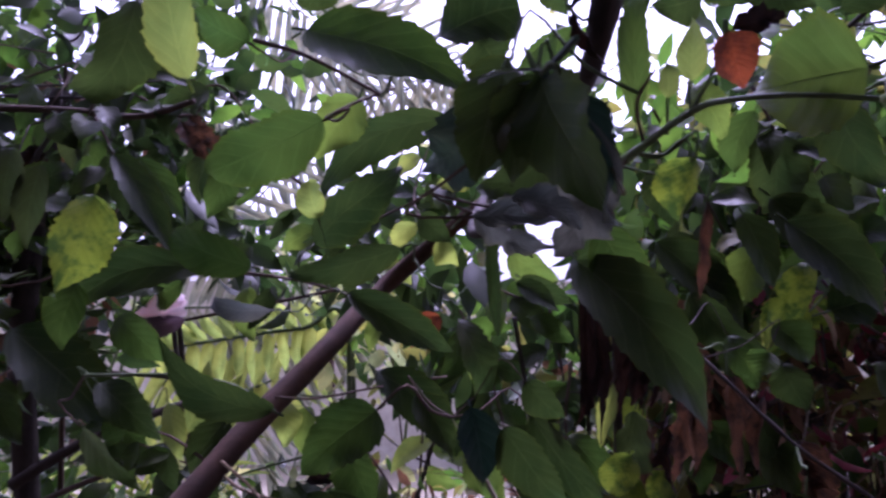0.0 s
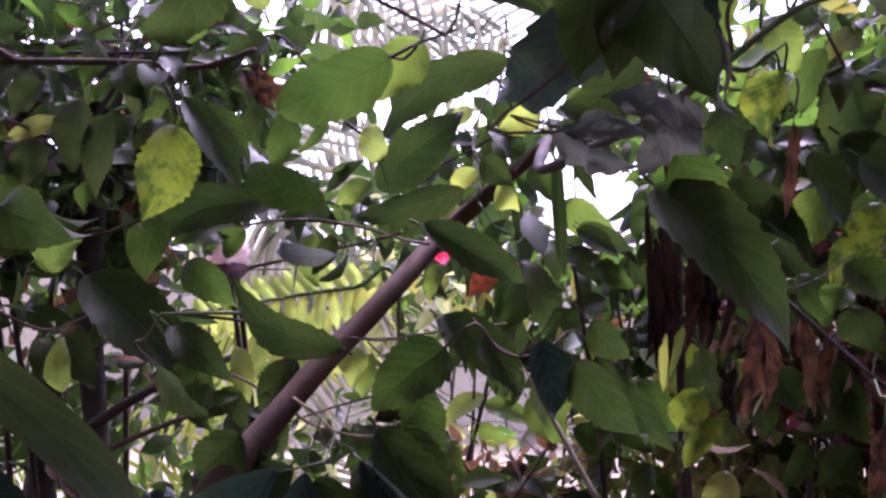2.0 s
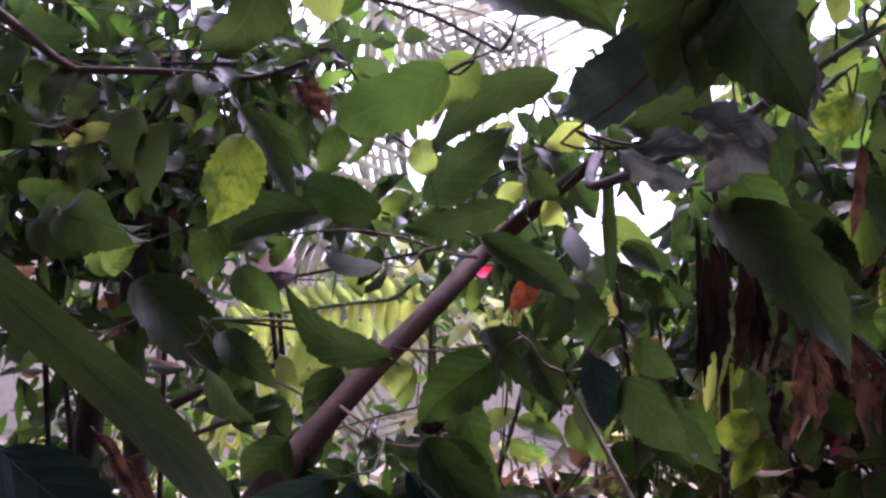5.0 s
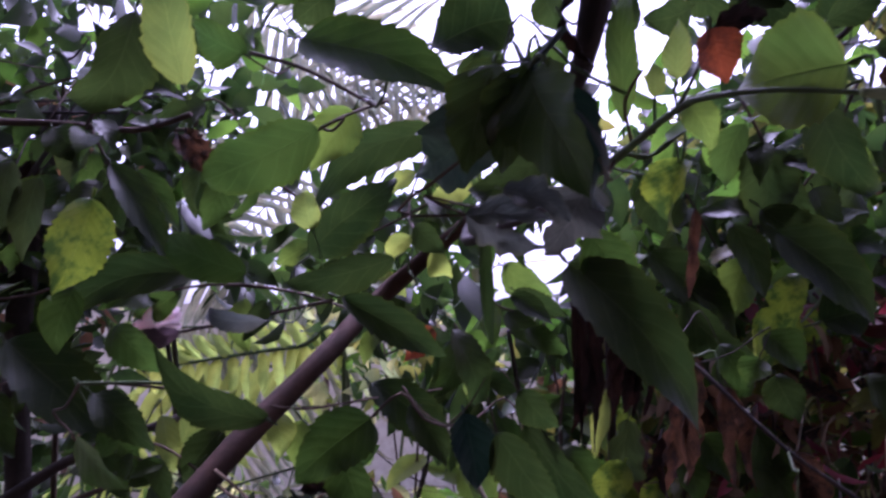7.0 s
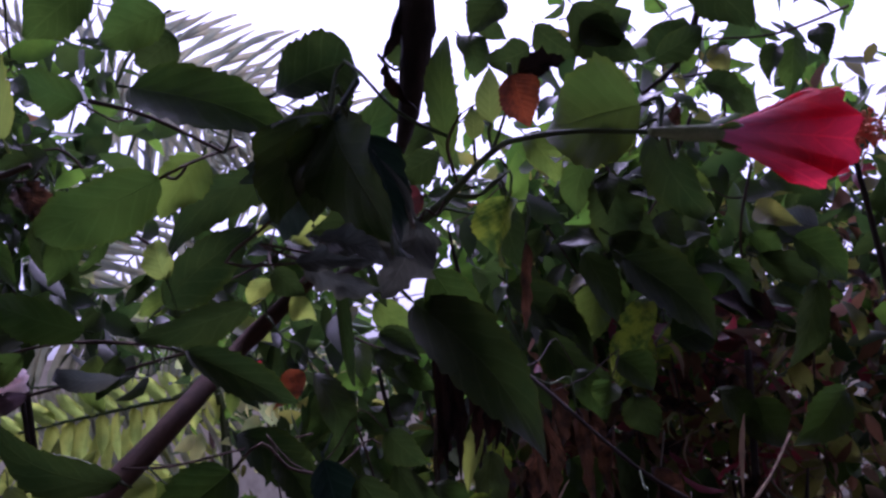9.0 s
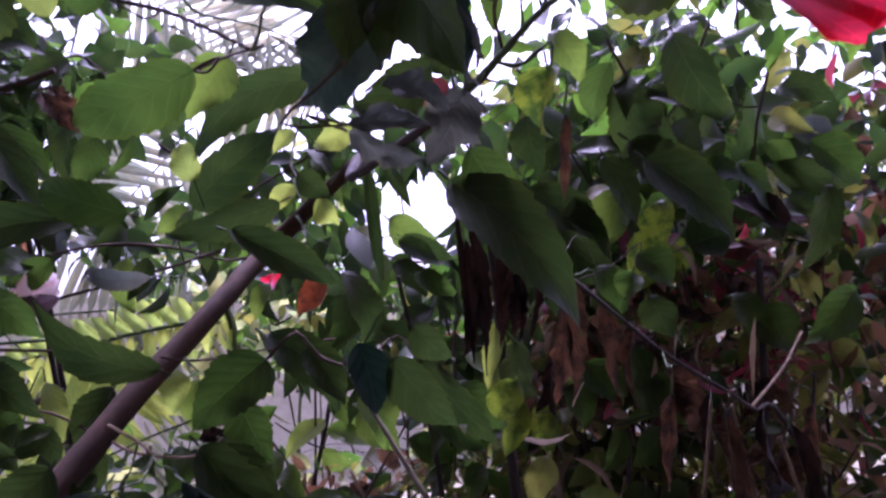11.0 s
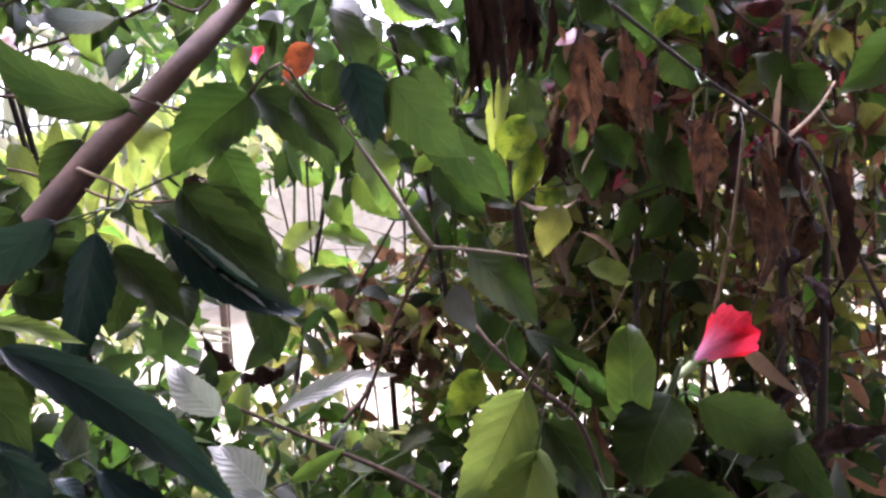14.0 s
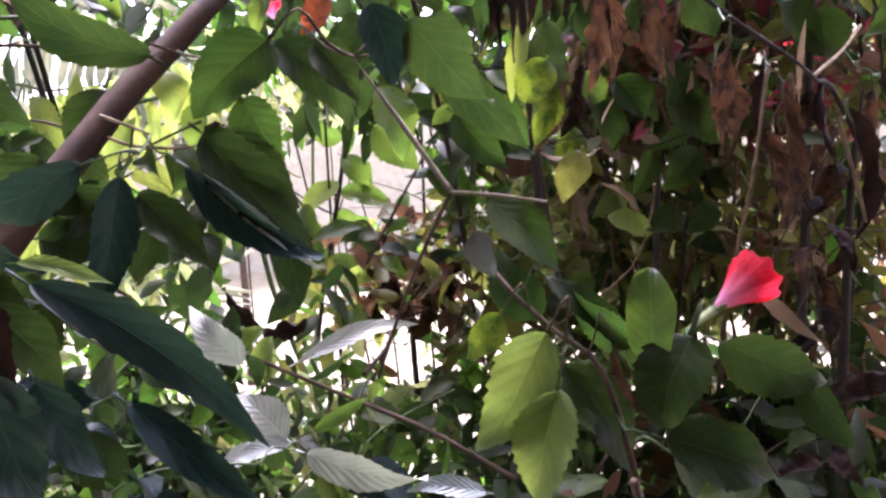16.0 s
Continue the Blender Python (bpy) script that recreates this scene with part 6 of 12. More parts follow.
leaf(hibiscus, (-0.119, 0.732, 1.29), (-0.142, 0.762, 1.257), 0.026, (-0.33, -0.72, 0.61), "gloss", bow=0.18, sweep=0.04)
leaf(hibiscus, (-0.095, 0.745, 1.3), (-0.06, 0.766, 1.272), 0.029, (0.59, -0.72, 0.37), "dark", bow=0.03, sweep=0.04)
tube("twig", [(-0.007, 0.72, 1.502), (-0.055, 0.741, 1.487), (-0.11, 0.772, 1.466)], [0.0013, 0.0009], GREEN_STEM, hibiscus)
leaf(hibiscus, (-0.011, 0.672, 1.486), (-0.02, 0.656, 1.45), 0.023, (0.68, -0.69, 0.25), "mid", bow=0.19, sweep=0.06)
leaf(hibiscus, (-0.028, 0.688, 1.48), (-0.029, 0.694, 1.449), 0.013, (0.68, -0.72, 0.13), "mid", bow=0.08, sweep=0.06)
leaf(hibiscus, (-0.042, 0.684, 1.481), (-0.028, 0.652, 1.467), 0.020, (-0.02, -0.87, 0.49), "mid", bow=0.14, sweep=-0.04)
leaf(hibiscus, (-0.069, 0.714, 1.474), (-0.084, 0.746, 1.461), 0.020, (0.11, -0.75, 0.65), "dark", bow=0.02, sweep=-0.03)
leaf(hibiscus, (-0.091, 0.711, 1.463), (-0.114, 0.703, 1.439), 0.020, (-0.32, -0.92, 0.23), "mid", bow=0.11, sweep=0.07)
tube("twig", [(-0.084, 0.698, 1.496), (-0.141, 0.741, 1.515), (-0.215, 0.783, 1.522)], [0.0015, 0.0010], TWIG, hibiscus)
leaf(hibiscus, (-0.098, 0.714, 1.49), (-0.096, 0.734, 1.443), 0.024, (0.45, -0.87, 0.19), "dark", bow=0.05, sweep=-0.02)
leaf(hibiscus, (-0.133, 0.724, 1.503), (-0.162, 0.713, 1.486), 0.018, (-0.01, -0.64, 0.77), "mid", bow=0.09, sweep=0.00)
leaf(hibiscus, (-0.145, 0.745, 1.504), (-0.135, 0.747, 1.462), 0.021, (-0.04, -0.97, 0.25), "dark", bow=0.11, sweep=-0.01)
leaf(hibiscus, (-0.176, 0.757, 1.507), (-0.182, 0.75, 1.475), 0.018, (-0.2, -0.82, 0.54), "dark", bow=0.05, sweep=-0.01)
leaf(hibiscus, (-0.212, 0.772, 1.517), (-0.239, 0.762, 1.508), 0.015, (-0.32, -0.78, 0.54), "mid", bow=0.10, sweep=-0.07)
tube("twig", [(-0.043, 0.797, 1.659), (-0.093, 0.791, 1.665), (-0.166, 0.833, 1.664), (-0.24, 0.876, 1.65)], [0.0017, 0.0011], TWIG, hibiscus)
leaf(hibiscus, (-0.064, 0.792, 1.65), (-0.081, 0.783, 1.61), 0.022, (0.59, -0.74, 0.31), "dark", bow=0.03, sweep=0.04)
leaf(hibiscus, (-0.085, 0.794, 1.652), (-0.083, 0.802, 1.598), 0.027, (0.06, -1, 0), "bright", bow=0.20, sweep=-0.07)
leaf(hibiscus, (-0.116, 0.804, 1.675), (-0.138, 0.818, 1.718), 0.023, (0.43, -0.55, 0.72), "mid", bow=0.10, sweep=-0.04)
leaf(hibiscus, (-0.136, 0.826, 1.667), (-0.146, 0.879, 1.681), 0.024, (0.1, -0.73, 0.67), "dark", bow=0.14, sweep=-0.04)
leaf(hibiscus, (-0.168, 0.829, 1.659), (-0.217, 0.832, 1.636), 0.032, (0.61, -0.79, -0.08), "mid", bow=0.11, sweep=0.05)
leaf(hibiscus, (-0.188, 0.833, 1.659), (-0.23, 0.788, 1.643), 0.036, (0.56, -0.72, 0.4), "mid", bow=0.14, sweep=-0.01)
tube("twig", [(0.013, 0.76, 1.483), (-0.018, 0.758, 1.442), (-0.039, 0.757, 1.395)], [0.0016, 0.0009], TWIG, hibiscus)
leaf(hibiscus, (-0.001, 0.756, 1.467), (-0.037, 0.742, 1.429), 0.031, (-0.36, -0.73, 0.59), "dark", bow=0.18, sweep=0.02)
leaf(hibiscus, (-0.006, 0.764, 1.452), (-0.016, 0.782, 1.42), 0.021, (0.09, -0.78, 0.62), "dark", bow=0.12, sweep=-0.01)
leaf(hibiscus, (-0.016, 0.751, 1.439), (-0.026, 0.725, 1.399), 0.021, (0.16, -0.87, 0.47), "dark", bow=0.12, sweep=-0.04)
leaf(hibiscus, (-0.022, 0.764, 1.424), (-0.024, 0.785, 1.386), 0.023, (0.51, -0.71, 0.48), "mid", bow=0.15, sweep=-0.07)
leaf(hibiscus, (-0.027, 0.75, 1.409), (-0.018, 0.722, 1.371), 0.027, (0.59, -0.63, 0.51), "dark", bow=0.12, sweep=0.02)
leaf(hibiscus, (-0.043, 0.764, 1.396), (-0.066, 0.782, 1.375), 0.020, (-0.26, -0.65, 0.71), "dark", bow=0.19, sweep=0.06)
tube("twig", [(0.103, 0.761, 1.696), (0.069, 0.856, 1.745), (0.084, 0.905, 1.823)], [0.0016, 0.0011], TWIG, hibiscus)
leaf(hibiscus, (0.1, 0.791, 1.7), (0.117, 0.828, 1.675), 0.025, (-0.17, -0.98, -0.06), "lime", bow=0.20, sweep=-0.04)
leaf(hibiscus, (0.076, 0.819, 1.716), (0.05, 0.829, 1.688), 0.022, (-0.09, -0.98, 0.17), "lime", bow=0.11, sweep=-0.05)
leaf(hibiscus, (0.079, 0.854, 1.734), (0.113, 0.876, 1.699), 0.030, (0.69, -0.72, 0.09), "mid", bow=0.12, sweep=-0.07)
leaf(hibiscus, (0.083, 0.873, 1.764), (0.117, 0.872, 1.73), 0.022, (0.4, -0.66, 0.64), "dark", bow=0.11, sweep=-0.08)
leaf(hibiscus, (0.088, 0.901, 1.8), (0.112, 0.922, 1.781), 0.018, (-0.54, -0.82, 0.2), "dark", bow=0.11, sweep=0.05)
tube("twig", [(-0.046, 1.106, 1.48), (-0.001, 1.113, 1.419), (0.044, 1.121, 1.343)], [0.0023, 0.0014], TWIG, hibiscus)
leaf(hibiscus, (-0.04, 1.116, 1.46), (-0.051, 1.147, 1.437), 0.019, (0.53, -0.8, 0.28), "lime", bow=0.14, sweep=-0.05)
leaf(hibiscus, (-0.004, 1.106, 1.414), (0, 1.076, 1.368), 0.032, (-0.17, -0.54, 0.82), "bright", bow=0.11, sweep=0.06)
leaf(hibiscus, (0.014, 1.109, 1.392), (0.034, 1.081, 1.349), 0.031, (-0.41, -0.89, 0.19), "bright", bow=0.19, sweep=0.07)
leaf(hibiscus, (0.019, 1.111, 1.368), (0.003, 1.084, 1.327), 0.024, (0.27, -0.65, 0.71), "mid", bow=0.06, sweep=-0.04)
leaf(hibiscus, (0.031, 1.12, 1.344), (0.014, 1.119, 1.311), 0.022, (0.54, -0.61, 0.58), "mid", bow=0.03, sweep=0.03)
tube("twig", [(-0.389, 0.754, 1.766), (-0.358, 0.809, 1.748), (-0.326, 0.864, 1.713)], [0.0017, 0.0011], TWIG, upper)
leaf(upper, (-0.382, 0.776, 1.765), (-0.372, 0.842, 1.78), 0.039, (0.79, -0.61, 0.09), "mid", bow=0.13, sweep=-0.01)
leaf(upper, (-0.382, 0.786, 1.75), (-0.411, 0.805, 1.723), 0.020, (0.69, -0.7, 0.16), "dark", bow=0.18, sweep=-0.06)
leaf(upper, (-0.371, 0.804, 1.745), (-0.395, 0.834, 1.718), 0.024, (-0.25, -0.9, 0.35), "dark", bow=0.03, sweep=0.02)
leaf(upper, (-0.347, 0.816, 1.752), (-0.291, 0.838, 1.786), 0.041, (0.75, -0.62, 0.25), "dark", bow=0.16, sweep=-0.06)
leaf(upper, (-0.347, 0.838, 1.742), (-0.34, 0.905, 1.774), 0.045, (0.73, -0.48, 0.48), "mid", bow=0.06, sweep=-0.05)
leaf(upper, (-0.345, 0.846, 1.718), (-0.368, 0.862, 1.68), 0.022, (0.42, -0.82, 0.4), "mid", bow=0.12, sweep=-0.05)
leaf(upper, (-0.336, 0.866, 1.715), (-0.361, 0.906, 1.7), 0.027, (0.84, -0.54, -0.04), "dark", bow=0.13, sweep=-0.07)
tube("twig", [(-0.402, 0.76, 1.578), (-0.377, 0.814, 1.554), (-0.346, 0.867, 1.576)], [0.0017, 0.0011], TWIG, upper)
leaf(upper, (-0.404, 0.768, 1.564), (-0.441, 0.751, 1.517), 0.032, (-0.11, -0.7, 0.71), "mid", bow=0.07, sweep=0.05)
leaf(upper, (-0.401, 0.788, 1.563), (-0.454, 0.784, 1.553), 0.024, (0.24, -0.67, 0.7), "dark", bow=0.09, sweep=0.03)
leaf(upper, (-0.378, 0.802, 1.547), (-0.364, 0.782, 1.502), 0.026, (0.58, -0.58, 0.57), "dark", bow=0.07, sweep=0.05)
leaf(upper, (-0.365, 0.824, 1.548), (-0.328, 0.82, 1.492), 0.040, (-0.01, -0.9, 0.44), "dark", bow=0.17, sweep=0.04)
leaf(upper, (-0.365, 0.848, 1.556), (-0.377, 0.871, 1.522), 0.025, (0.41, -0.88, 0.23), "dark", bow=0.16, sweep=0.07)
leaf(upper, (-0.355, 0.865, 1.563), (-0.368, 0.887, 1.53), 0.022, (0.89, -0.46, 0.07), "dark", bow=0.04, sweep=0.05)
tube("twig", [(-0.475, 0.893, 1.852), (-0.376, 0.901, 1.904), (-0.278, 0.911, 1.93)], [0.0020, 0.0012], TWIG, upper)
leaf(upper, (-0.441, 0.891, 1.865), (-0.4, 0.877, 1.868), 0.026, (0.36, -0.85, 0.38), "mid", bow=0.18, sweep=-0.05)
leaf(upper, (-0.405, 0.893, 1.884), (-0.369, 0.877, 1.885), 0.021, (-0.1, -0.8, 0.6), "dark", bow=0.10, sweep=0.06)
leaf(upper, (-0.379, 0.898, 1.891), (-0.382, 0.885, 1.831), 0.034, (0.86, -0.5, 0.05), "mid", bow=0.06, sweep=0.01)
leaf(upper, (-0.334, 0.914, 1.92), (-0.309, 0.961, 1.95), 0.026, (0.61, -0.78, -0.16), "mid", bow=0.04, sweep=0.04)
leaf(upper, (-0.299, 0.904, 1.936), (-0.304, 0.885, 1.979), 0.027, (0.75, -0.64, 0.16), "dark", bow=0.13, sweep=-0.06)
tube("twig", [(-0.287, 0.863, 1.844), (-0.257, 0.869, 1.775), (-0.27, 0.871, 1.694)], [0.0019, 0.0011], TWIG, upper)
leaf(upper, (-0.286, 0.87, 1.822), (-0.309, 0.9, 1.775), 0.028, (0.56, -0.62, 0.55), "mid", bow=0.15, sweep=-0.03)
leaf(upper, (-0.273, 0.869, 1.8), (-0.274, 0.879, 1.76), 0.017, (-0.02, -0.98, -0.2), "dark", bow=0.14, sweep=0.01)
leaf(upper, (-0.271, 0.862, 1.784), (-0.298, 0.836, 1.752), 0.025, (0.44, -0.71, 0.55), "dark", bow=0.08, sweep=0.04)
leaf(upper, (-0.253, 0.861, 1.764), (-0.237, 0.831, 1.741), 0.023, (-0.45, -0.89, -0.01), "dark", bow=0.14, sweep=0.05)
leaf(upper, (-0.268, 0.875, 1.74), (-0.295, 0.896, 1.702), 0.022, (0.42, -0.8, 0.44), "mid", bow=0.19, sweep=-0.07)
leaf(upper, (-0.276, 0.87, 1.732), (-0.312, 0.867, 1.744), 0.016, (0.72, -0.68, 0.16), "dark", bow=0.09, sweep=-0.06)
leaf(upper, (-0.277, 0.874, 1.698), (-0.31, 0.889, 1.667), 0.028, (-0.28, -0.87, 0.4), "dark", bow=0.08, sweep=0.01)
tube("twig", [(-0.256, 0.783, 1.814), (-0.21, 0.773, 1.879), (-0.154, 0.767, 1.927)], [0.0017, 0.0010], TWIG, upper)
leaf(upper, (-0.246, 0.773, 1.816), (-0.226, 0.73, 1.779), 0.033, (0.44, -0.84, 0.32), "mid", bow=0.07, sweep=0.04)
leaf(upper, (-0.233, 0.776, 1.829), (-0.209, 0.761, 1.792), 0.027, (0.47, -0.69, 0.55), "dark", bow=0.12, sweep=0.02)
leaf(upper, (-0.235, 0.783, 1.862), (-0.269, 0.811, 1.9), 0.032, (0.19, -0.98, 0.1), "mid", bow=0.08, sweep=-0.01)
leaf(upper, (-0.206, 0.777, 1.866), (-0.149, 0.79, 1.849), 0.032, (0.54, -0.8, 0.25), "dark", bow=0.09, sweep=0.04)
leaf(upper, (-0.194, 0.773, 1.878), (-0.154, 0.772, 1.86), 0.023, (0.04, -0.67, 0.74), "dark", bow=0.12, sweep=0.04)
leaf(upper, (-0.195, 0.775, 1.885), (-0.214, 0.791, 1.846), 0.021, (0.87, -0.49, 0.11), "mid", bow=0.18, sweep=-0.07)
leaf(upper, (-0.168, 0.761, 1.911), (-0.141, 0.731, 1.922), 0.018, (-0.18, -0.9, 0.39), "dark", bow=0.19, sweep=0.06)
leaf(upper, (-0.153, 0.763, 1.913), (-0.113, 0.742, 1.881), 0.025, (0.57, -0.81, 0.14), "mid", bow=0.07, sweep=-0.02)
tube("twig", [(-0.095, 0.835, 1.817), (-0.135, 0.827, 1.864), (-0.201, 0.831, 1.836)], [0.0018, 0.0011], TWIG, upper)
leaf(upper, (-0.098, 0.822, 1.828), (-0.083, 0.79, 1.833), 0.017, (-0.07, -0.99, -0.13), "mid", bow=0.18, sweep=-0.03)
leaf(upper, (-0.117, 0.818, 1.843), (-0.115, 0.777, 1.841), 0.020, (0.58, -0.72, 0.39), "dark", bow=0.03, sweep=-0.02)
leaf(upper, (-0.142, 0.823, 1.856), (-0.185, 0.801, 1.838), 0.030, (0.52, -0.85, -0.03), "dark", bow=0.16, sweep=0.02)
leaf(upper, (-0.149, 0.82, 1.848), (-0.147, 0.799, 1.822), 0.021, (-0.06, -0.73, 0.68), "dark", bow=0.05, sweep=0.02)
leaf(upper, (-0.171, 0.821, 1.84), (-0.173, 0.786, 1.8), 0.032, (-0.31, -0.75, 0.59), "dark", bow=0.18, sweep=0.06)
leaf(upper, (-0.185, 0.832, 1.83), (-0.168, 0.84, 1.797), 0.020, (0.2, -0.98, 0.08), "dark", bow=0.18, sweep=0.07)
tube("twig", [(0.706, 0.807, 1.976), (0.623, 0.813, 1.95), (0.541, 0.815, 1.948)], [0.0018, 0.0011], TWIG, upper)
leaf(upper, (0.681, 0.804, 1.972), (0.631, 0.783, 1.972), 0.026, (-0.76, -0.52, 0.37), "dark", bow=0.12, sweep=-0.08)
leaf(upper, (0.668, 0.805, 1.954), (0.66, 0.786, 1.908), 0.030, (-0.27, -0.96, 0.02), "dark", bow=0.07, sweep=-0.03)
leaf(upper, (0.645, 0.814, 1.946), (0.635, 0.827, 1.88), 0.036, (-0.75, -0.66, 0), "mid", bow=0.09, sweep=0.03)
leaf(upper, (0.622, 0.813, 1.939), (0.612, 0.816, 1.893), 0.027, (-0.68, -0.7, 0.2), "dark", bow=0.17, sweep=0.03)
leaf(upper, (0.599, 0.809, 1.961), (0.591, 0.782, 2.022), 0.036, (-0.89, -0.45, 0.06), "dark", bow=0.14, sweep=0.00)
leaf(upper, (0.568, 0.812, 1.941), (0.532, 0.807, 1.912), 0.021, (-0.5, -0.71, 0.5), "mid", bow=0.05, sweep=0.03)
leaf(upper, (0.555, 0.81, 1.937), (0.558, 0.795, 1.899), 0.024, (-0.56, -0.78, 0.29), "olive", bow=0.10, sweep=-0.04)

leaf(hibiscus, (0.001, 0.450, 1.362), (0.064, 0.450, 1.297), 0.022, (-0.3, -0.62, 0.72), "gloss", bow=0.05, fold=0.5, wave=0.2)
leaf(hibiscus, (-0.038, 0.400, 1.398), (-0.025, 0.400, 1.335), 0.039, (0.15, -0.96, 0.2), "gloss", bow=0.02, wave=0.2)
leaf(hibiscus, (-0.082, 0.500, 1.410), (-0.051, 0.500, 1.358), 0.032, (0.3, -0.9, 0.2), "dark", bow=0.05)
leaf(hibiscus, (0.016, 0.620, 1.491), (0.087, 0.620, 1.396), 0.048, (0.45, -0.85, 0.3), "dark", sweep=-0.06, fold=0.4, bow=0.06)
leaf(hibiscus, (0.047, 0.750, 1.205), (0.111, 0.750, 1.149), 0.031, (-0.2, -0.6, 0.77), "gloss", bow=0.1)
leaf(hibiscus, (0.091, 0.740, 1.196), (0.134, 0.740, 1.146), 0.034, (0.2, -0.7, 0.68), "gloss", bow=0.1)
leaf(hibiscus, (0.192, 0.720, 1.163), (0.124, 0.720, 1.174), 0.020, (0, -0.7, 0.7), "painted_sheen", bow=0.1)
leaf(back_bush, (0.414, 0.950, 1.594), (0.433, 0.950, 1.543), 0.039, (-0.3, -0.9, 0.2), "mid", bow=0.08)
leaf(back_bush, (0.435, 0.920, 1.523), (0.465, 0.920, 1.448), 0.040, (0.3, -0.9, 0.1), "mid", bow=0.08)
leaf(back_bush, (0.410, 0.980, 1.500), (0.444, 0.980, 1.461), 0.036, (0.1, -0.9, 0.4), "bright", bow=0.08)
leaf(back_bush, (0.501, 1.000, 1.647), (0.548, 1.000, 1.612), 0.044, (0, -0.95, -0.2), "yellow", bow=0.08)
leaf(back_bush, (0.470, 1.000, 1.628), (0.454, 1.000, 1.578), 0.029, (0.3, -0.9, 0), "bright", bow=0.08)
leaf(back_bush, (0.604, 1.050, 1.626), (0.645, 1.050, 1.585), 0.044, (-0.2, -0.9, 0.2), "mid", bow=0.08)
leaf(back_bush, (0.696, 1.050, 1.605), (0.738, 1.050, 1.547), 0.049, (0.2, -0.9, 0.2), "mid", bow=0.08)
leaf(back_bush, (0.709, 1.000, 1.558), (0.749, 1.000, 1.508), 0.046, (-0.2, -0.9, 0.2), "mid", bow=0.08)
leaf(back_bush, (0.749, 1.000, 1.502), (0.719, 1.000, 1.437), 0.042, (-0.5, -0.8, 0.2), "mid", bow=0.08)
leaf(back_bush, (0.464, 1.100, 1.388), (0.531, 1.100, 1.370), 0.023, (0, -0.7, 0.7), "painted_sheen", bow=0.08)
leaf(back_bush, (0.581, 1.200, 1.381), (0.616, 1.200, 1.329), 0.034, (-0.2, -0.7, 0.6), "bright", bow=0.08)
leaf(back_bush, (0.464, 1.250, 1.346), (0.517, 1.250, 1.367), 0.029, (0, -0.7, 0.7), "mid", bow=0.08)
leaf(back_bush, (0.400, 1.200, 1.325), (0.460, 1.200, 1.302), 0.029, (0, -0.7, 0.7), "mid", bow=0.08)
leaf(back_bush, (0.463, 1.200, 1.277), (0.411, 1.200, 1.249), 0.030, (0, -0.7, 0.7), "mid", bow=0.08)
leaf(back_bush, (0.565, 1.250, 1.293), (0.616, 1.250, 1.262), 0.032, (0, -0.7, 0.7), "mid", bow=0.08)
leaf(back_bush, (0.502, 1.200, 1.240), (0.551, 1.200, 1.201), 0.029, (0.2, -0.6, 0.7), "bright", bow=0.08)
leaf(dry, (0.432, 0.800, 1.509), (0.458, 0.800, 1.442), 0.036, (0.2, -0.95, 0.1), "brown", bow=0.08, crumple=0.2, fold=0.8, tooth=0.08, wave=0.2)
leaf(dry, (0.350, 0.850, 1.602), (0.358, 0.850, 1.517), 0.024, (0.3, -0.95, 0.1), "brown", bow=0.08, crumple=0.2, fold=0.8, tooth=0.08, wave=0.2)
leaf(dry, (0.392, 0.850, 1.566), (0.411, 0.850, 1.502), 0.026, (-0.3, -0.9, 0.1), "brown", bow=0.08, crumple=0.2, fold=0.8, tooth=0.08, wave=0.2)
leaf(dry, (0.460, 0.750, 1.449), (0.477, 0.750, 1.362), 0.026, (0.3, -0.9, 0.1), "brown", bow=0.08, crumple=0.2, fold=0.8, tooth=0.08, wave=0.2)
leaf(back_bush, (0.290, 0.900, 1.540), (0.295, 0.900, 1.452), 0.037, (0.3, -0.95, 0), "yellow", bow=0.08)
leaf(back_bush, (0.347, 1.000, 1.463), (0.348, 1.000, 1.390), 0.040, (-0.3, -0.95, 0), "yellow", bow=0.08)
leaf(dry, (0.346, 0.950, 1.514), (0.329, 0.950, 1.453), 0.026, (0.3, -0.95, 0), "black", bow=0.08, crumple=0.2, fold=0.8, tooth=0.08, wave=0.2)
leaf(dry, (0.272, 0.660, 1.596), (0.260, 0.660, 1.554), 0.018, (-0.3, -0.9, 0), "black", bow=0.08, crumple=0.2, fold=0.8, tooth=0.08, wave=0.2)
leaf(dry, (0.232, 0.670, 1.602), (0.220, 0.670, 1.536), 0.017, (0.1, -0.95, 0), "black", bow=0.08, crumple=0.2, fold=0.8, tooth=0.08, wave=0.2)
leaf(upper, (-0.541, 0.900, 1.790), (-0.482, 0.900, 1.772), 0.039, (0, -0.8, 0.6), "olive", bow=0.08)
leaf(upper, (-0.490, 0.900, 1.789), (-0.407, 0.900, 1.797), 0.034, (0, -0.8, 0.5), "brown", bow=0.08, crumple=0.3, fold=0.6, tooth=0.25, wave=0.2)
leaf(upper, (-0.517, 0.950, 1.782), (-0.455, 0.950, 1.746), 0.048, (0.2, -0.9, 0.3), "violet", bow=0.08)
leaf(upper, (-0.608, 1.000, 1.794), (-0.558, 1.000, 1.741), 0.043, (0.2, -0.9, 0.3), "black", bow=0.08, crumple=0.3, fold=0.6, tooth=0.25, wave=0.2)
leaf(upper, (-0.154, 0.800, 1.823), (-0.121, 0.800, 1.779), 0.021, (0.4, -0.9, 0.1), "brown", bow=0.08, crumple=0.3, fold=0.6, tooth=0.25, wave=0.2)
leaf(upper, (-0.437, 1.000, 1.842), (-0.443, 1.000, 1.754), 0.040, (0.4, -0.9, 0.1), "black", bow=0.08, crumple=0.3, fold=0.6, tooth=0.25, wave=0.2)
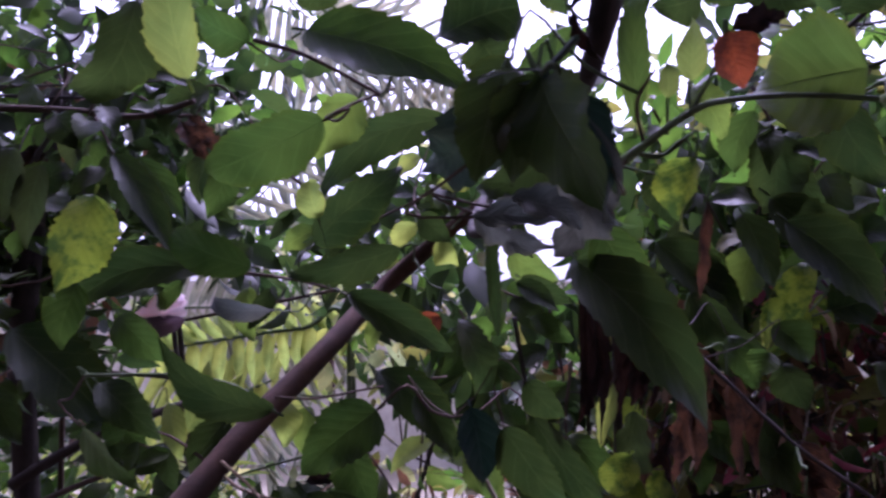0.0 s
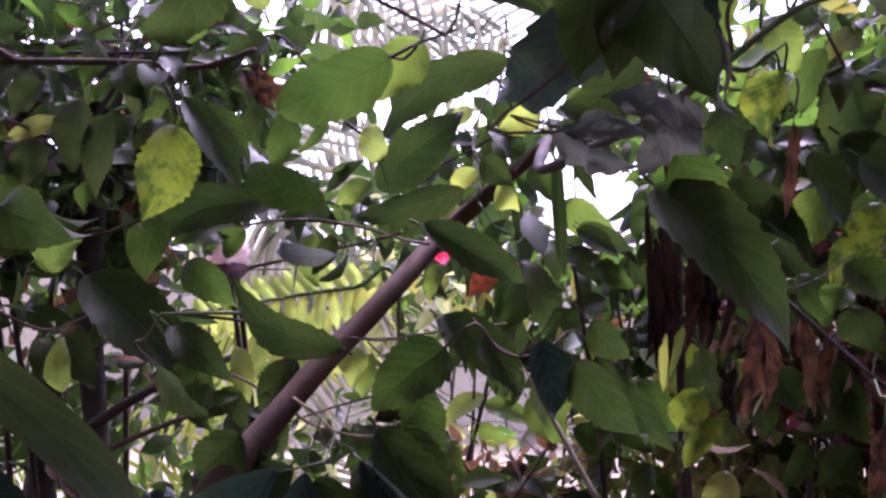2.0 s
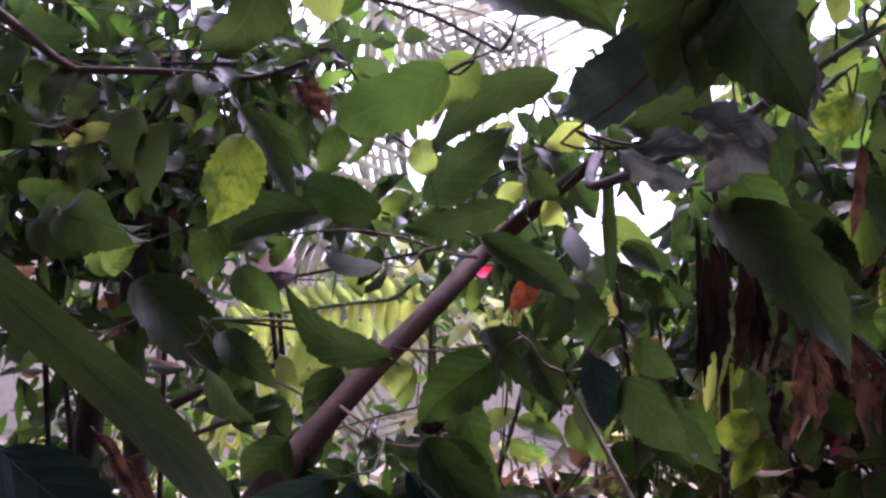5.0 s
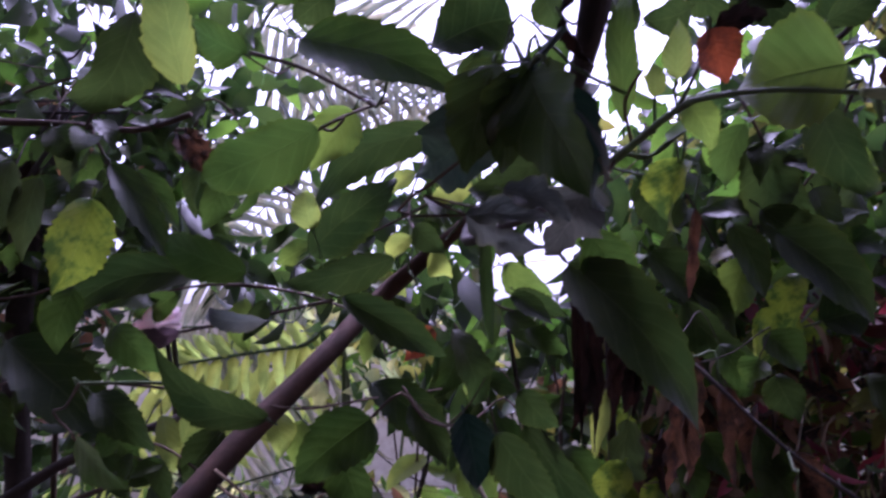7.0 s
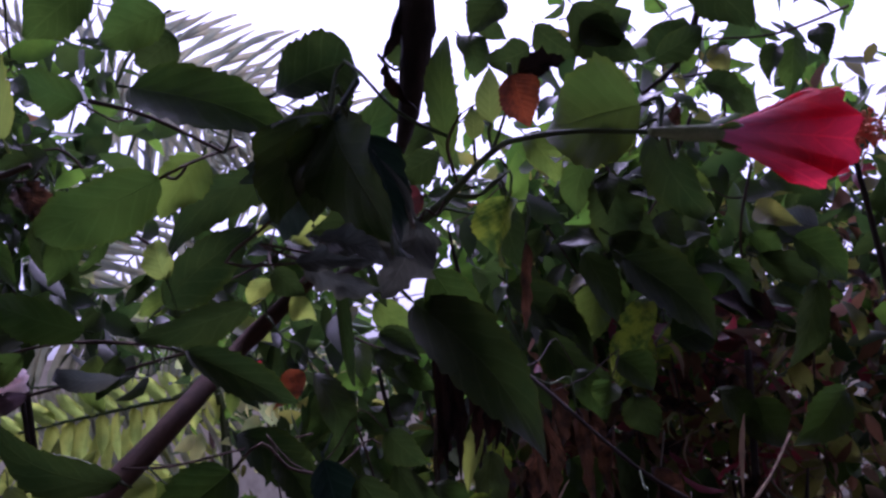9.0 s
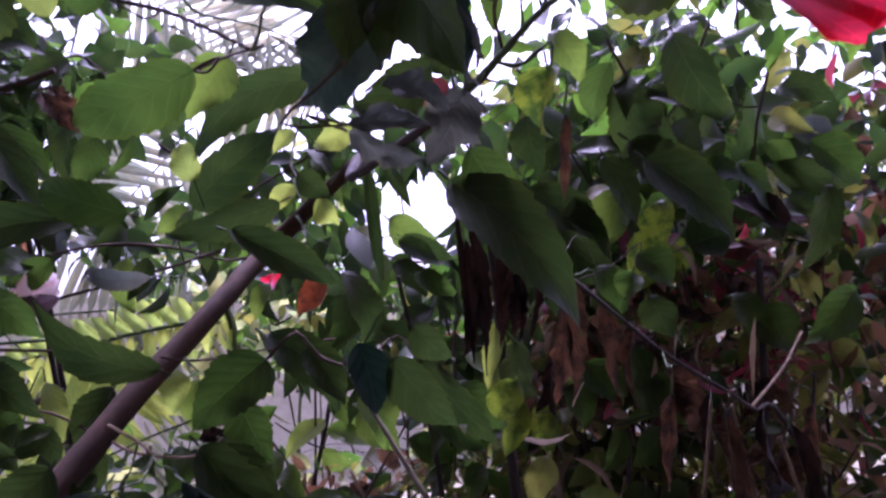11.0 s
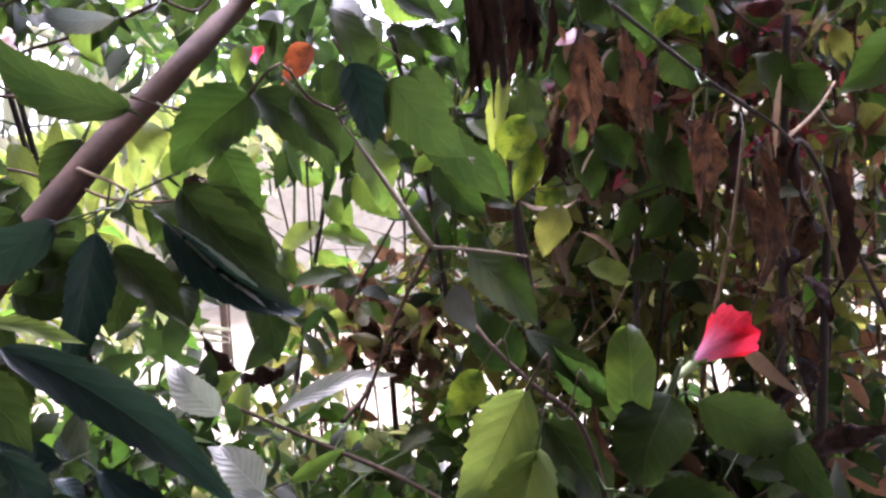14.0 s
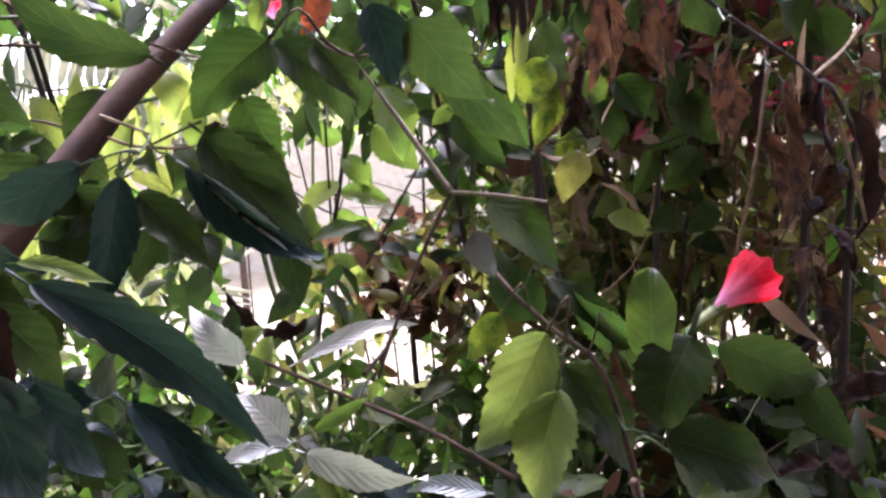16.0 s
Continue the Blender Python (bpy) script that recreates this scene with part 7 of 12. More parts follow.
leaf(upper, (-0.464, 0.800, 1.703), (-0.380, 0.800, 1.711), 0.048, (0.1, -0.8, -0.5), "mid", bow=0.08)
leaf(upper, (-0.391, 0.720, 1.664), (-0.281, 0.720, 1.658), 0.067, (0.1, -0.9, -0.3), "dark", bow=0.08)
leaf(upper, (-0.384, 0.800, 1.626), (-0.340, 0.800, 1.643), 0.039, (0.2, -0.9, -0.2), "bright", bow=0.08)

leaf(hibiscus, (-0.045, 0.470, 1.423), (0.065, 0.470, 1.323), 0.028, (-0.35, -0.6, 0.72), "gloss", bow=0.08, fold=0.5, wave=0.15, sweep=0.06)
leaf(hibiscus, (-0.027, 0.420, 1.387), (-0.004, 0.420, 1.337), 0.023, (0.1, -0.95, 0.3), "gloss", bow=0.02, wave=0.2)
leaf(hibiscus, (0.010, 0.600, 1.469), (0.089, 0.600, 1.394), 0.012, (-0.3, -0.6, 0.72), "painted_sheen", shape='lance', fold=0.5, bow=0.03)
leaf(hibiscus, (-0.143, 0.580, 1.420), (-0.103, 0.580, 1.379), 0.045, (0.2, -0.95, 0.1), "dark", bow=0.06)
leaf(hibiscus, (-0.146, 0.600, 1.374), (-0.102, 0.600, 1.390), 0.034, (0.2, -0.95, 0.1), "dark", bow=0.06)
leaf(hibiscus, (-0.112, 0.620, 1.410), (-0.143, 0.620, 1.357), 0.038, (0.2, -0.95, 0.1), "dark", bow=0.06)
leaf(hibiscus, (-0.095, 0.600, 1.389), (-0.117, 0.600, 1.340), 0.033, (0.2, -0.95, 0.1), "dark", bow=0.06)
leaf(hibiscus, (-0.131, 0.550, 1.375), (-0.102, 0.550, 1.344), 0.031, (0.2, -0.95, 0.1), "dark", bow=0.06)
leaf(back_bush, (0.306, 0.780, 1.694), (0.386, 0.780, 1.599), 0.052, (0.2, -0.95, 0.2), "dark", bow=0.08)
leaf(back_bush, (0.411, 0.780, 1.734), (0.508, 0.780, 1.635), 0.057, (-0.2, -0.9, 0.3), "dark", bow=0.08)
leaf(back_bush, (0.339, 0.780, 1.665), (0.381, 0.780, 1.638), 0.034, (0.1, -0.9, 0.3), "bright", bow=0.08)
leaf(back_bush, (0.442, 0.780, 1.674), (0.401, 0.780, 1.590), 0.035, (-0.2, -0.95, 0.1), "yellow", bow=0.08)
leaf(back_bush, (0.565, 0.780, 1.642), (0.500, 0.780, 1.668), 0.036, (0, -0.9, 0.3), "black", bow=0.08)
leaf(back_bush, (0.614, 0.780, 1.678), (0.566, 0.780, 1.587), 0.037, (0.2, -0.95, 0), "dark", bow=0.08)
leaf(back_bush, (0.360, 0.780, 1.682), (0.331, 0.780, 1.630), 0.033, (0.2, -0.95, 0), "mid", bow=0.08)
leaf(back_bush, (0.520, 0.780, 1.705), (0.554, 0.780, 1.643), 0.041, (0.2, -0.9, 0.2), "mid", bow=0.08)
leaf(back_bush, (0.595, 0.780, 1.723), (0.648, 0.780, 1.676), 0.049, (0, -0.9, 0.3), "mid", bow=0.08)
leaf(back_bush, (0.627, 0.780, 1.572), (0.571, 0.780, 1.521), 0.043, (0.1, -0.9, 0.3), "mid", bow=0.08)
leaf(hibiscus, (-0.204, 0.950, 1.487), (-0.181, 0.950, 1.571), 0.024, (0.3, -0.95, 0.1), "lime", shape='lance', bow=0.1)
leaf(hibiscus, (-0.179, 0.950, 1.489), (-0.141, 0.950, 1.555), 0.028, (0.3, -0.95, 0.1), "lime", shape='lance', bow=0.1)
leaf(hibiscus, (-0.164, 0.950, 1.481), (-0.128, 0.950, 1.519), 0.021, (0.3, -0.95, 0.1), "lime", shape='lance', bow=0.1)
leaf(hibiscus, (0.187, 0.262, 1.683), (0.197, 0.262, 1.657), 0.003, (0.5, -0.85, 0.1), "grey", shape='lance', bow=0.06, wave=0.1, sweep=0.05)
leaf(hibiscus, (0.177, 0.262, 1.698), (0.153, 0.262, 1.697), 0.003, (0, -0.6, 0.8), "grey", shape='lance', bow=0.03, wave=0.15)
leaf(back_bush, (0.202, 0.850, 1.490), (0.252, 0.850, 1.432), 0.041, (-0.2, -0.9, 0.3), "mid", bow=0.1)
leaf(back_bush, (0.227, 0.850, 1.504), (0.281, 0.850, 1.451), 0.038, (-0.2, -0.9, 0.3), "mid", bow=0.1)
leaf(back_bush, (0.265, 0.850, 1.278), (0.231, 0.850, 1.356), 0.052, (-0.2, -0.9, 0.3), "mid", bow=0.1)
leaf(back_bush, (0.125, 0.850, 1.485), (0.165, 0.850, 1.439), 0.038, (-0.2, -0.9, 0.3), "bright", bow=0.1)

leaf(hibiscus, (-0.018, 0.800, 1.279), (-0.060, 0.800, 1.338), 0.034, (-0.3, -0.7, 0.65), "painted_sheen", bow=0.1, fold=0.35)
leaf(hibiscus, (0.034, 0.800, 1.275), (0.147, 0.800, 1.302), 0.020, (-0.1, -0.75, 0.65), "painted_sheen", shape='lance', bow=0.1, fold=0.3)
leaf(hibiscus, (0.016, 0.780, 1.209), (-0.027, 0.780, 1.257), 0.038, (-0.2, -0.65, 0.75), "painted_sheen", bow=0.1, fold=0.2)
leaf(hibiscus, (0.022, 0.760, 1.213), (-0.033, 0.760, 1.199), 0.019, (0, -0.65, 0.75), "painted_sheen", bow=0.1)
leaf(hibiscus, (0.161, 0.278, 1.704), (0.151, 0.278, 1.666), 0.027, (-0.3, -0.93, 0.2), "dark", bow=0.05, wave=0.2)
leaf(hibiscus, (0.183, 0.270, 1.693), (0.194, 0.270, 1.653), 0.019, (0.35, -0.9, 0.2), "gloss", bow=0.08, wave=0.2, fold=0.4)
leaf(hibiscus, (0.164, 0.300, 1.664), (0.189, 0.300, 1.653), 0.016, (0.1, -0.9, 0.4), "grey", bow=0.06, wave=0.25, crumple=0.1, tooth=0.08)

leaf(back_bush, (0.381, 0.920, 1.511), (0.414, 0.920, 1.456), 0.043, (0.2, -0.9, 0.3), "mid", bow=0.1)
leaf(back_bush, (0.434, 0.920, 1.495), (0.486, 0.920, 1.432), 0.050, (-0.2, -0.9, 0.3), "mid", bow=0.1)
leaf(back_bush, (0.356, 0.920, 1.496), (0.377, 0.920, 1.435), 0.039, (0.2, -0.9, 0.2), "mid", bow=0.1)
leaf(back_bush, (0.468, 0.920, 1.428), (0.424, 0.920, 1.389), 0.038, (0, -0.9, 0.4), "mid", bow=0.1)
leaf(back_bush, (0.536, 0.920, 1.487), (0.498, 0.920, 1.443), 0.035, (0.2, -0.9, 0.2), "mid", bow=0.1)
leaf(back_bush, (0.591, 0.920, 1.559), (0.626, 0.920, 1.504), 0.054, (-0.2, -0.9, 0.3), "mid", bow=0.1)
leaf(back_bush, (0.555, 0.920, 1.573), (0.596, 0.920, 1.529), 0.047, (0, -0.9, 0.4), "mid", bow=0.1)
leaf(back_bush, (0.447, 0.920, 1.357), (0.398, 0.920, 1.348), 0.032, (0, -0.8, 0.6), "mid", bow=0.1)
leaf(back_bush, (0.362, 0.920, 1.364), (0.410, 0.920, 1.341), 0.029, (0, -0.8, 0.6), "lime", bow=0.1)
leaf(back_bush, (0.484, 0.920, 1.366), (0.447, 0.920, 1.338), 0.030, (0.2, -0.8, 0.5), "mid", bow=0.1)
leaf(back_bush, (0.346, 0.920, 1.520), (0.367, 0.920, 1.477), 0.031, (0, -0.9, 0.3), "bright", bow=0.1)
leaf(back_bush, (0.590, 0.920, 1.477), (0.553, 0.920, 1.433), 0.038, (0.2, -0.9, 0.2), "brown", bow=0.1, crumple=0.2, tooth=0.08, fold=0.6)
leaf(back_bush, (0.613, 0.920, 1.397), (0.588, 0.920, 1.338), 0.041, (-0.2, -0.9, 0.2), "brown", bow=0.1, crumple=0.2, tooth=0.08, fold=0.6)
leaf(back_bush, (0.416, 0.920, 1.432), (0.393, 0.920, 1.385), 0.028, (0.3, -0.9, 0.1), "mid", bow=0.1)
leaf(back_bush, (0.102, 1.380, 1.884), (0.113, 1.380, 1.817), 0.034, (-0.00927105, -0.9, 0.305872), "mid", bow=0.1)
leaf(back_bush, (0.132, 1.197, 1.873), (0.136, 1.197, 1.823), 0.026, (-0.335407, -0.9, 0.36922), "bright", bow=0.1)
leaf(back_bush, (0.077, 1.219, 1.833), (0.037, 1.219, 1.819), 0.027, (-0.068612, -0.9, 0.14804), "mid", bow=0.1)
leaf(back_bush, (0.039, 1.216, 1.868), (0.002, 1.216, 1.831), 0.031, (-0.172251, -0.9, 0.126794), "lime", bow=0.1)
leaf(back_bush, (-0.024, 1.391, 1.861), (-0.047, 1.391, 1.819), 0.023, (0.368181, -0.9, 0.0942073), "mid", bow=0.1)
leaf(back_bush, (-0.085, 1.345, 1.830), (-0.037, 1.345, 1.822), 0.029, (-0.381654, -0.9, 0.288831), "bright", bow=0.1)
leaf(back_bush, (-0.133, 1.396, 1.865), (-0.074, 1.396, 1.863), 0.035, (-0.192722, -0.9, 0.401248), "mid", bow=0.1)
leaf(back_bush, (-0.041, 1.267, 1.860), (0.003, 1.267, 1.812), 0.029, (0.385175, -0.9, 0.199472), "pale", bow=0.1)
leaf(back_bush, (0.108, 1.271, 1.804), (0.129, 1.271, 1.754), 0.033, (-0.376711, -0.9, 0.0432628), "mid", bow=0.1)
leaf(back_bush, (0.067, 1.308, 1.797), (0.103, 1.308, 1.766), 0.031, (0.253328, -0.9, 0.283041), "bright", bow=0.1)
leaf(back_bush, (0.203, 1.378, 1.683), (0.160, 1.378, 1.635), 0.042, (0.259849, -0.9, 0.0471014), "mid", bow=0.1)
leaf(back_bush, (0.251, 1.349, 1.690), (0.224, 1.349, 1.658), 0.024, (-0.359086, -0.9, 0.0943339), "bright", bow=0.1)
leaf(back_bush, (0.167, 1.238, 1.661), (0.138, 1.238, 1.628), 0.027, (0.111102, -0.9, 0.246708), "mid", bow=0.1)
leaf(back_bush, (-0.107, 1.178, 1.751), (-0.160, 1.178, 1.722), 0.039, (0.274844, -0.9, 0.173014), "bright", bow=0.1)
leaf(back_bush, (-0.202, 1.390, 1.753), (-0.157, 1.390, 1.719), 0.031, (-0.10279, -0.9, 0.00618471), "mid", bow=0.1)

leaf(dry, (0.233, 0.670, 1.647), (0.240, 0.670, 1.522), 0.016, (0.1, -0.97, 0.1), "black", bow=0.06, fold=0.6, crumple=0.34, tooth=0.2, wave=0.3)
leaf(dry, (0.265, 0.670, 1.636), (0.253, 0.670, 1.544), 0.017, (0.1, -0.97, 0.1), "black", bow=0.06, fold=0.6, crumple=0.34, tooth=0.2, wave=0.3)
leaf(dry, (0.223, 0.670, 1.663), (0.222, 0.670, 1.548), 0.007, (0.1, -0.97, 0.1), "black", bow=0.06, fold=0.6, crumple=0.34, tooth=0.2, wave=0.3)
leaf(dry, (0.265, 0.670, 1.549), (0.246, 0.670, 1.472), 0.029, (0.1, -0.97, 0.1), "olivedark", bow=0.06, fold=0.6, crumple=0.15, tooth=0.06)
leaf(dry, (0.309, 0.670, 1.575), (0.310, 0.670, 1.498), 0.019, (0.1, -0.97, 0.1), "brown", bow=0.06, fold=0.6, crumple=0.15, tooth=0.06)
leaf(dry, (0.304, 0.670, 1.567), (0.294, 0.670, 1.489), 0.021, (0.1, -0.97, 0.1), "brown", bow=0.06, fold=0.6, crumple=0.15, tooth=0.06)
leaf(hibiscus, (-0.173, 0.500, 1.490), (-0.128, 0.500, 1.454), 0.019, (0.2, -0.9, 0.3), "brown", bow=0.08, crumple=0.15, tooth=0.08)

leaf(back_bush, (0.424, 1.020, 1.387), (0.368, 1.020, 1.351), 0.032, (0, -0.8, 0.5), "lime", bow=0.12)
leaf(back_bush, (0.458, 1.020, 1.404), (0.498, 1.020, 1.360), 0.035, (0, -0.8, 0.5), "olive", bow=0.12)
leaf(back_bush, (0.580, 1.020, 1.394), (0.545, 1.020, 1.349), 0.034, (0.2, -0.8, 0.5), "olive", bow=0.12)
leaf(back_bush, (0.624, 1.020, 1.370), (0.662, 1.020, 1.319), 0.040, (-0.2, -0.8, 0.5), "olive", bow=0.12)
leaf(back_bush, (0.606, 1.020, 1.289), (0.557, 1.020, 1.252), 0.038, (0, -0.8, 0.5), "olive", bow=0.12)
leaf(back_bush, (0.365, 1.020, 1.282), (0.321, 1.020, 1.244), 0.035, (0, -0.8, 0.5), "bright", bow=0.12)
leaf(back_bush, (0.643, 1.020, 1.528), (0.602, 1.020, 1.485), 0.041, (0, -0.8, 0.5), "olive", bow=0.12)
leaf(back_bush, (0.672, 1.020, 1.291), (0.633, 1.020, 1.245), 0.039, (0, -0.8, 0.4), "brown", bow=0.12)
leaf(back_bush, (0.398, 1.020, 1.547), (0.442, 1.020, 1.498), 0.041, (0.1, -0.9, 0.3), "brown", bow=0.12)

leaf(dry, (0.228, 0.660, 1.636), (0.228, 0.660, 1.534), 0.011, (0.2, -0.95, 0), "black", bow=0.06, fold=0.6, crumple=0.25, tooth=0.1)
leaf(hibiscus, (0.001, 0.680, 1.488), (0.028, 0.680, 1.491), 0.014, (0, -0.8, 0.5), "black", bow=0.1, fold=0.6, crumple=0.2)
leaf(back_bush, (0.435, 0.800, 1.645), (0.409, 0.800, 1.583), 0.048, (-0.1, -0.95, 0.2), "yellow", bow=0.08)
leaf(back_bush, (0.348, 0.800, 1.664), (0.380, 0.800, 1.625), 0.034, (-0.1, -0.9, 0.3), "bright", bow=0.08)
leaf(back_bush, (0.450, 0.800, 1.497), (0.437, 0.800, 1.461), 0.026, (0.1, -0.95, 0), "brown", bow=0.08, crumple=0.15, tooth=0.08)
tube("leaf_stalk", [(-0.176, 0.700, 1.574), (-0.102, 0.700, 1.566), (-0.041, 0.700, 1.549)], [0.0016, 0.0012], TWIG, hibiscus)

leaf(hibiscus, (-0.113, 0.630, 1.469), (-0.064, 0.630, 1.445), 0.035, (0.1, -0.95, 0.2), "dark", bow=0.08)
leaf(hibiscus, (-0.055, 0.630, 1.460), (-0.093, 0.630, 1.428), 0.034, (0.1, -0.95, 0.2), "dark", bow=0.08)
leaf(hibiscus, (-0.036, 0.630, 1.442), (-0.073, 0.630, 1.408), 0.029, (0.1, -0.95, 0.2), "dark", bow=0.08)
leaf(hibiscus, (-0.108, 0.630, 1.430), (-0.057, 0.630, 1.415), 0.035, (0.1, -0.95, 0.2), "dark", bow=0.08)
leaf(hibiscus, (-0.028, 0.630, 1.430), (-0.048, 0.630, 1.392), 0.025, (0.1, -0.95, 0.2), "dark", bow=0.08)
leaf(hibiscus, (0.172, 0.750, 1.718), (0.188, 0.750, 1.678), 0.012, (0.3, -0.95, 0), "dark", shape='lance', bow=0.05)
leaf(hibiscus, (0.178, 0.900, 1.662), (0.225, 0.900, 1.628), 0.027, (0, -0.9, 0.3), "dark", bow=0.1)
leaf(hibiscus, (0.192, 0.900, 1.622), (0.237, 0.900, 1.598), 0.027, (0, -0.9, 0.3), "mid", bow=0.1)
leaf(back_bush, (0.323, 0.800, 1.675), (0.351, 0.800, 1.659), 0.028, (0, -0.9, 0.3), "bright", bow=0.08)
leaf(back_bush, (0.354, 0.820, 1.693), (0.348, 0.820, 1.639), 0.052, (0.2, -0.95, 0.1), "dark", bow=0.08)
leaf(back_bush, (0.406, 0.820, 1.692), (0.381, 0.820, 1.623), 0.043, (-0.2, -0.95, 0.1), "bright", bow=0.08)

tube("stem", [(-0.548, 0.950, 1.898), (-0.413, 0.950, 1.890), (-0.297, 0.950, 1.887)], [0.0024, 0.00168], DARK_BARK, upper)
tube("stem", [(-0.548, 0.950, 1.904), (-0.377, 0.950, 1.904), (-0.206, 0.950, 1.908)], [0.0016, 0.00112], DARK_BARK, upper)
tube("stem", [(-0.304, 0.950, 1.864), (-0.254, 0.950, 1.867), (-0.212, 0.950, 1.881)], [0.0014, 0.00098], DARK_BARK, upper)
tube("stem", [(-0.538, 0.950, 1.818), (-0.449, 0.950, 1.844), (-0.384, 0.950, 1.863)], [0.0018, 0.00126], DARK_BARK, upper)
tube("stem", [(-0.432, 0.950, 1.691), (-0.412, 0.950, 1.794), (-0.376, 0.950, 1.856)], [0.004, 0.0028], DARK_BARK, upper)
leaf(upper, (-0.345, 0.780, 1.768), (-0.409, 0.780, 1.752), 0.022, (0.1, -0.95, 0.2), "olive", bow=0.08)
leaf(upper, (-0.154, 0.780, 1.813), (-0.120, 0.780, 1.773), 0.023, (0.1, -0.95, 0.2), "brown", bow=0.08, crumple=0.15, fold=0.5, tooth=0.08)
leaf(upper, (-0.366, 0.780, 1.746), (-0.389, 0.780, 1.700), 0.039, (0.1, -0.95, 0.2), "olivedark", bow=0.08)
leaf(upper, (-0.324, 0.780, 1.790), (-0.335, 0.780, 1.716), 0.044, (0.1, -0.95, 0.2), "olivedark", bow=0.08)
leaf(upper, (-0.294, 0.780, 1.772), (-0.311, 0.780, 1.688), 0.037, (0.1, -0.95, 0.2), "olivedark", bow=0.08)
leaf(upper, (-0.367, 0.780, 1.809), (-0.403, 0.780, 1.775), 0.039, (0.1, -0.95, 0.2), "olivedark", bow=0.08)
leaf(upper, (-0.283, 0.780, 1.823), (-0.247, 0.780, 1.782), 0.040, (0.1, -0.95, 0.2), "dark", bow=0.08)
leaf(upper, (-0.253, 0.780, 1.805), (-0.264, 0.780, 1.766), 0.037, (0.1, -0.95, 0.2), "olivedark", bow=0.08)
leaf(upper, (-0.217, 0.780, 1.770), (-0.205, 0.780, 1.714), 0.024, (0.1, -0.95, 0.2), "dark", bow=0.08)

leaf(dry, (0.257, 0.640, 1.520), (0.240, 0.640, 1.491), 0.029, (-0.1, -0.95, 0.2), "yellow", shape='oval', bow=0.1)
leaf(dry, (0.263, 0.650, 1.502), (0.245, 0.650, 1.457), 0.023, (0.1, -0.97, 0.1), "yellow", bow=0.1)
leaf(dry, (0.286, 0.680, 1.452), (0.269, 0.680, 1.412), 0.027, (-0.2, -0.95, 0.1), "olive", bow=0.1)

# ---- small-leaved growth ----
hedge = plant("mixed_hedge", (0.9, 1.5, 0), "dense tangled hedge of small green and dead brown leaves", "hedge")
thicket = plant("shaded_thicket", (-0.75, 1.4, 0), "dark shaded thicket of small leaves and thin stems", "thicket")
foliage("foliage", hedge, 150, in_ball((0.54, 1.43, 1.38), (0.28, 0.35, 0.22)), 0.055, SMALL["brown"], 21)
foliage("foliage", hedge, 120, in_ball((0.54, 1.43, 1.38), (0.28, 0.35, 0.22)), 0.055, SMALL["dark"], 22)
foliage("foliage", hedge, 170, in_ball((0.54, 1.43, 1.38), (0.28, 0.35, 0.22)), 0.055, SMALL["olive"], 23)
foliage("foliage", hedge, 60, in_ball((0.54, 1.43, 1.38), (0.28, 0.35, 0.22)), 0.055, SMALL["green"], 24)
foliage("foliage", hedge, 270, in_ball((0.62, 1.52, 1.65), (0.26, 0.35, 0.22)), 0.06, SMALL["green"], 25)
foliage("foliage", hedge, 270, in_ball((0.62, 1.52, 1.65), (0.26, 0.35, 0.22)), 0.06, SMALL["dark"], 26)
foliage("foliage", hedge, 135, in_ball((0.62, 1.52, 1.65), (0.26, 0.35, 0.22)), 0.06, SMALL["brown"], 27)
foliage("foliage", hedge, 315, in_ball((0.64, 1.42, 1.91), (0.22, 0.3, 0.16)), 0.065, SMALL["green"], 28)
foliage("foliage", hedge, 195, in_ball((0.64, 1.42, 1.91), (0.22, 0.3, 0.16)), 0.065, SMALL["olive"], 29)
foliage("foliage", hedge, 195, in_ball((0.64, 1.42, 1.91), (0.22, 0.3, 0.16)), 0.065, SMALL["dark"], 30)
foliage("foliage", hedge, 120, in_ball((0.21, 1.39, 1.45), (0.19, 0.3, 0.22)), 0.06, SMALL["dark"], 31)
foliage("foliage", hedge, 170, in_ball((0.21, 1.39, 1.45), (0.19, 0.3, 0.22)), 0.06, SMALL["green"], 32)
foliage("foliage", hedge, 110, in_ball((0.21, 1.39, 1.45), (0.19, 0.3, 0.22)), 0.06, SMALL["olive"], 33)
foliage("foliage", hedge, 45, in_ball((0.21, 1.53, 1.76), (0.07, 0.2, 0.14)), 0.05, SMALL["green"], 34)
foliage("foliage", hedge, 80, in_ball((0.92, 1.33, 1.56), (0.22, 0.35, 0.31)), 0.06, SMALL["brown"], 35)
foliage("foliage", hedge, 60, in_ball((0.92, 1.33, 1.56), (0.22, 0.35, 0.31)), 0.06, SMALL["dark"], 36)
foliage("foliage", hedge, 130, in_ball((0.92, 1.33, 1.56), (0.22, 0.35, 0.31)), 0.06, SMALL["olive"], 37)
foliage("foliage", hedge, 40, in_ball((0.92, 1.33, 1.56), (0.22, 0.35, 0.31)), 0.06, SMALL["maroon"], 38)
foliage("foliage", hedge, 189, in_ball((0.57, 1.24, 1.79), (0.22, 0.3, 0.15)), 0.065, SMALL["green"], 39)
foliage("foliage", hedge, 225, in_ball((0.57, 1.24, 1.79), (0.22, 0.3, 0.15)), 0.065, SMALL["dark"], 40)
foliage("foliage", hedge, 80, in_ball((0.78, 1.31, 1.15), (0.17, 0.35, 0.34)), 0.055, SMALL["brown"], 41)
foliage("foliage", hedge, 110, in_ball((0.78, 1.31, 1.15), (0.17, 0.35, 0.34)), 0.055, SMALL["dark"], 42)
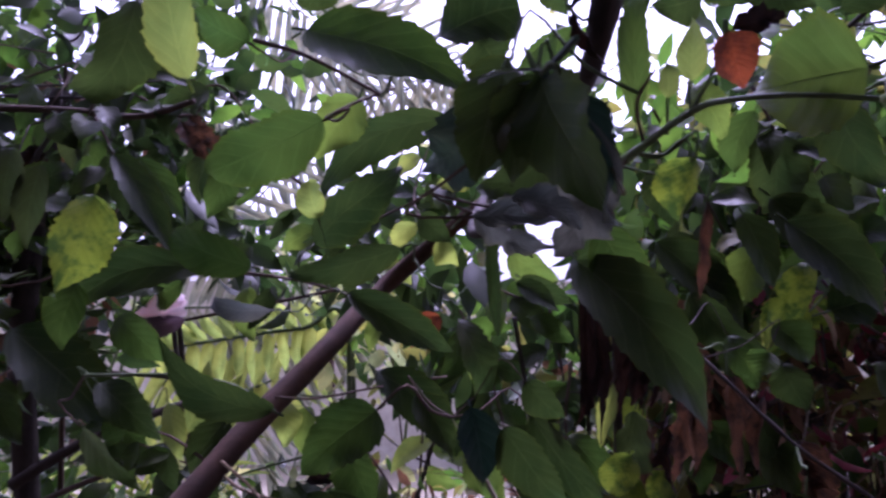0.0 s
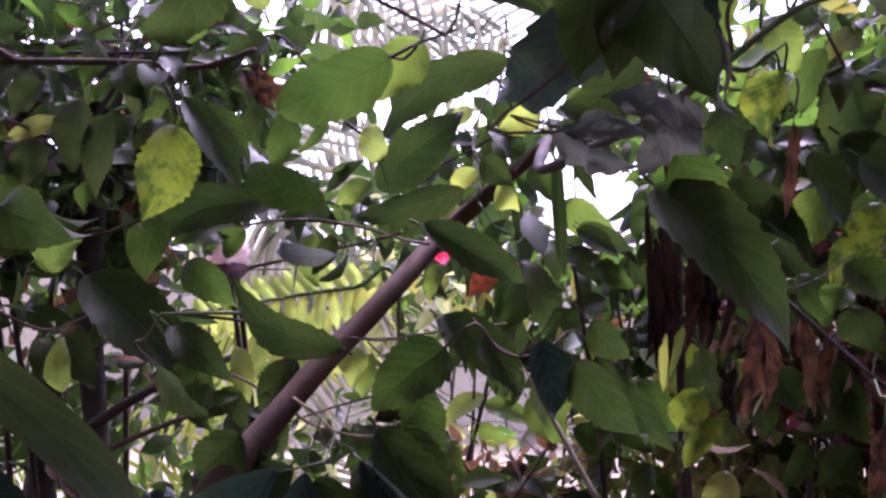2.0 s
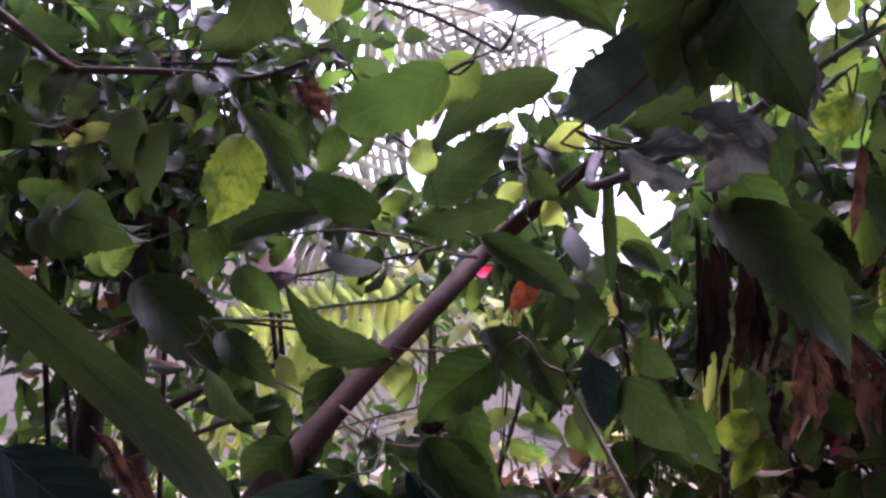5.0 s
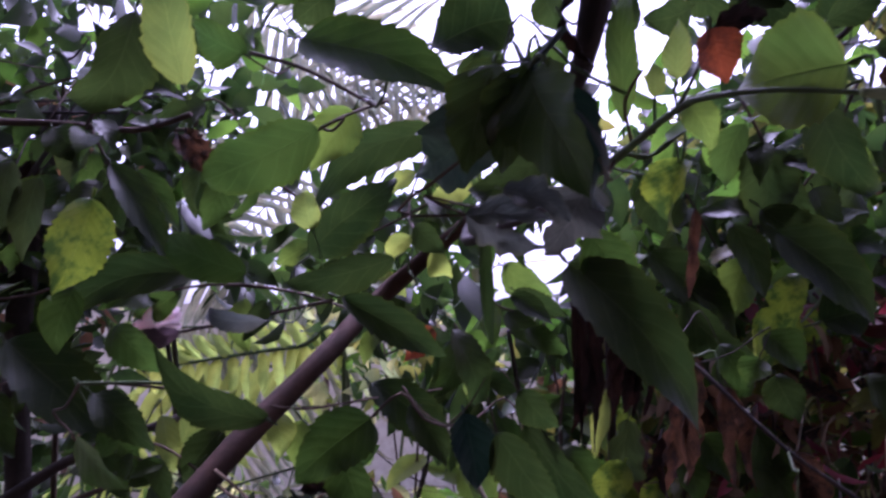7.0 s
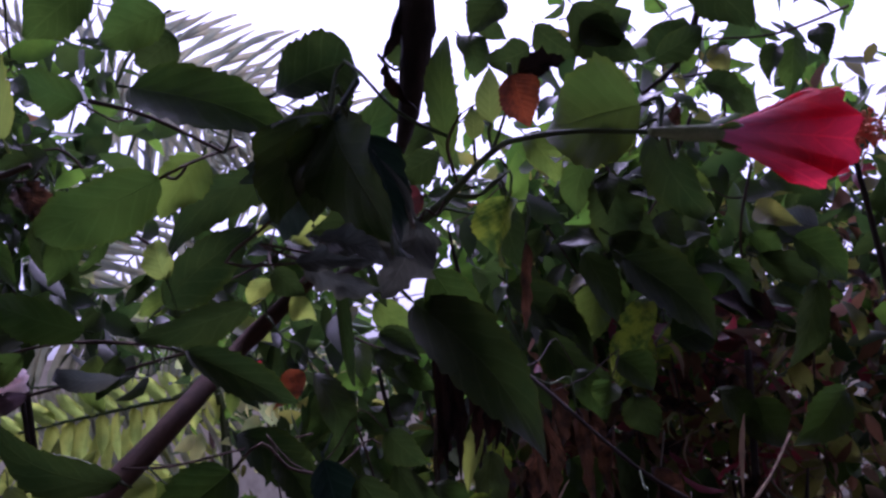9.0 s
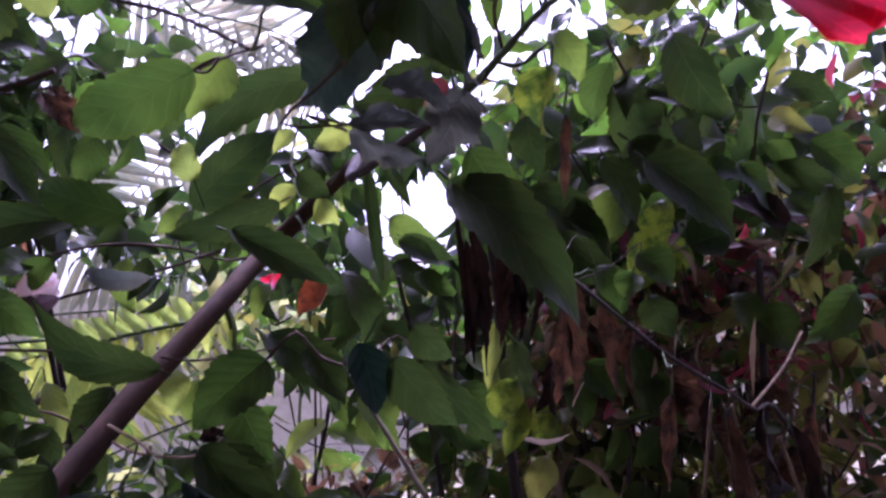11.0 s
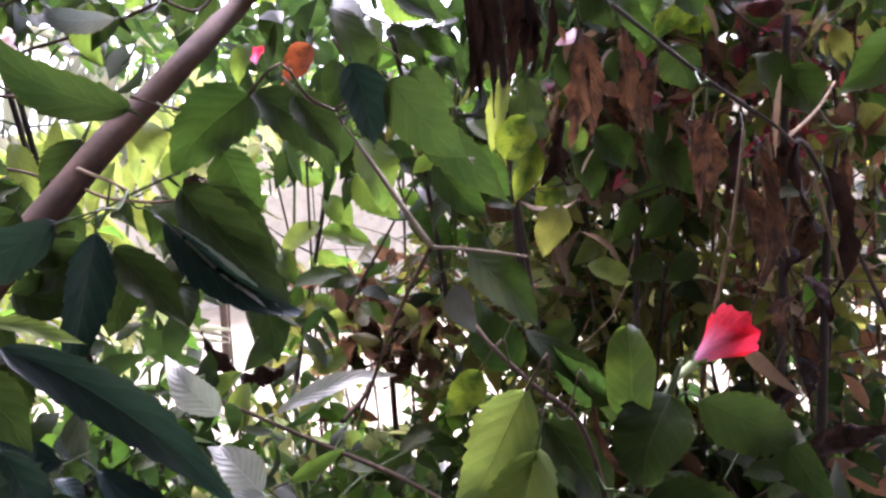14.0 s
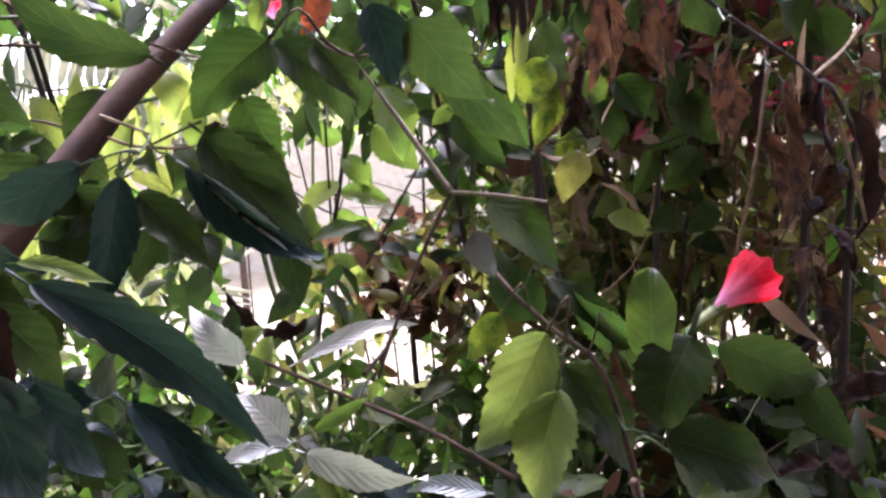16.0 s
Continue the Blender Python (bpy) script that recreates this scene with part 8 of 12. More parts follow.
foliage("foliage", hedge, 170, in_ball((0.78, 1.31, 1.15), (0.17, 0.35, 0.34)), 0.055, SMALL["olive"], 43)
foliage("foliage", hedge, 80, in_ball((0.78, 1.31, 1.15), (0.17, 0.35, 0.34)), 0.055, SMALL["green"], 44)
foliage("foliage", hedge, 240, in_ball((0.61, 1.63, 1.24), (0.24, 0.4, 0.22)), 0.05, SMALL["olive"], 45)
foliage("foliage", hedge, 157, in_ball((0.61, 1.63, 1.24), (0.24, 0.4, 0.22)), 0.05, SMALL["green"], 46)
foliage("foliage", hedge, 40, in_ball((0.61, 1.63, 1.24), (0.24, 0.4, 0.22)), 0.05, SMALL["brown"], 47)
foliage("foliage", hedge, 150, in_ball((0.61, 1.63, 1.24), (0.24, 0.4, 0.22)), 0.05, SMALL["lime"], 48)
foliage("foliage", hedge, 262, in_ball((0.33, 1.3, 1.01), (0.23, 0.3, 0.14)), 0.055, SMALL["dark"], 49)
foliage("foliage", hedge, 183, in_ball((0.33, 1.3, 1.01), (0.23, 0.3, 0.14)), 0.055, SMALL["green"], 50)
foliage("foliage", hedge, 35, in_ball((0.76, 1.24, 2.11), (0.23, 0.3, 0.14)), 0.07, SMALL["dark"], 51)
foliage("foliage", hedge, 40, in_ball((0.76, 1.24, 2.11), (0.23, 0.3, 0.14)), 0.07, SMALL["green"], 52)
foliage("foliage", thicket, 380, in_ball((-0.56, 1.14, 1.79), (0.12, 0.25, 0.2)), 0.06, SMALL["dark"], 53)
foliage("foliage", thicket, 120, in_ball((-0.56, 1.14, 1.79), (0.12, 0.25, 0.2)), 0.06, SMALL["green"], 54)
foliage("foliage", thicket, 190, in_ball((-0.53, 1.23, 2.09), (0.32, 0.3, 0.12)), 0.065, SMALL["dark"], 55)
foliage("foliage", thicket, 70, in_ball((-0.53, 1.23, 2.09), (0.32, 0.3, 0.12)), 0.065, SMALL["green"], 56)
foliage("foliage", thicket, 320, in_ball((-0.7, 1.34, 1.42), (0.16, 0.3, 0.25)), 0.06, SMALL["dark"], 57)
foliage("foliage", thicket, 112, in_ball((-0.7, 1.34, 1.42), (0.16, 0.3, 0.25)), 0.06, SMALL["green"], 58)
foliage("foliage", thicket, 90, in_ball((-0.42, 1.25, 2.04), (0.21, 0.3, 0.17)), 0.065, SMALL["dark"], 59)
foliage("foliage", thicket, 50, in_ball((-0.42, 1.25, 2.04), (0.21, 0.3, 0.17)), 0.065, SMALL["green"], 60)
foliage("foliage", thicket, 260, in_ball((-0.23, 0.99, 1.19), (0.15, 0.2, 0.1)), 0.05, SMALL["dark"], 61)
foliage("foliage", thicket, 120, in_ball((-0.23, 0.99, 1.19), (0.15, 0.2, 0.1)), 0.05, SMALL["green"], 62)
foliage("foliage", hedge, 195, in_ball((0.01, 1.31, 1.04), (0.22, 0.3, 0.12)), 0.05, SMALL["green"], 63)
foliage("foliage", hedge, 240, in_ball((0.01, 1.31, 1.04), (0.22, 0.3, 0.12)), 0.05, SMALL["lime"], 64)
foliage("foliage", hedge, 130, in_ball((-0.01, 1.92, 1.35), (0.22, 0.3, 0.18)), 0.055, SMALL["lime"], 65)
foliage("foliage", hedge, 50, in_ball((-0.01, 1.92, 1.35), (0.22, 0.3, 0.18)), 0.055, SMALL["green"], 66)
foliage("foliage", hedge, 90, in_ball((-0.1, 1.9, 1.61), (0.18, 0.3, 0.12)), 0.055, SMALL["lime"], 67)
foliage("foliage", hedge, 30, in_ball((-0.1, 1.9, 1.61), (0.18, 0.3, 0.12)), 0.055, SMALL["olive"], 68)
foliage("foliage", hedge, 90, in_ball((-0.41, 1.68, 1.23), (0.26, 0.3, 0.14)), 0.06, SMALL["green"], 69)
foliage("foliage", hedge, 80, in_ball((-0.41, 1.68, 1.23), (0.26, 0.3, 0.14)), 0.06, SMALL["lime"], 70)
foliage("foliage", hedge, 40, in_ball((-0.41, 1.68, 1.23), (0.26, 0.3, 0.14)), 0.06, SMALL["dark"], 71)
foliage("dead_foliage", hedge, 75, in_ball((0.5, 1.17, 1.42), (0.2, 0.2, 0.2)), 0.085, SMALL["brown"], 72, slim=0.09, hang=3.0)
foliage("dead_foliage", hedge, 55, in_ball((0.64, 1.12, 1.27), (0.12, 0.12, 0.21)), 0.085, SMALL["brown"], 73, slim=0.09, hang=3.0)
foliage("dead_foliage", hedge, 20, in_ball((0.64, 1.12, 1.27), (0.12, 0.12, 0.21)), 0.085, SMALL["dark"], 74, slim=0.09, hang=3.0)
foliage("foliage", hedge, 150, in_ball((0.47, 1.51, 1.23), (0.21, 0.3, 0.21)), 0.055, SMALL["olive"], 75)
foliage("foliage", hedge, 120, in_ball((0.47, 1.51, 1.23), (0.21, 0.3, 0.21)), 0.055, SMALL["lime"], 76)
foliage("foliage", hedge, 40, in_ball((0.47, 1.51, 1.23), (0.21, 0.3, 0.21)), 0.055, SMALL["brown"], 77)
foliage("foliage", hedge, 120, in_ball((0.54, 1.21, 1.41), (0.22, 0.25, 0.16)), 0.05, SMALL["olive"], 78)
foliage("foliage", hedge, 70, in_ball((0.54, 1.21, 1.41), (0.22, 0.25, 0.16)), 0.05, SMALL["lime"], 79)
foliage("foliage", hedge, 80, in_ball((0.54, 1.21, 1.41), (0.22, 0.25, 0.16)), 0.05, SMALL["green"], 80)
foliage("foliage", hedge, 110, in_ball((0.54, 1.16, 1.42), (0.24, 0.25, 0.18)), 0.07, SMALL["straw"], 81, slim=0.16)
foliage("foliage", hedge, 36, in_ball((0.54, 1.16, 1.42), (0.24, 0.25, 0.18)), 0.07, SMALL["maroon"], 82, slim=0.16)
foliage("foliage", hedge, 60, in_ball((0.59, 1.24, 1.31), (0.18, 0.25, 0.18)), 0.06, SMALL["straw"], 83, slim=0.2)
foliage("foliage", hedge, 60, in_ball((0.59, 1.24, 1.31), (0.18, 0.25, 0.18)), 0.06, SMALL["olive"], 84, slim=0.2)
foliage("foliage", hedge, 190, in_ball((-0.3, 2.57, 1.87), (0.36, 0.4, 0.2)), 0.075, SMALL["green"], 85)
foliage("foliage", hedge, 50, in_ball((-0.3, 2.57, 1.87), (0.36, 0.4, 0.2)), 0.075, SMALL["lime"], 86)
foliage("foliage", hedge, 60, in_ball((-0.3, 2.57, 1.87), (0.36, 0.4, 0.2)), 0.075, SMALL["dark"], 87)
foliage("foliage", hedge, 150, in_ball((-0.04, 2.41, 1.6), (0.33, 0.4, 0.15)), 0.07, SMALL["green"], 88)
foliage("foliage", hedge, 90, in_ball((-0.04, 2.41, 1.6), (0.33, 0.4, 0.15)), 0.07, SMALL["dark"], 89)
foliage("foliage", hedge, 110, in_ball((0.03, 1.59, 1.78), (0.17, 0.25, 0.09)), 0.055, SMALL["dark"], 90)
foliage("foliage", hedge, 90, in_ball((0.03, 1.59, 1.78), (0.17, 0.25, 0.09)), 0.055, SMALL["green"], 91)
foliage("foliage", hedge, 230, in_ball((0.99, 1.21, 1.64), (0.07, 0.25, 0.34)), 0.055, SMALL["dark"], 92)
foliage("foliage", hedge, 80, in_ball((0.99, 1.21, 1.64), (0.07, 0.25, 0.34)), 0.055, SMALL["olive"], 93)
foliage("foliage", hedge, 60, in_ball((0.99, 1.21, 1.64), (0.07, 0.25, 0.34)), 0.055, SMALL["brown"], 94)
foliage("foliage", hedge, 200, in_ball((1.05, 1.41, 1.67), (0.17, 0.3, 0.34)), 0.065, SMALL["olive"], 95)
foliage("foliage", hedge, 90, in_ball((1.05, 1.41, 1.67), (0.17, 0.3, 0.34)), 0.065, SMALL["dark"], 96)
foliage("foliage", hedge, 130, in_ball((1.05, 1.41, 1.67), (0.17, 0.3, 0.34)), 0.065, SMALL["green"], 97)
foliage("foliage", hedge, 120, in_ball((0.91, 1.42, 1.18), (0.15, 0.3, 0.41)), 0.06, SMALL["brown"], 98)
foliage("foliage", hedge, 160, in_ball((0.91, 1.42, 1.18), (0.15, 0.3, 0.41)), 0.06, SMALL["dark"], 99)
foliage("foliage", hedge, 130, in_ball((0.91, 1.42, 1.18), (0.15, 0.3, 0.41)), 0.06, SMALL["olive"], 100)
foliage("foliage", hedge, 420, in_ball((0.54, 0.99, 1), (0.23, 0.2, 0.1)), 0.05, SMALL["dark"], 101)
foliage("foliage", hedge, 120, in_ball((0.54, 0.99, 1), (0.23, 0.2, 0.1)), 0.05, SMALL["brown"], 102)
foliage("foliage", hedge, 90, in_ball((0.54, 0.99, 1), (0.23, 0.2, 0.1)), 0.05, SMALL["green"], 103)
foliage("foliage", hedge, 260, in_ball((0.24, 0.95, 1.03), (0.2, 0.2, 0.06)), 0.05, SMALL["dark"], 104)
foliage("foliage", hedge, 90, in_ball((0.24, 0.95, 1.03), (0.2, 0.2, 0.06)), 0.05, SMALL["green"], 105)
foliage("foliage", thicket, 260, in_ball((-0.17, 0.92, 1.09), (0.21, 0.2, 0.06)), 0.05, SMALL["dark"], 106)
foliage("foliage", thicket, 60, in_ball((-0.17, 0.92, 1.09), (0.21, 0.2, 0.06)), 0.05, SMALL["green"], 107)
tube("twig", [(0.488, 0.735, 1.079), (0.451, 0.722, 1.148), (0.416, 0.707, 1.204)], [0.0015, 0.0009], TWIG, flowering)
leaf(flowering, (0.42, 0.633, 1.143), (0.39, 0.639, 1.117), 0.017, (-0.58, -0.29, 0.76), "mid", bow=0.08, sweep=-0.06)
leaf(flowering, (0.41, 0.623, 1.164), (0.366, 0.601, 1.157), 0.026, (-0.47, -0.32, 0.82), "mid", bow=0.05, sweep=-0.00)
leaf(flowering, (0.405, 0.616, 1.18), (0.381, 0.591, 1.178), 0.017, (-0.48, -0.56, 0.68), "dark", bow=0.15, sweep=-0.04)
leaf(flowering, (0.394, 0.624, 1.194), (0.344, 0.63, 1.183), 0.029, (-0.34, -0.7, 0.63), "mid", bow=0.17, sweep=0.04)
leaf(flowering, (0.397, 0.608, 1.205), (0.4, 0.571, 1.182), 0.023, (0.16, -0.52, 0.84), "mid", bow=0.12, sweep=0.07)
leaf(flowering, (0.378, 0.607, 1.227), (0.34, 0.58, 1.235), 0.024, (-0.74, -0.56, 0.38), "mid", bow=0.10, sweep=0.01)
leaf(flowering, (0.367, 0.614, 1.238), (0.323, 0.63, 1.233), 0.022, (0.26, -0.6, 0.76), "dark", bow=0.20, sweep=-0.04)
tube("twig", [(0.235, 0.743, 1.099), (0.285, 0.749, 1.146), (0.313, 0.731, 1.193)], [0.0015, 0.0009], TWIG, flowering)
leaf(flowering, (0.237, 0.64, 1.16), (0.279, 0.638, 1.141), 0.021, (0.26, -0.81, 0.53), "mid", bow=0.04, sweep=0.04)
leaf(flowering, (0.246, 0.637, 1.168), (0.284, 0.619, 1.133), 0.031, (-0.1, -0.58, 0.81), "dark", bow=0.06, sweep=-0.02)
leaf(flowering, (0.257, 0.651, 1.184), (0.289, 0.682, 1.181), 0.026, (-0.09, -0.45, 0.89), "mid", bow=0.13, sweep=0.02)
leaf(flowering, (0.251, 0.646, 1.187), (0.224, 0.652, 1.159), 0.019, (-0.35, -0.6, 0.72), "mid", bow=0.14, sweep=0.06)
leaf(flowering, (0.256, 0.636, 1.206), (0.216, 0.621, 1.2), 0.023, (-0.42, -0.53, 0.74), "mid", bow=0.09, sweep=-0.07)
leaf(flowering, (0.268, 0.629, 1.226), (0.248, 0.608, 1.246), 0.020, (0.05, -0.86, 0.51), "dark", bow=0.04, sweep=0.04)
leaf(flowering, (0.273, 0.627, 1.239), (0.241, 0.611, 1.269), 0.022, (0.37, -0.52, 0.77), "mid", bow=0.16, sweep=-0.01)
leaf(flowering, (0.342, 0.672, 1.201), (0.413, 0.663, 1.146), 0.062, (0.32, -0.77, 0.55), "dark", bow=0.06)
leaf(flowering, (0.479, 0.734, 1.238), (0.521, 0.722, 1.157), 0.036, (-0.52, -0.84, -0.14), "dark", bow=0.13)
foliage("foliage", thicket, 330, in_ball((-0.59, 1.03, 1.72), (0.15, 0.25, 0.12)), 0.055, SMALL["dark"], 108)
foliage("foliage", thicket, 50, in_ball((-0.59, 1.03, 1.72), (0.15, 0.25, 0.12)), 0.055, SMALL["green"], 109)
foliage("foliage", hedge, 80, in_ball((0.54, 1.42, 1.65), (0.25, 0.3, 0.19)), 0.055, SMALL["dark"], 110)
foliage("foliage", hedge, 60, in_ball((0.54, 1.42, 1.65), (0.25, 0.3, 0.19)), 0.055, SMALL["green"], 111)
foliage("foliage", hedge, 90, in_ball((0.54, 1.42, 1.65), (0.25, 0.3, 0.19)), 0.055, SMALL["olive"], 112)
foliage("foliage", hedge, 120, in_ball((0.91, 1.59, 1.81), (0.27, 0.3, 0.22)), 0.05, SMALL["dark"], 113)
foliage("foliage", hedge, 60, in_ball((0.91, 1.59, 1.81), (0.27, 0.3, 0.22)), 0.05, SMALL["green"], 114)
foliage("foliage", hedge, 100, in_ball((0.91, 1.59, 1.81), (0.27, 0.3, 0.22)), 0.05, SMALL["olive"], 115)
foliage("foliage", hedge, 80, in_ball((0.77, 1.65, 1.45), (0.35, 0.3, 0.14)), 0.05, SMALL["dark"], 116)
foliage("foliage", hedge, 120, in_ball((0.77, 1.65, 1.45), (0.35, 0.3, 0.14)), 0.05, SMALL["brown"], 117)
foliage("foliage", hedge, 60, in_ball((0.77, 1.65, 1.45), (0.35, 0.3, 0.14)), 0.05, SMALL["olive"], 118)
foliage("foliage", hedge, 110, in_ball((-0.08, 2.99, 1.83), (0.69, 0.5, 0.27)), 0.085, SMALL["green"], 119)
foliage("foliage", hedge, 20, in_ball((-0.08, 2.99, 1.83), (0.69, 0.5, 0.27)), 0.085, SMALL["lime"], 120)
foliage("foliage", thicket, 300, in_ball((-0.35, 1.2, 1.85), (0.16, 0.25, 0.14)), 0.055, SMALL["dark"], 121)
foliage("foliage", thicket, 60, in_ball((-0.35, 1.2, 1.85), (0.16, 0.25, 0.14)), 0.055, SMALL["green"], 122)
tube("twig", [(-0.133, 0.497, 1.296), (-0.086, 0.522, 1.325), (-0.054, 0.588, 1.327)], [0.0009, 0.0007], GREEN_STEM, hibiscus)
leaf(hibiscus, (-0.116, 0.472, 1.32), (-0.149, 0.482, 1.335), 0.018, (0.16, -0.52, 0.84), "gloss", bow=0.05, sweep=-0.07)
leaf(hibiscus, (-0.086, 0.481, 1.329), (-0.061, 0.501, 1.351), 0.022, (0.48, -0.57, 0.67), "dark", bow=0.06, sweep=-0.03)
leaf(hibiscus, (-0.075, 0.473, 1.332), (-0.053, 0.447, 1.34), 0.017, (0.26, -0.61, 0.75), "gloss", bow=0.17, sweep=0.07)
leaf(hibiscus, (-0.078, 0.497, 1.335), (-0.109, 0.54, 1.328), 0.028, (0.01, -0.95, 0.31), "dark", bow=0.09, sweep=0.06)
leaf(hibiscus, (-0.057, 0.501, 1.327), (-0.038, 0.504, 1.295), 0.019, (0.53, -0.74, 0.42), "dark", bow=0.05, sweep=-0.01)
leaf(hibiscus, (-0.051, 0.516, 1.327), (-0.031, 0.523, 1.291), 0.019, (0.72, -0.65, 0.25), "dark", bow=0.11, sweep=-0.06)
leaf(hibiscus, (-0.061, 0.526, 1.344), (-0.09, 0.522, 1.359), 0.018, (0.64, -0.56, 0.53), "gloss", bow=0.19, sweep=-0.03)
leaf(hibiscus, (-0.055, 0.545, 1.338), (-0.096, 0.561, 1.334), 0.022, (-0.2, -0.64, 0.74), "gloss", bow=0.12, sweep=0.07)
tube("twig", [(-0.087, 0.578, 1.251), (-0.036, 0.58, 1.273), (0.008, 0.63, 1.251)], [0.0011, 0.0007], GREEN_STEM, hibiscus)
leaf(hibiscus, (-0.052, 0.532, 1.274), (-0.02, 0.503, 1.279), 0.023, (-0.05, -0.84, 0.53), "gloss", bow=0.16, sweep=-0.07)
leaf(hibiscus, (-0.037, 0.542, 1.272), (0, 0.548, 1.241), 0.024, (0.16, -0.8, 0.58), "gloss", bow=0.15, sweep=0.06)
leaf(hibiscus, (-0.027, 0.53, 1.288), (-0.008, 0.482, 1.294), 0.024, (0.52, -0.5, 0.69), "gloss", bow=0.10, sweep=-0.08)
leaf(hibiscus, (-0.01, 0.549, 1.279), (0.021, 0.558, 1.253), 0.020, (0.73, -0.52, 0.44), "dark", bow=0.05, sweep=-0.00)
leaf(hibiscus, (0.002, 0.555, 1.277), (0.03, 0.546, 1.262), 0.019, (0.43, -0.74, 0.51), "gloss", bow=0.09, sweep=0.07)
leaf(hibiscus, (0, 0.572, 1.265), (-0.01, 0.581, 1.219), 0.028, (-0.33, -0.74, 0.59), "dark", bow=0.10, sweep=0.01)
leaf(hibiscus, (0.01, 0.583, 1.26), (0.004, 0.587, 1.217), 0.025, (0.12, -0.9, 0.42), "dark", bow=0.17, sweep=0.01)
foliage("foliage", hedge, 300, in_ball((0.68, 0.98, 1.05), (0.09, 0.2, 0.11)), 0.05, SMALL["dark"], 123)
foliage("foliage", hedge, 60, in_ball((0.68, 0.98, 1.05), (0.09, 0.2, 0.11)), 0.05, SMALL["brown"], 124)
tube("twig", [(-0.022, 0.986, 1.061), (0.032, 1.045, 1.103), (0.078, 1.107, 1.16)], [0.0020, 0.0013], GREEN_STEM, hibiscus)
leaf(hibiscus, (-0.005, 0.915, 1.103), (-0.018, 0.865, 1.119), 0.029, (-0.06, -0.5, 0.86), "bright", bow=0.09, sweep=-0.05)
leaf(hibiscus, (0.017, 0.942, 1.099), (0.057, 0.953, 1.04), 0.040, (-0.08, -0.66, 0.75), "lime", bow=0.06, sweep=-0.05)
leaf(hibiscus, (0.025, 0.954, 1.107), (0.039, 0.961, 1.031), 0.036, (-0.44, -0.59, 0.68), "bright", bow=0.08, sweep=-0.02)
leaf(hibiscus, (0.045, 0.967, 1.122), (0.103, 0.965, 1.083), 0.029, (0.54, -0.71, 0.45), "mid", bow=0.04, sweep=-0.02)
leaf(hibiscus, (0.046, 0.978, 1.128), (0.044, 0.967, 1.081), 0.026, (0.1, -0.47, 0.88), "bright", bow=0.19, sweep=0.07)
leaf(hibiscus, (0.067, 0.998, 1.146), (0.13, 1.016, 1.106), 0.039, (-0.28, -0.5, 0.82), "bright", bow=0.17, sweep=0.04)
leaf(hibiscus, (0.072, 1.009, 1.154), (0.099, 1.012, 1.092), 0.031, (-0.34, -0.83, 0.44), "mid", bow=0.03, sweep=-0.07)
leaf(hibiscus, (0.077, 1.031, 1.17), (0.079, 1.072, 1.139), 0.029, (0.53, -0.8, 0.29), "lime", bow=0.16, sweep=-0.04)
tube("twig", [(0.153, 0.98, 1.047), (0.188, 1.04, 1.091), (0.153, 1.105, 1.154)], [0.0020, 0.0013], GREEN_STEM, hibiscus)
leaf(hibiscus, (0.165, 0.926, 1.079), (0.202, 0.946, 1.034), 0.032, (0.18, -0.79, 0.58), "bright", bow=0.18, sweep=-0.05)
leaf(hibiscus, (0.165, 0.949, 1.093), (0.154, 0.992, 1.061), 0.028, (0.02, -0.61, 0.8), "bright", bow=0.13, sweep=0.07)
leaf(hibiscus, (0.177, 0.965, 1.103), (0.177, 1.001, 1.062), 0.030, (0.22, -0.81, 0.55), "mid", bow=0.13, sweep=0.01)
leaf(hibiscus, (0.175, 0.98, 1.118), (0.149, 1.01, 1.085), 0.026, (0.34, -0.58, 0.74), "bright", bow=0.16, sweep=-0.02)
leaf(hibiscus, (0.163, 0.982, 1.137), (0.122, 0.956, 1.121), 0.025, (-0.04, -0.56, 0.83), "dark", bow=0.10, sweep=-0.02)
leaf(hibiscus, (0.155, 1.005, 1.149), (0.096, 1.016, 1.114), 0.039, (0.57, -0.75, 0.34), "dark", bow=0.08, sweep=-0.01)
leaf(hibiscus, (0.162, 1.025, 1.162), (0.198, 1.061, 1.109), 0.033, (0.5, -0.55, 0.67), "dark", bow=0.02, sweep=0.07)
tube("twig", [(0.439, 0.881, 1.003), (0.469, 0.888, 1.061), (0.546, 0.893, 1.104)], [0.0018, 0.0011], TWIG, flowering)
leaf(flowering, (0.409, 0.757, 1.083), (0.474, 0.758, 1.06), 0.041, (-0.57, -0.49, 0.66), "mid", bow=0.16, sweep=-0.03)
leaf(flowering, (0.416, 0.76, 1.097), (0.474, 0.766, 1.062), 0.040, (0.01, -0.66, 0.76), "dark", bow=0.04, sweep=-0.04)
leaf(flowering, (0.419, 0.769, 1.112), (0.444, 0.81, 1.076), 0.033, (-0.35, -0.62, 0.71), "mid", bow=0.09, sweep=-0.06)
leaf(flowering, (0.429, 0.762, 1.12), (0.435, 0.76, 1.076), 0.023, (-0.56, -0.75, 0.35), "mid", bow=0.19, sweep=-0.03)
leaf(flowering, (0.452, 0.766, 1.134), (0.507, 0.781, 1.096), 0.034, (0.2, -0.65, 0.73), "dark", bow=0.13, sweep=0.01)
leaf(flowering, (0.469, 0.766, 1.143), (0.518, 0.774, 1.117), 0.024, (0.01, -0.81, 0.59), "dark", bow=0.10, sweep=-0.05)
leaf(flowering, (0.477, 0.755, 1.162), (0.486, 0.718, 1.179), 0.024, (-0.61, -0.62, 0.49), "dark", bow=0.09, sweep=-0.06)
tube("twig", [(0.604, 0.877, 1.002), (0.593, 0.888, 1.076), (0.575, 0.899, 1.15)], [0.0018, 0.0011], TWIG, flowering)
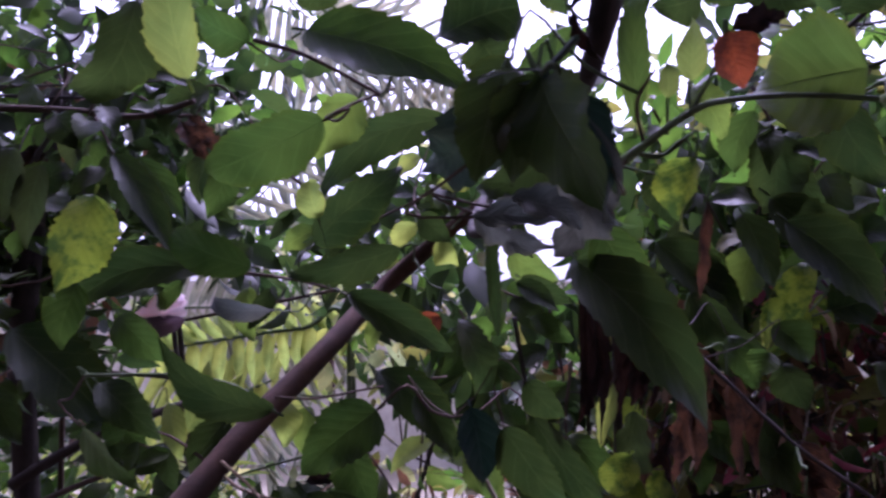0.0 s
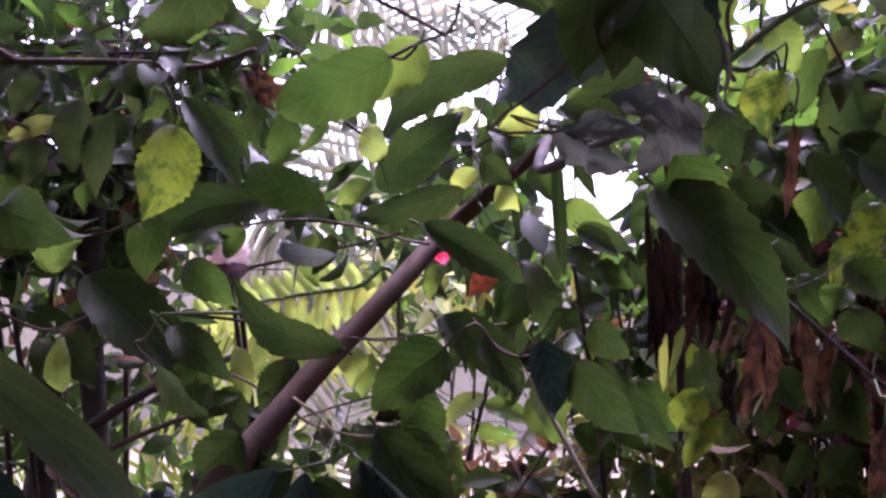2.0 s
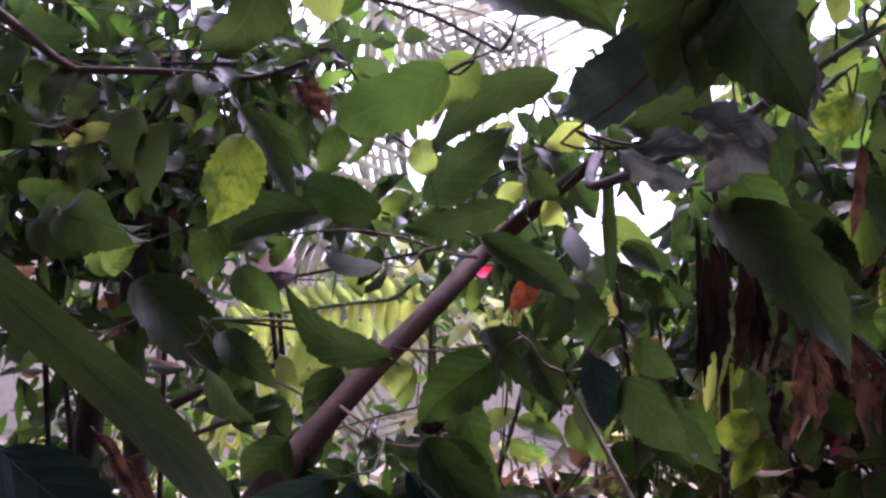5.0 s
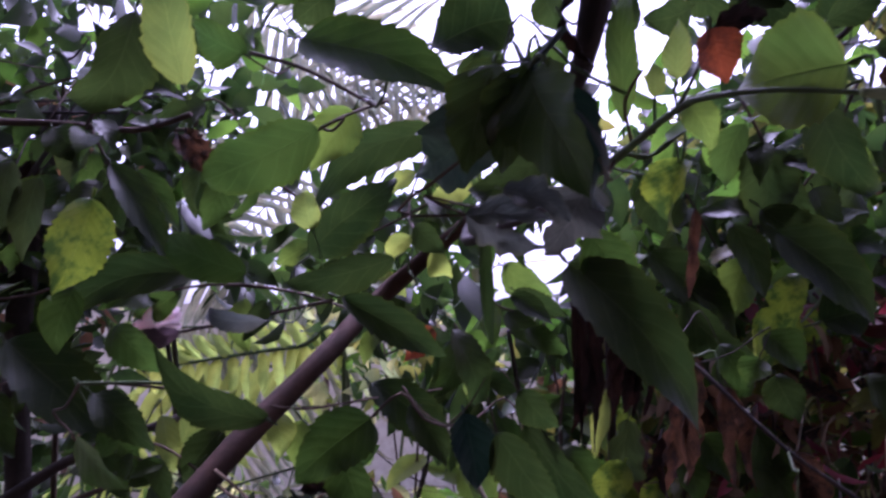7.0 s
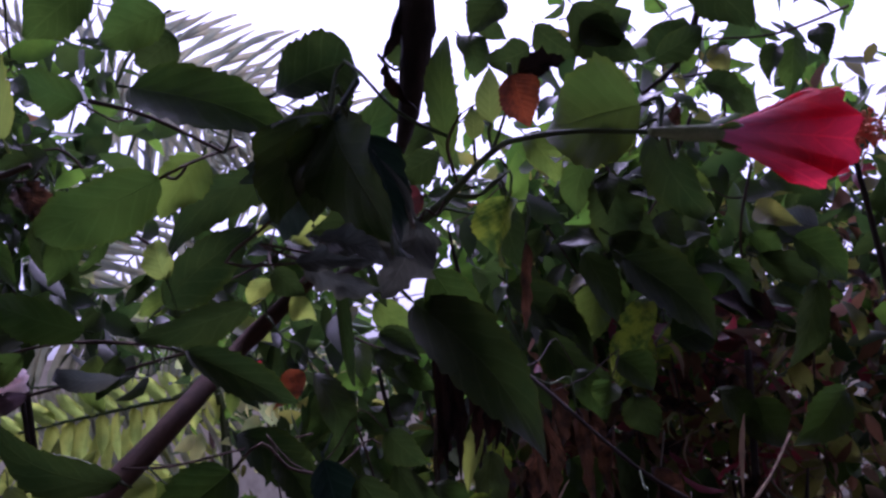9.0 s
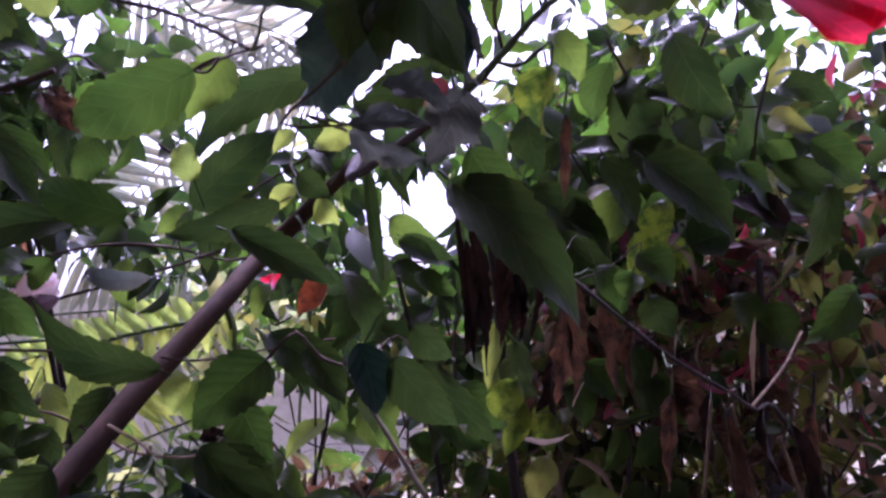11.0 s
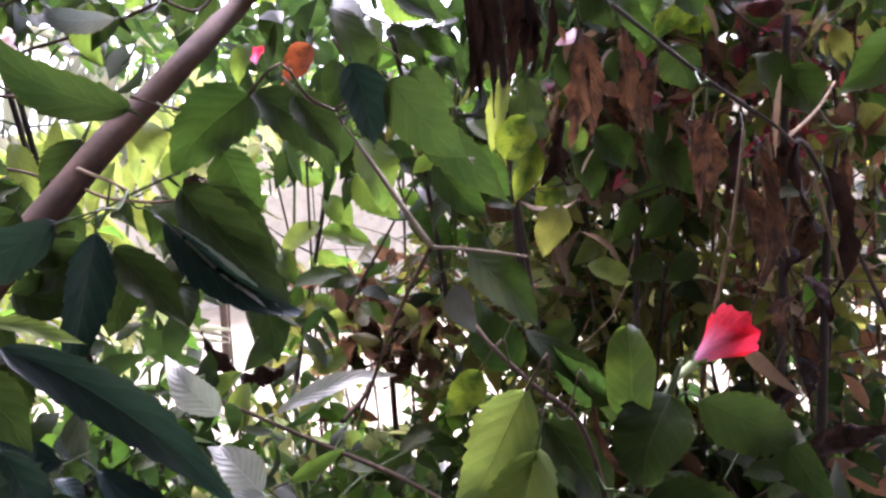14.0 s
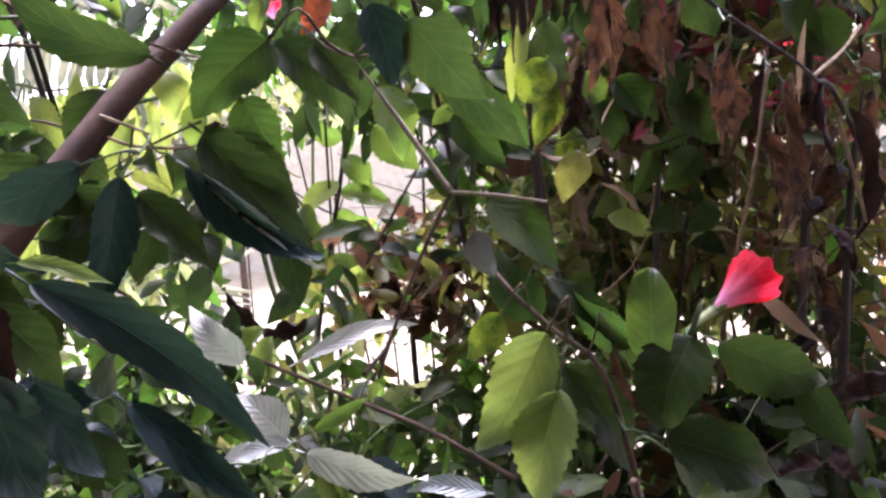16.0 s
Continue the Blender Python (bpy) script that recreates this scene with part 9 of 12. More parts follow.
leaf(flowering, (0.52, 0.759, 1.088), (0.476, 0.777, 1.095), 0.024, (-0.33, -0.62, 0.71), "dark", bow=0.09, sweep=0.00)
leaf(flowering, (0.518, 0.762, 1.106), (0.463, 0.789, 1.117), 0.035, (-0.42, -0.31, 0.85), "dark", bow=0.18, sweep=0.06)
leaf(flowering, (0.534, 0.767, 1.117), (0.565, 0.794, 1.1), 0.016, (-0.41, -0.55, 0.73), "black", bow=0.05, sweep=0.07, crumple=0.24, tooth=0.14)
leaf(flowering, (0.511, 0.76, 1.138), (0.46, 0.754, 1.129), 0.017, (-0.53, -0.68, 0.5), "black", bow=0.12, sweep=-0.02, crumple=0.24, tooth=0.14)
leaf(flowering, (0.519, 0.753, 1.153), (0.522, 0.709, 1.134), 0.019, (-0.51, -0.7, 0.49), "black", bow=0.09, sweep=-0.07, crumple=0.24, tooth=0.14)
leaf(flowering, (0.504, 0.773, 1.173), (0.469, 0.794, 1.165), 0.024, (-0.28, -0.77, 0.57), "dark", bow=0.05, sweep=-0.06)
leaf(flowering, (0.521, 0.765, 1.196), (0.582, 0.738, 1.217), 0.026, (-0.61, -0.44, 0.66), "black", bow=0.17, sweep=-0.06, crumple=0.24, tooth=0.14)
tube("twig", [(0.298, 1.133, 1.235), (0.378, 1.137, 1.274), (0.455, 1.137, 1.283)], [0.0023, 0.0014], TWIG, back_bush)
leaf(back_bush, (0.319, 1.128, 1.235), (0.371, 1.091, 1.199), 0.033, (-0.58, -0.57, 0.59), "dark", bow=0.17, sweep=0.01)
leaf(back_bush, (0.34, 1.136, 1.243), (0.374, 1.142, 1.21), 0.022, (-0.17, -0.92, 0.37), "dark", bow=0.15, sweep=0.00)
leaf(back_bush, (0.362, 1.141, 1.256), (0.409, 1.169, 1.229), 0.027, (0.31, -0.64, 0.7), "dark", bow=0.10, sweep=0.06)
leaf(back_bush, (0.382, 1.13, 1.266), (0.421, 1.095, 1.239), 0.028, (0.33, -0.91, 0.27), "mid", bow=0.12, sweep=-0.05)
leaf(back_bush, (0.393, 1.132, 1.265), (0.379, 1.113, 1.223), 0.023, (0.31, -0.84, 0.44), "mid", bow=0.04, sweep=-0.03)
leaf(back_bush, (0.421, 1.128, 1.286), (0.435, 1.065, 1.334), 0.042, (0.27, -0.9, 0.33), "mid", bow=0.12, sweep=-0.03)
leaf(back_bush, (0.444, 1.147, 1.287), (0.451, 1.193, 1.314), 0.027, (0.14, -0.62, 0.78), "olive", bow=0.03, sweep=-0.05)
tube("twig", [(0.37, 1.063, 1.464), (0.4, 1.054, 1.4), (0.408, 1.045, 1.337)], [0.0021, 0.0012], TWIG, back_bush)
leaf(back_bush, (0.374, 1.051, 1.446), (0.365, 1.004, 1.415), 0.034, (-0.13, -0.94, 0.33), "olive", bow=0.11, sweep=-0.00)
leaf(back_bush, (0.402, 1.044, 1.383), (0.409, 0.992, 1.329), 0.038, (-0.49, -0.85, 0.21), "olive", bow=0.20, sweep=0.04)
leaf(back_bush, (0.413, 1.048, 1.362), (0.45, 1.045, 1.33), 0.021, (0.11, -0.89, 0.44), "mid", bow=0.18, sweep=0.03)
leaf(back_bush, (0.414, 1.053, 1.341), (0.458, 1.094, 1.296), 0.045, (-0.52, -0.53, 0.66), "olive", bow=0.04, sweep=0.05)
tube("trunk", [(-0.453, 1.093, 1.939), (-0.486, 1.095, 1.788), (-0.5, 1.101, 1.605), (-0.49, 1.111, 1.382), (-0.477, 1.123, 1.111)], [0.0143, 0.0191, 0.0183, 0.0175, 0.0199], DARK_BARK, thicket)
tube("trunk", [(-0.575, 1.148, 1.473), (-0.596, 1.151, 1.34), (-0.619, 1.157, 1.133)], [0.0183, 0.0249], DARK_BARK, thicket)
tube("branch", [(-0.394, 0.918, 1.431), (-0.308, 0.926, 1.483), (-0.221, 0.984, 1.519)], [0.0072, 0.0042], DARK_BARK, thicket)
tube("branch", [(-0.486, 1.062, 1.361), (-0.363, 1.023, 1.414), (-0.249, 0.983, 1.457)], [0.0046, 0.0028], TWIG, thicket)
hibiscus_flower(hedge, (0.012, 1.092, 1.62), (0.008, 1.095, 1.642), 0.030, 0.6, "small red flower among pale leaves", "petal", 0.0)
hibiscus_flower(hedge, (1.083, 1.962, 1.534), (1.08, 1.961, 1.592), 0.050, 0.6, "small red flower in the hedge", "petal", 0.0)
hibiscus_flower(hedge, (0.625, 1.606, 1.309), (0.622, 1.608, 1.348), 0.040, 0.7, "small dark red flower in the hedge", "petal", 0.0)
hibiscus_flower(hedge, (0.937, 1.955, 1.527), (0.932, 1.95, 1.594), 0.078, 0.9, "small white flower in the hedge", "white", 0.0)
hibiscus_flower(hedge, (0.536, 1.579, 1.313), (0.537, 1.576, 1.386), 0.035, 0.7, "narrow white flower in the hedge", "white", 0.0)
tube("twig", [(-0.073, 0.878, 1.78), (-0.023, 0.886, 1.737), (0.013, 0.896, 1.675)], [0.0019, 0.0011], TWIG, hibiscus)
leaf(hibiscus, (-0.017, 0.879, 1.74), (0.021, 0.854, 1.741), 0.026, (0.21, -0.97, -0.09), "mid", bow=0.04, sweep=-0.01)
leaf(hibiscus, (-0.008, 0.891, 1.719), (0.034, 0.906, 1.688), 0.025, (0.34, -0.81, 0.48), "mid", bow=0.05, sweep=0.05)
leaf(hibiscus, (-0.012, 0.891, 1.7), (-0.031, 0.893, 1.639), 0.033, (0.42, -0.68, 0.6), "dark", bow=0.12, sweep=-0.06)
leaf(hibiscus, (-0.004, 0.898, 1.688), (-0.024, 0.924, 1.641), 0.025, (0.6, -0.8, 0.05), "dark", bow=0.19, sweep=0.04)
leaf(hibiscus, (0.02, 0.893, 1.679), (0.064, 0.884, 1.665), 0.028, (0.19, -0.8, 0.57), "lime", bow=0.07, sweep=-0.04)
tube("twig", [(0.139, 0.89, 1.799), (0.076, 0.891, 1.755), (0.006, 0.94, 1.731)], [0.0019, 0.0012], TWIG, hibiscus)
leaf(hibiscus, (0.123, 0.895, 1.782), (0.101, 0.915, 1.744), 0.028, (-0.13, -0.79, 0.6), "dark", bow=0.17, sweep=-0.00)
leaf(hibiscus, (0.109, 0.89, 1.769), (0.095, 0.891, 1.716), 0.029, (-0.3, -0.95, 0.03), "dark", bow=0.11, sweep=-0.05)
leaf(hibiscus, (0.095, 0.886, 1.758), (0.095, 0.871, 1.722), 0.022, (0.46, -0.89, -0.05), "bright", bow=0.07, sweep=0.02)
leaf(hibiscus, (0.069, 0.898, 1.757), (0.028, 0.926, 1.754), 0.023, (0.68, -0.7, 0.19), "dark", bow=0.11, sweep=-0.06)
leaf(hibiscus, (0.066, 0.902, 1.739), (0.079, 0.91, 1.684), 0.031, (0.53, -0.57, 0.63), "bright", bow=0.14, sweep=-0.06)
leaf(hibiscus, (0.048, 0.912, 1.733), (0.054, 0.913, 1.686), 0.029, (0.62, -0.66, 0.42), "mid", bow=0.13, sweep=-0.01)
leaf(hibiscus, (0.023, 0.92, 1.73), (-0.007, 0.911, 1.694), 0.025, (-0.36, -0.92, 0.18), "dark", bow=0.03, sweep=0.02)
leaf(hibiscus, (0.006, 0.925, 1.735), (-0.021, 0.898, 1.736), 0.018, (0.17, -0.98, -0.12), "dark", bow=0.17, sweep=0.05)
tube("twig", [(-0.246, 0.889, 1.87), (-0.185, 0.895, 1.831), (-0.118, 0.898, 1.804)], [0.0019, 0.0011], TWIG, upper)
leaf(upper, (-0.232, 0.901, 1.866), (-0.204, 0.963, 1.881), 0.039, (-0.22, -0.87, 0.45), "dark", bow=0.14, sweep=-0.05)
leaf(upper, (-0.211, 0.897, 1.846), (-0.177, 0.916, 1.818), 0.028, (0.28, -0.63, 0.72), "mid", bow=0.09, sweep=0.03)
leaf(upper, (-0.205, 0.882, 1.842), (-0.222, 0.82, 1.841), 0.028, (0.6, -0.75, 0.28), "mid", bow=0.04, sweep=-0.00)
leaf(upper, (-0.18, 0.884, 1.828), (-0.153, 0.823, 1.812), 0.034, (0.68, -0.73, 0.12), "mid", bow=0.07, sweep=0.02)
leaf(upper, (-0.169, 0.898, 1.812), (-0.187, 0.911, 1.751), 0.037, (-0.29, -0.85, 0.45), "dark", bow=0.08, sweep=-0.05)
leaf(upper, (-0.144, 0.908, 1.813), (-0.135, 0.949, 1.804), 0.021, (0.4, -0.73, 0.56), "dark", bow=0.14, sweep=-0.07)
tube("twig", [(-0.263, 0.833, 1.491), (-0.205, 0.832, 1.492), (-0.152, 0.849, 1.465)], [0.0016, 0.0010], TWIG, hibiscus)
leaf(hibiscus, (-0.216, 0.775, 1.501), (-0.185, 0.77, 1.549), 0.024, (0.52, -0.6, 0.61), "mid", bow=0.05, sweep=-0.03)
leaf(hibiscus, (-0.196, 0.77, 1.485), (-0.167, 0.752, 1.463), 0.019, (0.13, -0.99, 0.07), "dark", bow=0.09, sweep=-0.03)
leaf(hibiscus, (-0.178, 0.783, 1.491), (-0.151, 0.81, 1.49), 0.021, (-0.22, -0.57, 0.79), "dark", bow=0.07, sweep=-0.06)
leaf(hibiscus, (-0.167, 0.78, 1.475), (-0.152, 0.787, 1.421), 0.032, (0.59, -0.7, 0.4), "dark", bow=0.18, sweep=0.01)
leaf(hibiscus, (-0.143, 0.781, 1.477), (-0.107, 0.775, 1.471), 0.018, (0.59, -0.63, 0.51), "dark", bow=0.06, sweep=-0.02)
leaf(hibiscus, (-0.141, 0.788, 1.459), (-0.148, 0.79, 1.403), 0.033, (0.54, -0.67, 0.51), "dark", bow=0.12, sweep=0.02)
tube("twig", [(-0.192, 0.69, 1.417), (-0.149, 0.705, 1.37), (-0.102, 0.718, 1.32)], [0.0013, 0.0008], TWIG, hibiscus)
leaf(hibiscus, (-0.15, 0.652, 1.411), (-0.121, 0.669, 1.401), 0.017, (-0.13, -0.97, 0.23), "gloss", bow=0.11, sweep=-0.05)
leaf(hibiscus, (-0.149, 0.647, 1.388), (-0.16, 0.631, 1.34), 0.027, (0.44, -0.57, 0.69), "gloss", bow=0.11, sweep=-0.02)
leaf(hibiscus, (-0.139, 0.661, 1.376), (-0.165, 0.684, 1.338), 0.023, (-0.3, -0.92, 0.25), "dark", bow=0.16, sweep=-0.04)
leaf(hibiscus, (-0.124, 0.663, 1.36), (-0.151, 0.681, 1.315), 0.029, (0.3, -0.62, 0.73), "dark", bow=0.09, sweep=0.02)
leaf(hibiscus, (-0.098, 0.672, 1.351), (-0.075, 0.699, 1.338), 0.021, (0.57, -0.65, 0.51), "gloss", bow=0.20, sweep=0.00)
leaf(hibiscus, (-0.086, 0.659, 1.334), (-0.064, 0.617, 1.303), 0.031, (-0.4, -0.82, 0.41), "dark", bow=0.07, sweep=-0.00)
tube("twig", [(0.077, 1.014, 1.873), (0.107, 1.014, 1.808), (0.081, 1.018, 1.734)], [0.0021, 0.0012], TWIG, hibiscus)
leaf(hibiscus, (0.093, 1.011, 1.857), (0.134, 1.002, 1.84), 0.022, (-0.55, -0.77, 0.31), "mid", bow=0.18, sweep=-0.08)
leaf(hibiscus, (0.09, 1.022, 1.834), (0.085, 1.066, 1.792), 0.034, (0.5, -0.8, 0.33), "dark", bow=0.10, sweep=-0.04)
leaf(hibiscus, (0.097, 1.019, 1.813), (0.087, 1.04, 1.775), 0.022, (0.69, -0.72, 0.09), "mid", bow=0.09, sweep=0.07)
leaf(hibiscus, (0.099, 1.019, 1.795), (0.067, 1.046, 1.748), 0.035, (0.01, -0.7, 0.72), "dark", bow=0.09, sweep=-0.07)
leaf(hibiscus, (0.102, 1.025, 1.778), (0.118, 1.068, 1.753), 0.029, (0.16, -0.92, 0.35), "mid", bow=0.04, sweep=0.03)
leaf(hibiscus, (0.083, 1.01, 1.759), (0.032, 0.975, 1.728), 0.033, (0.47, -0.86, 0.18), "dark", bow=0.07, sweep=0.07)
leaf(hibiscus, (0.082, 1.029, 1.742), (0.072, 1.075, 1.734), 0.023, (0.48, -0.73, 0.49), "mid", bow=0.15, sweep=-0.05)
tube("twig", [(0.119, 1.017, 1.682), (0.172, 1.015, 1.651), (0.234, 1.011, 1.639)], [0.0021, 0.0012], TWIG, hibiscus)
leaf(hibiscus, (0.149, 1.01, 1.656), (0.159, 0.977, 1.602), 0.030, (-0.15, -0.81, 0.57), "bright", bow=0.06, sweep=0.07)
leaf(hibiscus, (0.172, 1.014, 1.646), (0.211, 1.009, 1.601), 0.034, (0.43, -0.9, 0.07), "dark", bow=0.08, sweep=-0.01)
leaf(hibiscus, (0.222, 1.024, 1.644), (0.216, 1.082, 1.656), 0.029, (0.21, -0.86, 0.46), "bright", bow=0.05, sweep=0.08)
tube("twig", [(-0.522, 0.785, 1.903), (-0.454, 0.8, 1.862), (-0.386, 0.812, 1.839)], [0.0019, 0.0011], TWIG, upper)
leaf(upper, (-0.515, 0.792, 1.886), (-0.534, 0.817, 1.825), 0.030, (0.41, -0.91, 0.05), "dark", bow=0.16, sweep=-0.00)
leaf(upper, (-0.483, 0.798, 1.886), (-0.423, 0.834, 1.889), 0.041, (0.8, -0.59, -0.13), "dark", bow=0.14, sweep=-0.04)
leaf(upper, (-0.473, 0.791, 1.863), (-0.462, 0.768, 1.795), 0.031, (0.35, -0.7, 0.62), "mid", bow=0.11, sweep=-0.03)
leaf(upper, (-0.459, 0.803, 1.852), (-0.468, 0.826, 1.794), 0.030, (0.39, -0.83, 0.4), "dark", bow=0.11, sweep=-0.01)
leaf(upper, (-0.436, 0.813, 1.849), (-0.433, 0.847, 1.825), 0.021, (-0.23, -0.78, 0.58), "dark", bow=0.17, sweep=-0.05)
leaf(upper, (-0.417, 0.802, 1.838), (-0.419, 0.773, 1.771), 0.038, (0.28, -0.88, 0.39), "dark", bow=0.12, sweep=-0.01)
leaf(upper, (-0.397, 0.82, 1.836), (-0.397, 0.862, 1.807), 0.030, (0.67, -0.58, 0.46), "dark", bow=0.02, sweep=0.04)
tube("twig", [(-0.556, 0.84, 1.809), (-0.498, 0.847, 1.83), (-0.439, 0.857, 1.812)], [0.0020, 0.0012], TWIG, upper)
leaf(upper, (-0.542, 0.844, 1.802), (-0.529, 0.857, 1.749), 0.031, (0.73, -0.59, 0.34), "mid", bow=0.05, sweep=-0.02)
leaf(upper, (-0.523, 0.852, 1.813), (-0.503, 0.908, 1.77), 0.039, (-0.04, -0.96, 0.27), "dark", bow=0.19, sweep=-0.07)
leaf(upper, (-0.509, 0.836, 1.833), (-0.518, 0.798, 1.859), 0.023, (0.51, -0.86, 0.06), "mid", bow=0.17, sweep=0.03)
leaf(upper, (-0.477, 0.848, 1.831), (-0.422, 0.844, 1.849), 0.027, (0.71, -0.61, 0.35), "dark", bow=0.07, sweep=0.06)
leaf(upper, (-0.457, 0.856, 1.821), (-0.394, 0.879, 1.822), 0.030, (0.5, -0.76, 0.42), "dark", bow=0.02, sweep=0.05)
leaf(upper, (-0.442, 0.865, 1.817), (-0.405, 0.912, 1.824), 0.036, (0.74, -0.59, 0.33), "mid", bow=0.14, sweep=-0.03)
foliage("foliage", thicket, 170, in_ball((-0.66, 1.06, 1.96), (0.11, 0.2, 0.09)), 0.055, SMALL["dark"], 125)
foliage("foliage", thicket, 30, in_ball((-0.66, 1.06, 1.96), (0.11, 0.2, 0.09)), 0.055, SMALL["green"], 126)
tube("stem", [(0.328, 1.387, 1.624), (0.316, 1.43, 1.502), (0.3, 1.477, 1.267)], [0.0024, 0.0034], DARK_BARK, back_bush)
tube("stem", [(0.361, 1.416, 1.654), (0.37, 1.464, 1.499), (0.358, 1.512, 1.26)], [0.0024, 0.0035], TWIG, back_bush)
tube("stem", [(0.485, 1.032, 1.625), (0.498, 1.038, 1.414), (0.462, 1.051, 1.108)], [0.0021, 0.0029], DARK_BARK, back_bush)
tube("stem", [(0.554, 1.066, 1.597), (0.57, 1.073, 1.405), (0.538, 1.085, 1.087)], [0.0022, 0.0030], STRAW, back_bush)
tube("stem", [(0.629, 1.104, 1.65), (0.639, 1.108, 1.396), (0.624, 1.118, 1.065)], [0.0022, 0.0031], DARK_BARK, back_bush)
tube("stem", [(0.751, 1.135, 1.636), (0.711, 1.142, 1.387), (0.681, 1.153, 1.046)], [0.0023, 0.0032], STRAW, back_bush)
tube("stem", [(0.785, 1.172, 1.622), (0.796, 1.176, 1.376), (0.761, 1.187, 1.024)], [0.0024, 0.0034], DARK_BARK, back_bush)
tube("stem", [(0.855, 1.205, 1.57), (0.868, 1.211, 1.367), (0.879, 1.218, 1)], [0.0025, 0.0035], STRAW, back_bush)
tube("twig", [(0.391, 1.276, 1.544), (0.442, 1.263, 1.457), (0.451, 1.25, 1.366)], [0.0025, 0.0015], TWIG, back_bush)
leaf(back_bush, (0.394, 1.271, 1.52), (0.355, 1.252, 1.45), 0.044, (-0.43, -0.8, 0.42), "mid", bow=0.18, sweep=0.06)
leaf(back_bush, (0.415, 1.263, 1.497), (0.423, 1.233, 1.455), 0.023, (-0.72, -0.7, 0.01), "mid", bow=0.14, sweep=0.07)
leaf(back_bush, (0.428, 1.258, 1.475), (0.433, 1.205, 1.422), 0.037, (-0.64, -0.67, 0.38), "lime", bow=0.04, sweep=0.07)
leaf(back_bush, (0.448, 1.255, 1.456), (0.497, 1.205, 1.431), 0.033, (0.03, -0.9, 0.44), "mid", bow=0.05, sweep=0.04)
leaf(back_bush, (0.44, 1.26, 1.423), (0.41, 1.266, 1.34), 0.049, (-0.74, -0.55, 0.39), "olive", bow=0.17, sweep=0.01)
leaf(back_bush, (0.443, 1.262, 1.398), (0.412, 1.304, 1.333), 0.035, (-0.3, -0.78, 0.54), "olive", bow=0.14, sweep=-0.05)
leaf(back_bush, (0.441, 1.257, 1.374), (0.39, 1.291, 1.333), 0.036, (-0.21, -0.76, 0.61), "lime", bow=0.17, sweep=0.00)
tube("twig", [(0.591, 1.272, 1.544), (0.542, 1.26, 1.449), (0.549, 1.244, 1.341)], [0.0025, 0.0015], TWIG, back_bush)
leaf(back_bush, (0.582, 1.27, 1.516), (0.575, 1.269, 1.453), 0.030, (0.03, -0.62, 0.79), "mid", bow=0.08, sweep=0.04)
leaf(back_bush, (0.574, 1.261, 1.492), (0.597, 1.239, 1.454), 0.027, (-0.33, -0.84, 0.43), "olive", bow=0.18, sweep=-0.01)
leaf(back_bush, (0.552, 1.27, 1.465), (0.537, 1.309, 1.409), 0.041, (0.16, -0.59, 0.79), "mid", bow=0.06, sweep=0.01)
leaf(back_bush, (0.553, 1.259, 1.444), (0.599, 1.26, 1.426), 0.025, (0.3, -0.65, 0.7), "olive", bow=0.13, sweep=-0.05)
leaf(back_bush, (0.547, 1.246, 1.41), (0.564, 1.203, 1.373), 0.027, (-0.63, -0.67, 0.4), "yellow", bow=0.06, sweep=-0.02)
leaf(back_bush, (0.554, 1.246, 1.38), (0.607, 1.218, 1.336), 0.042, (0.08, -0.58, 0.81), "mid", bow=0.20, sweep=-0.06)
leaf(back_bush, (0.54, 1.251, 1.349), (0.507, 1.267, 1.315), 0.028, (-0.18, -0.98, 0.11), "yellow", bow=0.14, sweep=0.06)
tube("twig", [(0.672, 1.2, 1.399), (0.618, 1.19, 1.325), (0.587, 1.18, 1.248)], [0.0024, 0.0014], TWIG, back_bush)
leaf(back_bush, (0.669, 1.188, 1.387), (0.701, 1.14, 1.391), 0.025, (-0.08, -0.89, 0.45), "mid", bow=0.07, sweep=0.06)
leaf(back_bush, (0.65, 1.192, 1.352), (0.667, 1.183, 1.31), 0.027, (-0.39, -0.82, 0.41), "olive", bow=0.17, sweep=0.04)
leaf(back_bush, (0.613, 1.194, 1.304), (0.604, 1.222, 1.24), 0.031, (0.38, -0.67, 0.64), "mid", bow=0.04, sweep=-0.04)
leaf(back_bush, (0.594, 1.193, 1.288), (0.546, 1.23, 1.284), 0.027, (-0.43, -0.57, 0.71), "olive", bow=0.11, sweep=0.00)
leaf(back_bush, (0.588, 1.172, 1.257), (0.558, 1.113, 1.229), 0.037, (-0.57, -0.61, 0.54), "mid", bow=0.02, sweep=0.01)
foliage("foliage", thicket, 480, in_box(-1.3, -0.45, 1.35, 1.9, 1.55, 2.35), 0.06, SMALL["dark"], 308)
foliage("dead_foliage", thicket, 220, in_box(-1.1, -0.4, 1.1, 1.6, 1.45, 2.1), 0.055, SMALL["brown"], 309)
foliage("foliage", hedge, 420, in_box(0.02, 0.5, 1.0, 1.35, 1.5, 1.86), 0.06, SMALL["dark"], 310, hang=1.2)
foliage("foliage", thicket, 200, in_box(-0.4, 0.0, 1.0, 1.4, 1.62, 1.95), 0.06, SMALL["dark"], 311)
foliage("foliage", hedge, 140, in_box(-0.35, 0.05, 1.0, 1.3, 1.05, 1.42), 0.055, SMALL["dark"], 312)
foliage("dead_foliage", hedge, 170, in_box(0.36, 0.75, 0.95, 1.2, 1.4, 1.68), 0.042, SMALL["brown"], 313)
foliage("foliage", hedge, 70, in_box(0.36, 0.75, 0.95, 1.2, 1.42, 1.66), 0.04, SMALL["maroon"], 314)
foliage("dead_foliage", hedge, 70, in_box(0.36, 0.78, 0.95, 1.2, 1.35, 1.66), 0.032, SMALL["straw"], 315)
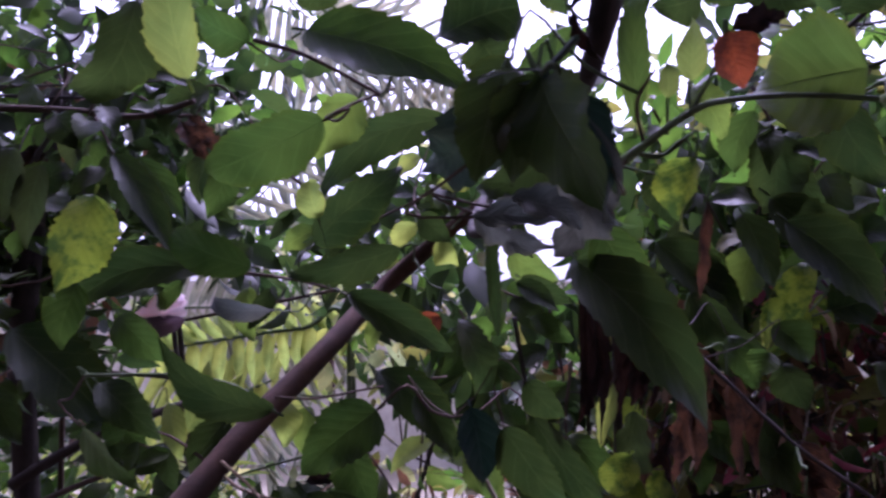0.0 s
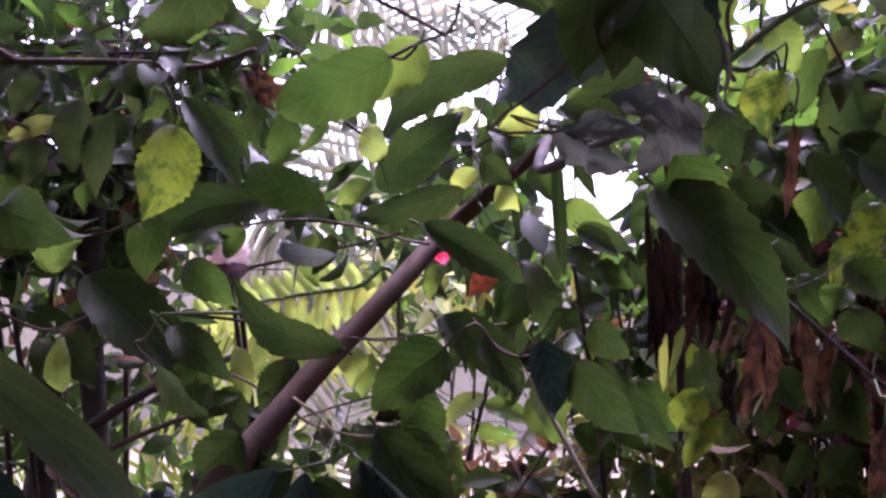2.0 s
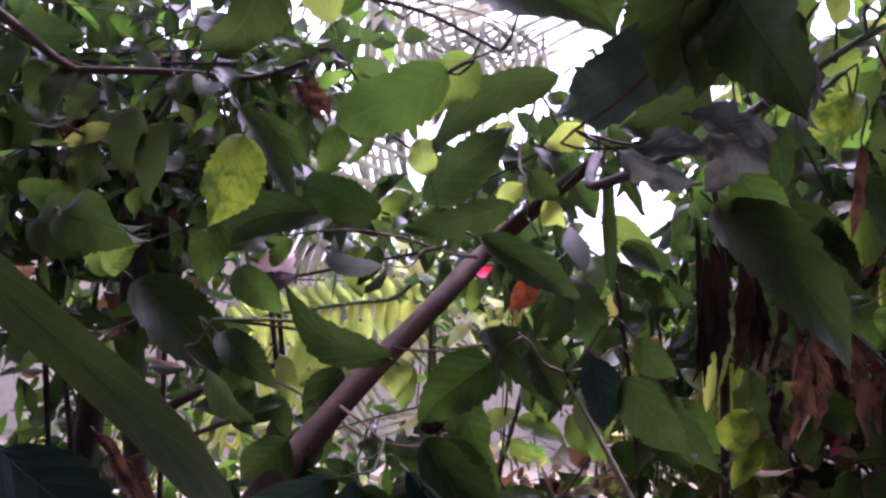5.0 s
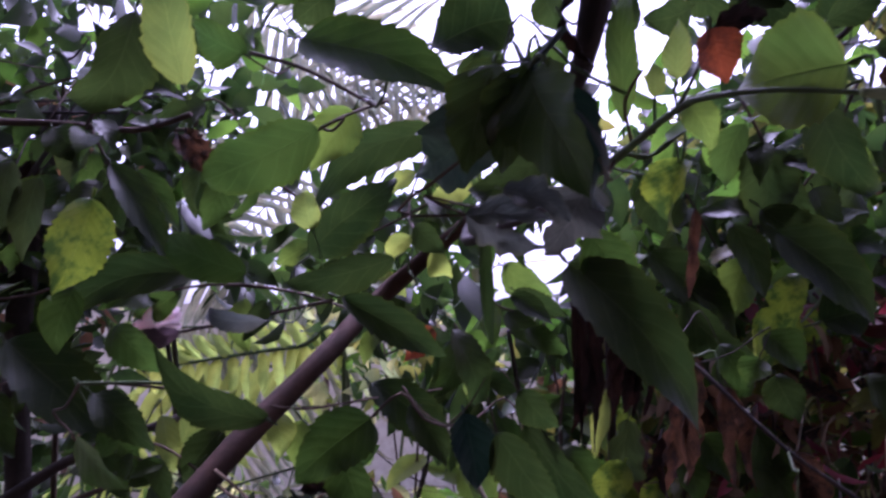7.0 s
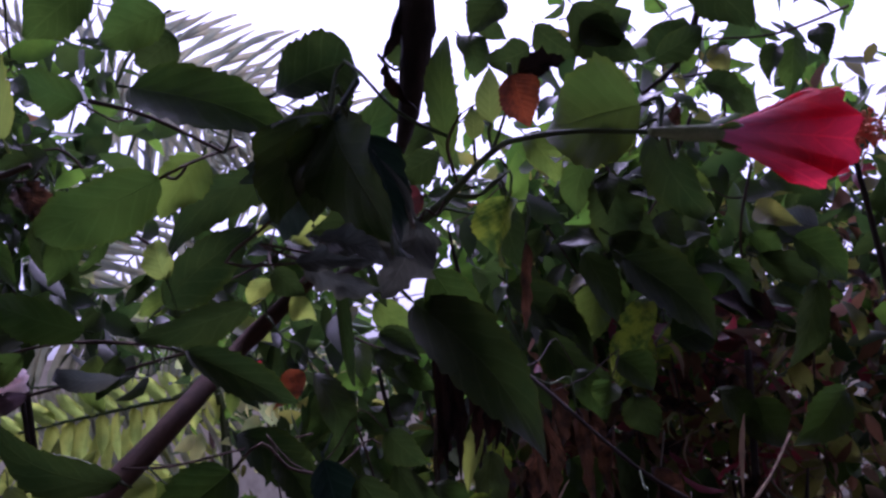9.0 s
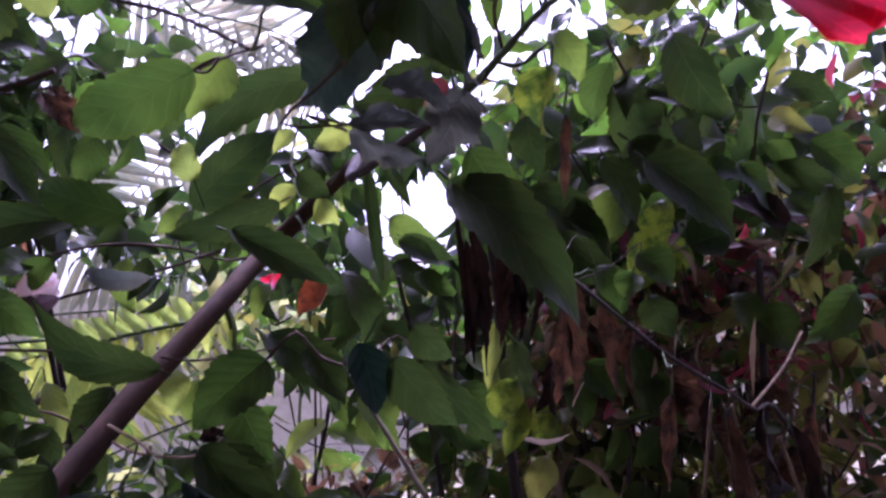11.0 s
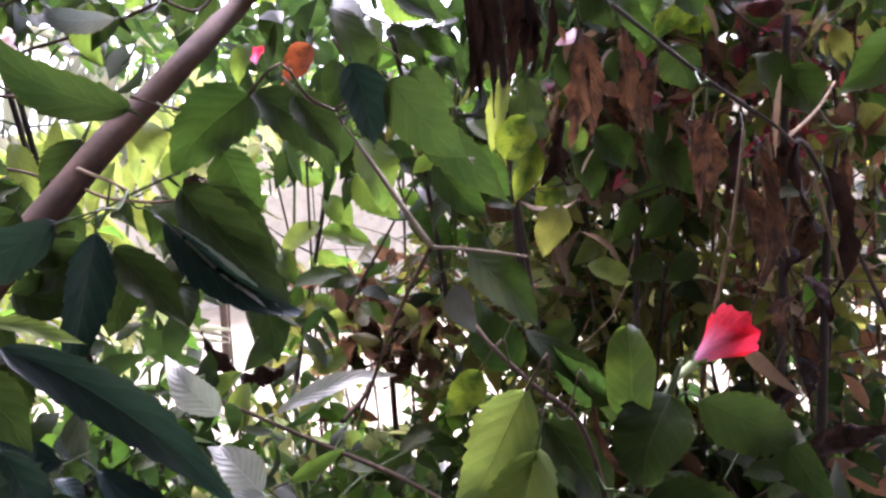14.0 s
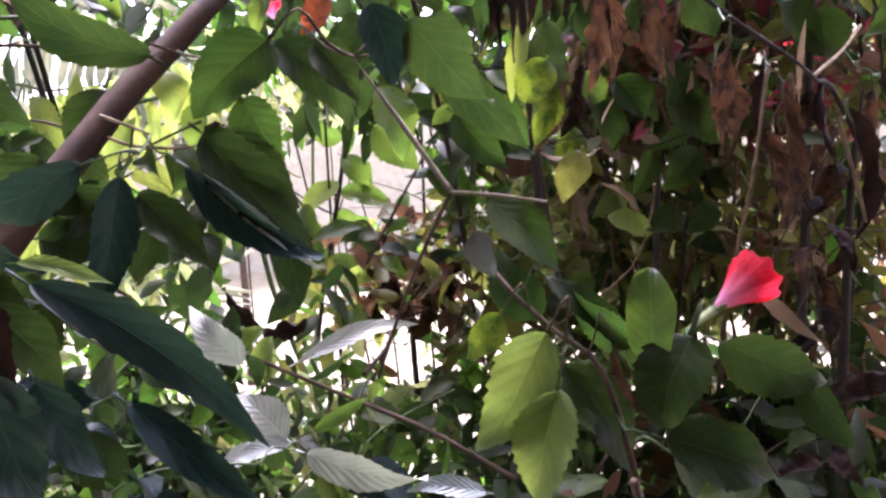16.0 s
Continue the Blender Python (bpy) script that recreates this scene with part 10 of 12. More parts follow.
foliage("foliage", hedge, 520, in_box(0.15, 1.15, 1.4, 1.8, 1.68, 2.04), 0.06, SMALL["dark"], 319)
foliage("foliage", hedge, 120, in_box(0.15, 1.15, 1.3, 1.6, 1.6, 1.95), 0.055, SMALL["green"], 320)
foliage("foliage", hedge, 170, in_box(0.17, 0.60, 1.30, 1.60, 1.10, 1.42), 0.045, SMALL["lime"], 321)
foliage("foliage", hedge, 150, in_box(0.16, 0.61, 1.10, 1.40, 1.15, 1.44), 0.05, SMALL["olive"], 322)
foliage("foliage", hedge, 160, in_box(0.39, 0.90, 1.00, 1.40, 1.04, 1.35), 0.045, SMALL["olive"], 323)
foliage("dead_foliage", litter, 150, in_box(0.04, 0.26, 1.25, 1.50, 1.09, 1.34), 0.045, SMALL["brown"], 316)
tangle(litter, 34, in_box(0.05, 0.28, 1.25, 1.45, 1.11, 1.34), 0.13, 51, (TWIG, STRAW, DARK_BARK), 0.0013)
tangle(dry, 46, in_box(0.30, 0.73, 0.85, 1.10, 1.31, 1.57), 0.13, 52, (TWIG, STRAW, DARK_BARK, PALE_STEM))
tangle(dry, 30, in_box(0.32, 0.76, 0.85, 1.15, 0.99, 1.47), 0.16, 53, (DARK_BARK, TWIG), 0.0014, 2.0)
tangle(thicket, 24, in_box(-0.75, -0.27, 0.85, 1.20, 1.67, 1.99), 0.2, 54, (DARK_BARK, TWIG), 0.0016)
foliage("foliage", hedge, 170, in_box(0.37, 0.72, 1.20, 1.50, 1.16, 1.40), 0.045, SMALL["lime"], 317)
foliage("foliage", hedge, 130, in_box(0.36, 0.77, 1.00, 1.30, 1.23, 1.45), 0.045, SMALL["olive"], 318)
foliage("foliage", hedge, 200, in_box(0.2, 0.55, 1.25, 1.75, 1.1, 1.85), 0.055, SMALL["dark"], 304)
foliage("foliage", hedge, 160, in_box(0.2, 0.55, 1.25, 1.75, 1.1, 1.8), 0.05, SMALL["green"], 305)
foliage("foliage", hedge, 160, in_box(-0.1, 0.25, 1.3, 1.8, 1.0, 1.45), 0.055, SMALL["olive"], 306)
foliage("foliage", hedge, 90, in_box(-0.1, 0.25, 1.3, 1.8, 1.0, 1.4), 0.05, SMALL["brown"], 307)
foliage("foliage", hedge, 200, in_box(0.3, 1.7, 1.75, 2.5, 0.85, 1.95), 0.05, SMALL["dark"], 301)
foliage("foliage", hedge, 150, in_box(0.35, 1.7, 1.7, 2.3, 0.85, 1.9), 0.045, SMALL["brown"], 302)
foliage("foliage", hedge, 260, in_box(0.35, 1.6, 1.6, 2.3, 0.9, 2.0), 0.045, SMALL["olive"], 303)
foliage("low_foliage", hedge, 500, in_box(-1.5, -0.42, 1.3, 2.6, 0.4, 0.88), 0.08, SMALL["lime"], 204)
foliage("low_foliage", hedge, 800, in_box(-1.5, -0.42, 1.2, 2.6, 0.4, 1.0), 0.085, SMALL["green"], 205)
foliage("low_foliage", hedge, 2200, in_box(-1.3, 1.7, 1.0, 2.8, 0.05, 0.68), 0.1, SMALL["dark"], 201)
foliage("low_foliage", hedge, 1500, in_box(-1.3, 1.7, 1.0, 2.8, 0.05, 0.72), 0.09, SMALL["green"], 202)
foliage("low_foliage", hedge, 450, in_box(0.35, 1.9, 1.0, 2.4, 0.3, 1.0), 0.08, SMALL["dark"], 203)

far = plant("garden_shrub", (-0.6, 4.9, 0), "loose light-green garden shrub in front of the pale wall", "shrub")
foliage("foliage", far, 266, in_ball((-0.9, 4.92, 2), (1.45, 0.8, 0.55)), 0.11, SMALL["lime"], 127)
foliage("foliage", far, 140, in_ball((-0.9, 4.92, 2), (1.45, 0.8, 0.55)), 0.11, SMALL["green"], 128)
foliage("foliage", far, 200, in_ball((-2.16, 4.27, 2.21), (1.31, 0.8, 0.93)), 0.12, SMALL["green"], 129)
foliage("foliage", far, 50, in_ball((-2.16, 4.27, 2.21), (1.31, 0.8, 0.93)), 0.12, SMALL["dark"], 130)
foliage("foliage", far, 200, in_ball((1.1, 4.62, 2.35), (1.31, 0.8, 1)), 0.12, SMALL["green"], 131)
foliage("foliage", far, 64, in_ball((1.1, 4.62, 2.35), (1.31, 0.8, 1)), 0.12, SMALL["lime"], 132)
tube("stem", [(0.53, 1.49, -0.03), (0.51, 1.49, 0.76), (0.54, 1.43, 1.38)], [0.0045, 0.002], TWIG, hedge)
tube("twig", [(0.54, 1.43, 1.31), (0.57, 1.41, 1.37), (0.6, 1.39, 1.43)], [0.003, 0.0012], DARK_BARK, hedge, sides=5)
tube("twig", [(0.54, 1.43, 1.31), (0.46, 1.41, 1.34), (0.38, 1.39, 1.37)], [0.003, 0.0012], DARK_BARK, hedge, sides=5)
tube("stem", [(0.68, 1.65, -0.03), (0.71, 1.65, 0.91), (0.62, 1.52, 1.65)], [0.0045, 0.002], TWIG, hedge)
tube("twig", [(0.62, 1.52, 1.59), (0.7, 1.43, 1.67), (0.78, 1.33, 1.75)], [0.003, 0.0012], DARK_BARK, hedge, sides=5)
tube("twig", [(0.62, 1.52, 1.59), (0.54, 1.47, 1.64), (0.47, 1.41, 1.69)], [0.003, 0.0012], DARK_BARK, hedge, sides=5)
tube("stem", [(0.61, 1.47, -0.03), (0.59, 1.47, 1.05), (0.64, 1.42, 1.91)], [0.0045, 0.002], TWIG, hedge)
tube("twig", [(0.64, 1.42, 1.86), (0.66, 1.35, 1.9), (0.68, 1.28, 1.96)], [0.003, 0.0012], DARK_BARK, hedge, sides=5)
tube("twig", [(0.64, 1.42, 1.86), (0.62, 1.5, 1.91), (0.6, 1.59, 1.97)], [0.003, 0.0012], TWIG, hedge, sides=5)
tube("stem", [(0.23, 1.39, -0.03), (0.27, 1.39, 0.8), (0.21, 1.39, 1.45)], [0.0045, 0.002], TWIG, hedge)
tube("twig", [(0.21, 1.39, 1.39), (0.2, 1.4, 1.47), (0.19, 1.42, 1.54)], [0.003, 0.0012], DARK_BARK, hedge, sides=5)
tube("twig", [(0.21, 1.39, 1.39), (0.22, 1.3, 1.43), (0.23, 1.21, 1.46)], [0.003, 0.0012], TWIG, hedge, sides=5)
tube("stem", [(0.22, 1.57, -0.03), (0.17, 1.57, 0.97), (0.21, 1.53, 1.76)], [0.0045, 0.002], TWIG, hedge)
tube("twig", [(0.21, 1.53, 1.72), (0.19, 1.58, 1.75), (0.16, 1.63, 1.79)], [0.003, 0.0012], DARK_BARK, hedge, sides=5)
tube("twig", [(0.21, 1.53, 1.72), (0.2, 1.49, 1.78), (0.2, 1.46, 1.85)], [0.003, 0.0012], TWIG, hedge, sides=5)
tube("stem", [(0.97, 1.43, -0.03), (0.92, 1.43, 0.86), (0.92, 1.33, 1.56)], [0.0045, 0.002], TWIG, hedge)
tube("twig", [(0.92, 1.33, 1.47), (1.01, 1.39, 1.53), (1.09, 1.46, 1.57)], [0.003, 0.0012], DARK_BARK, hedge, sides=5)
tube("twig", [(0.92, 1.33, 1.47), (0.85, 1.39, 1.53), (0.78, 1.44, 1.55)], [0.003, 0.0012], DARK_BARK, hedge, sides=5)
tube("stem", [(0.63, 1.36, -0.03), (0.61, 1.36, 0.99), (0.57, 1.24, 1.79)], [0.0045, 0.002], TWIG, hedge)
tube("twig", [(0.57, 1.24, 1.75), (0.53, 1.21, 1.8), (0.48, 1.18, 1.86)], [0.003, 0.0012], TWIG, hedge, sides=5)
tube("twig", [(0.57, 1.24, 1.75), (0.58, 1.33, 1.8), (0.59, 1.42, 1.86)], [0.003, 0.0012], TWIG, hedge, sides=5)
tube("stem", [(0.7, 1.45, -0.03), (0.67, 1.45, 0.63), (0.78, 1.31, 1.15)], [0.0045, 0.002], TWIG, hedge)
tube("twig", [(0.78, 1.31, 1.05), (0.72, 1.3, 1.23), (0.67, 1.29, 1.37)], [0.003, 0.0012], TWIG, hedge, sides=5)
tube("twig", [(0.78, 1.31, 1.05), (0.82, 1.42, 1.21), (0.87, 1.52, 1.32)], [0.003, 0.0012], TWIG, hedge, sides=5)
tube("stem", [(0.59, 1.75, -0.03), (0.53, 1.75, 0.68), (0.61, 1.63, 1.24)], [0.0045, 0.002], TWIG, hedge)
tube("twig", [(0.61, 1.63, 1.18), (0.59, 1.63, 1.29), (0.57, 1.63, 1.39)], [0.003, 0.0012], TWIG, hedge, sides=5)
tube("twig", [(0.61, 1.63, 1.18), (0.64, 1.57, 1.27), (0.68, 1.51, 1.37)], [0.003, 0.0012], TWIG, hedge, sides=5)
tube("stem", [(0.42, 1.39, -0.03), (0.41, 1.39, 0.56), (0.33, 1.3, 1.01)], [0.0045, 0.002], TWIG, hedge)
tube("twig", [(0.33, 1.3, 0.97), (0.31, 1.31, 0.98), (0.28, 1.32, 1.01)], [0.003, 0.0012], DARK_BARK, hedge, sides=5)
tube("twig", [(0.33, 1.3, 0.97), (0.4, 1.23, 0.99), (0.47, 1.17, 1.04)], [0.003, 0.0012], TWIG, hedge, sides=5)
tube("stem", [(0.74, 1.37, -0.03), (0.75, 1.37, 1.16), (0.76, 1.24, 2.11)], [0.0045, 0.002], TWIG, hedge)
tube("twig", [(0.76, 1.24, 2.07), (0.69, 1.21, 2.12), (0.62, 1.17, 2.18)], [0.003, 0.0012], TWIG, hedge, sides=5)
tube("twig", [(0.76, 1.24, 2.07), (0.67, 1.3, 2.08), (0.58, 1.35, 2.11)], [0.003, 0.0012], DARK_BARK, hedge, sides=5)
tube("stem", [(-0.59, 1.16, -0.03), (-0.64, 1.16, 0.98), (-0.56, 1.14, 1.79)], [0.008, 0.003], TWIG, thicket)
tube("twig", [(-0.56, 1.14, 1.73), (-0.58, 1.07, 1.75), (-0.6, 1, 1.76)], [0.003, 0.0012], DARK_BARK, thicket, sides=5)
tube("twig", [(-0.56, 1.14, 1.73), (-0.56, 1.12, 1.83), (-0.57, 1.1, 1.94)], [0.003, 0.0012], DARK_BARK, thicket, sides=5)
tube("stem", [(-0.59, 1.35, -0.03), (-0.57, 1.35, 1.15), (-0.53, 1.23, 2.09)], [0.008, 0.003], TWIG, thicket)
tube("twig", [(-0.53, 1.23, 2.06), (-0.49, 1.19, 2.05), (-0.45, 1.16, 2.07)], [0.003, 0.0012], DARK_BARK, thicket, sides=5)
tube("twig", [(-0.53, 1.23, 2.06), (-0.56, 1.21, 2.09), (-0.6, 1.19, 2.15)], [0.003, 0.0012], DARK_BARK, thicket, sides=5)
tube("stem", [(-0.71, 1.45, -0.03), (-0.75, 1.45, 0.78), (-0.7, 1.34, 1.42)], [0.008, 0.003], DARK_BARK, thicket)
tube("twig", [(-0.7, 1.34, 1.34), (-0.7, 1.25, 1.48), (-0.69, 1.16, 1.61)], [0.003, 0.0012], TWIG, thicket, sides=5)
tube("twig", [(-0.7, 1.34, 1.34), (-0.76, 1.34, 1.42), (-0.81, 1.34, 1.49)], [0.003, 0.0012], TWIG, thicket, sides=5)
tube("stem", [(-0.33, 1.35, -0.03), (-0.33, 1.35, 1.12), (-0.42, 1.25, 2.04)], [0.008, 0.003], DARK_BARK, thicket)
tube("twig", [(-0.42, 1.25, 1.99), (-0.41, 1.2, 2.02), (-0.39, 1.15, 2.06)], [0.003, 0.0012], DARK_BARK, thicket, sides=5)
tube("twig", [(-0.42, 1.25, 1.99), (-0.41, 1.29, 2.03), (-0.4, 1.33, 2.09)], [0.003, 0.0012], TWIG, thicket, sides=5)
tube("stem", [(-0.16, 1.04, -0.03), (-0.13, 1.04, 0.66), (-0.23, 0.99, 1.19)], [0.008, 0.003], DARK_BARK, thicket)
tube("twig", [(-0.23, 0.99, 1.16), (-0.26, 0.95, 1.18), (-0.3, 0.91, 1.23)], [0.003, 0.0012], DARK_BARK, thicket, sides=5)
tube("twig", [(-0.23, 0.99, 1.16), (-0.21, 0.98, 1.17), (-0.19, 0.97, 1.21)], [0.003, 0.0012], TWIG, thicket, sides=5)
tube("stem", [(-0.04, 1.34, -0.03), (0.01, 1.34, 0.57), (0.01, 1.31, 1.04)], [0.0045, 0.002], TWIG, hedge)
tube("twig", [(0.01, 1.31, 1), (0.02, 1.39, 1.02), (0.03, 1.47, 1.06)], [0.003, 0.0012], TWIG, hedge, sides=5)
tube("twig", [(0.01, 1.31, 1), (-0.05, 1.34, 1), (-0.12, 1.37, 1.02)], [0.003, 0.0012], TWIG, hedge, sides=5)
tube("stem", [(0.09, 2.04, -0.03), (0.03, 2.04, 0.74), (-0.01, 1.92, 1.35)], [0.0045, 0.002], TWIG, hedge)
tube("twig", [(-0.01, 1.92, 1.29), (0.01, 1.96, 1.34), (0.03, 1.99, 1.38)], [0.003, 0.0012], TWIG, hedge, sides=5)
tube("twig", [(-0.01, 1.92, 1.29), (-0.05, 1.83, 1.33), (-0.09, 1.74, 1.38)], [0.003, 0.0012], DARK_BARK, hedge, sides=5)
tube("stem", [(-0.07, 1.99, -0.03), (-0.04, 1.99, 0.89), (-0.1, 1.9, 1.61)], [0.0045, 0.002], TWIG, hedge)
tube("twig", [(-0.1, 1.9, 1.58), (-0.03, 1.84, 1.61), (0.05, 1.79, 1.67)], [0.003, 0.0012], DARK_BARK, hedge, sides=5)
tube("twig", [(-0.1, 1.9, 1.58), (-0.1, 1.84, 1.59), (-0.09, 1.77, 1.63)], [0.003, 0.0012], DARK_BARK, hedge, sides=5)
tube("stem", [(-0.35, 1.7, -0.03), (-0.38, 1.7, 0.68), (-0.41, 1.68, 1.23)], [0.0045, 0.002], TWIG, hedge)
tube("twig", [(-0.41, 1.68, 1.19), (-0.5, 1.76, 1.22), (-0.59, 1.84, 1.26)], [0.003, 0.0012], DARK_BARK, hedge, sides=5)
tube("twig", [(-0.41, 1.68, 1.19), (-0.45, 1.62, 1.25), (-0.5, 1.55, 1.32)], [0.003, 0.0012], TWIG, hedge, sides=5)
tube("stem", [(0.56, 1.18, -0.03), (0.53, 1.18, 0.78), (0.5, 1.17, 1.42)], [0.0045, 0.002], TWIG, hedge)
tube("twig", [(0.5, 1.17, 1.36), (0.5, 1.22, 1.43), (0.49, 1.28, 1.51)], [0.003, 0.0012], DARK_BARK, hedge, sides=5)
tube("twig", [(0.5, 1.17, 1.36), (0.54, 1.16, 1.37), (0.58, 1.14, 1.39)], [0.003, 0.0012], TWIG, hedge, sides=5)
tube("stem", [(0.73, 1.12, -0.03), (0.74, 1.12, 0.7), (0.64, 1, 1.27)], [0.0045, 0.002], TWIG, hedge)
tube("twig", [(0.64, 1, 1.21), (0.63, 1.03, 1.32), (0.62, 1.06, 1.43)], [0.003, 0.0012], TWIG, hedge, sides=5)
tube("twig", [(0.64, 1, 1.21), (0.63, 0.95, 1.22), (0.62, 0.89, 1.23)], [0.003, 0.0012], DARK_BARK, hedge, sides=5)
tube("stem", [(0.51, 1.62, -0.03), (0.45, 1.62, 0.68), (0.47, 1.51, 1.23)], [0.0045, 0.002], TWIG, hedge)
tube("twig", [(0.47, 1.51, 1.17), (0.39, 1.54, 1.23), (0.31, 1.58, 1.29)], [0.003, 0.0012], DARK_BARK, hedge, sides=5)
tube("twig", [(0.47, 1.51, 1.17), (0.49, 1.54, 1.18), (0.51, 1.57, 1.18)], [0.003, 0.0012], TWIG, hedge, sides=5)
tube("stem", [(0.57, 1.29, -0.03), (0.54, 1.29, 0.78), (0.54, 1.21, 1.41)], [0.0045, 0.002], TWIG, hedge)
tube("twig", [(0.54, 1.21, 1.37), (0.56, 1.25, 1.39), (0.58, 1.29, 1.43)], [0.003, 0.0012], DARK_BARK, hedge, sides=5)
tube("twig", [(0.54, 1.21, 1.37), (0.48, 1.27, 1.45), (0.42, 1.33, 1.54)], [0.003, 0.0012], DARK_BARK, hedge, sides=5)
tube("stem", [(0.52, 1.23, -0.03), (0.58, 1.23, 0.78), (0.54, 1.16, 1.42)], [0.0045, 0.002], TWIG, hedge)
tube("twig", [(0.54, 1.16, 1.37), (0.52, 1.16, 1.45), (0.51, 1.15, 1.54)], [0.003, 0.0012], TWIG, hedge, sides=5)
tube("twig", [(0.54, 1.16, 1.37), (0.55, 1.12, 1.44), (0.57, 1.07, 1.52)], [0.003, 0.0012], DARK_BARK, hedge, sides=5)
tube("stem", [(0.66, 1.29, -0.03), (0.7, 1.29, 0.72), (0.59, 1.24, 1.31)], [0.0045, 0.002], TWIG, hedge)
tube("twig", [(0.59, 1.24, 1.25), (0.58, 1.2, 1.33), (0.57, 1.17, 1.42)], [0.003, 0.0012], DARK_BARK, hedge, sides=5)
tube("twig", [(0.59, 1.24, 1.25), (0.6, 1.27, 1.33), (0.62, 1.29, 1.42)], [0.003, 0.0012], TWIG, hedge, sides=5)
tube("stem", [(-0.38, 2.59, -0.03), (-0.36, 2.59, 1.03), (-0.3, 2.57, 1.87)], [0.0045, 0.002], TWIG, hedge)
tube("twig", [(-0.3, 2.57, 1.81), (-0.4, 2.49, 1.83), (-0.49, 2.41, 1.85)], [0.003, 0.0012], TWIG, hedge, sides=5)
tube("twig", [(-0.3, 2.57, 1.81), (-0.37, 2.46, 1.9), (-0.45, 2.35, 1.99)], [0.003, 0.0012], TWIG, hedge, sides=5)
tube("stem", [(0.04, 2.46, -0.03), (0.07, 2.46, 0.88), (-0.04, 2.41, 1.6)], [0.0045, 0.002], TWIG, hedge)
tube("twig", [(-0.04, 2.41, 1.56), (-0.08, 2.52, 1.61), (-0.12, 2.63, 1.67)], [0.003, 0.0012], DARK_BARK, hedge, sides=5)
tube("twig", [(-0.04, 2.41, 1.56), (0.03, 2.51, 1.63), (0.1, 2.61, 1.71)], [0.003, 0.0012], TWIG, hedge, sides=5)
tube("stem", [(-0.05, 1.7, -0.03), (-0.02, 1.7, 0.98), (0.03, 1.59, 1.78)], [0.0045, 0.002], TWIG, hedge)
tube("twig", [(0.03, 1.59, 1.76), (0.05, 1.57, 1.76), (0.08, 1.54, 1.8)], [0.003, 0.0012], TWIG, hedge, sides=5)
tube("twig", [(0.03, 1.59, 1.76), (0, 1.54, 1.76), (-0.03, 1.48, 1.79)], [0.003, 0.0012], TWIG, hedge, sides=5)
tube("stem", [(1.07, 1.27, -0.03), (1.02, 1.27, 0.9), (0.99, 1.21, 1.64)], [0.0045, 0.002], TWIG, hedge)
tube("twig", [(0.99, 1.21, 1.53), (0.98, 1.18, 1.62), (0.97, 1.15, 1.66)], [0.003, 0.0012], DARK_BARK, hedge, sides=5)
tube("twig", [(0.99, 1.21, 1.53), (0.98, 1.24, 1.58), (0.97, 1.27, 1.58)], [0.003, 0.0012], TWIG, hedge, sides=5)
tube("stem", [(1.07, 1.55, -0.03), (1.05, 1.55, 0.92), (1.05, 1.41, 1.67)], [0.0045, 0.002], TWIG, hedge)
tube("twig", [(1.05, 1.41, 1.57), (1.07, 1.48, 1.71), (1.08, 1.56, 1.8)], [0.003, 0.0012], TWIG, hedge, sides=5)
tube("twig", [(1.05, 1.41, 1.57), (1.06, 1.34, 1.76), (1.07, 1.28, 1.91)], [0.003, 0.0012], DARK_BARK, hedge, sides=5)
tube("stem", [(1, 1.46, -0.03), (1.01, 1.46, 0.65), (0.91, 1.42, 1.18)], [0.0045, 0.002], TWIG, hedge)
tube("twig", [(0.91, 1.42, 1.06), (0.87, 1.37, 1.26), (0.83, 1.32, 1.41)], [0.003, 0.0012], DARK_BARK, hedge, sides=5)
tube("twig", [(0.91, 1.42, 1.06), (0.95, 1.41, 1.19), (0.98, 1.4, 1.26)], [0.003, 0.0012], TWIG, hedge, sides=5)
tube("stem", [(0.56, 1.04, -0.03), (0.55, 1.04, 0.55), (0.54, 0.99, 1)], [0.0045, 0.002], TWIG, hedge)
tube("twig", [(0.54, 0.99, 0.97), (0.51, 0.94, 1), (0.48, 0.89, 1.06)], [0.003, 0.0012], DARK_BARK, hedge, sides=5)
tube("twig", [(0.54, 0.99, 0.97), (0.5, 0.94, 0.98), (0.46, 0.88, 1.02)], [0.003, 0.0012], DARK_BARK, hedge, sides=5)
tube("stem", [(0.15, 0.98, -0.03), (0.11, 0.98, 0.57), (0.24, 0.95, 1.03)], [0.0045, 0.002], TWIG, hedge)
tube("twig", [(0.24, 0.95, 1.01), (0.26, 0.98, 1), (0.27, 1, 1.03)], [0.003, 0.0012], TWIG, hedge, sides=5)
tube("twig", [(0.24, 0.95, 1.01), (0.2, 0.95, 1.01), (0.17, 0.95, 1.05)], [0.003, 0.0012], TWIG, hedge, sides=5)
tube("stem", [(-0.19, 0.95, -0.03), (-0.21, 0.95, 0.6), (-0.17, 0.92, 1.09)], [0.008, 0.003], DARK_BARK, thicket)
tube("twig", [(-0.17, 0.92, 1.07), (-0.11, 0.91, 1.07), (-0.04, 0.9, 1.11)], [0.003, 0.0012], TWIG, thicket, sides=5)
tube("twig", [(-0.17, 0.92, 1.07), (-0.14, 0.86, 1.07), (-0.12, 0.8, 1.12)], [0.003, 0.0012], TWIG, thicket, sides=5)
tube("stem", [(-0.62, 1.18, -0.03), (-0.59, 1.18, 0.94), (-0.59, 1.03, 1.72)], [0.008, 0.003], DARK_BARK, thicket)
tube("twig", [(-0.59, 1.03, 1.68), (-0.54, 1.03, 1.7), (-0.49, 1.02, 1.74)], [0.003, 0.0012], TWIG, thicket, sides=5)
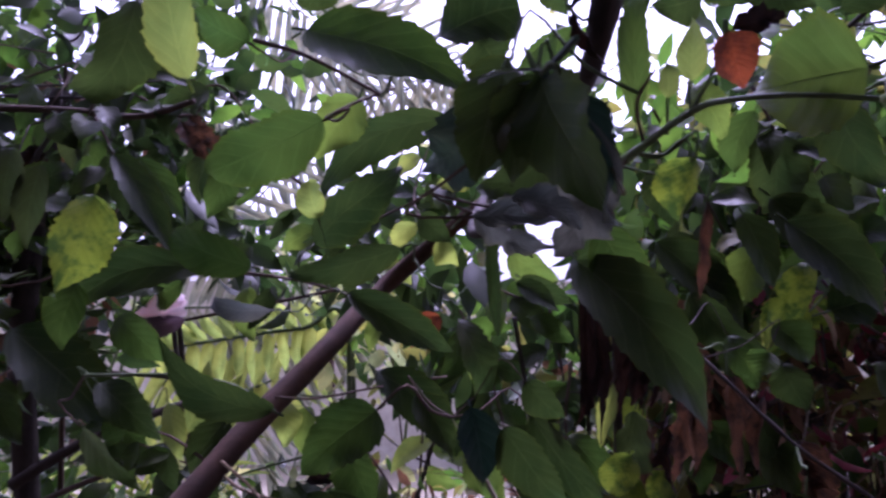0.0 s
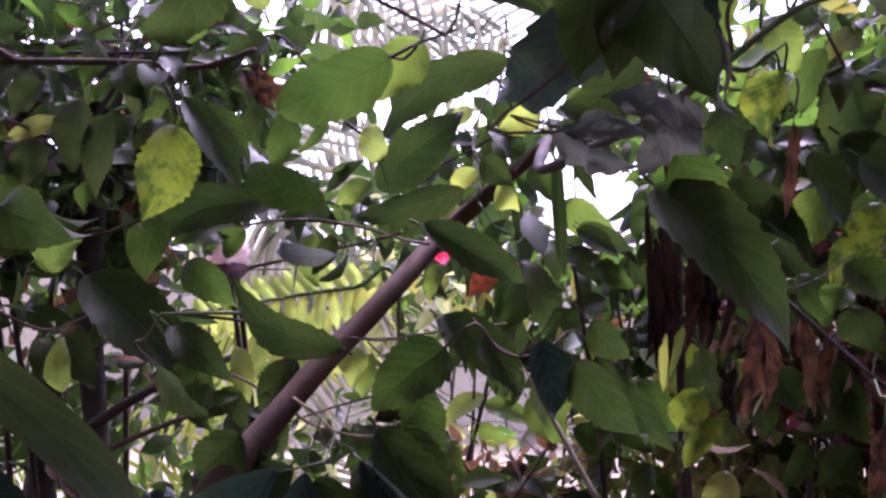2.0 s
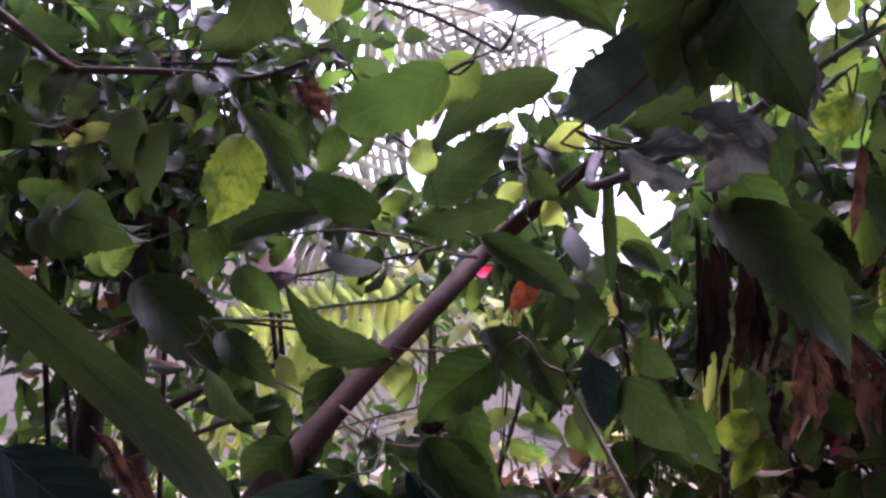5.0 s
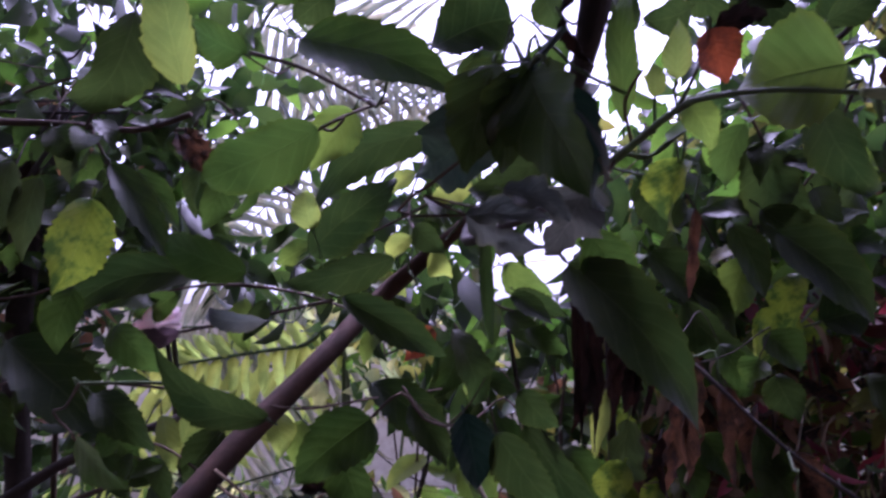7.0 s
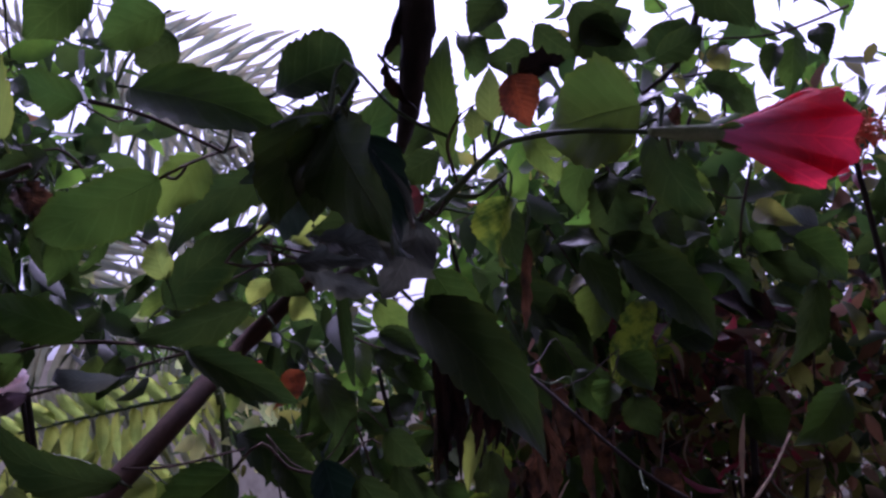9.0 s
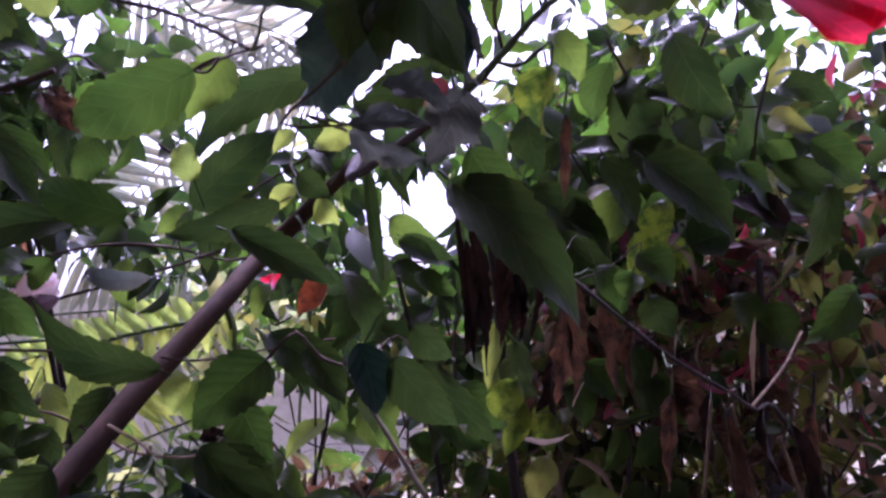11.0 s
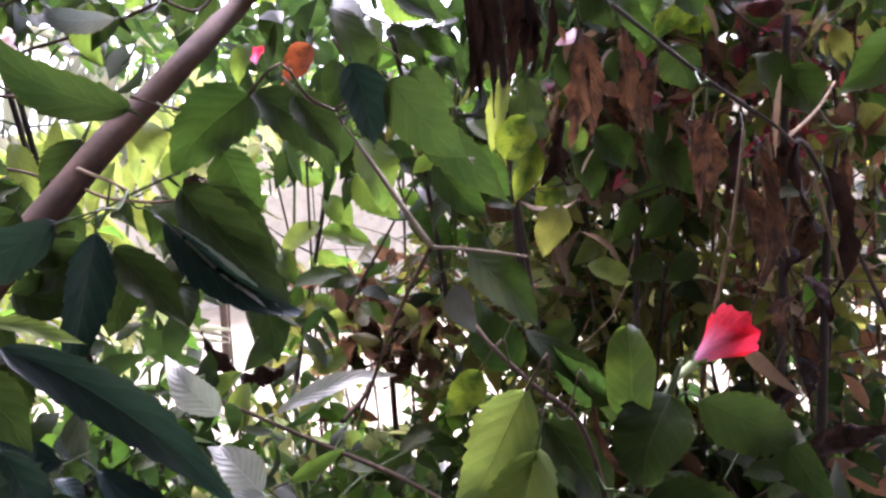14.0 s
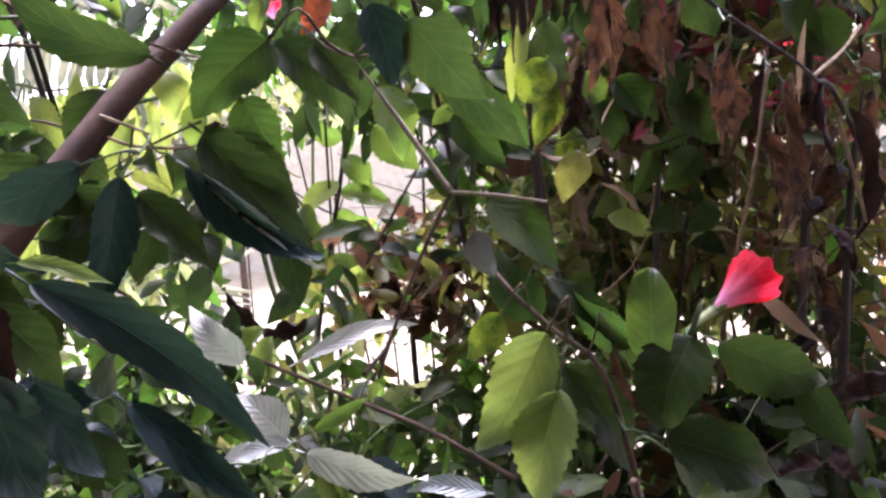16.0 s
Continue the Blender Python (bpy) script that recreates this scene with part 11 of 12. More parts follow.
tube("twig", [(-0.59, 1.03, 1.68), (-0.55, 1.05, 1.73), (-0.5, 1.07, 1.81)], [0.003, 0.0012], DARK_BARK, thicket, sides=5)
tube("stem", [(0.45, 1.52, -0.03), (0.48, 1.52, 0.9), (0.54, 1.42, 1.65)], [0.0045, 0.002], TWIG, hedge)
tube("twig", [(0.54, 1.42, 1.59), (0.49, 1.42, 1.67), (0.44, 1.41, 1.75)], [0.003, 0.0012], DARK_BARK, hedge, sides=5)
tube("twig", [(0.54, 1.42, 1.59), (0.61, 1.48, 1.68), (0.68, 1.53, 1.78)], [0.003, 0.0012], TWIG, hedge, sides=5)
tube("stem", [(0.91, 1.65, -0.03), (0.92, 1.65, 1), (0.91, 1.59, 1.81)], [0.0045, 0.002], TWIG, hedge)
tube("twig", [(0.91, 1.59, 1.75), (0.94, 1.66, 1.76), (0.97, 1.73, 1.77)], [0.003, 0.0012], DARK_BARK, hedge, sides=5)
tube("twig", [(0.91, 1.59, 1.75), (0.93, 1.52, 1.81), (0.96, 1.44, 1.86)], [0.003, 0.0012], DARK_BARK, hedge, sides=5)
tube("stem", [(0.79, 1.69, -0.03), (0.81, 1.69, 0.79), (0.77, 1.65, 1.45)], [0.0045, 0.002], TWIG, hedge)
tube("twig", [(0.77, 1.65, 1.4), (0.81, 1.64, 1.44), (0.85, 1.62, 1.5)], [0.003, 0.0012], DARK_BARK, hedge, sides=5)
tube("twig", [(0.77, 1.65, 1.4), (0.83, 1.72, 1.46), (0.89, 1.78, 1.54)], [0.003, 0.0012], TWIG, hedge, sides=5)
tube("stem", [(-0.13, 3.11, -0.03), (-0.12, 3.11, 1.01), (-0.08, 2.99, 1.83)], [0.0045, 0.002], TWIG, hedge)
tube("twig", [(-0.08, 2.99, 1.75), (-0.27, 2.96, 1.82), (-0.45, 2.93, 1.86)], [0.003, 0.0012], TWIG, hedge, sides=5)
tube("twig", [(-0.08, 2.99, 1.75), (-0.07, 2.95, 1.84), (-0.05, 2.91, 1.91)], [0.003, 0.0012], DARK_BARK, hedge, sides=5)
tube("stem", [(-0.25, 1.24, -0.03), (-0.27, 1.24, 1.02), (-0.35, 1.2, 1.85)], [0.008, 0.003], DARK_BARK, thicket)
tube("twig", [(-0.35, 1.2, 1.81), (-0.31, 1.14, 1.86), (-0.28, 1.09, 1.93)], [0.003, 0.0012], TWIG, thicket, sides=5)
tube("twig", [(-0.35, 1.2, 1.81), (-0.39, 1.25, 1.83), (-0.44, 1.31, 1.87)], [0.003, 0.0012], TWIG, thicket, sides=5)
tube("stem", [(0.67, 1.12, -0.03), (0.65, 1.12, 0.58), (0.68, 0.98, 1.05)], [0.0045, 0.002], TWIG, hedge)
tube("twig", [(0.68, 0.98, 1.02), (0.7, 0.97, 1.03), (0.73, 0.96, 1.06)], [0.003, 0.0012], TWIG, hedge, sides=5)
tube("twig", [(0.68, 0.98, 1.02), (0.67, 0.97, 1.01), (0.67, 0.97, 1.03)], [0.003, 0.0012], TWIG, hedge, sides=5)
tube("stem", [(-0.68, 1.19, -0.03), (-0.66, 1.19, 1.08), (-0.66, 1.06, 1.96)], [0.008, 0.003], DARK_BARK, thicket)
tube("twig", [(-0.66, 1.06, 1.93), (-0.7, 1.09, 1.96), (-0.74, 1.12, 2.02)], [0.003, 0.0012], DARK_BARK, thicket, sides=5)
tube("twig", [(-0.66, 1.06, 1.93), (-0.67, 1.08, 1.96), (-0.67, 1.1, 2.03)], [0.003, 0.0012], TWIG, thicket, sides=5)
tube("stem", [(-0.9, 4.92, -0.05), (-0.85, 4.92, 1), (-0.9, 4.92, 2)], [0.03, 0.008], TWIG, far)
tube("branch", [(-0.9, 4.92, 1.72), (-0.2, 4.95, 2.01), (0.5, 4.99, 2.12)], [0.008, 0.003], TWIG, far)
tube("branch", [(-0.9, 4.92, 1.72), (-1.31, 4.96, 2.04), (-1.71, 5, 2.18)], [0.008, 0.003], TWIG, far)
tube("branch", [(-0.9, 4.92, 1.72), (-0.79, 4.9, 2.16), (-0.68, 4.88, 2.43)], [0.008, 0.003], TWIG, far)
tube("branch", [(-0.9, 4.92, 1.72), (-0.78, 4.75, 2.11), (-0.66, 4.58, 2.31)], [0.008, 0.003], TWIG, far)
tube("stem", [(-2.16, 4.27, -0.05), (-2.11, 4.27, 1.11), (-2.16, 4.27, 2.21)], [0.03, 0.008], TWIG, far)
tube("branch", [(-2.16, 4.27, 1.75), (-2.02, 4.09, 2.36), (-1.88, 3.91, 2.6)], [0.008, 0.003], TWIG, far)
tube("branch", [(-2.16, 4.27, 1.75), (-2.73, 4.15, 2.12), (-3.31, 4.04, 2.12)], [0.008, 0.003], TWIG, far)
tube("branch", [(-2.16, 4.27, 1.75), (-2.38, 4.37, 2.4), (-2.61, 4.48, 2.69)], [0.008, 0.003], TWIG, far)
tube("branch", [(-2.16, 4.27, 1.75), (-2.14, 4.45, 2.41), (-2.12, 4.64, 2.7)], [0.008, 0.003], TWIG, far)
tube("stem", [(1.1, 4.62, -0.05), (1.15, 4.62, 1.18), (1.1, 4.62, 2.35)], [0.03, 0.008], TWIG, far)
tube("branch", [(1.1, 4.62, 1.85), (1.17, 4.55, 2.66), (1.24, 4.48, 3.06)], [0.008, 0.003], TWIG, far)
tube("branch", [(1.1, 4.62, 1.85), (1.71, 4.8, 2.56), (2.32, 4.97, 2.87)], [0.008, 0.003], TWIG, far)
tube("branch", [(1.1, 4.62, 1.85), (0.6, 4.79, 2.4), (0.11, 4.95, 2.54)], [0.008, 0.003], TWIG, far)
tube("branch", [(1.1, 4.62, 1.85), (0.95, 4.78, 2.22), (0.81, 4.94, 2.18)], [0.008, 0.003], TWIG, far)
tube("twig", [(0.152, 0.79, 1.8), (0.197, 0.79, 1.827), (0.23, 0.797, 1.783)], [0.0017, 0.0010], TWIG, upper)
leaf(upper, (0.156, 0.782, 1.812), (0.138, 0.757, 1.834), 0.020, (0.45, -0.74, 0.5), "mid", bow=0.02, sweep=-0.05)
leaf(upper, (0.184, 0.781, 1.813), (0.205, 0.756, 1.808), 0.015, (0.21, -0.78, 0.59), "mid", bow=0.07, sweep=0.05)
leaf(upper, (0.193, 0.782, 1.815), (0.197, 0.761, 1.789), 0.019, (-0.51, -0.76, 0.4), "dark", bow=0.16, sweep=0.03)
leaf(upper, (0.208, 0.781, 1.815), (0.225, 0.745, 1.802), 0.019, (0.67, -0.69, 0.29), "dark", bow=0.19, sweep=-0.00)
leaf(upper, (0.209, 0.791, 1.794), (0.194, 0.784, 1.757), 0.018, (-0.08, -0.83, 0.55), "dark", bow=0.18, sweep=0.01)
leaf(upper, (0.235, 0.801, 1.788), (0.282, 0.824, 1.778), 0.027, (-0.41, -0.76, 0.51), "dark", bow=0.09, sweep=-0.01)
tube("twig", [(0.52, 0.954, 1.666), (0.558, 0.955, 1.622), (0.605, 0.953, 1.59)], [0.0021, 0.0012], TWIG, back_bush)
leaf(back_bush, (0.517, 0.949, 1.652), (0.492, 0.93, 1.619), 0.026, (-0.71, -0.69, 0.1), "red", bow=0.20, sweep=-0.02)
leaf(back_bush, (0.543, 0.951, 1.654), (0.59, 0.94, 1.661), 0.024, (-0.4, -0.66, 0.64), "red", bow=0.11, sweep=-0.03)
leaf(back_bush, (0.546, 0.964, 1.643), (0.565, 0.988, 1.639), 0.010, (-0.67, -0.6, 0.44), "brown", bow=0.16, sweep=0.06, crumple=0.24, tooth=0.08)
leaf(back_bush, (0.554, 0.945, 1.634), (0.579, 0.913, 1.629), 0.018, (-0.45, -0.76, 0.47), "red", bow=0.05, sweep=-0.02)
leaf(back_bush, (0.565, 0.952, 1.627), (0.609, 0.944, 1.628), 0.026, (-0.4, -0.92, 0.04), "red", bow=0.17, sweep=-0.03)
leaf(back_bush, (0.559, 0.948, 1.609), (0.553, 0.932, 1.583), 0.013, (-0.79, -0.6, 0.12), "brown", bow=0.17, sweep=0.06, crumple=0.24, tooth=0.08)
leaf(back_bush, (0.569, 0.949, 1.602), (0.563, 0.933, 1.565), 0.017, (-0.28, -0.77, 0.57), "brown", bow=0.08, sweep=0.08, crumple=0.24, tooth=0.08)
leaf(back_bush, (0.591, 0.958, 1.607), (0.637, 0.978, 1.61), 0.021, (-0.16, -0.98, 0.12), "red", bow=0.09, sweep=-0.07)
leaf(back_bush, (0.589, 0.951, 1.589), (0.586, 0.941, 1.538), 0.021, (-0.62, -0.68, 0.39), "brown", bow=0.11, sweep=-0.02, crumple=0.24, tooth=0.08)
leaf(back_bush, (0.61, 0.958, 1.594), (0.644, 0.972, 1.594), 0.016, (-0.36, -0.65, 0.67), "red", bow=0.13, sweep=0.05)
tube("twig", [(0.713, 0.932, 1.672), (0.654, 0.946, 1.607), (0.602, 0.957, 1.556)], [0.0024, 0.0015], STRAW, back_bush)
leaf(back_bush, (0.708, 0.931, 1.653), (0.714, 0.924, 1.618), 0.011, (-0.4, -0.53, 0.75), "brown", bow=0.04, sweep=-0.05, crumple=0.24, tooth=0.08)
leaf(back_bush, (0.695, 0.945, 1.643), (0.695, 0.974, 1.618), 0.018, (-0.63, -0.56, 0.54), "olive", bow=0.10, sweep=-0.03)
leaf(back_bush, (0.673, 0.946, 1.639), (0.628, 0.98, 1.643), 0.028, (-0.71, -0.62, 0.33), "dark", bow=0.14, sweep=-0.05)
leaf(back_bush, (0.661, 0.94, 1.618), (0.624, 0.93, 1.589), 0.020, (-0.83, -0.44, 0.34), "olive", bow=0.10, sweep=-0.00)
leaf(back_bush, (0.662, 0.945, 1.601), (0.675, 0.944, 1.551), 0.025, (-0.45, -0.71, 0.54), "olive", bow=0.20, sweep=-0.04)
leaf(back_bush, (0.652, 0.952, 1.59), (0.666, 0.966, 1.562), 0.015, (-0.77, -0.5, 0.4), "olive", bow=0.07, sweep=0.08)
leaf(back_bush, (0.634, 0.96, 1.581), (0.632, 0.992, 1.561), 0.014, (-0.63, -0.42, 0.66), "brown", bow=0.07, sweep=-0.02, crumple=0.24, tooth=0.08)
leaf(back_bush, (0.624, 0.948, 1.565), (0.636, 0.929, 1.514), 0.032, (-0.87, -0.49, 0.09), "olive", bow=0.17, sweep=-0.05)
leaf(back_bush, (0.6, 0.959, 1.558), (0.552, 0.975, 1.531), 0.027, (0.33, -0.83, 0.46), "olive", bow=0.18, sweep=0.03)
tube("leaf_stalk", [(0.035, 0.57, 1.76), (0.053, 0.571, 1.769), (0.04, 0.595, 1.766), (0.026, 0.619, 1.775)], [0.0010, 0.0014], TWIG, hibiscus, sides=5, steps=3)
tube("leaf_stalk", [(0.037, 0.699, 1.812), (0.045, 0.699, 1.825), (0.058, 0.691, 1.814), (0.07, 0.682, 1.815)], [0.0009, 0.0012], GREEN_STEM, hibiscus, sides=5, steps=3)
tube("leaf_stalk", [(0.112, 0.748, 1.806), (0.138, 0.75, 1.822), (0.144, 0.757, 1.772), (0.15, 0.765, 1.734)], [0.0009, 0.0011], GREEN_STEM, hibiscus, sides=5, steps=3)
tube("leaf_stalk", [(-0.015, 0.768, 1.691), (-0.03, 0.767, 1.678), (-0.028, 0.769, 1.654), (-0.026, 0.771, 1.642)], [0.0010, 0.0013], GREEN_STEM, hibiscus, sides=5, steps=3)
tube("leaf_stalk", [(0.076, 0.688, 1.68), (0.087, 0.689, 1.684), (0.086, 0.702, 1.671), (0.086, 0.715, 1.671)], [0.0008, 0.0010], GREEN_STEM, hibiscus, sides=5, steps=3)
tube("leaf_stalk", [(-0.162, 0.789, 1.539), (-0.165, 0.788, 1.554), (-0.172, 0.775, 1.53), (-0.178, 0.762, 1.519)], [0.0007, 0.0009], GREEN_STEM, hibiscus, sides=5, steps=3)
tube("leaf_stalk", [(-0.16, 0.84, 1.505), (-0.173, 0.839, 1.5), (-0.179, 0.839, 1.485), (-0.185, 0.838, 1.482)], [0.0007, 0.0009], TWIG, hibiscus, sides=5, steps=3)
tube("leaf_stalk", [(-0.166, 0.79, 1.478), (-0.142, 0.793, 1.477), (-0.126, 0.783, 1.466), (-0.11, 0.772, 1.466)], [0.0007, 0.0009], GREEN_STEM, hibiscus, sides=5, steps=3)
tube("leaf_stalk", [(-0.008, 0.748, 1.713), (0, 0.75, 1.687), (0.002, 0.749, 1.66), (0.004, 0.748, 1.646)], [0.0007, 0.0009], GREEN_STEM, hibiscus, sides=5, steps=3)
tube("leaf_stalk", [(0.035, 0.829, 1.568), (0.03, 0.828, 1.574), (0.038, 0.826, 1.558), (0.046, 0.823, 1.554)], [0.0010, 0.0013], GREEN_STEM, hibiscus, sides=5, steps=3)
tube("leaf_stalk", [(0.201, 0.446, 1.663), (0.196, 0.445, 1.67), (0.195, 0.446, 1.671), (0.193, 0.447, 1.684)], [0.0007, 0.0009], TWIG, hibiscus, sides=5, steps=3)
tube("leaf_stalk", [(0.215, 0.472, 1.672), (0.207, 0.471, 1.683), (0.2, 0.459, 1.678), (0.193, 0.447, 1.684)], [0.0007, 0.0009], TWIG, hibiscus, sides=5, steps=3)
tube("leaf_stalk", [(0.15, 0.665, 1.704), (0.147, 0.664, 1.734), (0.131, 0.702, 1.712), (0.116, 0.74, 1.702)], [0.0007, 0.0009], GREEN_STEM, hibiscus, sides=5, steps=3)
tube("leaf_stalk", [(0.164, 0.717, 1.716), (0.156, 0.715, 1.733), (0.147, 0.736, 1.722), (0.138, 0.756, 1.724)], [0.0007, 0.0009], TWIG, hibiscus, sides=5, steps=3)
tube("leaf_stalk", [(0.086, 0.758, 1.718), (0.078, 0.757, 1.725), (0.088, 0.765, 1.707), (0.099, 0.773, 1.702)], [0.0007, 0.0009], GREEN_STEM, hibiscus, sides=5, steps=3)
tube("leaf_stalk", [(0.137, 0.812, 1.773), (0.159, 0.814, 1.785), (0.154, 0.789, 1.754), (0.15, 0.765, 1.734)], [0.0007, 0.0009], GREEN_STEM, hibiscus, sides=5, steps=3)
tube("leaf_stalk", [(0.251, 0.395, 1.696), (0.252, 0.394, 1.709), (0.237, 0.39, 1.697), (0.221, 0.385, 1.697)], [0.0007, 0.0009], GREEN_STEM, hibiscus, sides=5, steps=3)
tube("leaf_stalk", [(0.261, 0.417, 1.678), (0.263, 0.416, 1.698), (0.239, 0.41, 1.691), (0.216, 0.405, 1.695)], [0.0007, 0.0009], GREEN_STEM, hibiscus, sides=5, steps=3)
tube("leaf_stalk", [(0.088, 0.964, 1.626), (0.108, 0.965, 1.648), (0.117, 0.991, 1.657), (0.125, 1.017, 1.678)], [0.0007, 0.0009], GREEN_STEM, hibiscus, sides=5, steps=3)
tube("leaf_stalk", [(0.181, 0.724, 1.567), (0.16, 0.721, 1.587), (0.139, 0.711, 1.557), (0.119, 0.701, 1.539)], [0.0007, 0.0009], TWIG, hibiscus, sides=5, steps=3)
tube("leaf_stalk", [(0.122, 0.716, 1.621), (0.113, 0.714, 1.644), (0.099, 0.714, 1.651), (0.086, 0.715, 1.671)], [0.0007, 0.0010], GREEN_STEM, hibiscus, sides=5, steps=3)
tube("leaf_stalk", [(0.033, 0.907, 1.624), (0.042, 0.907, 1.644), (0.028, 0.902, 1.653), (0.013, 0.896, 1.675)], [0.0007, 0.0009], GREEN_STEM, hibiscus, sides=5, steps=3)
tube("leaf_stalk", [(-0.047, 0.747, 1.629), (-0.032, 0.749, 1.627), (-0.024, 0.756, 1.629), (-0.016, 0.764, 1.643)], [0.0007, 0.0009], GREEN_STEM, hibiscus, sides=5, steps=3)
tube("leaf_stalk", [(0.173, 0.266, 1.698), (0.177, 0.253, 1.697), (0.185, 0.265, 1.68), (0.193, 0.276, 1.675)], [0.0008, 0.0010], GREEN_STEM, hibiscus, sides=5, steps=3)
tube("leaf_stalk", [(0.173, 0.266, 1.697), (0.168, 0.269, 1.708), (0.177, 0.281, 1.693), (0.187, 0.293, 1.69)], [0.0007, 0.0009], GREEN_STEM, hibiscus, sides=5, steps=3)
tube("leaf_stalk", [(0.172, 0.271, 1.7), (0.175, 0.268, 1.71), (0.181, 0.28, 1.694), (0.187, 0.293, 1.69)], [0.0007, 0.0009], GREEN_STEM, hibiscus, sides=5, steps=3)
tube("leaf_stalk", [(0.165, 0.382, 1.74), (0.174, 0.381, 1.764), (0.197, 0.369, 1.734), (0.22, 0.358, 1.717)], [0.0008, 0.0010], GREEN_STEM, hibiscus, sides=5, steps=3)
tube("leaf_stalk", [(0.146, 0.414, 1.673), (0.125, 0.415, 1.683), (0.159, 0.431, 1.678), (0.193, 0.447, 1.684)], [0.0007, 0.0009], TWIG, hibiscus, sides=5, steps=3)
tube("leaf_stalk", [(0.193, 0.425, 1.71), (0.202, 0.426, 1.715), (0.204, 0.423, 1.697), (0.207, 0.421, 1.691)], [0.0007, 0.0009], GREEN_STEM, hibiscus, sides=5, steps=3)
tube("leaf_stalk", [(0.206, 0.39, 1.685), (0.209, 0.39, 1.691), (0.214, 0.391, 1.688), (0.219, 0.393, 1.696)], [0.0007, 0.0009], TWIG, hibiscus, sides=5, steps=3)
tube("leaf_stalk", [(0.148, 0.367, 1.665), (0.118, 0.365, 1.667), (0.147, 0.34, 1.684), (0.177, 0.315, 1.712)], [0.0007, 0.0009], TWIG, hibiscus, sides=5, steps=3)
tube("leaf_stalk", [(0.065, 0.639, 1.551), (0.088, 0.641, 1.57), (0.103, 0.671, 1.548), (0.119, 0.701, 1.539)], [0.0011, 0.0015], TWIG, hibiscus, sides=5, steps=3)
tube("leaf_stalk", [(0.035, 0.678, 1.515), (0.023, 0.681, 1.537), (0.006, 0.687, 1.54), (-0.011, 0.694, 1.555)], [0.0007, 0.0010], GREEN_STEM, hibiscus, sides=5, steps=3)
tube("leaf_stalk", [(0.005, 0.607, 1.471), (-0.005, 0.608, 1.48), (-0.01, 0.602, 1.482), (-0.016, 0.596, 1.496)], [0.0007, 0.0009], GREEN_STEM, hibiscus, sides=5, steps=3)
tube("leaf_stalk", [(0.054, 0.654, 1.427), (0.05, 0.658, 1.456), (0.041, 0.645, 1.469), (0.031, 0.631, 1.495)], [0.0007, 0.0009], GREEN_STEM, hibiscus, sides=5, steps=3)
tube("leaf_stalk", [(-0.024, 0.564, 1.47), (-0.021, 0.565, 1.484), (-0.014, 0.576, 1.483), (-0.008, 0.586, 1.493)], [0.0007, 0.0009], GREEN_STEM, hibiscus, sides=5, steps=3)
tube("leaf_stalk", [(-0.028, 0.605, 1.456), (-0.039, 0.607, 1.469), (-0.032, 0.609, 1.478), (-0.026, 0.61, 1.499)], [0.0007, 0.0009], GREEN_STEM, hibiscus, sides=5, steps=3)
tube("leaf_stalk", [(-0.03, 0.521, 1.479), (-0.003, 0.522, 1.485), (-0.006, 0.554, 1.483), (-0.008, 0.586, 1.493)], [0.0007, 0.0009], GREEN_STEM, hibiscus, sides=5, steps=3)
tube("leaf_stalk", [(-0.186, 0.673, 1.53), (-0.209, 0.677, 1.55), (-0.182, 0.646, 1.557), (-0.156, 0.616, 1.577)], [0.0009, 0.0012], TWIG, hibiscus, sides=5, steps=3)
tube("leaf_stalk", [(-0.23, 0.835, 1.512), (-0.236, 0.836, 1.517), (-0.235, 0.834, 1.498), (-0.234, 0.832, 1.491)], [0.0007, 0.0009], GREEN_STEM, hibiscus, sides=5, steps=3)
tube("leaf_stalk", [(0.212, 0.672, 1.422), (0.206, 0.673, 1.43), (0.206, 0.662, 1.423), (0.205, 0.651, 1.429)], [0.0008, 0.0011], TWIG, hibiscus, sides=5, steps=3)
tube("leaf_stalk", [(0.199, 0.669, 1.4), (0.196, 0.671, 1.412), (0.186, 0.67, 1.41), (0.177, 0.67, 1.421)], [0.0007, 0.0009], GREEN_STEM, hibiscus, sides=5, steps=3)
tube("leaf_stalk", [(0.187, 0.743, 1.537), (0.168, 0.747, 1.56), (0.143, 0.724, 1.543), (0.119, 0.701, 1.539)], [0.0009, 0.0011], TWIG, hibiscus, sides=5, steps=3)
tube("leaf_stalk", [(0.088, 0.726, 1.556), (0.079, 0.728, 1.571), (0.099, 0.715, 1.549), (0.119, 0.701, 1.539)], [0.0007, 0.0009], TWIG, hibiscus, sides=5, steps=3)
tube("leaf_stalk", [(-0.04, 0.749, 1.546), (-0.044, 0.752, 1.564), (-0.02, 0.744, 1.552), (0.004, 0.736, 1.552)], [0.0007, 0.0009], GREEN_STEM, hibiscus, sides=5, steps=3)
tube("leaf_stalk", [(-0.134, 0.553, 1.455), (-0.16, 0.555, 1.469), (-0.144, 0.59, 1.442), (-0.128, 0.626, 1.427)], [0.0007, 0.0009], GREEN_STEM, hibiscus, sides=5, steps=3)
tube("leaf_stalk", [(-0.204, 0.733, 1.562), (-0.224, 0.735, 1.576), (-0.215, 0.757, 1.543), (-0.206, 0.778, 1.521)], [0.0008, 0.0010], GREEN_STEM, hibiscus, sides=5, steps=3)
tube("leaf_stalk", [(-0.081, 0.726, 1.534), (-0.072, 0.728, 1.548), (-0.085, 0.719, 1.519), (-0.099, 0.709, 1.501)], [0.0007, 0.0009], GREEN_STEM, hibiscus, sides=5, steps=3)
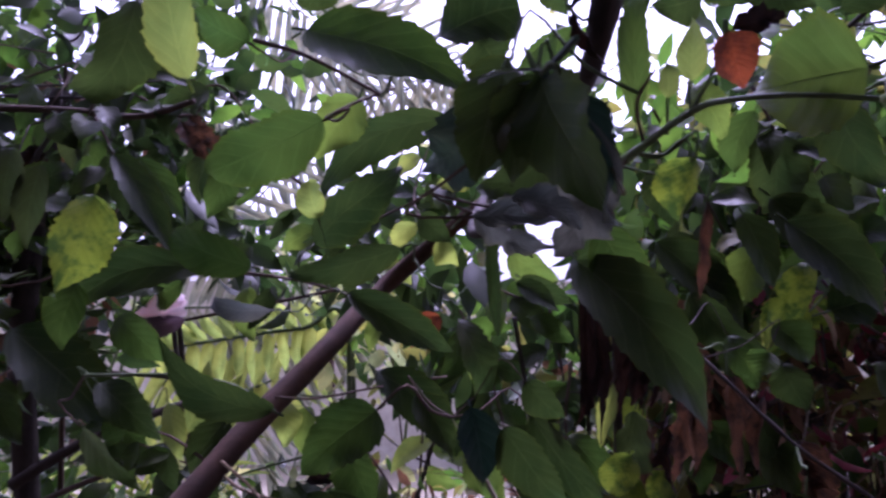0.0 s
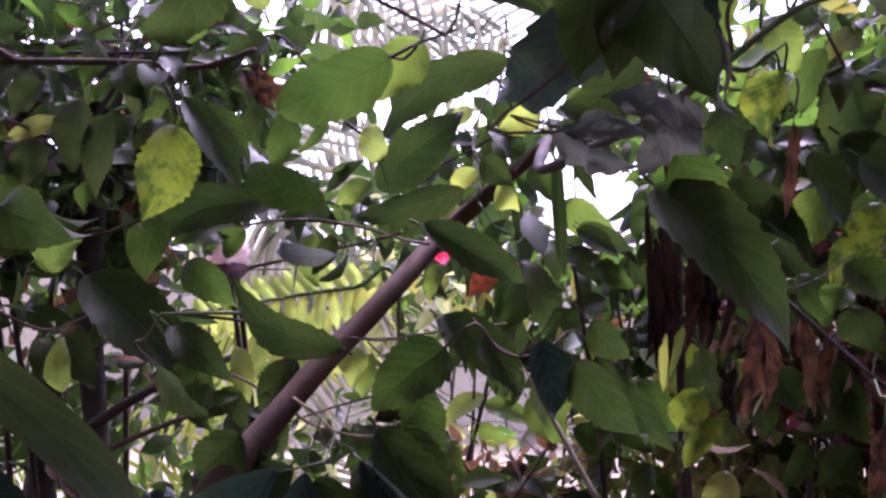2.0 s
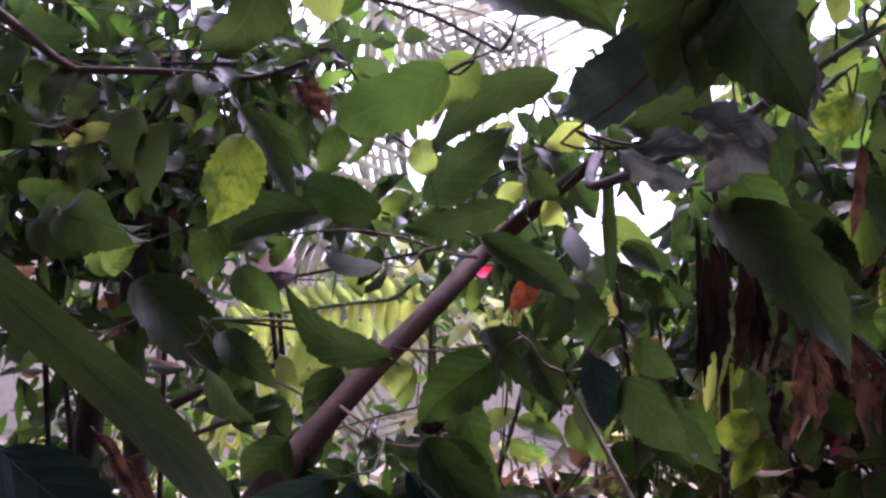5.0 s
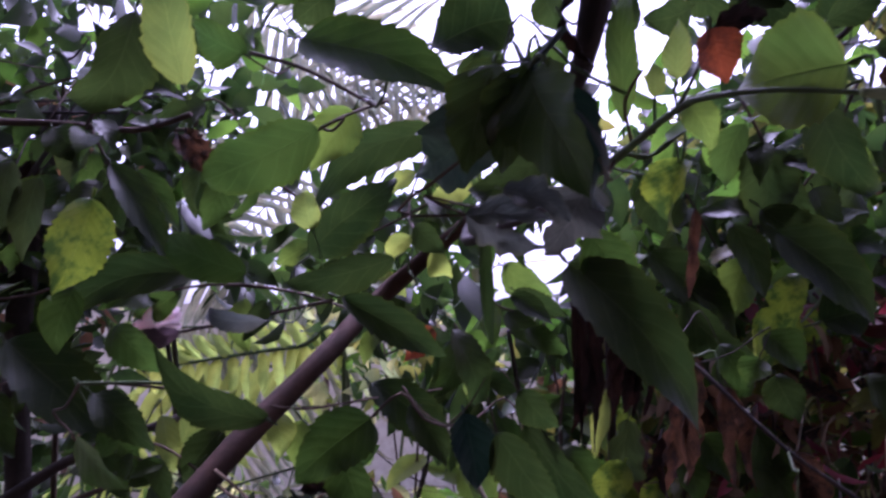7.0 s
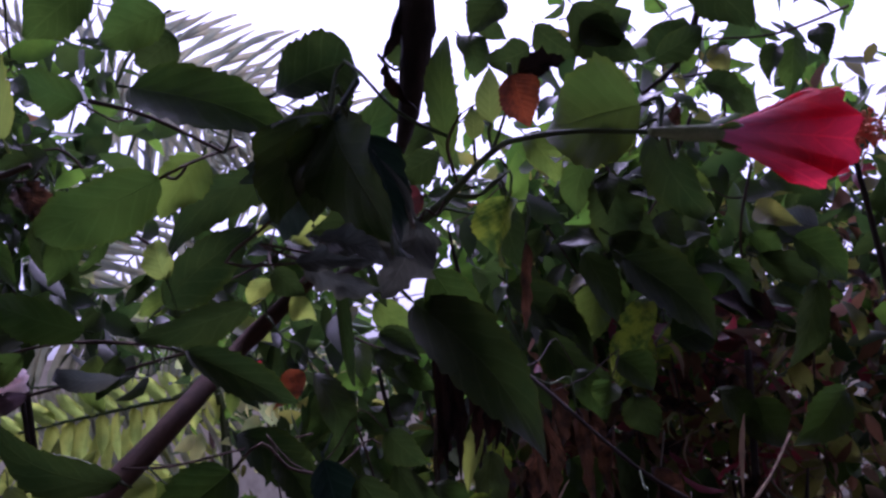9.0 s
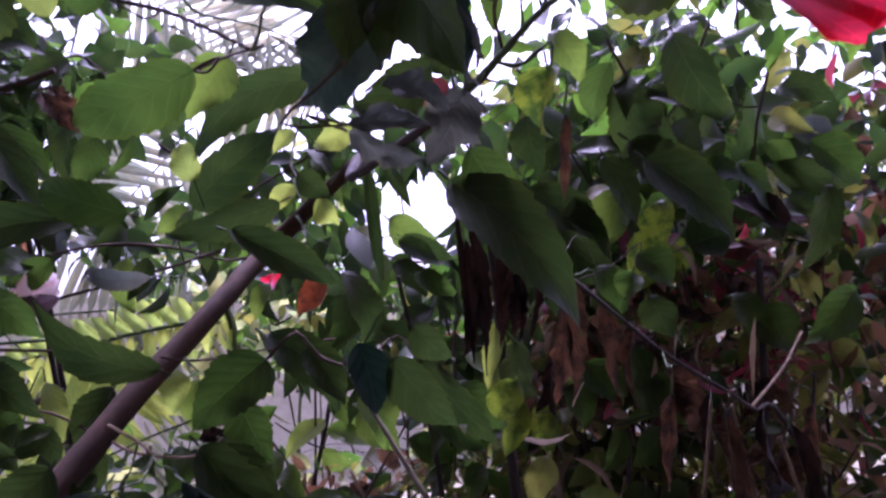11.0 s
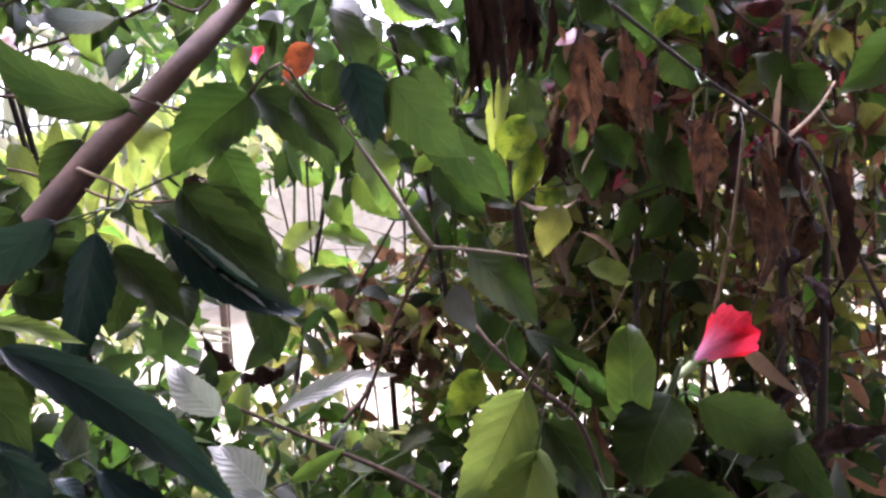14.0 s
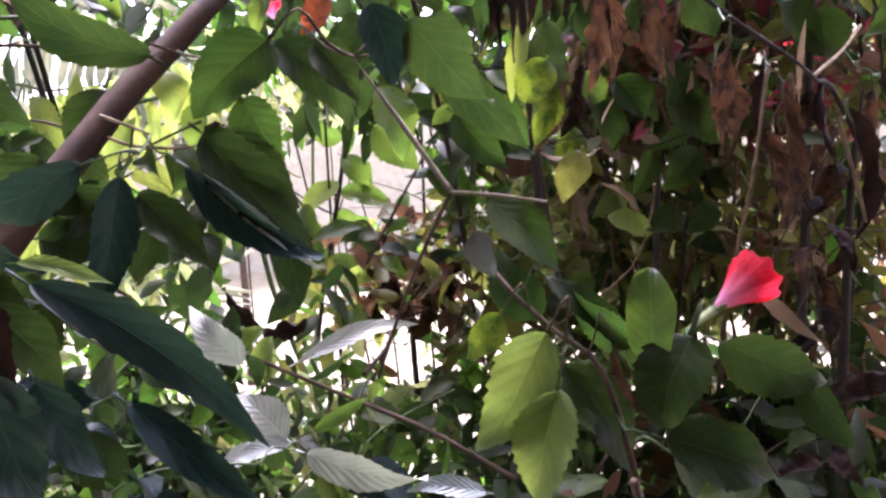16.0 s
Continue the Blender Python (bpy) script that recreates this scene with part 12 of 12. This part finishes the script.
tube("leaf_stalk", [(-0.004, 0.892, 1.171), (0.017, 0.889, 1.151), (0.031, 0.886, 1.128), (0.045, 0.883, 1.117)], [0.0009, 0.0011], TWIG, hibiscus, sides=5, steps=3)
tube("leaf_stalk", [(0.049, 0.681, 1.232), (0.023, 0.683, 1.24), (0.016, 0.656, 1.239), (0.008, 0.63, 1.251)], [0.0007, 0.0009], GREEN_STEM, hibiscus, sides=5, steps=3)
tube("leaf_stalk", [(-0.047, 0.786, 1.187), (-0.073, 0.786, 1.181), (-0.073, 0.811, 1.16), (-0.073, 0.836, 1.15)], [0.0007, 0.0009], TWIG, hibiscus, sides=5, steps=3)
tube("leaf_stalk", [(-0.041, 1.005, 1.195), (-0.041, 1.003, 1.184), (-0.037, 0.999, 1.197), (-0.032, 0.995, 1.221)], [0.0007, 0.0009], GREEN_STEM, hibiscus, sides=5, steps=3)
tube("leaf_stalk", [(0.025, 0.891, 1.172), (0.004, 0.89, 1.162), (0.024, 0.887, 1.134), (0.045, 0.883, 1.117)], [0.0007, 0.0009], TWIG, hibiscus, sides=5, steps=3)
tube("leaf_stalk", [(0.308, 0.592, 1.304), (0.308, 0.59, 1.288), (0.315, 0.607, 1.278), (0.321, 0.624, 1.28)], [0.0007, 0.0010], GREEN_STEM, flowering, sides=5, steps=3)
tube("leaf_stalk", [(0.331, 0.582, 1.325), (0.341, 0.586, 1.348), (0.336, 0.61, 1.312), (0.331, 0.634, 1.287)], [0.0013, 0.0017], GREEN_STEM, flowering, sides=5, steps=3)
tube("leaf_stalk", [(0.368, 0.627, 1.305), (0.357, 0.628, 1.31), (0.351, 0.638, 1.298), (0.345, 0.648, 1.298)], [0.0010, 0.0014], GREEN_STEM, flowering, sides=5, steps=3)
tube("leaf_stalk", [(0.233, 0.586, 1.337), (0.25, 0.589, 1.36), (0.253, 0.618, 1.33), (0.257, 0.648, 1.313)], [0.0010, 0.0013], TWIG, flowering, sides=5, steps=3)
tube("leaf_stalk", [(0.235, 0.569, 1.302), (0.244, 0.573, 1.33), (0.258, 0.603, 1.309), (0.272, 0.634, 1.299)], [0.0009, 0.0011], GREEN_STEM, flowering, sides=5, steps=3)
tube("leaf_stalk", [(0.206, 0.612, 1.347), (0.223, 0.614, 1.367), (0.231, 0.64, 1.343), (0.239, 0.666, 1.331)], [0.0007, 0.0009], TWIG, flowering, sides=5, steps=3)
tube("leaf_stalk", [(0.31, 0.651, 1.301), (0.318, 0.65, 1.292), (0.327, 0.644, 1.285), (0.336, 0.639, 1.291)], [0.0007, 0.0009], TWIG, flowering, sides=5, steps=3)
tube("leaf_stalk", [(0.249, 0.672, 1.358), (0.242, 0.674, 1.367), (0.233, 0.677, 1.35), (0.225, 0.68, 1.346)], [0.0007, 0.0009], GREEN_STEM, flowering, sides=5, steps=3)
tube("leaf_stalk", [(0.256, 0.651, 1.294), (0.253, 0.652, 1.301), (0.255, 0.65, 1.301), (0.257, 0.648, 1.313)], [0.0010, 0.0013], TWIG, flowering, sides=5, steps=3)
tube("leaf_stalk", [(0.307, 0.573, 1.258), (0.287, 0.575, 1.266), (0.286, 0.599, 1.257), (0.286, 0.622, 1.261)], [0.0009, 0.0012], GREEN_STEM, flowering, sides=5, steps=3)
tube("leaf_stalk", [(0.28, 0.596, 1.326), (0.274, 0.598, 1.344), (0.271, 0.618, 1.317), (0.268, 0.637, 1.302)], [0.0007, 0.0009], TWIG, flowering, sides=5, steps=3)
tube("leaf_stalk", [(0.289, 0.3, 1.709), (0.296, 0.296, 1.71), (0.292, 0.291, 1.696), (0.288, 0.286, 1.694)], [0.0008, 0.0011], GREEN_STEM, hibiscus, sides=5, steps=3)
tube("leaf_stalk", [(0.289, 0.311, 1.702), (0.299, 0.31, 1.706), (0.294, 0.298, 1.694), (0.288, 0.286, 1.694)], [0.0007, 0.0009], GREEN_STEM, hibiscus, sides=5, steps=3)
tube("leaf_stalk", [(0.235, 0.33, 1.714), (0.234, 0.331, 1.71), (0.235, 0.33, 1.7), (0.235, 0.33, 1.703)], [0.0007, 0.0009], GREEN_STEM, hibiscus, sides=5, steps=3)
tube("leaf_stalk", [(0.23, 0.351, 1.713), (0.23, 0.352, 1.708), (0.23, 0.352, 1.698), (0.229, 0.353, 1.7)], [0.0007, 0.0009], GREEN_STEM, hibiscus, sides=5, steps=3)
tube("leaf_stalk", [(0.238, 0.289, 1.719), (0.237, 0.288, 1.723), (0.238, 0.294, 1.715), (0.24, 0.299, 1.72)], [0.0007, 0.0009], GREEN_STEM, hibiscus, sides=5, steps=3)
tube("leaf_stalk", [(0.249, 0.394, 1.694), (0.246, 0.392, 1.705), (0.233, 0.389, 1.695), (0.221, 0.385, 1.697)], [0.0007, 0.0009], GREEN_STEM, hibiscus, sides=5, steps=3)
tube("leaf_stalk", [(0.303, 0.301, 1.699), (0.303, 0.303, 1.691), (0.297, 0.294, 1.686), (0.292, 0.285, 1.693)], [0.0007, 0.0009], GREEN_STEM, hibiscus, sides=5, steps=3)
tube("leaf_stalk", [(-0.04, 0.629, 1.839), (-0.024, 0.631, 1.829), (-0.017, 0.648, 1.829), (-0.01, 0.665, 1.842)], [0.0009, 0.0011], TWIG, upper, sides=5, steps=3)
tube("leaf_stalk", [(0.115, 0.583, 1.823), (0.087, 0.584, 1.812), (0.076, 0.615, 1.8), (0.065, 0.647, 1.799)], [0.0011, 0.0015], GREEN_STEM, upper, sides=5, steps=3)
tube("leaf_stalk", [(0.256, 0.733, 1.842), (0.281, 0.731, 1.858), (0.245, 0.761, 1.829), (0.209, 0.792, 1.811)], [0.0007, 0.0009], TWIG, upper, sides=5, steps=3)
tube("leaf_stalk", [(-0.162, 0.709, 1.975), (-0.137, 0.706, 1.991), (-0.145, 0.736, 1.953), (-0.154, 0.767, 1.927)], [0.0011, 0.0014], GREEN_STEM, upper, sides=5, steps=3)
tube("leaf_stalk", [(0.438, 0.679, 1.876), (0.42, 0.68, 1.866), (0.43, 0.705, 1.857), (0.44, 0.729, 1.86)], [0.0007, 0.0009], GREEN_STEM, upper, sides=5, steps=3)
tube("leaf_stalk", [(0.552, 0.828, 1.901), (0.536, 0.826, 1.913), (0.538, 0.82, 1.924), (0.541, 0.815, 1.948)], [0.0008, 0.0011], GREEN_STEM, upper, sides=5, steps=3)
tube("leaf_stalk", [(0.519, 0.775, 1.885), (0.493, 0.774, 1.892), (0.486, 0.749, 1.885), (0.478, 0.724, 1.89)], [0.0007, 0.0009], GREEN_STEM, upper, sides=5, steps=3)
tube("leaf_stalk", [(0.471, 0.663, 1.948), (0.453, 0.661, 1.964), (0.477, 0.688, 1.946), (0.5, 0.715, 1.94)], [0.0012, 0.0015], TWIG, upper, sides=5, steps=3)
tube("leaf_stalk", [(0.193, 0.374, 1.759), (0.19, 0.373, 1.764), (0.198, 0.377, 1.757), (0.207, 0.38, 1.763)], [0.0007, 0.0009], GREEN_STEM, upper, sides=5, steps=3)
tube("leaf_stalk", [(0.202, 0.369, 1.787), (0.203, 0.369, 1.79), (0.207, 0.368, 1.782), (0.21, 0.368, 1.787)], [0.0007, 0.0009], GREEN_STEM, upper, sides=5, steps=3)
tube("leaf_stalk", [(0.301, 0.646, 1.579), (0.301, 0.648, 1.598), (0.293, 0.633, 1.599), (0.285, 0.618, 1.613)], [0.0005, 0.0006], DARK_BARK, dry, sides=5, steps=3)
tube("leaf_stalk", [(0.33, 0.644, 1.58), (0.328, 0.647, 1.603), (0.309, 0.629, 1.599), (0.29, 0.611, 1.607)], [0.0007, 0.0009], GREEN_STEM, dry, sides=5, steps=3)
tube("leaf_stalk", [(0.347, 0.539, 1.511), (0.349, 0.54, 1.529), (0.352, 0.557, 1.528), (0.355, 0.575, 1.539)], [0.0007, 0.0009], GREEN_STEM, dry, sides=5, steps=3)
tube("leaf_stalk", [(0.41, 0.608, 1.487), (0.41, 0.609, 1.492), (0.411, 0.603, 1.487), (0.412, 0.598, 1.493)], [0.0005, 0.0006], DARK_BARK, dry, sides=5, steps=3)
tube("leaf_stalk", [(0.409, 0.631, 1.498), (0.41, 0.632, 1.511), (0.404, 0.616, 1.499), (0.397, 0.599, 1.498)], [0.0005, 0.0006], DARK_BARK, dry, sides=5, steps=3)
tube("leaf_stalk", [(0.449, 0.627, 1.486), (0.449, 0.627, 1.491), (0.45, 0.628, 1.488), (0.451, 0.628, 1.497)], [0.0005, 0.0006], DARK_BARK, dry, sides=5, steps=3)
tube("leaf_stalk", [(0.483, 0.655, 1.466), (0.483, 0.656, 1.473), (0.478, 0.65, 1.459), (0.473, 0.644, 1.457)], [0.0007, 0.0009], GREEN_STEM, dry, sides=5, steps=3)
tube("leaf_stalk", [(0.514, 0.676, 1.476), (0.513, 0.677, 1.491), (0.504, 0.679, 1.494), (0.494, 0.68, 1.509)], [0.0007, 0.0009], GREEN_STEM, dry, sides=5, steps=3)
tube("leaf_stalk", [(0.246, 0.677, 1.64), (0.248, 0.68, 1.669), (0.267, 0.649, 1.635), (0.285, 0.618, 1.613)], [0.0005, 0.0006], DARK_BARK, dry, sides=5, steps=3)
tube("leaf_stalk", [(0.262, 0.664, 1.628), (0.261, 0.666, 1.649), (0.273, 0.642, 1.625), (0.285, 0.618, 1.613)], [0.0005, 0.0006], DARK_BARK, dry, sides=5, steps=3)
tube("leaf_stalk", [(0.253, 0.655, 1.634), (0.255, 0.657, 1.655), (0.27, 0.637, 1.628), (0.285, 0.618, 1.613)], [0.0005, 0.0006], DARK_BARK, dry, sides=5, steps=3)
tube("leaf_stalk", [(0.286, 0.672, 1.611), (0.289, 0.674, 1.632), (0.287, 0.646, 1.616), (0.285, 0.618, 1.613)], [0.0005, 0.0006], DARK_BARK, dry, sides=5, steps=3)
tube("leaf_stalk", [(0.34, 0.679, 1.608), (0.327, 0.682, 1.635), (0.306, 0.65, 1.618), (0.285, 0.618, 1.613)], [0.0005, 0.0006], DARK_BARK, dry, sides=5, steps=3)
tube("leaf_stalk", [(0.355, 0.627, 1.598), (0.364, 0.627, 1.621), (0.332, 0.613, 1.602), (0.301, 0.599, 1.594)], [0.0005, 0.0006], DARK_BARK, dry, sides=5, steps=3)
tube("leaf_stalk", [(0.723, 0.983, 1.663), (0.733, 0.982, 1.682), (0.723, 0.958, 1.676), (0.714, 0.935, 1.683)], [0.0009, 0.0011], TWIG, back_bush, sides=5, steps=3)
tube("leaf_stalk", [(0.682, 0.883, 1.745), (0.708, 0.881, 1.736), (0.719, 0.905, 1.725), (0.73, 0.929, 1.726)], [0.0009, 0.0011], TWIG, back_bush, sides=5, steps=3)
tube("leaf_stalk", [(0.607, 0.888, 1.718), (0.601, 0.889, 1.719), (0.599, 0.894, 1.711), (0.597, 0.899, 1.714)], [0.0008, 0.0011], GREEN_STEM, back_bush, sides=5, steps=3)
tube("leaf_stalk", [(0.546, 0.89, 1.781), (0.558, 0.889, 1.801), (0.58, 0.887, 1.788), (0.603, 0.885, 1.787)], [0.0010, 0.0013], TWIG, back_bush, sides=5, steps=3)
tube("leaf_stalk", [(0.456, 0.795, 1.794), (0.445, 0.796, 1.798), (0.437, 0.798, 1.789), (0.428, 0.801, 1.792)], [0.0007, 0.0009], GREEN_STEM, back_bush, sides=5, steps=3)
tube("leaf_stalk", [(0.485, 0.848, 1.63), (0.464, 0.85, 1.625), (0.484, 0.853, 1.647), (0.504, 0.855, 1.68)], [0.0011, 0.0014], GREEN_STEM, back_bush, sides=5, steps=3)
tube("leaf_stalk", [(0.315, 0.805, 1.771), (0.312, 0.804, 1.796), (0.283, 0.815, 1.773), (0.255, 0.826, 1.763)], [0.0007, 0.0009], TWIG, back_bush, sides=5, steps=3)
tube("leaf_stalk", [(0.083, 1.347, 1.289), (0.081, 1.348, 1.293), (0.077, 1.347, 1.281), (0.074, 1.346, 1.281)], [0.0007, 0.0009], TWIG, litter, sides=5, steps=3)
tube("leaf_stalk", [(0.139, 1.348, 1.302), (0.149, 1.35, 1.32), (0.129, 1.346, 1.284), (0.108, 1.343, 1.26)], [0.0007, 0.0009], GREEN_STEM, litter, sides=5, steps=3)
tube("leaf_stalk", [(0.163, 1.343, 1.273), (0.157, 1.345, 1.284), (0.173, 1.343, 1.263), (0.189, 1.34, 1.253)], [0.0007, 0.0009], GREEN_STEM, litter, sides=5, steps=3)
tube("leaf_stalk", [(0.116, 1.34, 1.241), (0.113, 1.341, 1.246), (0.115, 1.341, 1.244), (0.117, 1.342, 1.255)], [0.0007, 0.0009], GREEN_STEM, litter, sides=5, steps=3)
tube("leaf_stalk", [(0.191, 1.344, 1.28), (0.197, 1.345, 1.287), (0.205, 1.344, 1.277), (0.214, 1.343, 1.278)], [0.0007, 0.0009], GREEN_STEM, litter, sides=5, steps=3)
tube("leaf_stalk", [(0.078, 1.338, 1.227), (0.073, 1.341, 1.244), (0.082, 1.343, 1.251), (0.091, 1.344, 1.27)], [0.0007, 0.0009], GREEN_STEM, litter, sides=5, steps=3)
tube("leaf_stalk", [(0.166, 1.333, 1.202), (0.169, 1.334, 1.205), (0.173, 1.333, 1.198), (0.177, 1.333, 1.203)], [0.0007, 0.0009], TWIG, litter, sides=5, steps=3)
tube("leaf_stalk", [(0.205, 1.337, 1.234), (0.211, 1.338, 1.243), (0.2, 1.339, 1.242), (0.189, 1.34, 1.253)], [0.0007, 0.0009], GREEN_STEM, litter, sides=5, steps=3)
tube("leaf_stalk", [(0.113, 1.35, 1.313), (0.125, 1.352, 1.328), (0.108, 1.348, 1.293), (0.091, 1.344, 1.27)], [0.0007, 0.0009], GREEN_STEM, litter, sides=5, steps=3)
tube("leaf_stalk", [(0.226, 1.341, 1.268), (0.228, 1.342, 1.274), (0.221, 1.343, 1.27), (0.214, 1.343, 1.278)], [0.0007, 0.0009], GREEN_STEM, litter, sides=5, steps=3)
tube("leaf_stalk", [(0.342, 0.672, 1.201), (0.321, 0.675, 1.217), (0.317, 0.703, 1.199), (0.313, 0.731, 1.193)], [0.0012, 0.0016], GREEN_STEM, flowering, sides=5, steps=3)
tube("leaf_stalk", [(0.479, 0.734, 1.238), (0.465, 0.738, 1.265), (0.441, 0.722, 1.228), (0.416, 0.707, 1.204)], [0.0007, 0.0009], GREEN_STEM, flowering, sides=5, steps=3)

canopy = plant("unseen_shade_crown", (-1.6, -0.4, 0), "unseen leafy crown added to block skylight over the shrubs", "tree")
tube("trunk", [(-1.6, -0.4, -0.05), (-1.55, -0.35, 1.4), (-1.2, -0.1, 2.3), (-0.6, 0.1, 2.6), (0.6, 0.2, 2.7)], [0.07, 0.06, 0.05, 0.03, 0.015], DARK_BARK, canopy, steps=8)
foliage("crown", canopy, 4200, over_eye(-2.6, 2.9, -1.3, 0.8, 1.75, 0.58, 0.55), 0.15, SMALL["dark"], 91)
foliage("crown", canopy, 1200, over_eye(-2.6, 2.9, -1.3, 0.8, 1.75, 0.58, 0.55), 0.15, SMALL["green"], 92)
# ---- palms ----
palms = plant("palm_clump", (-1.6, 3.2, 0), "clump of feather palms with arching yellow-green fronds", "palm")
frond(palms, [(-1.4, 2.3, 0), (-1.08, 1.91, 1.09), (-0.96, 1.92, 1.19), (-0.75, 1.94, 1.26), (-0.54, 1.97, 1.23)], 26, 0.3, 0.012, PALM, (0, -0.8, 0.5), sides=(-1, 1), seed=3, first=0.4, angle=60, sag=0.2)
frond(palms, [(-1.50, 3.30, 0.00), (-1.16, 3.17, 1.58), (-0.61, 2.60, 2.69), (-0.38, 2.60, 2.60), (-0.17, 2.60, 2.54), (0.06, 2.60, 2.41)], 13, 0.34, 0.018, PALM_GREYED, (0, -0.97, 0.12), sides=(-1, 1), seed=22, first=0.80, angle=105, sag=0.05, radius=0.006)
frond(palms, [(0.00, 2.60, 0.00), (-0.26, 2.46, 0.98), (-0.20, 1.90, 1.60), (-0.30, 1.90, 1.60), (-0.51, 1.90, 1.57), (-0.68, 1.90, 1.54)], 14, 0.095, 0.034, PALM, (0, -0.97, 0.12), sides=(-1,), seed=23, first=0.79, angle=95, sag=0.05, radius=0.006)
frond(palms, [(0.05, 2.65, 0.00), (-0.24, 2.50, 0.98), (-0.20, 1.92, 1.60), (-0.31, 1.92, 1.60), (-0.51, 1.92, 1.57), (-0.69, 1.92, 1.54)], 14, 0.095, 0.034, PALM, (0, -0.97, 0.12), sides=(1,), seed=24, first=0.79, angle=150, sag=0.05, radius=0.006)
frond(palms, [(-1.40, 2.60, 0.00), (-1.27, 2.58, 0.85), (-0.90, 2.10, 1.36), (-0.65, 2.10, 1.38), (-0.41, 2.10, 1.47)], 11, 0.17, 0.04, PALM, (0, -0.97, 0.12), sides=(-1, 1), seed=25, first=0.77, angle=105, sag=0.05, radius=0.006)
frond(palms, [(-1.50, 2.90, 0.00), (-1.28, 2.82, 0.87), (-0.83, 2.30, 1.41), (-0.55, 2.30, 1.47), (-0.27, 2.30, 1.55)], 13, 0.2, 0.02, PALM, (0, -0.97, 0.12), sides=(-1, 1), seed=26, first=0.76, angle=110, sag=0.05, radius=0.006)
frond(palms, [(-1.90, 3.00, 0.00), (-1.76, 3.03, 1.67), (-1.38, 2.60, 2.85), (-1.01, 2.60, 2.94), (-0.59, 2.60, 2.87)], 18, 0.26, 0.02, PALM_GREYED, (0, -0.97, 0.12), sides=(-1, 1), seed=27, first=0.79, angle=120, sag=0.05, radius=0.006)
frond(palms, [(-1.30, 3.60, 0.00), (-1.06, 3.36, 1.49), (-0.59, 2.70, 2.53), (-0.31, 2.70, 2.45), (0.03, 2.70, 2.41)], 14, 0.2, 0.018, PALM_GREYED, (0, -0.97, 0.12), sides=(-1, 1), seed=28, first=0.82, angle=75, sag=0.05, radius=0.006)
frond(palms, [(-1.60, 3.20, 0.00), (-1.22, 2.95, 1.52), (-0.84, 2.40, 2.33), (-0.81, 2.40, 2.14), (-0.78, 2.40, 1.88)], 14, 0.465, 0.024, PALM_GREYED, (0, -0.97, 0.12), sides=(1,), seed=31, first=0.85, angle=128, sag=0.05, radius=0.005)
frond(palms, [(-1.20, 3.60, 0.00), (-0.84, 3.40, 1.48), (-0.47, 2.90, 2.26), (-0.64, 2.90, 2.14), (-0.83, 2.90, 1.94)], 14, 0.398, 0.029, PALM_GREYED, (0, -0.97, 0.12), sides=(-1, 1), seed=32, first=0.84, angle=118, sag=0.05, radius=0.005)
frond(palms, [(-0.40, 3.90, 0.00), (-0.19, 3.45, 1.57), (0.03, 2.70, 2.45), (-0.12, 2.70, 2.41), (-0.33, 2.70, 2.33)], 13, 0.235, 0.025, PALM_GREYED, (0, -0.97, 0.12), sides=(-1, 1), seed=33, first=0.88, angle=100, sag=0.05, radius=0.005)
frond(palms, [(-1.90, 3.90, 0.00), (-1.37, 3.60, 1.82), (-0.84, 3.00, 2.94), (-0.61, 3.00, 2.80), (-0.35, 3.00, 2.59)], 16, 0.404, 0.031, PALM_GREYED, (0, -0.97, 0.12), sides=(-1, 1), seed=34, first=0.84, angle=110, sag=0.05, radius=0.005)
frond(palms, [(-1.60, 2.80, 0.00), (-1.22, 2.65, 1.17), (-0.84, 2.20, 1.63), (-0.71, 2.20, 1.65), (-0.48, 2.20, 1.65)], 14, 0.183, 0.027, PALM_GREYED, (0, -0.97, 0.12), sides=(-1, 1), seed=35, first=0.85, angle=130, sag=0.05, radius=0.005)
frond(palms, [(-1.00, 2.90, 0.00), (-0.79, 2.75, 1.11), (-0.59, 2.30, 1.51), (-0.42, 2.30, 1.54), (-0.26, 2.30, 1.58)], 12, 0.199, 0.020, PALM_GREYED, (0, -0.97, 0.12), sides=(-1, 1), seed=41, first=0.84, angle=140, sag=0.05, radius=0.005)
frond(palms, [(-1.70, 2.80, 0.00), (-1.59, 2.65, 0.98), (-1.47, 2.20, 1.26), (-1.33, 2.20, 1.28), (-1.17, 2.20, 1.31)], 12, 0.227, 0.023, PALM_GREYED, (0, -0.97, 0.12), sides=(-1, 1), seed=42, first=0.83, angle=140, sag=0.05, radius=0.005)
frond(palms, [(-1.30, 2.40, 0.00), (-1.06, 2.30, 0.94), (-0.81, 1.90, 1.18), (-0.66, 1.90, 1.21), (-0.49, 1.90, 1.26)], 14, 0.149, 0.013, PALM, (0, -0.97, 0.12), sides=(-1, 1), seed=43, first=0.82, angle=110, sag=0.05, radius=0.005)
frond(palms, [(-0.80, 2.90, 0.00), (-0.67, 2.75, 0.85), (-0.55, 2.30, 1.01), (-0.45, 2.30, 1.12), (-0.39, 2.30, 1.32)], 14, 0.187, 0.017, PALM_GREYED, (0, -0.97, 0.12), sides=(-1, 1), seed=44, first=0.79, angle=100, sag=0.05, radius=0.005)
